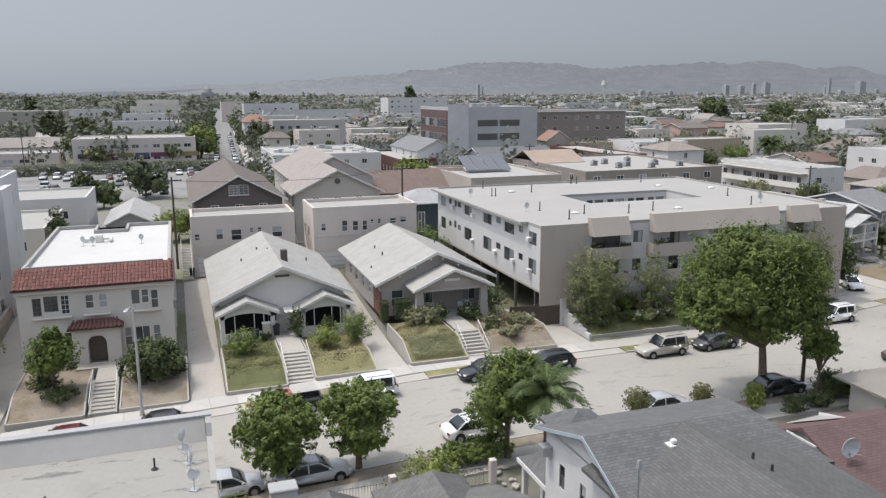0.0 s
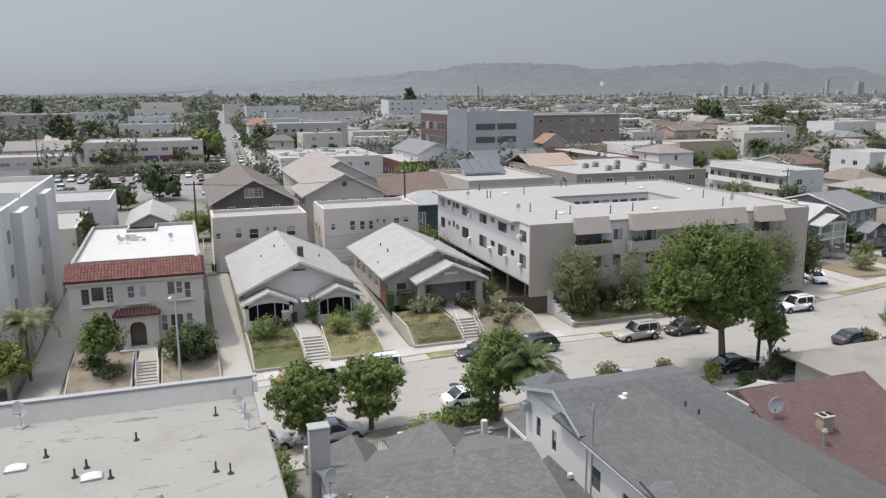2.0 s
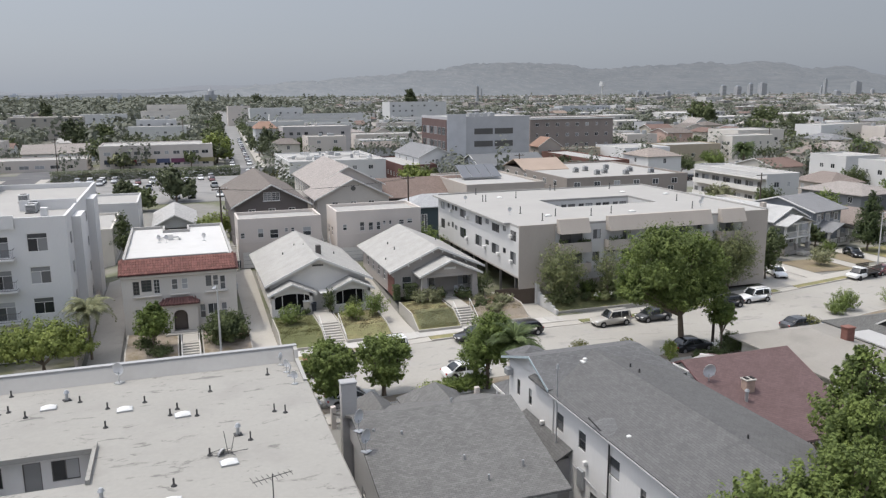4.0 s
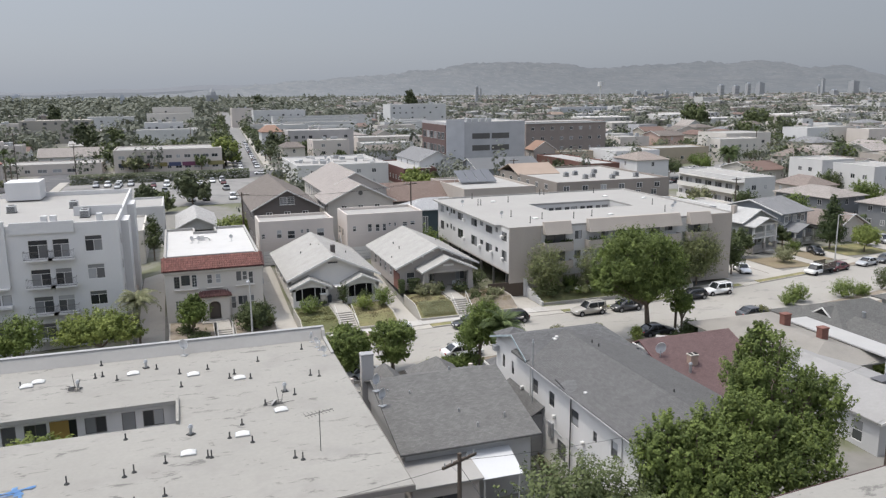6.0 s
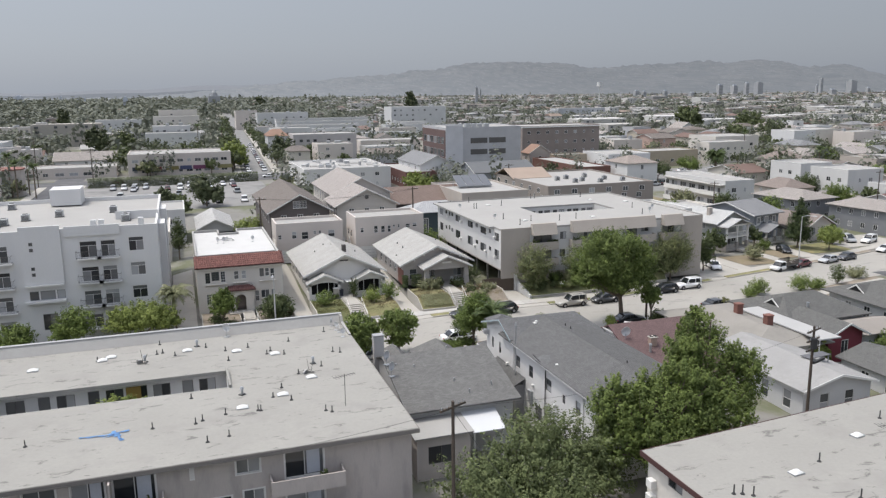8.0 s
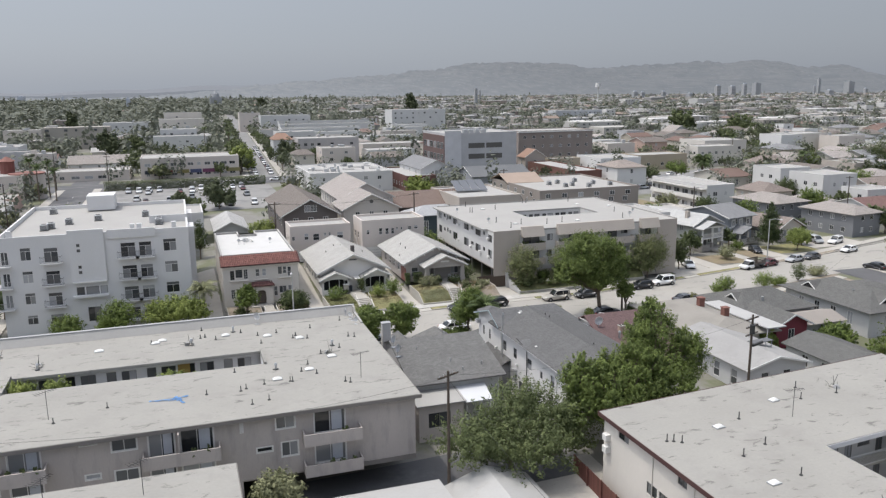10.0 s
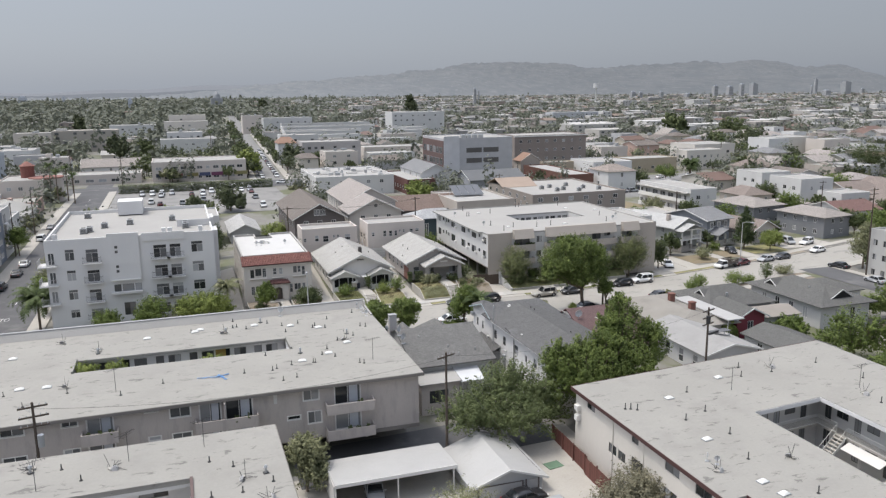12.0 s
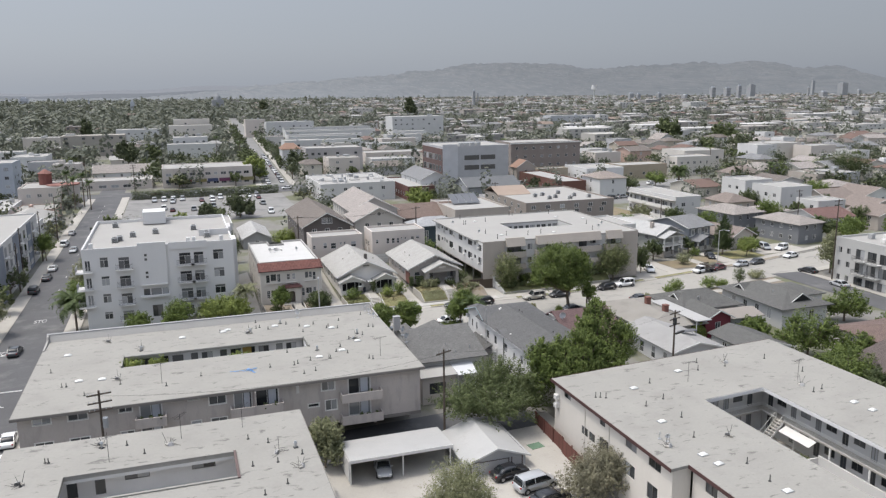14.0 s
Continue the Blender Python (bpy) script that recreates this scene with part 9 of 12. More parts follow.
for x, y in ((21.4, 23.9), (21.4, 22.8), (21.3, 12.2)):
    t = thing("vent_pipe", x, y, 6.52 + (x - 15.55) * 0.162, "black vent pipe through the charcoal roof", "vent pipe", "pipes in the charcoal roof")
    part("pipe", a_tube((0, 0, -0.1), (0, 0, 0.6), 0.06), PIPE, t)
    part("flashing", a_tube((0, 0, -0.05), (0, 0, 0.08), 0.2, 0.1), PIPE, t)
dd = thing("satellite_dish", 31.0, 27.9, 3.75, "large grey mesh dish on the maroon roof", "satellite dish")
dish(dd)
dd.scale = (1.45, 1.45, 1.2)
for x, y in ((2.75, 24.2), (2.75, 22.4)):
    d2 = thing("satellite_dish", x, y, 5.3 + 0.28 * (y - 22), "white dish on the eave of the shingled house", "satellite dish", "dishes on the eave")
    dish(d2)
    d2.rotation_euler = (0, 0, 0.6)

# ---- poles, lamps, wires ----


def utility_pole(x, y, top, label, arms=2, turn=0.0, z=None):
    z = ground_z(x, y) if z is None else z
    t = thing("utility_pole", x, y, z, label, "utility pole", rot=turn)
    h = top - z
    part("pole", a_tube((0, 0, -0.5), (0, 0, h), 0.17, 0.11, n=10), WOODPOLE, t)
    for i in range(arms):
        c = part("crossarm", a_box(-1.2, -0.06, h - 0.5 - i * 0.9, 1.2, 0.06, h - 0.36 - i * 0.9), WOODPOLE, t)
        for k in (-1.05, -0.55, 0.55, 1.05):
            part("insulator", a_tube((k, 0, h - 0.36 - i * 0.9), (k, 0, h - 0.18 - i * 0.9), 0.05, 0.03, n=6), STEEL, c)
        part("brace", a_tube((-0.6, 0.08, h - 0.5 - i * 0.9), (0, 0.1, h - 1.1 - i * 0.9), 0.02, n=4), STEEL, c)
    return t


utility_pole(2.0, 3.2, 10.6, "weathered wooden utility pole beside the garage", 1, 25)
t = utility_pole(-36.4, 2.4, 11.0, "dark utility pole with crossarms and transformer", 3, 12)
part("transformer", a_tube((0.35, -0.25, 9.6), (0.35, -0.25, 10.7), 0.28, n=12), STEEL, t)
t = utility_pole(40.5, 11.0, 9.4, "dark utility pole with three crossarms", 3, 20)
part("transformer", a_tube((-0.35, -0.25, 8.6), (-0.35, -0.25, 9.6), 0.28, n=12), PIPE, t)
part("cable_box", a_box(0.2, -0.2, 6.9, 2.3, 0.0, 7.15), PIPE, t)
utility_pole(-62.6, 117.0, 11.0, "dark utility pole along the side street", 1, 88)
utility_pole(-61.8, 140.0, 11.5, "dark utility pole along the side street", 1, 88)
utility_pole(-61.8, 169.0, 11.5, "dark utility pole along the side street", 1, 88)
utility_pole(29.2, 104, 12.5, "tall dark utility pole behind the garages", 1, 10)
utility_pole(-1.0, 100, 12.5, "dark utility pole by the driveway end", 1, 10)
utility_pole(111.8, 52.1, 16.5, "tall dark utility pole at the corner", 2, 5)
utility_pole(104.2, 108, 9.5, "dark utility pole between roofs", 1)
utility_pole(-62, 108, 9.0, "dark utility pole by the side street", 2, 90)
utility_pole(-62, 72, 9.0, "dark utility pole by the side street", 2, 90)
utility_pole(-44, 262, 12, "dark utility pole at the boulevard", 2)
utility_pole(-62, 262, 16, "tall leaning pole at the boulevard", 1)
utility_pole(70, 150, 11.5, "dark utility pole by the brown block", 2)
utility_pole(150, 104, 10.5, "dark utility pole between houses", 1)
utility_pole(46.0, 46.6, 6.4, "leaning weathered wooden post under the trees", 0)


def street_lamp(x, y, h, arm, label, turn=0.0):
    z = ground_z(x, y)
    t = thing("street_lamp", x, y, z, label, "street lamp", rot=turn)
    part("base", a_tube((0, 0, 0), (0, 0, 0.5), 0.2, 0.16, n=10), CONCRETE, t)
    part("post", a_tube((0, 0, 0.3), (0, 0, h), 0.12, 0.07, n=10), surf("lamp_concrete", (0.42, 0.42, 0.41), 0.8), t)
    bm = bmesh.new()
    tube(bm, (0, 0, h - 0.1), (arm * 0.5, 0, h + 0.3), 0.045, n=6)
    tube(bm, (arm * 0.5, 0, h + 0.3), (arm, 0, h + 0.35), 0.045, n=6)
    part("arm", bm, STEEL, t)
    part("lamp_head", soft_box(arm - 0.1, -0.16, h + 0.25, arm + 0.65, 0.16, h + 0.42, 0.05), STEEL, t)
    return t


street_lamp(-3.8, 57.6, 8.2, 1.6, "pale concrete street lamp with a short arm", -100)
street_lamp(95.3, 70.9, 9.0, 2.4, "tall pale street lamp with double arms", -80)
street_lamp(70.5, 256, 10.0, 2.4, "pale street lamp by the boulevard", -80)


def wire(p, q, sag, name, label, r=0.012):
    """A cable between two fixings, hanging in a shallow curve."""
    p, q = Vector(p), Vector(q)
    bm = bmesh.new()
    n = 16
    pts = [p.lerp(q, i / n) - Z * (4 * sag * (i / n) * (1 - i / n)) for i in range(n + 1)]
    side = (q - p).cross(Z).normalized() * r
    rings = [[bm.verts.new(o + d) for d in (side, Z * r, -side, -Z * r)] for o in pts]
    for a, b in zip(rings, rings[1:]):
        for i in range(4):
            bm.faces.new((a[i], a[(i + 1) % 4], b[(i + 1) % 4], b[i]))
    return tagged(link_bm(name, bm, PIPE), label, "cable")


wire((2.0, 3.2, 9.9), (8.5, -5.9, 0.6), 0.5, "service_cable", "pale service cable from the pole to the garage", 0.02)
wire((2.0, 3.2, 10.2), (40.5, 11.0, 9.0), 1.4, "overhead_cable", "thin overhead cable between two wooden poles")
wire((2.0, 3.2, 10.0), (-36.4, 2.4, 10.4), 1.3, "overhead_cable", "thin overhead cable above the alley")
for k in (-1.0, 0.0, 1.0):
    wire((29.2 + k, 104, 12.1), (-1.0 + k, 100, 12.1), 0.8, "overhead_cable", "thin overhead cable behind the garages")
wire((40.5, 11, 8.8), (111.8, 52.1, 15.4), 2.0, "overhead_cable", "long thin overhead cable over the roofs")

# iron fence before the shingled house
ifn = thing("iron_fence", 4.0, 39.3, ground_z(8, 39.3), "pale grey iron picket fence with pillars by the pavement", "fence")
pk = bpy.data.meshes.new("picket")
bm = a_tube((0, 0, 0.05), (0, 0, 1.45), 0.018, n=5)
bm.to_mesh(pk)
bm.free()
pk.materials.append(STEEL)
for i in range(70):
    share("picket", pk, ifn, Matrix.Translation((i * 0.17, 0, 0)))
for z in (0.2, 1.3):
    part("rail", a_box(0, -0.02, z, 12.0, 0.02, z + 0.05), STEEL, ifn)
for x in (-0.3, 6.0, 12.1):
    part("pillar", soft_box(x, -0.2, -0.2, x + 0.4, 0.2, 1.7, 0.03), STUCCO_PINK, ifn)

# ---- cars ----
RUBBER = plain("tyre_rubber", (0.02, 0.02, 0.02), 0.9)
RIM = plain("wheel_rim", (0.30, 0.30, 0.31), 0.4, 0.7)
CARGLASS = plain("car_glass", (0.015, 0.018, 0.02), 0.05, 0, 0.6)
HEADLAMP = plain("headlamp", (0.7, 0.7, 0.68), 0.15)
TAILLAMP = plain("tail_lamp", (0.3, 0.01, 0.01), 0.2)
PAINTS = {"white": (0.78, 0.78, 0.77), "silver": (0.42, 0.43, 0.44), "black": (0.015, 0.015, 0.017), "charcoal": (0.06, 0.062, 0.066), "red": (0.11, 0.02, 0.022), "blue": (0.20, 0.27, 0.36), "pinkred": (0.42, 0.10, 0.11), "beige": (0.42, 0.40, 0.36)}
SHAPES = {  # length, width, belt, roof, bonnet height, cabin: four stations along the length
    "sedan": (4.7, 1.82, 0.95, 1.45, 0.92, (-1.75, -1.05, 0.35, 1.15)),
    "hatch": (4.4, 1.75, 0.98, 1.52, 0.95, (-2.0, -1.55, 0.45, 1.35)),
    "suv": (4.75, 1.86, 1.10, 1.78, 1.0, (-2.28, -2.05, 0.25, 0.85)),
    "minivan": (5.1, 1.98, 1.1, 1.78, 1.02, (-2.4, -2.15, 0.9, 1.75)),
}


BODY_RING = ((0.82, 0.0), (0.97, 0.10), (1.0, 0.38), (0.99, 0.66), (0.95, 0.86), (0.84, 0.965), (0.45, 1.0))
CABIN_RING = ((1.0, 0.0), (0.955, 0.3), (0.90, 0.6), (0.845, 0.85), (0.74, 0.965), (0.4, 1.0))


def loft(bm, st, ring=BODY_RING, caps=True, first=0):
    """Skins a row of stations (x, z low, z high, half width) with a rounded section."""
    sec = ring[first:]
    rings = []
    for x, zl, zh, w in st:
        half = [(w * a, zl + (zh - zl) * b) for a, b in sec]
        rings.append([bm.verts.new((x, -y, z)) for y, z in half] + [bm.verts.new((x, y, z)) for y, z in half[::-1]])
    n = len(rings[0])
    for a, b in zip(rings, rings[1:]):
        for i in range(n if caps else n - 1):
            bm.faces.new((a[i], a[(i + 1) % n], b[(i + 1) % n], b[i]))
    if caps:
        bm.faces.new(rings[0])
        bm.faces.new(rings[-1][::-1])


def wheels(t, xs, y, r=0.32):
    for x in xs:
        for s in (-1, 1):
            w = part("wheel", a_tube((x, s * y - 0.1, r), (x, s * y + 0.1, r), r, n=14), RUBBER, t)
            part("rim", a_tube((x, s * y + s * 0.095, r), (x, s * y + s * 0.115, r), r * 0.62, n=10), RIM, w)


def car(kind, paint, label, near=True):
    L, W_, belt, top, bon, (c0, c1, c2, c3) = SHAPES[kind]
    t = thing("car", 0, 0, 0, label, "car")
    pm = plain("car_paint_" + paint, PAINTS[paint], 0.28, 0.1, 0.5, 0.6)
    h = L / 2
    bm = bmesh.new()
    deck = belt + (0.02 if kind == "sedan" else 0.0)
    loft(bm, [(-h, 0.42, belt - 0.30, W_ * 0.36), (-h + 0.05, 0.33, belt - 0.14, W_ * 0.42), (-h + 0.18, 0.27, deck - 0.05, W_ * 0.465), (-h + 0.5, 0.24, deck, W_ * 0.492), (-h + 1.0, 0.23, deck, W_ / 2), (c0 + 0.3, 0.23, belt, W_ / 2), (c2, 0.23, belt - 0.03, W_ / 2), (c3, 0.23, bon, W_ * 0.497), (h - 0.9, 0.24, bon - 0.05, W_ * 0.492), (h - 0.45, 0.25, bon - 0.13, W_ * 0.475), (h - 0.16, 0.28, bon - 0.23, W_ * 0.43), (h - 0.04, 0.33, bon - 0.33, W_ * 0.37), (h, 0.42, bon - 0.42, W_ * 0.31)])
    part("body", bm, pm, t, smooth=True)
    wl_ = W_ * 0.468
    cab = [(c0, belt - 0.08, belt - 0.01, wl_ * 0.92), (c0 * 0.5 + c1 * 0.5, belt - 0.08, (belt + top) / 2 + 0.05, wl_ * 0.97), (c1, belt - 0.08, top - 0.045, wl_), (c1 * 0.6 + c2 * 0.4, belt - 0.08, top, wl_), (c2 - 0.25, belt - 0.08, top - 0.015, wl_), (c2, belt - 0.08, top - 0.06, wl_ * 0.99), (c2 * 0.5 + c3 * 0.5, belt - 0.08, (bon + top) / 2 + 0.02, wl_ * 0.96), (c3, belt - 0.1, bon - 0.02, wl_ * 0.93)]
    bm = bmesh.new()
    loft(bm, cab, CABIN_RING)
    part("glasshouse", bm, CARGLASS, t, "dark tinted windows", True)
    bm = bmesh.new()
    loft(bm, [(x, zl, zh + 0.014, w * 1.02) for x, zl, zh, w in cab[2:6]], CABIN_RING, False, 3)
    part("roof_panel", bm, pm, t, smooth=True)
    bm = a_box(-h + 0.3, -W_ * 0.47, 0.17, h - 0.3, W_ * 0.47, 0.27)
    for x in (-h + 0.85, h - 0.85):
        tube(bm, (x, -W_ / 2 - 0.004, 0.35), (x, W_ / 2 + 0.004, 0.35), 0.385, n=14)
    if not near:
        for x in (-h + 0.85, h - 0.85):
            for s in (-1, 1):
                tube(bm, (x, s * W_ * 0.42, 0.32), (x, s * W_ * 0.53, 0.32), 0.32, n=10)
    part("underbody", bm, RUBBER, t, "black wheel arches and sills")
    if near:
        for s in (-1, 1):
            for a, b in ((c0 + 0.1, c1), (c3 - 0.1, c2)):
                part("pillar", a_tube((a, s * wl_ * 0.95, belt - 0.03), (b, s * wl_ * 0.83, top - 0.09), 0.05, n=5), pm, t)
            for x in ((c1 + c2) / 2,) + ((c1 + 0.12,) if kind != "sedan" else ()):
                part("pillar", a_tube((x, s * wl_ * 0.985, belt - 0.05), (x, s * wl_ * 0.84, top - 0.09), 0.045 if x > c1 + 0.2 else 0.09, n=5), pm, t)
            part("headlight", soft_box(h - 0.30, s * W_ * 0.35 - 0.17, bon - 0.36, h - 0.06, s * W_ * 0.35 + 0.13, bon - 0.23, 0.04), HEADLAMP, t)
            part("tail_light", soft_box(-h + 0.02, s * W_ * 0.37 - 0.12, belt - 0.32, -h + 0.2, s * W_ * 0.37 + 0.12, belt - 0.14, 0.03), TAILLAMP, t)
            part("wing_mirror", soft_box(c3 - 0.35, s * (W_ / 2 + 0.08) - 0.09, belt, c3 - 0.2, s * (W_ / 2 + 0.08) + 0.09, belt + 0.13, 0.03), pm, t)
        part("number_plate", a_box(h - 0.05, -0.25, 0.45, h + 0.012, 0.25, 0.56), WHITE_TRIM, t)
        part("grille", a_box(h - 0.08, -0.42, 0.30, h + 0.006, 0.42, 0.43), RUBBER, t)
    if near:
        wheels(t, (-h + 0.85, h - 0.85), W_ / 2 - 0.08)
    if kind == "suv" and near:
        for s in (-0.55, 0.55):
            part("roof_rail", a_tube((c1 + 0.1, s, top + 0.04), (c2 - 0.2, s, top + 0.04), 0.025, n=5), PIPE, t)
    return t


def pickup(paint, label):
    """A pickup truck: bonnet, cab and an open dark bed."""
    t = thing("truck", 0, 0, 0, label, "truck")
    pm = plain("car_paint_" + paint, PAINTS[paint], 0.35, 0.1, 0.5, 0.4)
    bm = bmesh.new()
    loft(bm, [(-0.3, 0.3, 1.02, 0.88), (0.6, 0.3, 1.02, 0.9), (1.1, 0.3, 1.0, 0.89), (1.9, 0.3, 0.94, 0.87), (2.35, 0.34, 0.82, 0.8), (2.5, 0.42, 0.66, 0.68)])
    part("body", bm, pm, t, smooth=True)
    cab = [(-0.32, 0.95, 1.5, 0.8), (-0.15, 0.95, 1.62, 0.82), (0.55, 0.95, 1.64, 0.82), (0.8, 0.95, 1.55, 0.81), (1.3, 0.93, 1.0, 0.78)]
    bm = bmesh.new()
    loft(bm, cab, CABIN_RING)
    part("glasshouse", bm, CARGLASS, t, "dark tinted windows", True)
    bm = bmesh.new()
    loft(bm, [(x, zl, zh + 0.014, w * 1.02) for x, zl, zh, w in cab[:4]], CABIN_RING, False, 3)
    part("roof_panel", bm, pm, t, smooth=True)
    part("bed_floor", a_box(-2.5, -0.84, 0.42, -0.31, 0.84, 0.55), RUBBER, t, "black bed liner")
    for s in (-1, 1):
        part("bed_side", soft_box(-2.5, s * 0.86 - 0.05, 0.36, -0.31, s * 0.86 + 0.05, 1.0, 0.03), RUBBER, t, "black bed side")
    part("tailgate", soft_box(-2.56, -0.86, 0.4, -2.47, 0.86, 0.99, 0.03), RUBBER, t)
    wheels(t, (-1.65, 1.6), 0.8, 0.34)
    return t


def park(ob, x, y, turn, z=None):
    ob.matrix_basis = pose(x, y, ground_z(x, y) if z is None else z, 0, 0, turn)
    return ob


E_ = 2.9  # the street's heading
park(pickup("pinkred", "faded red pickup truck with a black bed"), 6.3, 54.2, 180 + E_)
park(car("suv", "white", "white estate car with roof rails at the kerb"), 12.2, 54.5, 180 + E_)
park(car("sedan", "black", "black sedan parked at the kerb"), 22.3, 55.2, 180 + E_)
park(car("hatch", "black", "black hatchback parked by the driveway"), 28.0, 55.4, 180 + E_)
park(car("suv", "beige", "silver-beige off-roader parked at the kerb"), 39.3, 56.1, 180 + E_)
park(car("hatch", "charcoal", "grey hatchback parked at the kerb"), 45.2, 56.4, 180 + E_)
park(car("hatch", "black", "black car half hidden by the tree"), 57.6, 58.9, 180 + E_)
park(car("suv", "white", "white off-roader parked at the kerb"), 62.8, 60.3, 180 + E_)
park(car("sedan", "white", "white sedan standing in a driveway"), 76.6, 71.6, 250)
park(car("sedan", "red", "dark red car behind the truck"), 93.4, 68.3, 194)
park(car("sedan", "silver", "silver sedan parked down the street"), 101.6, 70.0, 193)
park(car("sedan", "charcoal", "dark sedan parked down the street"), 107.2, 71.2, 193)
park(car("sedan", "black", "black car in the driveway of the porch house"), 100.6, 80.6, 250)
park(car("sedan", "white", "white sedan parked far down the street"), 120.4, 74.2, 193)
park(car("suv", "white", "white off-roader in a far driveway"), 125.0, 82.6, 200)
park(car("minivan", "silver", "silver van in a far driveway"), 121.6, 85.4, 260)
park(car("sedan", "silver", "grey sedan at the side street kerb"), 108.6, 46.8, 88)
park(car("suv", "charcoal", "dark off-roader parked in the alley"), 132.0, 180.4, 8)
park(car("suv", "silver", "silver off-roader parked in the alley"), 137.2, 181.6, 8)
park(car("suv", "black", "black off-roader parked in the alley"), 142.4, 182.4, 8)
park(car("sedan", "white", "white sedan in the parking lot"), 171.0, 214.0, 30)
park(car("sedan", "charcoal", "dark sedan in the parking lot"), 184.0, 208.0, 10)
park(car("sedan", "silver", "silver sedan in the parking lot"), 188.0, 216.0, 10)
park(car("sedan", "white", "white sedan at the south kerb under the palm"), 17.6, 45.4, E_)
park(car("sedan", "silver", "silver sedan at the south kerb behind a round bush"), 31.8, 44.9, E_)
park(car("sedan", "black", "black sedan in the shade of the big tree"), 42.6, 45.6, E_)
park(car("sedan", "silver", "silver sedan at the south kerb behind round trees"), 6.3, 43.4, E_)
park(car("sedan", "silver", "silver-blue sedan beside the apartment block"), 1.3, 43.6, E_)
park(car("sedan", "black", "black sedan at the kerb by the street lamp"), -2.6, 54.2, 180 + E_)
park(car("sedan", "red", "dull red sedan at the kerb by the tiled house"), -8.6, 54.1, 180 + E_)
park(car("sedan", "charcoal", "dark sedan at the south kerb"), 59.5, 48.7, E_)
park(car("hatch", "blue", "blue hatchback behind bushes"), 61.5, 45.6, 60)
park(car("sedan", "silver", "silver sedan under the carport"), -6.9, -0.6, 262)
park(car("sedan", "black", "black sedan in front of the garage"), 6.3, -7.2, 8)
park(car("minivan", "silver", "silver van parked in the yard"), 7.9, -10.4, 10)
park(car("sedan", "black", "black sedan parked in the yard"), 8.2, -13.6, 8)
park(car("sedan", "black", "black sedan by the side street kerb"), 112, 59.5, 100)
park(car("sedan", "charcoal", "dark car driving up the side street"), -55.4, 61.5, 88)
park(car("sedan", "white", "white car parked by the side street"), -58.0, 128.0, 88)
park(car("minivan", "white", "white van parked by the side street"), -59.0, 160.0, 88)
park(car("sedan", "silver", "silver car driving down the side street"), -55.6, 150.0, 268)
park(car("suv", "charcoal", "dark off-roader parked by the side street"), -59.0, 106.0, 88)
park(car("sedan", "silver", "silver car parked by the side street"), -59.0, 178.0, 88)
park(car("sedan", "charcoal", "dark car parked by the side street"), -58.0, 118.0, 88)
park(car("sedan", "white", "white car parked by the apartment corner"), -49.8, 24.0, 90)
park(car("suv", "white", "white off-roader by the apartment corner"), -49.8, 17.0, 90)
park(car("sedan", "black", "dark car at the modern block"), -49.8, 66.5, 90)

# pickup truck with a dark stake bed
tk = thing("truck", 88.2, 67.0, ground_z(88.2, 67.0), "white pickup truck with dark stake bed", "truck", rot=192)
bm = bmesh.new()
loft(bm, [(0.4, 0.35, 1.0, 0.95), (1.9, 0.35, 1.0, 0.95), (2.6, 0.38, 0.95, 0.92), (2.9, 0.45, 0.8, 0.85)])
part("cab", bm, plain("car_paint_white", PAINTS["white"], 0.28, 0.1, 0.5, 0.6), tk)
bm = bmesh.new()
loft(bm, [(0.45, 0.95, 1.7, 0.8), (1.5, 0.95, 1.7, 0.8), (2.0, 0.95, 1.12, 0.86)], CABIN_RING)
part("cab_glass", bm, CARGLASS, tk)
part("cab_roof", soft_box(0.42, -0.8, 1.66, 1.5, 0.8, 1.76, 0.03), plain("car_paint_white", PAINTS["white"], 0.28, 0.1, 0.5, 0.6), tk)
part("bed", a_box(-3.0, -1.0, 0.75, 0.3, 1.0, 0.9), PIPE, tk)
for i in range(4):
    for s in (-1.0, 0.95):
        part("stake_board", a_box(-3.0, s, 1.0 + i * 0.25, 0.3, s + 0.05, 1.18 + i * 0.25), WOODPOLE, tk)
for x in (-2.1, 2.0):
    for s in (-1, 1):
        part("wheel", a_tube((x, s * 0.85 - 0.12, 0.38), (x, s * 0.85 + 0.12, 0.38), 0.38, n=14), RUBBER, tk)

# parked cars far off
FAR = [car(k, p, "%s %s parked in the distance" % (p, n), False) for k, p, n in (("sedan", "white", "sedan"), ("suv", "silver", "off-roader"), ("sedan", "black", "sedan"), ("minivan", "white", "van"), ("hatch", "red", "hatchback"))]
for f in FAR:
    f["group"] = "cars parked in the distance"
spots = []
r_ = random.Random(11)
for row_y in (196, 213, 219, 236, 242):
    for i in range(13):
        if r_.random() < 0.42:
            spots.append((-40 + i * 3.6 + r_.uniform(-0.3, 0.3), row_y, 90 if row_y % 2 else 270))
for i in range(15):
    y = 285 + i * 11
    spots += [(12.2 + (y - 276) * 0.05, y, 87), (18.8 + (y - 276) * 0.05, y + 3, 267)]
for i in range(7):
    spots.append((-36 + i * 9, 262 + (i % 2) * 5, 0 if i % 2 else 180))
for i in range(10):
    spots.append((118 + i * 3.4, 236, 90))
for i, (x, y, a) in enumerate(spots):
    m = pose(x, y, ground_z(x, y) + 0.06, 0, 0, a + r_.uniform(-3, 3))
    if i < 5:
        FAR[i].matrix_basis = m
    else:
        copy_thing(FAR[r_.choice((0, 0, 1, 1, 2, 2, 3, 3, 4))], m)
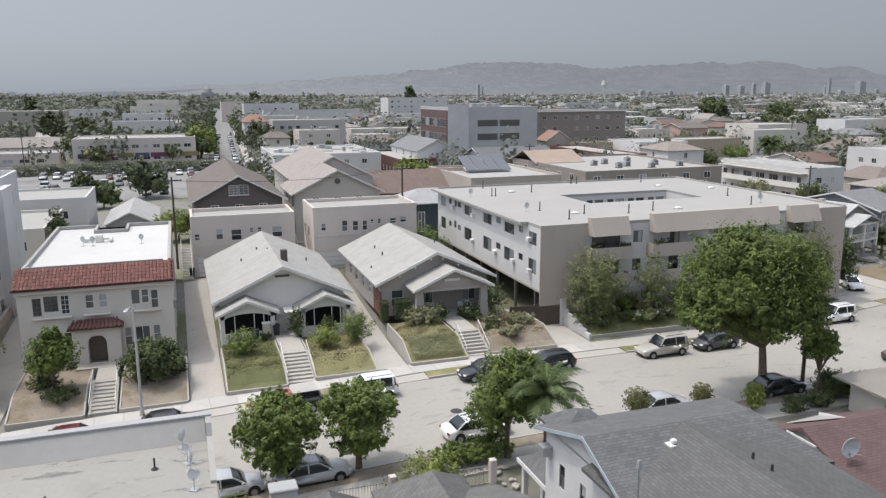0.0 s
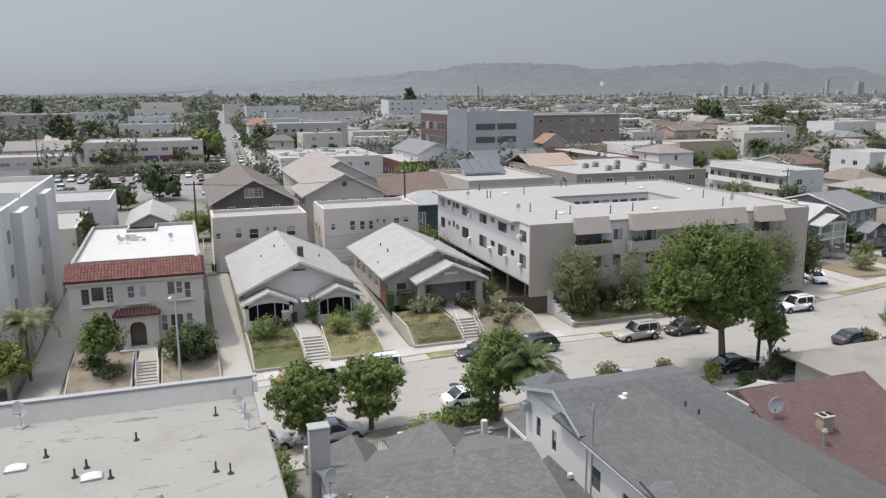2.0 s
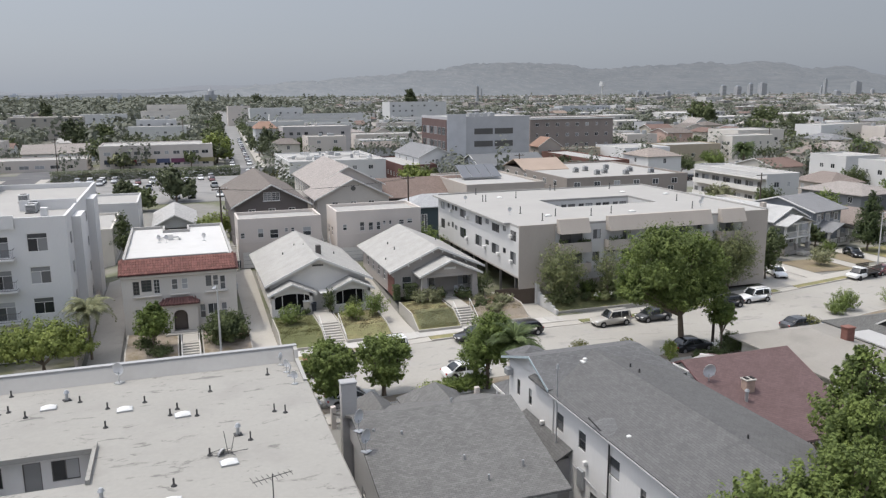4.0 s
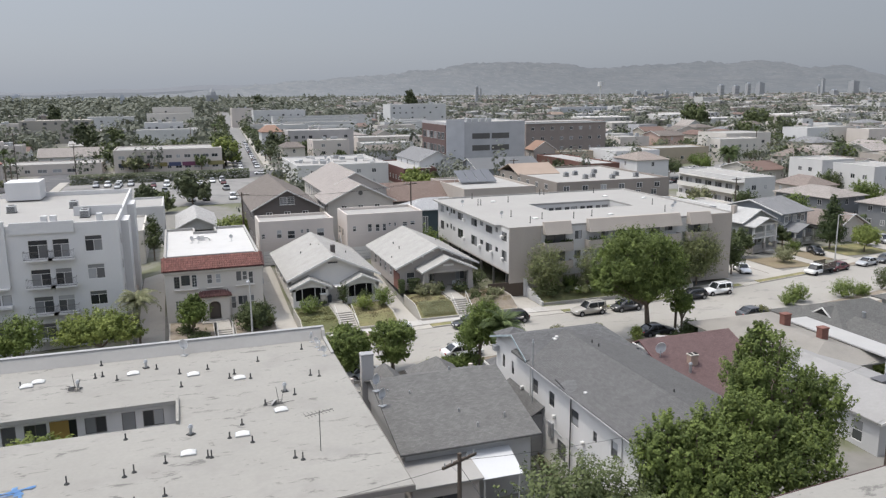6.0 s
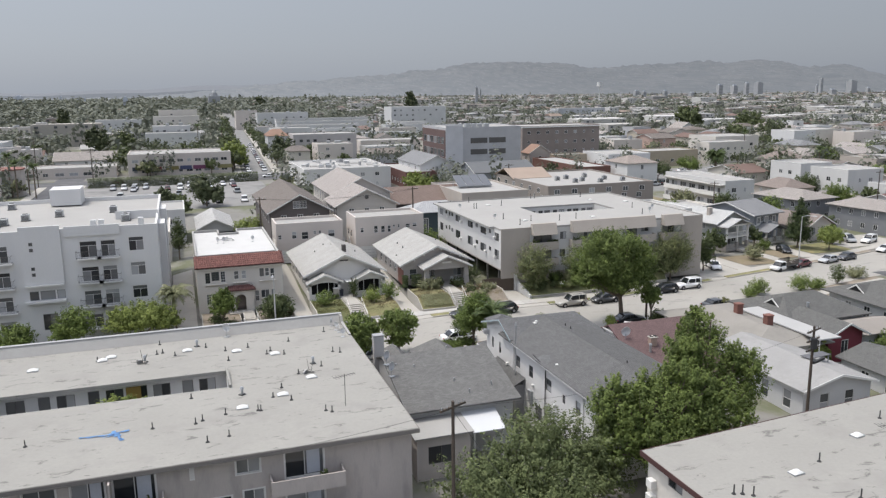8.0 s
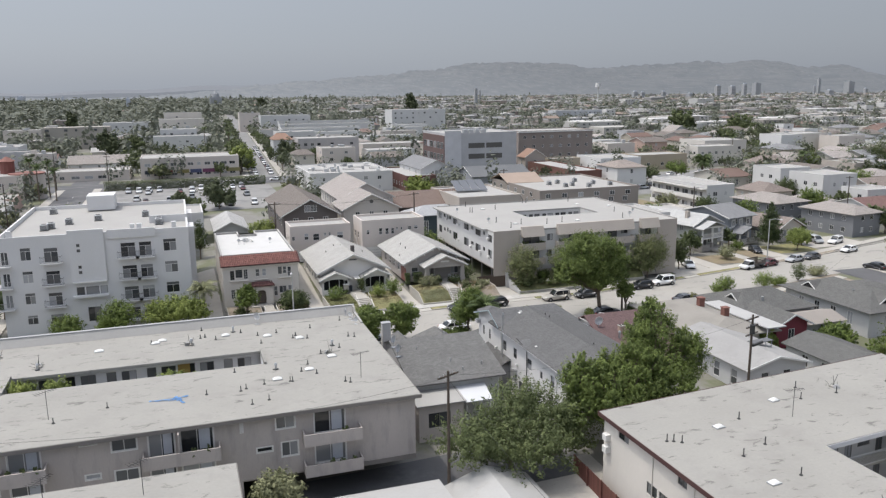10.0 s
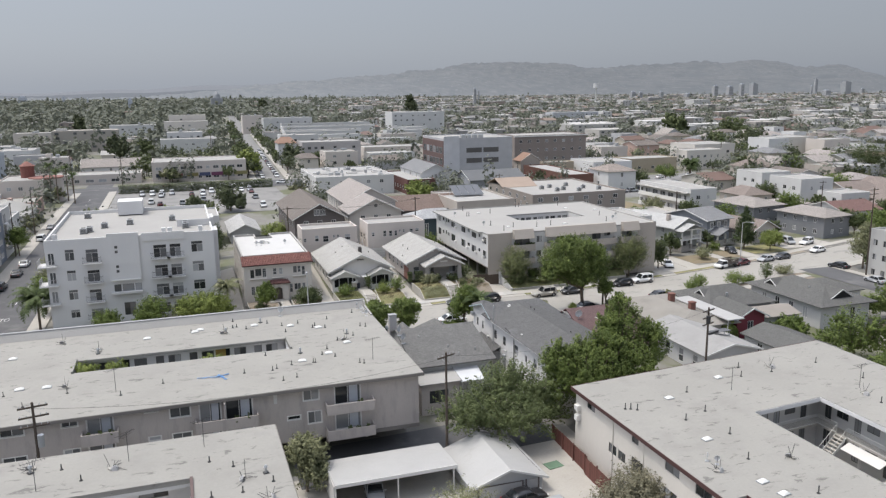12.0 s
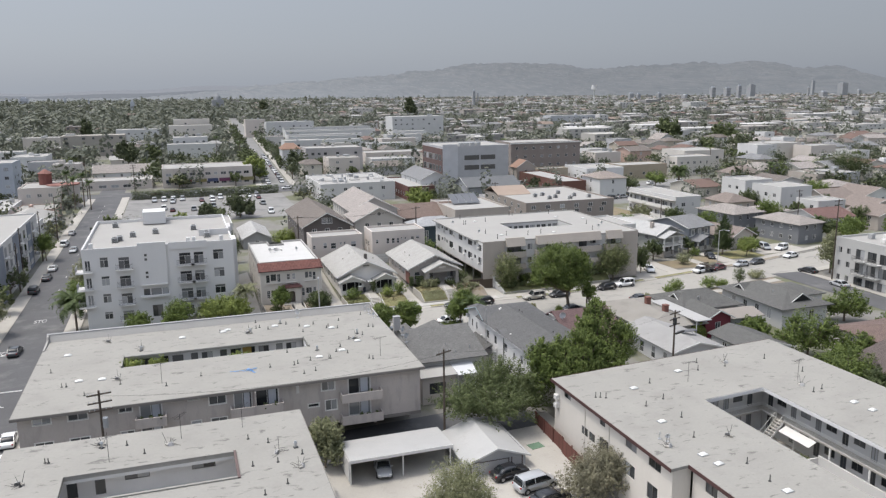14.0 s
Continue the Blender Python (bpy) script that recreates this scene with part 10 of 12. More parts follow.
structure(sheet("parking_lot", span(-46, 14, 6), span(186, 250, 6), LOT, 0.03), "worn grey parking lot full of cars", "parking lot")
structure(sheet("boulevard", span(-120, 220, 10), span(254, 276, 5), ASPHALT, 0.04), "wide asphalt boulevard", "street")
fr = structure(sheet("far_road", [-5.5, -2, 2, 5.5], span(0, 900, 12), ASPHALT_OLD, 0.05, zf=lambda x, y: -1.2), "straight street running to the hills", "street")
fr.matrix_basis = pose(15.5, 276, 0, 0, 0, -2.86)
for q in (-7.6, 7.6):
    fw = structure(sheet("pavement", [-1.4, 1.4], span(0, 700, 12), CONCRETE, 0.12, zf=lambda x, y: -1.2), "pale concrete pavement along the far street", "pavement")
    fw.matrix_basis = pose(15.5 + q, 276, 0, 0, 0, -2.86)

# ---- markings on the side street ----
ROAD_PAINT = surf("worn_road_paint", (0.55, 0.55, 0.53), 0.8, 0.15, 1.5, 8, stain=(2.0, 0.5, 0.62, (0.22, 0.22, 0.22)))


def road_word(x, y, turn, label):
    cu = bpy.data.curves.new("road_marking", "FONT")
    cu.body = "STOP"
    cu.size = 1.0
    cu.align_x = "CENTER"
    cu.extrude = 0.004
    cu.materials.append(ROAD_PAINT)
    t = structure(new("road_marking", cu), label, "road marking")
    t.matrix_basis = pose(x, y, ground_z(x, y) + 0.03, 0, 0, turn) @ Matrix.Diagonal((1.25, 3.0, 1, 1))


road_word(-53.9, 80.2, 0, "worn white word painted on the asphalt")
road_word(-53.3, 36.6, 0, "worn white word painted on the asphalt")
road_word(-56.9, 63.6, 180, "worn white word painted on the asphalt")
for x0, x1, y in ((-58.8, -55.2, 61.3), (-54.3, -49.6, 42.4), (-58.6, -54.4, 256)):
    z = ground_z((x0 + x1) / 2, y) + 0.02
    structure(link_bm("stop_line", a_box(x0, y - 0.2, z - 0.02, x1, y + 0.2, z + 0.012), ROAD_PAINT), "worn white stop line across the lane", "road marking")
for i in range(12):
    y = 92 + i * 13
    structure(link_bm("lane_line", a_box(-54.06, y, ground_z(-54, y) - 0.1, -53.94, y + 4, ground_z(-54, y) + 0.03), ROAD_PAINT), "faded white lane line on the asphalt", "road marking")

# ---- trees and shrubs ----
LEAF_ROUND = leafy("leaf_round", (0.078, 0.11, 0.03), (0.23, 0.29, 0.082))
LEAF_DRY = leafy("leaf_dry", (0.16, 0.12, 0.07), (0.27, 0.215, 0.13))
LEAF_CLIPPED = leafy("leaf_clipped", (0.10, 0.10, 0.035), (0.20, 0.205, 0.075))
LEAF_FEATHER = leafy("leaf_feathery", (0.066, 0.086, 0.034), (0.19, 0.225, 0.095))
for x, y, sd in ((4.3, 43.4, 2), (9.2, 43.6, 3)):
    tree(x, y, lumps([(0, 0, 3.6, 2.4, 2.35, 2.1)], 9, sd + 3, 0.3, -0.5) + [(0.1, 0, 2.0, 1.7, 1.7, 1.25)], 0.2, "round clipped street tree with dense green crown", LEAF_ROUND, leaves=25000, size=0.087, seed=sd, inner=4, clump=0.12, tuft=0.6, group="round street trees", rise=0.3)
tree(18.2, 41.6, [(0.2, 0, 4.6, 2.2, 2.0, 2.2), (-1.0, 0.2, 3.0, 1.6, 1.6, 1.7), (1.3, 0.3, 3.4, 1.6, 1.6, 1.8), (0.4, -0.4, 5.9, 1.2, 1.2, 1.2)], 0.18, "upright leafy green tree behind the palm", leaves=15000, size=0.105, seed=4, clump=0.22)
palm(20.0, 39.8, 4.9, "feathery palm with arching green fronds", 40, 3.0, 0.17, 5, droop=1.05)
tree(41.9, 46.3, lumps([(-1.9, 0, 9.2, 5.2, 4.8, 3.7), (-5.4, 0, 6.9, 2.6, 3.0, 2.3), (2.3, 0, 7.6, 2.5, 3.0, 3.0), (-1.0, -1.2, 6.2, 4.4, 3.6, 2.4)], 10, 7, 0.3), 0.32, "large dense street tree with dark green crown", LEAF_STREET, leaves=64000, size=0.115, seed=6, clump=0.15, inner=3, tuft=0.8, fork=0.34, lean=(-0.7, 0))
tree(45.0, 44.0, lumps([(-0.1, 0, 4.0, 1.35, 1.35, 1.6)], 6, 3, 0.4), 0.11, "small round-headed tree on a thin trunk", LEAF, leaves=12000, size=0.08, seed=7, clump=0.16, tuft=0.6)
bush(46.0, 43.6, 1.3, 1.3, 1.9, "dark bush at the foot of the small tree", LEAF_DARK, 3000, 0.09, 89)
bush(38.2, 43.0, 0.75, 0.75, 2.0, "bright lime young tree by the maroon house", LEAF_LIME, 1800, 0.08, 88)
for i, (x, y, r, h) in enumerate(((26.6, 40.2, 1.05, 3.2), (31.4, 40.1, 0.85, 3.2))):
    tree(x, y, [(0, 0, h, r, r, r)], 0.09, "clipped ball-shaped yellow-green standard tree", LEAF_CLIPPED, 9000, 0.035, 88 + i, clump=0.05, inner=3, group="clipped ball trees", rise=0.1, tuft=0.3)
for x, y, rx, h, m, s in ((41.0, 42.2, 0.9, 1.1, LEAF_DARK, 10), (43.4, 42.4, 1.0, 1.2, LEAF_DARK, 11), (48.2, 43.6, 1.5, 1.2, LEAF, 12), (50.6, 44.2, 1.2, 1.0, LEAF_DARK, 13), (12.6, 39.6, 1.5, 2.0, LEAF_LIME, 16), (10.8, 39.0, 1.2, 1.6, LEAF_OLIVE, 17), (1.6, 39.0, 1.2, 2.0, LEAF, 18), (1.8, 36.6, 1.1, 1.7, LEAF, 19), (60.6, 48.6, 1.3, 1.2, LEAF_CLIPPED, 20), (68.6, 52.4, 1.2, 1.5, LEAF_ROUND, 21), (71.2, 53.6, 1.7, 2.2, LEAF_ROUND, 22), (79.6, 53.6, 2.0, 2.4, LEAF_ROUND, 23), (83, 53.6, 1.3, 1.6, LEAF_ROUND, 24), (96, 58.3, 2.0, 1.6, LEAF_OLIVE, 25), (89.0, 55.5, 1.4, 3.2, LEAF_DARK, 26)):
    bush(x, y, rx, rx * 0.9, h, "loose green shrub by the pavement" if m is LEAF else "pale green shrub by the pavement" if m is LEAF_LIME else "dull green shrub by the pavement", m, int(1500 * rx), 0.09, s)
# a long clipped hedge and broken paving before the grey houses
hb = thing("hedge", 16.2, 41.6, ground_z(16.2, 41.6), "thick loosely clipped green hedge along the pavement", "hedge")
v = crown_verts([(-1.6, 0, 0.75, 1.3, 1.1, 0.85), (-0.3, 0.1, 0.8, 1.4, 1.15, 0.9), (1.2, 0.2, 0.8, 1.3, 1.1, 0.85)], 9000, 0.07, 14, 0.16, tuft=0.5)
v[:, 2] = np.maximum(v[:, 2], 0.02)
share("foliage", mesh_np("foliage", v, len(v) // 4, 4, LEAF), hb)
r_ = random.Random(19)
for i in range(14):
    k = r_.uniform(0.12, 0.3)
    bm = bmesh.new()
    bmesh.ops.create_icosphere(bm, subdivisions=1, radius=1)
    bmesh.ops.scale(bm, vec=(k * 1.4, k, k * 0.6), verts=bm.verts[:])
    x, y = r_.uniform(16.6, 19.6), r_.uniform(38.2, 40.8)
    rk = thing("rock", x, y, ground_z(x, y) + k * 0.3, "pale broken rock in the front garden", "rock", "rocks in the front garden", r_.uniform(0, 180))
    part("stone", bm, CONCRETE, rk)
# gardens north of the street
tree(-10.2, 62.6, lumps([(0, 0, 2.9, 1.75, 1.6, 1.5), (0.3, 0, 4.3, 0.9, 0.9, 1.0)], 5, 4, 0.4), 0.1, "bushy citrus tree in the dry garden", LEAF, 9000, 0.13, 30, fork=0.2, z=-0.1)
tree(-3.1, 62.8, lumps([(0, 0, 1.7, 2.2, 1.9, 1.6)], 7, 4, 0.36), 0.1, "dense dark shrub tree in the dry garden", LEAF_DARK, 9000, 0.13, 31, fork=0.2, z=-0.1)
for x, y, rx, h, z, m, s in ((-9.6, 61.4, 1.2, 0.9, 0.0, LEAF_DARK, 27), (-11.0, 63.6, 1.1, 1.2, 0.1, LEAF_DARK, 28), (-1.0, 63.8, 0.6, 1.3, 0.1, LEAF_DRY, 29), (3.9, 64.6, 1.55, 2.1, 0.8, LEAF_ROUND, 32), (8.9, 67.6, 0.8, 2.6, 1.0, LEAF_DARK, 33), (10.9, 64.4, 1.35, 1.7, 0.85, LEAF_LIME, 34), (13.8, 65.4, 1.5, 2.2, 0.9, LEAF_ROUND, 35), (6.3, 68.0, 0.5, 0.6, 0.95, LEAF_DARK, 36), (11.8, 68.0, 0.8, 1.4, 1.0, LEAF_DARK, 37), (19.6, 66.4, 1.0, 1.5, 1.4, LEAF_OLIVE, 38), (21.3, 66.2, 1.2, 1.7, 1.4, LEAF_OLIVE, 39), (22.3, 67.0, 0.7, 1.3, 1.5, LEAF_DARK, 40), (26.6, 65.2, 0.7, 0.6, 1.35, LEAF_OLIVE, 41), (29.4, 64.0, 1.1, 0.8, 1.3, LEAF_OLIVE, 42), (27.2, 61.8, 0.9, 0.7, 1.0, LEAF_OLIVE, 43), (25.2, 66.8, 1.1, 1.2, 1.35, LEAF_DARK, 44), (28.2, 68.6, 1.4, 2.4, 1.4, LEAF_DARK, 45)):
    bush(x, y, rx, rx, h, "garden shrub by the porch" if m is not LEAF_OLIVE else "withered olive-brown garden shrub", m, int(1000 * rx) + 200, 0.09, s, z=z)
for x, w in ((17.4, 0.8), (19.2, 1.6)):
    hb = thing("hedge", x, 69.2, 1.3, "clipped dark green box hedge by the wall", "hedge")
    rg = np.random.default_rng(int(x * 10))
    c = rg.uniform((-w / 2, -0.5, 0.05), (w / 2, 0.5, 1.8), (1800, 3))
    k = rg.integers(0, 3, 1800)
    c[k == 0, 1] = -0.5
    c[k == 1, 2] = 1.8
    v = leaf_quads(c, np.array([[0, -1, 0.6]] * 1800), 0.07, rg)
    share("foliage", mesh_np("foliage", v, 1800, 4, LEAF_DARK), hb)
# low ground cover along the bank of the second lawn
rg = np.random.default_rng(77)
c = np.stack([rg.uniform(17.6, 22.0, 3500), rg.uniform(59.7, 62.4, 3500), np.zeros(3500)], 1)
c[:, 2] = 0.45 + 1.0 * np.clip((c[:, 1] - 59.6) / 2.4, 0, 1) + rg.uniform(0, 0.4, 3500)
v = leaf_quads(c, np.array([[0, -0.4, 1]] * 3500), 0.07, rg)
tagged(share("ground_cover", mesh_np("ground_cover", v, 3500, 4, LEAF_OLIVE), None), "low dry ground cover on the lawn bank", "ground cover", kind="stuff")


def tufts(name, x0, x1, y0, y1, zt, n, mat, label, seed, zf=None, slope=0.35):
    """Blades of grass over a sloping bed."""
    g = np.random.default_rng(seed)
    x, y = g.uniform(x0, x1, n), g.uniform(y0, y1, n)
    f = np.clip((y - y0) / ((y1 - y0) * slope), 0, 1)
    f = f * f * (3 - 2 * f)
    za = ground_z((x0 + x1) / 2, y0) + 0.3
    z = za + (zt - za) * f
    a = g.uniform(0, 2 * np.pi, n)
    w, h = 0.035, g.uniform(0.05, 0.13, n)
    p = np.stack([x, y, z - 0.03], 1)
    d = np.stack([np.cos(a) * w, np.sin(a) * w, np.zeros(n)], 1)
    tip = p + np.stack([g.normal(0, 0.06, n), g.normal(0, 0.06, n), h], 1)
    v = np.stack([p - d, p + d, tip], 1).reshape(-1, 3)
    return tagged(share(name, mesh_np(name, v, n, 3, mat), None), label, "grass", kind="stuff")


GRASS_BLADE = leafy("grass_blade", (0.125, 0.125, 0.05), (0.205, 0.195, 0.085))
STRAW_BLADE = leafy("straw_blade", (0.165, 0.14, 0.08), (0.255, 0.22, 0.135))
tufts("grass", 2.5, 6.8, 59.0, 67.4, 0.95, 9000, GRASS_BLADE, "patchy green lawn grass", 1)
tufts("grass", 9.4, 14.1, 59.3, 67.4, 0.95, 8000, STRAW_BLADE, "dry straw-coloured lawn grass", 2)
tufts("grass", 17.4, 22.1, 59.5, 67.1, 1.5, 9000, STRAW_BLADE, "dry overgrown lawn grass", 3)
tufts("grass", 24.7, 30.8, 60.1, 67.5, 1.35, 5000, STRAW_BLADE, "sparse withered grass in the bare yard", 4)
tufts("grass", 35.7, 51.9, 62.3, 66.9, 0.9, 4500, GRASS_BLADE, "green grass on the planted bank", 5, slope=0.6)
# before the courtyard apartments
tree(36.9, 64.2, [(0, 0, 5.2, 2.4, 2.2, 2.2), (-1.2, 0, 3.4, 1.7, 1.6, 1.6), (1.4, 0, 3.6, 1.7, 1.6, 1.8), (0, 0, 1.6, 1.8, 1.6, 1.2)], 0.14, "airy olive-toned tree against the taupe wall", LEAF_SAGE, 11000, 0.10, 50, clump=0.26, fork=0.25, tuft=1.5, inner=14)
tree(43.7, 64.4, [(0, 0, 4.8, 1.6, 1.5, 1.9), (0.2, 0, 2.6, 1.4, 1.4, 1.5)], 0.12, "slender grey-green tree before the balconies", LEAF_SAGE, 3600, 0.10, 51, clump=0.26, fork=0.25, tuft=1.8, inner=0)
tree(63.4, 66.0, [(0, 0, 5.8, 3.0, 2.5, 2.3), (-2.4, 0, 4.4, 2.2, 1.9, 2.0), (2.2, 0, 4.2, 2.2, 1.9, 2.0), (0, -0.3, 2.6, 2.8, 1.8, 1.7)], 0.16, "pale grey-green tree before the balconies", LEAF_SAGE, 17000, 0.105, 52, clump=0.24, tuft=1.7, inner=10)
r_ = random.Random(8)
for i in range(46):
    x = 36.4 + i * 0.62 + r_.uniform(-0.4, 0.4)
    back = i % 2
    y = (r_.uniform(64.6, 66.2) if back else r_.uniform(62.7, 64.3)) if x < 52 else r_.uniform(65.2, 66.4)
    bush(x, y, r_.uniform(0.5, 1.1), r_.uniform(0.5, 0.9), r_.uniform(1.0, 2.4) if back else r_.uniform(0.35, 1.0), "tall leafy shrub on the planted bank" if back else "low spreading plant on the planted bank", r_.choice((LEAF_DARK, LEAF_DARK, LEAF, LEAF_OLIVE, LEAF_SAGE)), 640, 0.1, 100 + i, z=0.9 if y > 64 else 0.55, group="shrubs on the planted bank")
FLOWER = leafy("flower_petals", (0.5, 0.49, 0.45), (0.7, 0.69, 0.66))
for i, (x, y) in enumerate(((41.2, 63.1), (42.0, 63.3), (43.6, 63.0), (44.8, 63.4), (47.0, 63.2))):
    fb = thing("flower_clump", x, y, 0.85, "clump of small white flowers on the bank", "flowers", "white flowers on the bank")
    v = crown_verts([(0, 0, 0.3, 0.45, 0.4, 0.3)], 260, 0.06, 620 + i)
    share("foliage", mesh_np("foliage", v, len(v) // 4, 4, LEAF_SAGE), fb)
    v = crown_verts([(0, 0, 0.42, 0.45, 0.4, 0.3)], 90, 0.05, 640 + i, inner=0)
    share("blossom", mesh_np("blossom", v, len(v) // 4, 4, FLOWER), fb, None)
for i, (x, y) in enumerate(((41.0, 65.6), (42.3, 65.9))):
    ag = thing("agave", x, y, 0.9, "dark spiky agave against the apartment wall", "agave", "agaves on the bank")
    bm = bmesh.new()
    g = random.Random(i)
    for j in range(26):
        a_, e_ = g.uniform(0, 6.28), g.uniform(0.25, 1.4)
        d_ = Vector((math.cos(a_) * math.cos(e_), math.sin(a_) * math.cos(e_), math.sin(e_)))
        tube(bm, (0, 0, 0), d_ * 0.9, 0.05, 0.08, 4)
        tube(bm, d_ * 0.9, d_ * g.uniform(1.6, 2.0), 0.08, 0.005, 4)
    part("blades", bm, LEAF_DARK, ag)
# straggly plants and stones on the bare yard
for i in range(16):
    x, y = r_.uniform(25.2, 30.4), r_.uniform(61.6, 67.6)
    bush(x, y, r_.uniform(0.3, 0.8), r_.uniform(0.3, 0.7), r_.uniform(0.25, 0.8), "withered straggly plant in the bare yard", r_.choice((LEAF_OLIVE, LEAF_DARK, LEAF_DRY)), 420, 0.07, 160 + i, z=1.2 if y > 63 else 1.0, group="plants in the bare yard")
# by the modern block
tree(-20.4, 62.0, [(0, 0, 3.4, 3.4, 2.8, 1.7), (-2.6, 0, 3.0, 2.4, 2.2, 1.5), (2.6, 0.3, 2.8, 2.0, 2.0, 1.4)], 0.18, "spreading lime-green tree before the modern block", LEAF_LIME, 12000, 0.15, 60)
tree(-28.4, 62.0, [(0, 0, 3.6, 2.3, 2.2, 2.2), (-1.8, 0, 2.6, 1.6, 1.6, 1.5)], 0.14, "green bushy tree before the modern block", LEAF, 6000, 0.14, 61)
tree(-35.5, 62.5, [(0, 0, 2.6, 2.2, 2.0, 1.6)], 0.12, "green bushy tree before the modern block", LEAF, 4000, 0.14, 62)
palm(-16.4, 65.2, 5.2, "slim feathery palm beside the driveway", 36, 3.2, 0.13, 62, droop=1.3, mat=LEAF_OLIVE)
palm(-46.6, 70.6, 5.4, "shaggy feathery palm at the street corner", 62, 4.8, 0.2, 63, droop=1.3)
tree(-47.2, 82, [(0, 0, 4.2, 2.4, 2.6, 2.6)], 0.15, "leafy street tree by the side street", LEAF, 5000, 0.15, 64)
tree(-47.2, 94, [(0, 0, 5.0, 2.6, 2.8, 3.0)], 0.15, "leafy street tree by the side street", LEAF_OLIVE, 5000, 0.15, 65)
tree(-61, 74, [(0, 0, 4.6, 2.4, 2.4, 2.2)], 0.15, "leafy street tree by the side street", LEAF_OLIVE, 4000, 0.15, 66)
tree(-61, 140, [(0, 0, 4.6, 2.6, 2.6, 2.4)], 0.15, "leafy street tree by the side street", LEAF, 4000, 0.16, 67)
tree(-15.6, 110.5, [(0, 0, 3.6, 1.5, 1.5, 3.0), (0, 0, 5.8, 1.0, 1.0, 2.0)], 0.14, "dark pointed cypress behind the houses", LEAF_DARK, 3600, 0.14, 68)
tree(-0.8, 126.0, [(0, 0, 2.6, 3.4, 2.8, 1.8)], 0.15, "yellow-green garden tree behind the garages", LEAF_LIME, 4500, 0.16, 69)
tree(29.4, 95.5, [(0, 0, 1.6, 2.0, 6.0, 1.4)], 0.1, "dense shrubs beside the white side wall", LEAF, 3000, 0.14, 70)
# south of the street
LEAF_YELLOW = leafy("leaf_yellow_green", (0.06, 0.088, 0.022), (0.198, 0.25, 0.068))
tree(19.6, 5.4, lumps([(-3.0, 0.6, 8.0, 2.3, 2.2, 2.5), (0.0, -0.2, 7.6, 2.7, 2.4, 2.7), (3.0, 0.8, 8.7, 2.5, 2.4, 2.6), (0.4, -2.0, 5.4, 3.0, 2.2, 2.6), (-3.0, -0.4, 5.6, 2.2, 2.0, 2.4)], 8, 9, 0.42, -0.1), 0.34, "broad lumpy tree with yellow-green leaf tufts", LEAF_YELLOW, 40000, 0.104, 71, clump=0.2, z=-1.8, per=44, tuft=1.1, rise=0.9, inner=6)
tree(26.6, 8.8, lumps([(0.4, 0.6, 10.2, 2.9, 2.7, 3.3), (0.0, 1.2, 12.9, 1.5, 1.5, 1.5), (3.2, -0.8, 7.8, 2.6, 2.4, 3.2), (-1.4, -4.2, 6.4, 3.0, 2.2, 2.8), (-2.4, -0.6, 8.4, 2.0, 2.2, 2.4)], 8, 10, 0.42, -0.1), 0.36, "tall dense tree with dark green tufted crown", LEAF_STREET, 40000, 0.104, 72, clump=0.2, z=-1.8, per=44, tuft=1.1, rise=0.9, inner=6)
tree(8.9, 5.4, [(0.4, 0, 6.8, 3.2, 2.8, 2.2), (4.2, 0.3, 5.2, 2.9, 2.6, 2.5), (-4.0, -1.0, 4.8, 3.4, 2.8, 2.1), (1.0, -2.6, 4.0, 3.6, 3.0, 2.4), (6.0, -0.5, 3.6, 2.0, 2.2, 2.2), (-1.6, 1.0, 3.4, 2.4, 2.4, 2.2)], 0.3, "wide feathery tree with loose grey-green foliage", LEAF_FEATHER, 32000, 0.12, 72, clump=0.2, z=-1.9, per=50, tuft=1.9, rise=0.3, inner=7)
tree(-13.0, 2.6, [(0, 0, 4.6, 1.9, 1.8, 1.7), (0.8, -0.5, 2.6, 1.7, 1.7, 1.5)], 0.14, "narrow leafy tree between roofs and carport", LEAF_OLIVE, 6000, 0.14, 73, z=-2.4)
tree(15.0, -14.0, [(0, 0, 3.2, 3.8, 3.0, 2.1), (-3.2, -0.5, 2.4, 2.8, 2.4, 1.9), (3.2, 0, 2.4, 2.7, 2.4, 1.9), (0.5, -1.2, 4.3, 2.2, 2.0, 1.4)], 0.2, "grey-brown olive tree beside the yard", leafy("leaf_grey", (0.12, 0.112, 0.075), (0.28, 0.265, 0.18)), 26000, 0.115, 74, clump=0.22, z=-2.4, tuft=1.6, inner=12)
tree(-2.6, -14.0, [(0, 0, 4.4, 2.8, 2.6, 2.4), (-1.6, 0, 2.6, 2.2, 2.2, 1.8), (1.8, -0.4, 2.8, 2.2, 2.2, 1.8)], 0.2, "pale blossoming yard tree with yellow-green leaves", LEAF_OLIVE, 16000, 0.095, 75, clump=0.22, z=-2.4, tuft=1.5, inner=10)
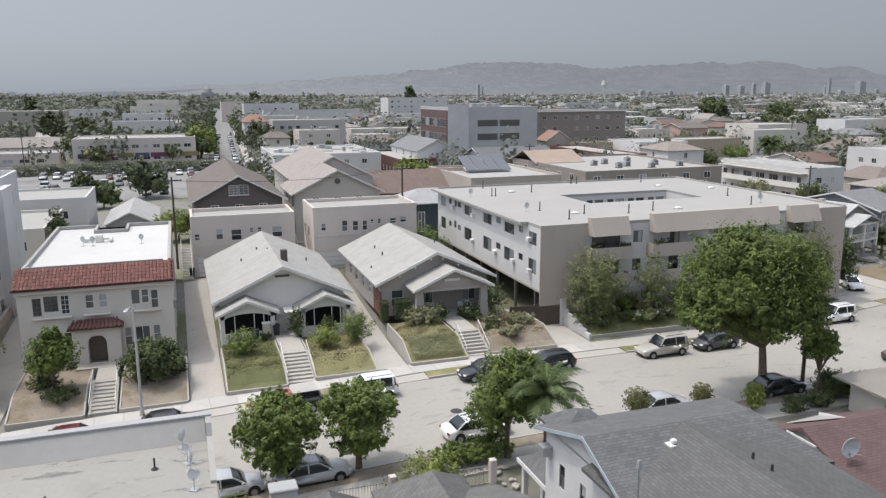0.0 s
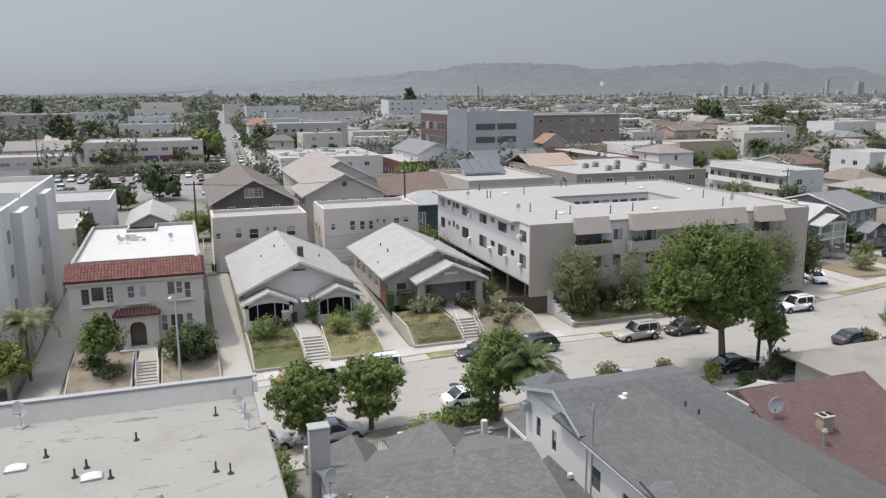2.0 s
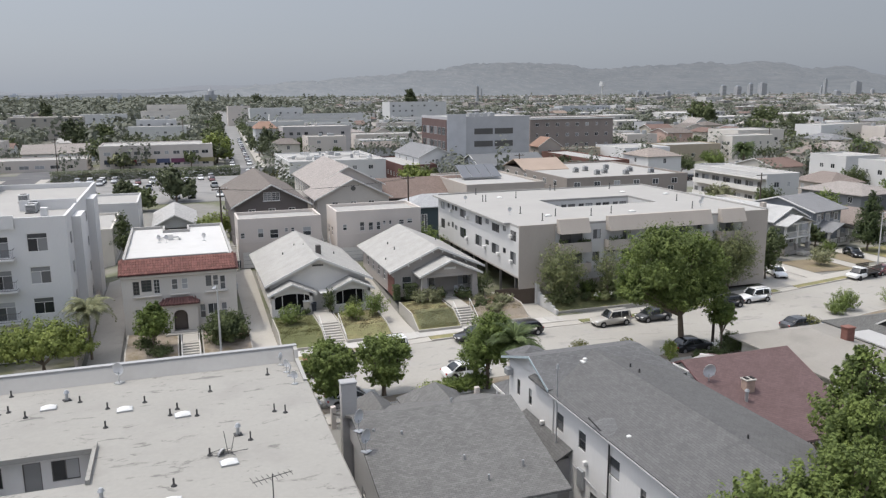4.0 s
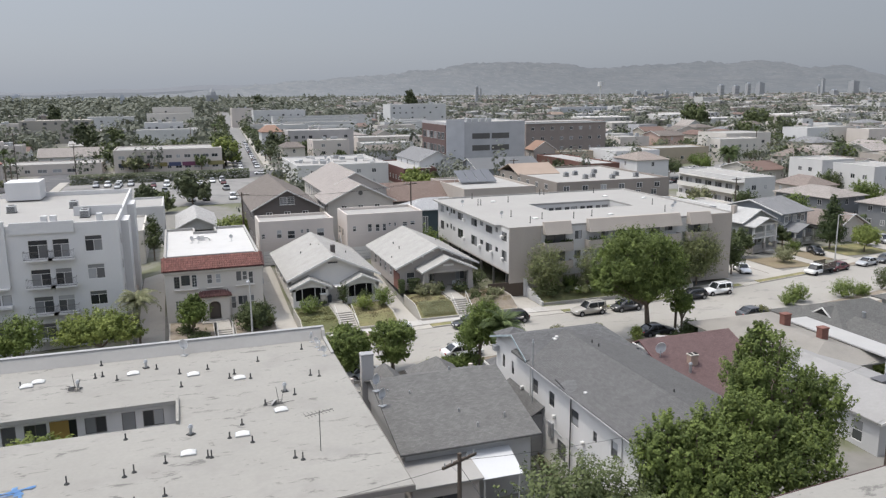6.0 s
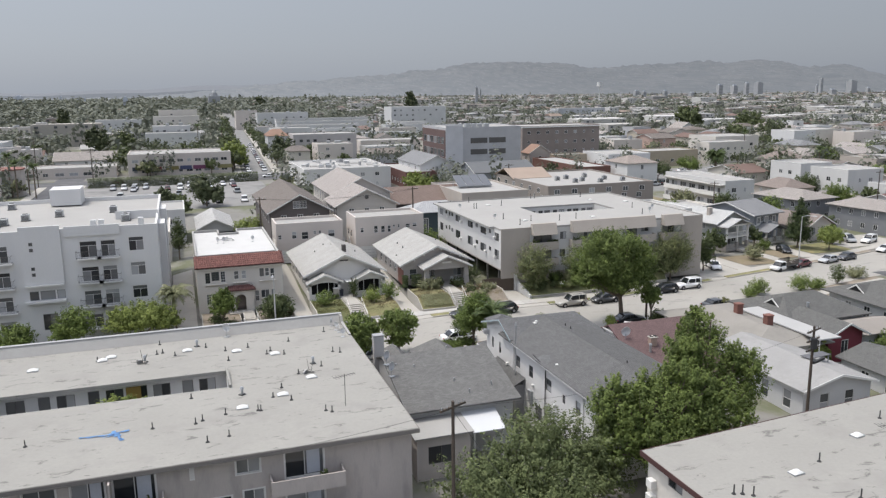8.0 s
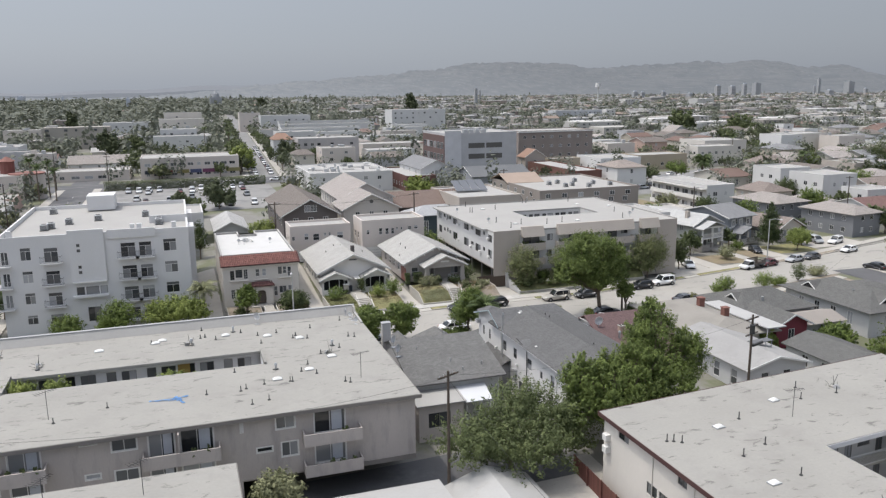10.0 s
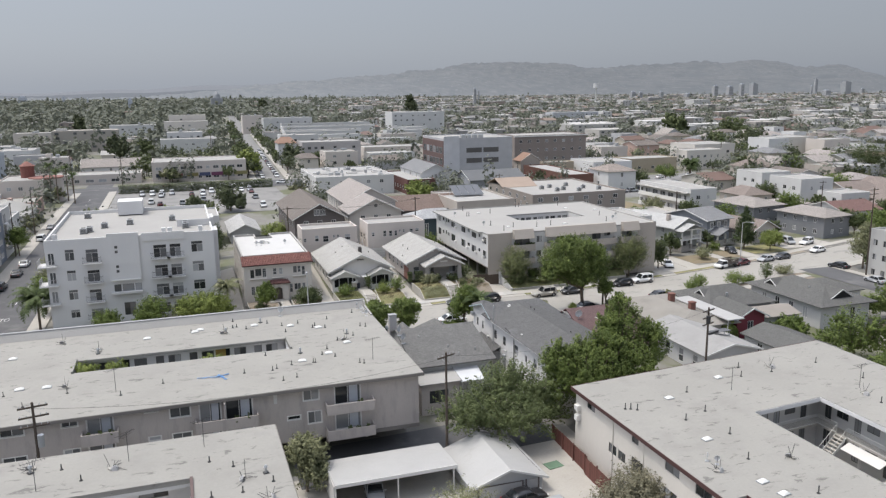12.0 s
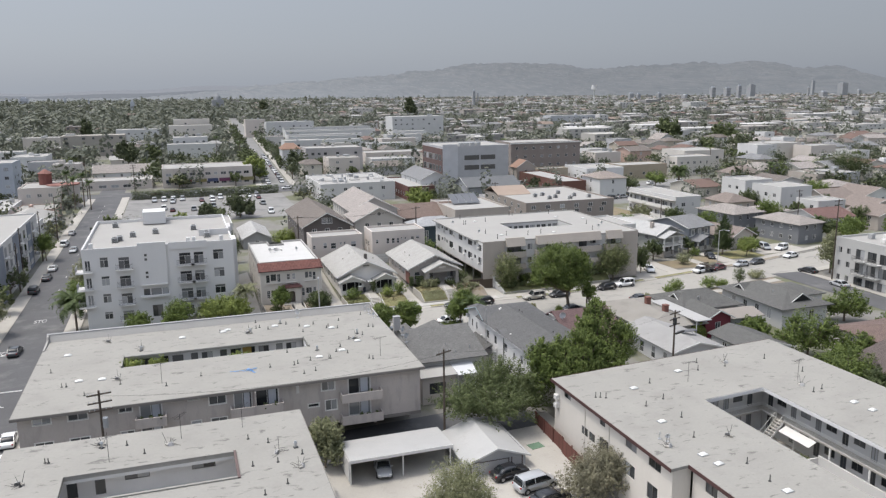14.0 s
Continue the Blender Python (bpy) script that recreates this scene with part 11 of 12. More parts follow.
for i, (x, y, r, h, m) in enumerate(((67.9, 13.2, 4.6, 7.4, LEAF_STREET), (62.9, 0.6, 4.4, 6.0, LEAF_STREET), (74.4, 9.5, 3.0, 4.6, LEAF_STREET), (67.5, 5.5, 2.8, 4.6, LEAF_STREET), (63.5, -5.5, 3.2, 5.0, LEAF_DARK), (89.2, 26.6, 3.9, 6.0, LEAF_STREET), (91, 18, 2.4, 4.0, LEAF), (66.5, 24.1, 2.4, 3.4, LEAF), (63.6, 23.2, 1.8, 3.0, LEAF_STREET), (55.2, 25.0, 1.5, 3.2, LEAF_LIME), (80, 0, 4.0, 5.5, LEAF_DARK), (72, -8, 4.2, 6.0, LEAF_DARK), (96, 8, 4.0, 5.4, LEAF), (104, 20, 3.5, 5.2, LEAF_DARK))):
    tree(x, y, lumps([(0, 0, h * 0.52, r, r * 0.9, h * 0.46), (r * 0.5, -r * 0.3, h * 0.36, r * 0.6, r * 0.6, h * 0.34), (-r * 0.5, r * 0.2, h * 0.38, r * 0.6, r * 0.6, h * 0.34)], 4, i, 0.36, 0.0), 0.2, "leafy yard tree among the houses", m, int(1700 * r), 0.165, 200 + i, group="yard trees", clump=0.2)
# along the far end of the street
tree(106.6, 83.4, [(0, 0, 2.6, 2.7, 2.6, 2.0), (0.1, 0, 4.9, 2.3, 2.3, 2.2), (0, 0, 7.2, 1.6, 1.6, 1.9), (0, 0, 9.2, 0.8, 0.8, 1.3)], 0.2, "tall dark evergreen before the porches", LEAF_PINE, 9000, 0.15, 220, fork=0.12)
tree(111.0, 79.4, [(0, 0, 2.8, 2.8, 2.4, 1.7)], 0.14, "low spreading yellow-green tree by the pavement", LEAF_LIME, 4500, 0.15, 221)
tree(116.5, 57.4, [(0, 0, 4.6, 2.8, 2.8, 2.8), (0.6, 0, 7.4, 2.2, 2.2, 2.2)], 0.2, "leafy tree at the street corner", LEAF_OLIVE, 8000, 0.16, 222)
bush(89.2, 76.0, 2.0, 1.8, 2.4, "round grey-brown bush before the porches", LEAF_OLIVE, 1800, 0.12, 223)
tree(73.5, 70.5, [(0, 0, 3.2, 1.8, 1.8, 2.8)], 0.14, "dark leafy tree beside the taupe end wall", LEAF_DARK, 3600, 0.15, 224)
bush(98.6, 84.0, 1.4, 1.4, 1.8, "green bush by the front walk", LEAF, 1200, 0.12, 225)
bush(114.4, 49.4, 1.4, 3.0, 2.6, "dense bush at the corner block", LEAF, 3500, 0.16, 226)
palm(149.5, 95.5, 4.6, "shaggy palm between the eastern houses", 30, 2.6, 0.2, 227)
palm(174.6, 198.2, 6.8, "large date palm with a broad dense crown", 78, 5.4, 0.45, 228, droop=1.25)
for i, (x, y, h) in enumerate(((-66, 236, 13), (-63.5, 232, 11), (-61, 238, 12), (-58, 230, 10), (-3, 420, 14), (8, 380, 13), (150, 330, 13), (230, 250, 12), (215, 190, 9))):
    palm(x, y, h, "tall slim palm over the roofs", 24, 2.6, 0.2, 230 + i)

# plants that grow up through the court of the felt-roofed block
for i, (x, y, r, h) in enumerate(((-34.3, 21.6, 1.5, 9.6), (-31.2, 21.8, 1.3, 9.4), (-20.6, 21.2, 1.9, 8.9), (-18.9, 21.5, 1.2, 8.4))):
    tree(x, y, [(0, 0, h - 1.3, r, r * 0.9, 1.3), (0.3, 0.2, h - 2.8, r * 0.8, r * 0.8, 1.2)], 0.1, "leafy courtyard tree reaching the roof edge", LEAF_LIME, 5200, 0.11, 400 + i, z=-2.0, clump=0.24)

for i, (x, y, r, h, m) in enumerate(((116.5, 84, 1.8, 3.6, LEAF), (125.6, 95, 1.8, 4.0, LEAF_DARK), (147, 82, 2.6, 5.5, LEAF), (146, 88, 3.0, 6.0, LEAF_DARK), (104, 100, 3.2, 6.5, LEAF_DARK), (119, 106, 3.4, 7.0, LEAF), (119, 122, 3.0, 6.0, LEAF_DARK), (150, 116, 3.6, 7.5, LEAF), (99, 118, 2.8, 5.6, LEAF), (112, 130, 3.0, 6.0, LEAF_OLIVE), (160, 78, 3.6, 7.0, LEAF), (114.5, 52.6, 2.2, 4.2, LEAF_DARK), (152, 66, 3.2, 7.5, LEAF_DARK), (149, 88, 2.6, 5.4, LEAF), (118, 30, 4.0, 6.5, LEAF), (110.0, 28, 3.0, 5.5, LEAF), (157, 90, 3.4, 6.0, LEAF), (171, 100.5, 3.2, 6.4, LEAF_DARK), (162, 140, 3.2, 7.0, LEAF_DARK), (122.5, 126.5, 2.4, 3.6, LEAF_LIME), (147.7, 195, 4.2, 6.4, LEAF_DARK), (169, 207, 4.2, 6.0, LEAF), (183, 147, 3.6, 6.6, LEAF_DARK), (202, 150, 4.6, 7.0, LEAF), (230, 200, 6.0, 8.0, LEAF), (240, 196, 6.0, 8.0, LEAF_DARK), (252, 201, 6.0, 8.0, LEAF), (258, 189, 8.0, 13.0, LEAF_DARK), (178, 118, 3.0, 6.0, LEAF), (199, 112, 3.6, 7.0, LEAF_DARK), (84.6, 82.0, 2.0, 5.2, LEAF_DARK), (98.6, 87, 1.3, 4.4, LEAF_DARK))):
    tree(x, y, [(0, 0, h * 0.6, r, r * 0.9, h * 0.38), (r * 0.5, -r * 0.3, h * 0.45, r * 0.6, r * 0.6, h * 0.28), (-r * 0.5, r * 0.2, h * 0.7, r * 0.6, r * 0.6, h * 0.26)], 0.18, "leafy tree among the eastern houses", m, int(1000 * r), 0.21, 430 + i, group="trees among the eastern houses")

for i, (x, y) in enumerate(((36.0, -17.6), (36.4, -19.0), (35.8, -15.8))):
    bush(x, y, 0.8, 0.8, 1.3, "potted greenery in the court", LEAF, 900, 0.09, 470 + i, z=-0.3, group="court plants")

# ---- the district beyond ----
FAR_WHITE = surf("dulled_white_stucco", (0.53, 0.53, 0.525), 0.9, 0.08, 0.3, 8.0)
OCC += [(26, 150, 64, 214), (108, 120, 150, 165), (-62, -100, -46, 420), (-120, 250, 240, 279), (-47, 160, 15, 252), (6, 279, 27, 420), (14, 420, 36, 620), (22, 620, 44, 820), (32, 820, 52, 1100), (-14, 60, 72, 152), (104, 55, 112, 130), (-46, 60, -14, 106), (145, 188, 200, 234), (104, 120, 123, 188), (110, 168, 150, 186), (110, 60, 210, 86)]


def free(x0, y0, x1, y1, gap=1.5):
    return all(x1 + gap < a or c + gap < x0 or y1 + gap < b or d + gap < y0 for a, b, c, d in OCC)


def in_view(x, y, margin=4.0):
    """Whether a place lies in the camera's view wedge: the rest is left as bare ground."""
    a = math.degrees(math.atan2(x + 14, y + 40))
    return -14 - margin < a < 50 + margin


FAR_WALLS = [STUCCO_PINK, surf("tired_cream_stucco", (0.46, 0.435, 0.39), 0.9), STUCCO_GREY, STUCCO_PINK, STUCCO_TAN, surf("buff_stucco", (0.47, 0.42, 0.35), 0.9), surf("old_cream_stucco", (0.52, 0.49, 0.43), 0.9), surf("dust_grey_stucco", (0.40, 0.40, 0.41), 0.9), STUCCO_WARM, surf("rose_stucco", (0.45, 0.33, 0.28), 0.9)]
FAR_ROOFS = [ROOF_WHITE, ROOF_PALE, ROOF_FELT, ROOF_FELT, surf("grey_roof_gravel", (0.25, 0.245, 0.235), 0.95)]
HIP_ROOFS = [SHINGLE_TAUPE_Y, SH_GREY_Y, SHINGLE_BROWN_Y, surf("terracotta_roof", (0.155, 0.105, 0.088), 0.9)]


def far_block(x0, y0, x1, y1, z1, wall, roof, label, floors, gap, rng):
    """A distant flat-roofed building: walls, roof with parapet, and each window."""
    z0 = -1.8
    t = thing("apartment_block", x0, y0, z0, label, "building")
    OCC.append((x0, y0, x1, y1))
    W_, D_, h = x1 - x0, y1 - y0, z1 - z0
    fh = (h - 0.7) / floors
    bm = bmesh.new()
    wins = []
    for o, u, w in (((0, 0, 0), (1, 0, 0), W_), ((0, D_, 0), (0, -1, 0), D_), ((W_, 0, 0), (0, 1, 0), D_), ((W_, D_, 0), (-1, 0, 0), W_)):
        hs = []
        seen = u[0] > 0 or (y0 < 400 and ((u[1] < 0 and x0 > -20) or (u[1] > 0 and x1 < -20)))
        if seen:
            n = max(1, int((w - 1) / gap))
            st = (w - (n - 1) * gap) / 2
            for f in range(floors):
                zb = h - 0.6 - (f + 1) * fh + 0.9
                if zb > 0.8:
                    hs += [(st + i * gap - 0.8, zb, st + i * gap + 0.8, zb + 1.3) for i in range(n) if rng.random() > (0.36 if y0 < 320 else 0.5)]
        facade(bm, o, u, w, h, hs, 0.2)
        wins += [(o, u, q) for q in hs]
    part("wall", bm, wall, t)
    for o, u, q in wins:
        window(t, o, u, q, "far", rng.choice((WHITE_TRIM, BRONZE_TRIM, GREY_TRIM)))
    bm = bmesh.new()
    box(bm, 0.2, 0.2, h - 0.3, W_ - 0.2, D_ - 0.2, h - 0.25)
    part("roof", bm, roof, t)
    for i in range(rng.randint(0, 2)):
        x, y = rng.uniform(2, max(2.1, W_ - 4)), rng.uniform(2, max(2.1, D_ - 4))
        part("roof_box", soft_box(x, y, h - 0.25, x + rng.uniform(1, 3), y + rng.uniform(1, 3), h + rng.uniform(0.6, 1.6), 0.05), rng.choice((STEEL, wall)), t)
    return t


FILLER = random.Random(3)
far_block(-32, 452, -1, 466, 7.6, FAR_WHITE, ROOF_PALE, "stepped white block behind the shopping strip", 2, 4.2, FILLER)
far_block(-28, 470, -6, 486, 11.0, FAR_WHITE, ROOF_PALE, "upper tier of white flats behind a lower block", 3, 4.2, FILLER)
far_block(-31, 619, 4, 636, 12.6, STUCCO_WARM, ROOF_PALE, "cream block with small dark windows", 3, 5.0, FILLER)
far_block(-27, 640, 3, 654, 17.0, STUCCO_WARM, ROOF_PALE, "tall cream block behind a lower one", 4, 5.0, FILLER)
far_block(-71, 595, -37, 612, 11.4, FAR_WHITE, ROOF_WHITE, "long white block over the trees", 3, 5.0, FILLER)
far_block(-129, 540, -101, 556, 9.6, STUCCO_PINK, ROOF_PALE, "long greyish block with even rows of windows", 3, 4.5, FILLER)
far_block(-112, 279, -91, 298, 13.2, surf("pale_blue_grey_stucco", (0.40, 0.43, 0.47), 0.9), ROOF_PALE, "pale blue-grey four-storey block", 4, 4.0, FILLER)
far_block(-106, 361, -90, 384, 9.4, STUCCO_GREY, ROOF_PALE, "pale block with projecting upper floors", 3, 4.5, FILLER)
far_block(-132, 430, -112, 446, 7.4, STUCCO_GREY, ROOF_PALE, "pale two-storey block among trees", 2, 5, FILLER)
house(-70, 512, -46, 526, 2.2, 4.6, STUCCO_TAN, SHINGLE_BROWN_Y, "wide house with low brown roof", ridge="x", hipped=6, z0=-1.8)
house(-66, 333, -40, 348, 2.4, 5.6, STUCCO_GREY, TAUPE_E, "low hall with a pale gabled roof behind the shops", ridge="x", z0=-1.8)
house(-64, 420, -50, 432, 1.6, 3.6, STUCCO_WARM, ROOF_PALE, "low house with pale roof", ridge="x", z0=-1.8)
house(-46, 400, -33, 414, 2.0, 4.0, STUCCO_WARM, ROOF_PALE, "low house with pale roof", ridge="y", z0=-1.8)
far_block(38, 332, 68.5, 350, 11.0, surf("dusty_pink_stucco", (0.44, 0.415, 0.405), 0.9), ROOF_PALE, "dusty pinkish-grey three-storey block", 3, 3.3, FILLER)
house(27.5, 345, 37, 358, 10, 13, FAR_WHITE, surf("orange_tile", (0.25, 0.16, 0.118), 0.85), "white house with orange hipped roof", ridge="x", hipped=3, floors=2, z0=-1.8)
far_block(72, 326, 96, 341, 4.6, FAR_WHITE, ROOF_WHITE, "low white store with long pale roof", 1, 7, FILLER)
far_block(76, 356, 112, 372, 5.6, STUCCO_PINK, ROOF_PALE, "low pinkish store with long pale roof", 2, 7, FILLER)
far_block(36, 400, 58, 416, 11.0, FAR_WHITE, ROOF_PALE, "white three-storey block beside the long street", 3, 5, FILLER)
far_block(50, 624, 92, 640, 13.6, FAR_WHITE, ROOF_WHITE, "white block with dark arched windows", 3, 6, FILLER)
far_block(35, 656, 53, 670, 15.0, STUCCO_PINK, ROOF_PALE, "pinkish block beside the long street", 4, 5, FILLER)
far_block(150, 569, 196, 592, 17.8, FAR_WHITE, ROOF_WHITE, "large white five-storey apartment block", 5, 5, FILLER)
far_block(219, 256, 243, 276, 8.8, STUCCO_WARM, ROOF_PALE, "cream block with small dark windows", 2, 4, FILLER)
far_block(271, 264, 284, 280, 9.6, STUCCO_GREY, ROOF_WHITE, "white block with a blank pale side", 2, 8, FILLER)
far_block(287, 271, 308, 290, 9.4, STUCCO_WARM, ROOF_PALE, "large cream hall with a blank wall", 1, 14, FILLER)
far_block(299, 255, 316, 268, 8.8, STUCCO_PINK, ROOF_PALE, "pinkish block with a single dark window", 1, 9, FILLER)
far_block(371, 711, 442, 730, 9.8, surf("pale_blue_wall", (0.42, 0.435, 0.455), 0.9), ROOF_WHITE, "long pale blue-white block with rows of windows", 3, 6, FILLER)
far_block(404, 410, 422, 424, 4.6, surf("rust_wall", (0.25, 0.165, 0.13), 0.9), ROOF_PALE, "rust-brown shop with flat roof", 1, 9, FILLER)
house(294, 389, 307, 402, 4.6, 8.6, FAR_WHITE, TAUPE_E, "white gabled house among the roofs", ridge="y", floors=2, z0=-1.8)
for i in range(9):
    far_block(44 + i * 2.4, 432 + i * 22, 84 + i * 7 + 6 * (i % 2), 442 + i * 22, 6.4 + 1.3 * (i % 3), (STUCCO_WARM, STUCCO_GREY, FAR_WHITE)[i % 3], (ROOF_PALE, ROOF_WHITE, ROOF_FELT)[i % 3], "long pale apartment row with a flat roof", 2, 9, FILLER)
    if i < 6:
        far_block(96 + i * 8 + 6 * (i % 2), 430 + i * 22, 126 + i * 9, 442 + i * 22, 5.6 + 1.5 * (i % 2), (FAR_WHITE, STUCCO_PINK, STUCCO_GREY)[i % 3], (ROOF_WHITE, ROOF_PALE)[i % 2], "long low block with flat roof and vents", 2, 10, FILLER)
r_ = random.Random(21)
made = 0
labels = ("pale stucco apartment block with flat roof", "cream stucco block with flat pale roof", "long low block with flat roof and vents", "boxy two-storey block with dark windows")
yy = 150
while yy < 470:
    depth = r_.uniform(10, 17)
    x = -120 + r_.uniform(0, 10)
    while x < 520:
        w = r_.uniform(8, 17)
        keep = 0.34 if x < yy * 0.06 else 0.72
        if in_view(x + w / 2, yy) and free(x, yy, x + w, yy + depth) and made < 104 and r_.random() < keep:
            fl = r_.choice((1, 1, 2, 2, 2, 3))
            if r_.random() < 0.62:
                hz_ = 0.6 + 2.5 * min(fl, 2)
                house(x, yy, x + w, yy + min(depth, w * 1.5), hz_, hz_ + 2.0, r_.choice(FAR_WALLS), r_.choice(HIP_ROOFS), r_.choice(("house with broad hipped roof among trees", "gabled house between trees and blocks")), ridge=r_.choice("xy"), hipped=r_.choice((0.0, w * 0.3)), floors=min(fl, 2), z0=-1.8)
            else:
                far_block(x, yy, x + w, yy + depth, 0.4 + 2.6 * fl, r_.choice(FAR_WALLS), r_.choice(FAR_ROOFS), r_.choice(labels), fl, r_.uniform(5.0, 8.5), r_)
            made += 1
        x += w + r_.uniform(3, 9)
    yy += depth + r_.uniform(4, 9)


def island_tones(name, tones):
    """One tone for each separate piece of a mesh."""
    m = surf(name, (0.6, 0.6, 0.6), 0.9)
    n, l = m.node_tree.nodes, m.node_tree.links
    geo = n.new("ShaderNodeNewGeometry")
    ramp = n.new("ShaderNodeValToRGB")
    ramp.color_ramp.interpolation = "CONSTANT"
    e = ramp.color_ramp.elements
    e[0].color = (*tones[0], 1)
    e[1].position, e[1].color = 1 / len(tones), (*tones[1], 1)
    for i, c in enumerate(tones[2:]):
        e.new((i + 2) / len(tones)).color = (*c, 1)
    l.new(geo.outputs["Random Per Island"], ramp.inputs["Fac"])
    l.new(ramp.outputs["Color"], n["Principled BSDF"].inputs["Base Color"])
    return m


def walls_far(name):
    return island_tones(name, [(0.42, 0.41, 0.39), (0.32, 0.30, 0.275), (0.53, 0.52, 0.505), (0.25, 0.245, 0.24), (0.36, 0.335, 0.30), (0.47, 0.46, 0.445), (0.26, 0.22, 0.195), (0.45, 0.445, 0.435), (0.20, 0.19, 0.18), (0.39, 0.375, 0.35)])


def roofs_far(name):
    return island_tones(name, [(0.165, 0.15, 0.138), (0.22, 0.20, 0.185), (0.13, 0.128, 0.125), (0.26, 0.25, 0.238), (0.17, 0.122, 0.105), (0.20, 0.20, 0.20), (0.23, 0.182, 0.15), (0.30, 0.295, 0.285)])


def boxes_mesh(name, items, material):
    vs, fs = [], []
    for x0, y0, z0, x1, y1, z1 in items:
        k = len(vs)
        vs += [(x0, y0, z0), (x1, y0, z0), (x1, y1, z0), (x0, y1, z0), (x0, y0, z1), (x1, y0, z1), (x1, y1, z1), (x0, y1, z1)]
        fs += [(k + 4, k + 5, k + 6, k + 7), (k, k + 1, k + 5, k + 4), (k + 1, k + 2, k + 6, k + 5), (k + 2, k + 3, k + 7, k + 6), (k + 3, k, k + 4, k + 7)]
    me = bpy.data.meshes.new(name)
    me.from_pydata(vs, [], fs)
    me.materials.append(material)
    return new(name, me)


def hips_mesh(name, items, material):
    """Low gabled and hipped roofs (x0, y0, x1, y1, eaves, ridge, inset), each one a closed piece."""
    vs, fs = [], []
    for x0, y0, x1, y1, e, r, k in items:
        n = len(vs)
        ym = (y0 + y1) / 2
        vs += [(x0, y0, e), (x1, y0, e), (x1, y1, e), (x0, y1, e), (x0 + k, ym, r), (x1 - k, ym, r)]
        fs += [(n, n + 1, n + 5, n + 4), (n + 2, n + 3, n + 4, n + 5), (n + 1, n + 2, n + 5), (n + 3, n, n + 4)]
    me = bpy.data.meshes.new(name)
    me.from_pydata(vs, [], fs)
    me.materials.append(material)
    return new(name, me)


items, strips, roofs_, hips_ = [], [], [], []
yy = 470.0
while yy < 2900:
    depth = r_.uniform(9, 17) * (1 + yy / 3500)
    x = -760 + r_.uniform(0, 20)
    lim = yy * 1.35 + 150
    while x < lim:
        big = r_.random() < 0.12
        w = (r_.uniform(22, 46) if big else r_.uniform(7, 17)) * (1 + yy / 5000)
        d = depth * (1.3 if big else r_.uniform(0.7, 1.0))
        # few houses show among the woods of the western district
        open_ = min(max((x / yy + 0.02) / 0.3, 0.0), 1.0)
        if in_view(x + w / 2, yy, 2) and r_.random() < 0.26 + 0.22 * open_ and free(x, yy, x + w, yy + d, 0):
            h = r_.choice((1.4, 1.6, 2.0, 3.2, 4.4, 4.4, 5.4)) + r_.uniform(0, 0.8) + (1.5 if big else 0) + (5 if r_.random() < 0.04 else 0)
            items.append((x, yy, -3, x + w, yy + d, h))
            if not big and h < 6 and r_.random() < 0.5:
                hips_.append((x - 0.5, yy - 0.5, x + w + 0.5, yy + d + 0.5, h - 0.1, h + r_.uniform(1.3, 2.4), r_.choice((0.0, w * 0.3))))
            else:
                roofs_.append((x + 0.5, yy + 0.5, h, x + w - 0.5, yy + d - 0.5, h + 0.25))
                if r_.random() < 0.6:
                    bx = r_.uniform(x, x + w * 0.7)
                    roofs_.append((bx, yy + d * 0.3, h, bx + w * 0.15, yy + d * 0.6, h + 1.4))
            if yy < 1300:
                f = 1
                while f * 2.9 < h + 2.2:
                    n = max(1, int(w / 5))
                    for i in range(n):
                        if r_.random() < 0.6:
                            a = x + (i + r_.uniform(0.15, 0.4)) * w / n
                            strips.append((a, yy - 0.12, h - f * 2.9 + 0.6, a + w / n * r_.uniform(0.2, 0.45), yy - 0.02, h - f * 2.9 + 2.0))
                    f += 1
        x += w + r_.uniform(2, 12)
    yy += depth + r_.uniform(3, 13)
tagged(boxes_mesh("far_buildings", items, walls_far("far_walls")), "countless pale low buildings spreading to the hills", "buildings", kind="stuff")
tagged(boxes_mesh("far_roofs", roofs_, walls_far("far_roof_tops")), "pale flat roofs of the far buildings", "roofs", kind="stuff")
tagged(hips_mesh("far_hipped_roofs", hips_, roofs_far("far_hipped_tops")), "brown and grey pitched roofs of the far houses", "roofs", kind="stuff")
tagged(boxes_mesh("far_windows", strips, surf("far_window_glass", (0.09, 0.095, 0.10), 0.3)), "dark windows of the far buildings", "windows", kind="stuff")

# trees between the blocks
r_ = random.Random(31)
kinds = []
LEAF_FAR = leafy("leaf_far", (0.062, 0.08, 0.036), (0.165, 0.195, 0.08))
LEAF_FAR_DARK = leafy("leaf_far_dark", (0.052, 0.066, 0.036), (0.125, 0.145, 0.07))
for i, (r, h, m, lab) in enumerate(((3.4, 6.5, LEAF_FAR, "round leafy tree between the roofs"), (4.6, 9.0, LEAF_FAR_DARK, "broad dark tree between the roofs"), (2.6, 8.5, LEAF_FAR_DARK, "narrow dark tree between the roofs"), (3.8, 5.5, LEAF_OLIVE, "low grey-green tree between the roofs"))):
    kinds.append(tree(0, 0, [(0, 0, h * 0.6, r, r, h * 0.38), (r * 0.5, -r * 0.4, h * 0.5, r * 0.6, r * 0.6, h * 0.28), (-r * 0.5, r * 0.3, h * 0.7, r * 0.6, r * 0.6, h * 0.25)], 0.25, lab, m, 600, 0.48, 300 + i, group="trees between the roofs", z=0, inner=9))
placed = 0
tries = 0
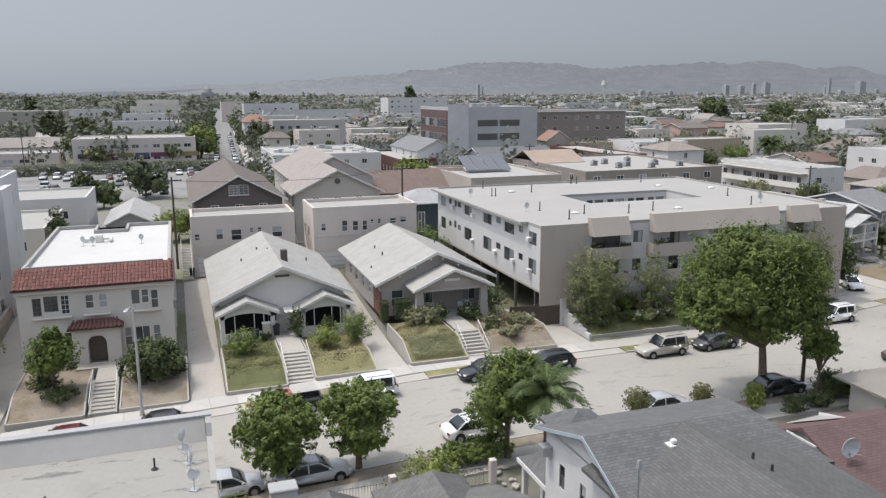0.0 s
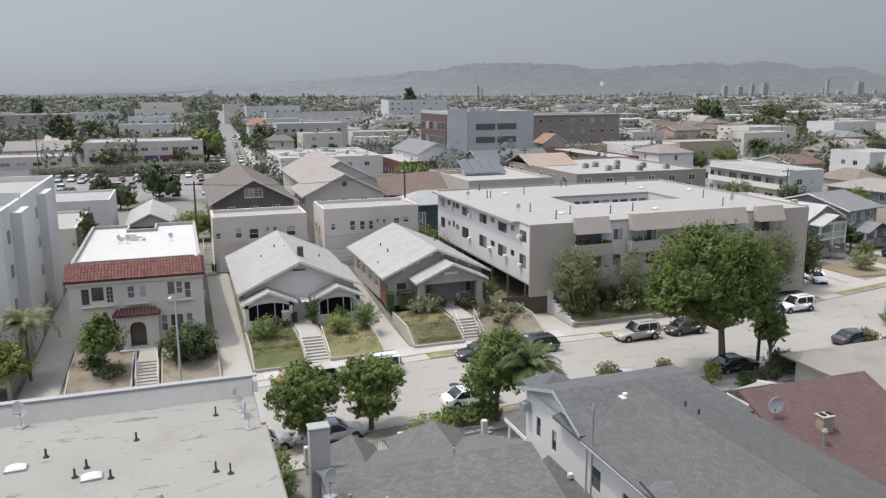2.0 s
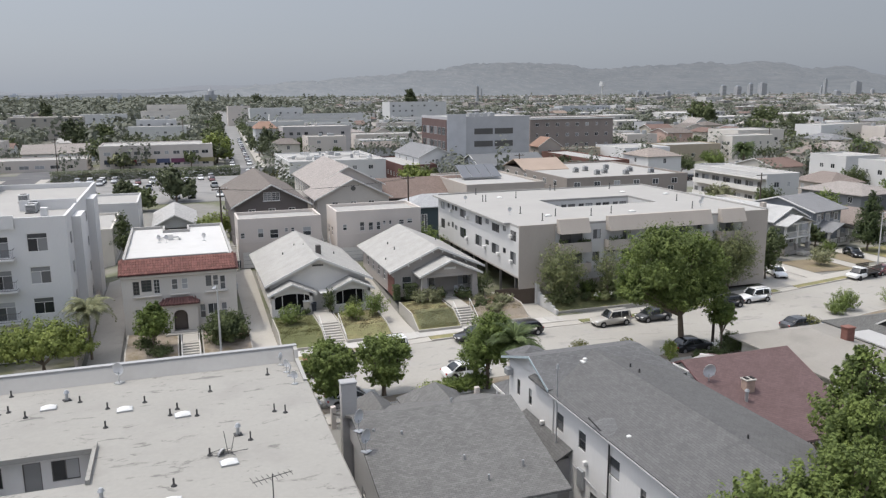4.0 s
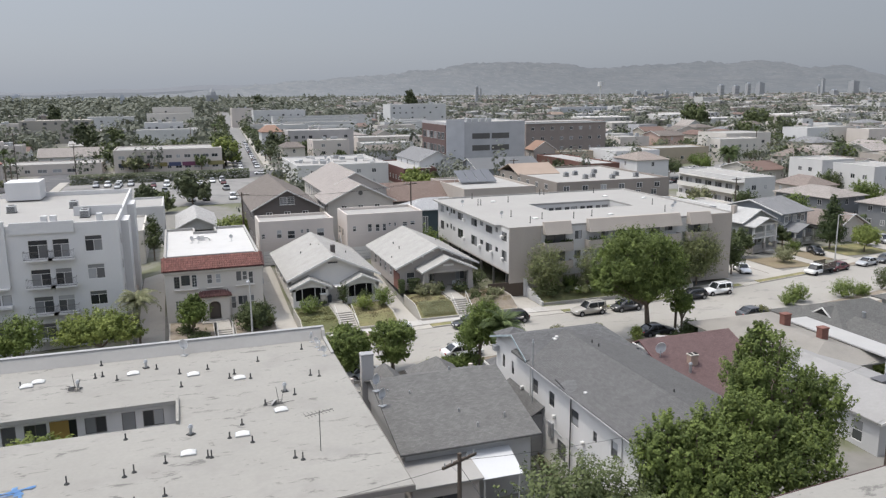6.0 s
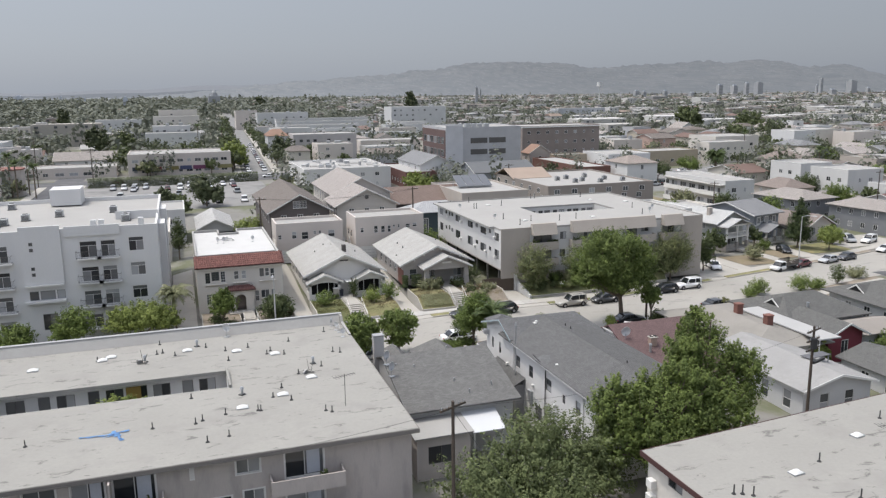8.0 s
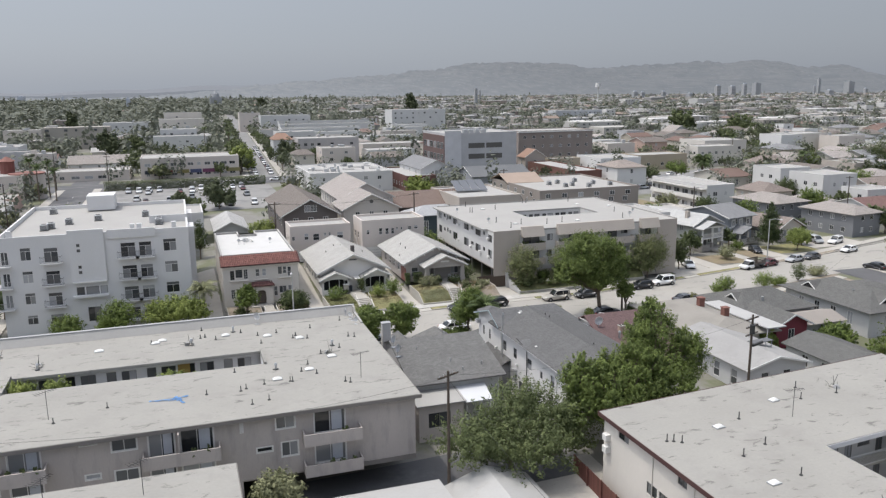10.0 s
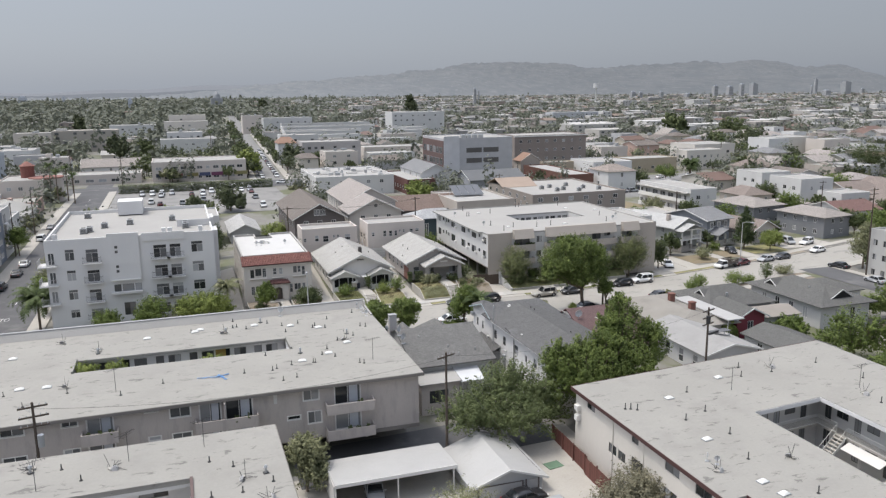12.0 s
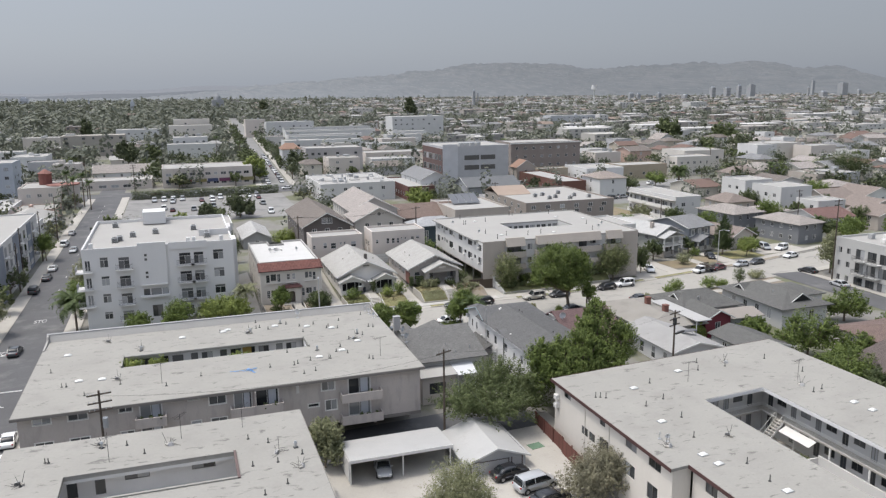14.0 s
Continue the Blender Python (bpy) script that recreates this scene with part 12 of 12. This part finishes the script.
while placed < 215 and tries < 14000:
    tries += 1
    y = r_.uniform(112, 400)
    x = r_.uniform(-130, 380)
    if not in_view(x, y) or not free(x - 2, y - 2, x + 2, y + 2, 0.2):
        continue
    if x > y * 0.45 and r_.random() < 0.2:
        continue
    m = pose(x, y, ground_z(x, y) - 0.2, 0, 0, r_.uniform(0, 360)) @ Matrix.Scale(r_.uniform(0.6, 1.15), 4)
    k = kinds[placed % 4] if placed < 4 else r_.choice(kinds)
    if placed < 4:
        k.matrix_basis = m
    else:
        copy_thing(k, m)
    placed += 1
for i in range(20):
    y = 290 + i * 26 + r_.uniform(-5, 5)
    copy_thing(r_.choice(kinds[:2]), pose(15.5 - 9.0 + (y - 276) * 0.05 + r_.uniform(-1, 1), y, -1.3, 0, 0, r_.uniform(0, 360)))
    copy_thing(r_.choice(kinds[:2]), pose(15.5 + 9.5 + (y - 276) * 0.05 + r_.uniform(-1, 1), y + 9, -1.3, 0, 0, r_.uniform(0, 360)))
for i in range(24):
    x, y = r_.uniform(110, 340), r_.uniform(128, 340)
    if in_view(x, y) and free(x - 1.5, y - 1.5, x + 1.5, y + 1.5, 0.1):
        copy_thing(r_.choice(kinds), pose(x, y, ground_z(x, y) - 0.2, 0, 0, r_.uniform(0, 360)))
for i, (x, y) in enumerate(((-63.5, 90), (-63.2, 104), (-63.6, 122), (-47.4, 108), (-47.6, 122), (-47.3, 150), (-63.4, 152), (-63.0, 176), (-47.5, 172))):
    copy_thing(kinds[i % 4], pose(x, y, ground_z(x, y) - 0.2, 0, 0, 40 * i) @ Matrix.Scale(0.85, 4))
# single trees that stand out
for i, (x, y, h, r, m) in enumerate(((-93, 600, 22, 3.4, LEAF_FAR_DARK), (-53, 400, 15, 6.5, LEAF_FAR_DARK), (-40, 395, 13, 5.0, LEAF_FAR), (-36, 318, 9, 4.4, LEAF_FAR), (32, 322, 12, 5.5, LEAF_FAR_DARK), (56, 188, 7.4, 4.6, LEAF_LIME), (61, 192, 6.0, 3.6, LEAF_FAR), (300, 310, 14, 9, LEAF_FAR_DARK), (284, 322, 12, 7, LEAF_FAR), (318, 413, 20, 8, LEAF_FAR), (345, 384, 16, 9, LEAF_FAR), (-7.6, 190, 8.5, 4.8, LEAF_FAR_DARK), (-18.9, 176, 8, 2.2, LEAF_FAR_DARK), (-15.5, 176, 6, 3.0, LEAF_FAR), (-27, 184, 4, 2.2, LEAF_LIME), (293, 1000, 30, 6, LEAF_FAR_DARK), (300, 1010, 24, 6, LEAF_FAR_DARK), (131, 1400, 24, 8, LEAF_FAR_DARK), (8, 300, 11, 5.5, LEAF_LIME), (9, 315, 11, 5.5, LEAF_FAR), (9, 335, 12, 6, LEAF_FAR))):
    tree(x, y, [(0, 0, h * 0.55, r, r, h * 0.42), (r * 0.45, -r * 0.3, h * 0.42, r * 0.65, r * 0.65, h * 0.3), (-r * 0.4, r * 0.2, h * 0.72, r * 0.6, r * 0.6, h * 0.26)], 0.03 * h, "tall dark tree standing over the roofs" if h > 12 else "full green tree between the roofs", m, 2200, 0.045 * h + 0.1, 330 + i, z=-1.6)
# hedge along the parking lot
rg = np.random.default_rng(9)
n = 9000
c = np.stack([rg.uniform(-45, 13, n), rg.uniform(250.6, 252.4, n), rg.uniform(-1.2, 2.2, n)], 1)
v = leaf_quads(c, np.array([[0, -0.7, 0.7]] * n), 0.26, rg)
hd = thing("hedge", -16, 251.5, -1.3, "tall dark hedge along the parking lot", "hedge")
share("foliage", mesh_np("foliage", v - np.array([-16, 251.5, -1.3]), n, 4, LEAF_FAR_DARK), hd)

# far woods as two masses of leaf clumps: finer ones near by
rg = np.random.default_rng(41)
plots = np.array(OCC)


def woods(name, n, y0, y1, power, per, leaf, label):
    yy = y0 + (y1 - y0) * rg.random(n) ** power
    ang = np.radians(-17 + 70 * rg.random(n))
    xx = np.tan(ang) * (yy + 40) - 14
    west = np.clip(1 - (xx / yy + 0.02) / 0.3, 0, 1) * np.clip((yy - 350) / 500, 0.0, 1)
    keep = rg.random(n) < 0.62 + 0.38 * west
    for i in range(0, len(plots), 8):
        p = plots[i:i + 8]
        keep &= ~((xx[:, None] > p[:, 0] - 1) & (xx[:, None] < p[:, 2] + 1) & (yy[:, None] > p[:, 1] - 2) & (yy[:, None] < p[:, 3] + 1)).any(1)
    xx, yy, west = xx[keep], yy[keep], west[keep]
    n = len(xx)
    tall = rg.random(n) < 0.09
    ht = rg.uniform(5.5, 12.0, n) * (1 + 0.35 * west) * np.where(tall, 1.6, 1.0)
    wide = np.where(tall, 0.17, rg.uniform(0.34, 0.6, n))
    e = rg.normal(size=(n, per, 3))
    e /= np.linalg.norm(e, axis=2)[:, :, None]
    grow = np.sqrt(1 + yy / 2500)
    sc = np.stack([ht * wide, ht * wide, ht * 0.42], 1)[:, None, :] * grow[:, None, None]
    c = np.stack([xx, yy, ht * 0.5 - 1.5], 1)[:, None, :] + e * sc * rg.uniform(0.55, 1.0, (n, per, 1))
    v = leaf_quads(c.reshape(-1, 3), e.reshape(-1, 3), 1.0, rg, 0.8).reshape(-1, 4, 3)
    mid = v.mean(1, keepdims=True)
    v = (mid + (v - mid) * np.repeat(ht * leaf * (0.5 + wide) * grow, per)[:, None, None]).reshape(-1, 3)
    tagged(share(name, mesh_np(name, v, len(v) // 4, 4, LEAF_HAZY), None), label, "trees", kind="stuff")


# haze is painted into these paled, greyed greens
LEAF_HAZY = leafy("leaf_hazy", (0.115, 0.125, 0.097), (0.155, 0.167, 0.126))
woods("garden_trees", 1300, 140, 320, 0.9, 80, 0.062, "garden trees among the nearer roofs, greens paled as haze")
woods("district_trees", 3400, 300, 900, 0.85, 30, 0.115, "trees between the blocks of the district, greens paled as haze")
woods("far_woods", 14500, 850, 3050, 1.3, 10, 0.20, "trees spread through the far district, greens paled as haze")

# ---- distance ----


# distance material: haze is put in as emission of its own
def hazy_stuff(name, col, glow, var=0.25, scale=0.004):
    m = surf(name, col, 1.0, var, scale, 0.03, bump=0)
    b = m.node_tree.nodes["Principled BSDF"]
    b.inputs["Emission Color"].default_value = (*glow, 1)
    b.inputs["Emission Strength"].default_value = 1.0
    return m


def hillside():
    """Scrubby slopes, haze painted on as glow: dark brush, dry clearings and pale specks of houses."""
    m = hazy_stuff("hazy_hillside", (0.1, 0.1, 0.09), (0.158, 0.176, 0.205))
    n, l = m.node_tree.nodes, m.node_tree.links
    b = n["Principled BSDF"]
    geo = n.new("ShaderNodeNewGeometry")
    brush = n.new("ShaderNodeTexNoise")
    brush.inputs["Scale"].default_value = 0.034
    brush.inputs["Detail"].default_value = 9
    brush.inputs["Roughness"].default_value = 0.72
    lay = n.new("ShaderNodeMapping")
    lay.inputs["Rotation"].default_value = (0, 0, radians(22))
    lay.inputs["Scale"].default_value = (1, 0.07, 2.6)
    l.new(geo.outputs["Position"], lay.inputs["Vector"])
    l.new(lay.outputs["Vector"], brush.inputs["Vector"])
    ramp = n.new("ShaderNodeValToRGB")
    e = ramp.color_ramp.elements
    e[0].position, e[0].color = 0.42, (0.008, 0.010, 0.009, 1)
    e[1].position, e[1].color = 0.62, (0.046, 0.043, 0.038, 1)
    l.new(brush.outputs["Fac"], ramp.inputs["Fac"])
    spot = n.new("ShaderNodeTexVoronoi")
    spot.inputs["Scale"].default_value = 0.06
    l.new(lay.outputs["Vector"], spot.inputs["Vector"])
    near = n.new("ShaderNodeMath")
    near.operation = "LESS_THAN"
    near.inputs[1].default_value = 0.17
    l.new(spot.outputs["Distance"], near.inputs[0])
    mx = n.new("ShaderNodeMix")
    mx.data_type = "RGBA"
    l.new(near.outputs[0], mx.inputs[0])
    l.new(ramp.outputs["Color"], mx.inputs[6])
    mx.inputs[7].default_value = (0.10, 0.098, 0.094, 1)
    l.new(mx.outputs[2], b.inputs["Base Color"])
    # the glow that paints the haze grows brighter towards the west
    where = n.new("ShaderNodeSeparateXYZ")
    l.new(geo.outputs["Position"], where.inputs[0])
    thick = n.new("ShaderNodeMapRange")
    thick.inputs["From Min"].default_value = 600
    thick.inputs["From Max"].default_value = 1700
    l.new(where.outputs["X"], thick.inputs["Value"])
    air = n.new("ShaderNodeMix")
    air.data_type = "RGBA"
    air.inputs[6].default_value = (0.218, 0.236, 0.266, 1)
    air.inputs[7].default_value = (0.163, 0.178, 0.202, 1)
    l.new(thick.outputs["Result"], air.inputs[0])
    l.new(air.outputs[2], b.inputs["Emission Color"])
    return m


SKYLINE = [(-450, 2600, 52, 29), (-337, 2600, 17, 27), (-271, 2600, 11, 22), (-95, 1460, 17, 28), (584, 1500, 13, 41), (593, 1500, 6, 36), (1222, 1900, 30, 44), (1250, 1905, 24, 40), (1316, 1900, 26, 42), (1502, 1900, 32, 50), (1594, 1950, 37, 47), (1556, 1850, 26, 56), (1641, 1900, 33, 48), (1860, 1900, 13, 45), (1924, 1950, 16, 61), (1996, 1900, 40, 51), (2170, 2000, 22, 43), (1400, 1890, 40, 30), (1900, 1880, 44, 26)]
# haze is painted into these low-contrast tower wall and window tones
HAZE_GREY = surf("hazy_grey_wall", (0.45, 0.475, 0.52), 0.85)
GLASSY = surf("hazy_tower_wall", (0.31, 0.32, 0.33), 0.8)
HAZE_PALE = surf("hazy_pale_wall", (0.32, 0.327, 0.335), 0.85)
BAND = surf("hazy_window_band", (0.27, 0.277, 0.285), 0.6)
for x, y, w, h in SKYLINE:
    dark = x in (1641, 1924, 1996)
    w, h = w * (0.55 if dark else 0.42), h * (0.5 if x in (1222, 1250, 1316, 1400, 2170) else 0.88 if dark or x < 1000 else 0.72)
    t = thing("tower_block", x, y, -2, "distant dark glass tower block" if dark else "distant pale tower block over the trees", "tower block", "distant tower blocks")
    part("wall", a_box(-w / 2, -w / 2, 0, w / 2, w / 2, h), GLASSY if dark else (HAZE_GREY if x < 0 else HAZE_PALE), t)
    for f in range(int(h / 9)):
        part("window_band", a_box(-w / 2 + 1, -w / 2 - 0.3, 4 + f * 9, w / 2 - 1, -w / 2 - 0.02, 7.5 + f * 9), GLASSY if dark else BAND, t)
    part("roof_house", a_box(-w / 4, -w / 4, h, w / 4, w / 4, h + 3), GLASSY if dark else HAZE_GREY, t)
t = thing("water_tower", 936, 1608, -2, "distant white water tower on legs", "water tower")
part("tank", a_tube((0, 0, 36), (0, 0, 46), 7, 6, 14), FAR_WHITE, t)
part("column", a_tube((0, 0, 0), (0, 0, 36), 1.5, n=8), FAR_WHITE, t)
t = thing("domed_tower", 65, 1661, -2, "distant grey building with stepped dome", "tower")
part("wall", a_box(-12, -12, 0, 12, 12, 24), GLASSY, t)
part("drum", a_tube((0, 0, 24), (0, 0, 31), 8, 7, 12), GLASSY, t)
part("dome", a_tube((0, 0, 31), (0, 0, 38), 6, 0.8, 12), GLASSY, t)


def ridge_height(a):
    """The hills' skyline by bearing in degrees east of the y axis."""
    ks = ((-30, 0), (-4, 4), (2, 30), (6, 66), (9.4, 88), (11.4, 97), (13.4, 106), (15.4, 117), (17.4, 132), (19.5, 156), (21.1, 171), (23.2, 180), (25.5, 166), (27.5, 159), (29.5, 135), (30.6, 135), (32.5, 148), (35.2, 151), (36.7, 163), (38.5, 152), (39.9, 162), (41.6, 149), (43.3, 126), (45.6, 126), (47.0, 92), (49, 60), (60, 40))
    for (p, u), (q, w) in zip(ks, ks[1:]):
        if p <= a <= q:
            f = (a - p) / (q - p)
            f = f * f * (3 - 2 * f)
            return u + (w - u) * f
    return 0.0


vs, fs = [], []
na, nr = 420, 30
for i in range(na + 1):
    a = -30 + 90 * i / na
    s, c = math.sin(radians(a)), math.cos(radians(a))
    H = ridge_height(a)
    for j in range(nr + 1):
        f = j / nr
        r = 2900 + 1500 * f
        up = f ** 1.25
        fold = noise.fractal(Vector((a * 0.45, f * 3.0, 1.7)), 1.0, 2.0, 5) * 34 * f * (1 - 0.7 * f) + noise.noise(Vector((a * 3.1, 2.0, f * 2))) * 7 * f + noise.noise(Vector((a * 11.0, 5.0, f * 9))) * 9 * f
        vs.append((s * r - 10, c * r - 35, -8 + (H + 8) * up + fold))
for i in range(na):
    for j in range(nr):
        k = i * (nr + 1) + j
        fs.append((k, k + nr + 1, k + nr + 2, k + 1))
me = bpy.data.meshes.new("hills")
me.from_pydata(vs, [], fs)
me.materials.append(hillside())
for p in me.polygons:
    p.use_smooth = True
structure(new("backdrop", me), "grey-green hills along the horizon with painted haze", "hills")
vs, fs = [], []
for i in range(121):
    a = -34 + 66 * i / 120
    s, c = math.sin(radians(a)), math.cos(radians(a))
    h = 34 + 10 * noise.noise(Vector((a * 0.3, 0, 0))) + 40 * max(0, 1 - abs(a - 6) / 14)
    vs += [(s * 4700, c * 4700, -30), (s * 4720, c * 4720, h * 0.6), (s * 4800, c * 4800, h)]
for i in range(120):
    for j in range(2):
        k = i * 3 + j
        fs.append((k, k + 3, k + 4, k + 1))
me = bpy.data.meshes.new("far_haze_range")
me.from_pydata(vs, [], fs)
# the band's emission paints haze along the horizon
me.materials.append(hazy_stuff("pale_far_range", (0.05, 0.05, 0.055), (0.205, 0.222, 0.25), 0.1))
structure(new("backdrop", me), "low pale far range painted in haze tones", "distance")

# ---- roof tiles one by one ----
for name, me, parent, m in TILES[:300]:
    share(name, me, parent, m)

# ---- pavement slabs before the bungalows ----
base = bpy.data.objects.new("pavement_slabs", None)
scene.collection.objects.link(base)
structure(base, "pale concrete slabs of the north pavement", "pavement")
slab_me = []
for k in range(3):
    bm = soft_box(-0.985, 0.02, 0.0, 0.985, 2.06, 0.03, 0.012)
    me = bpy.data.meshes.new("slab")
    bm.to_mesh(me)
    bm.free()
    me.materials.append(surf("pavement_slab", (0.43, 0.415, 0.388), 0.9, 0.1, 0.5, 6.0, rnd=0.09, stain=(0.8, 0.56, 0.75, (0.32, 0.305, 0.28))))
    slab_me.append(me)
x = -12.0
i = 0
while x < 36:
    y = street_y(x) + 7.62
    z = ground_z(x, y) + 0.098
    dz = ground_z(x + 1, y) - ground_z(x - 1, y)
    share("slab", slab_me[i % 3], base, Matrix.Translation((x, y, z)) @ Matrix.Rotation(0.05, 4, "Z") @ Matrix.Rotation(-math.atan(dz / 2), 4, "Y"))
    x += 2.0
    i += 1
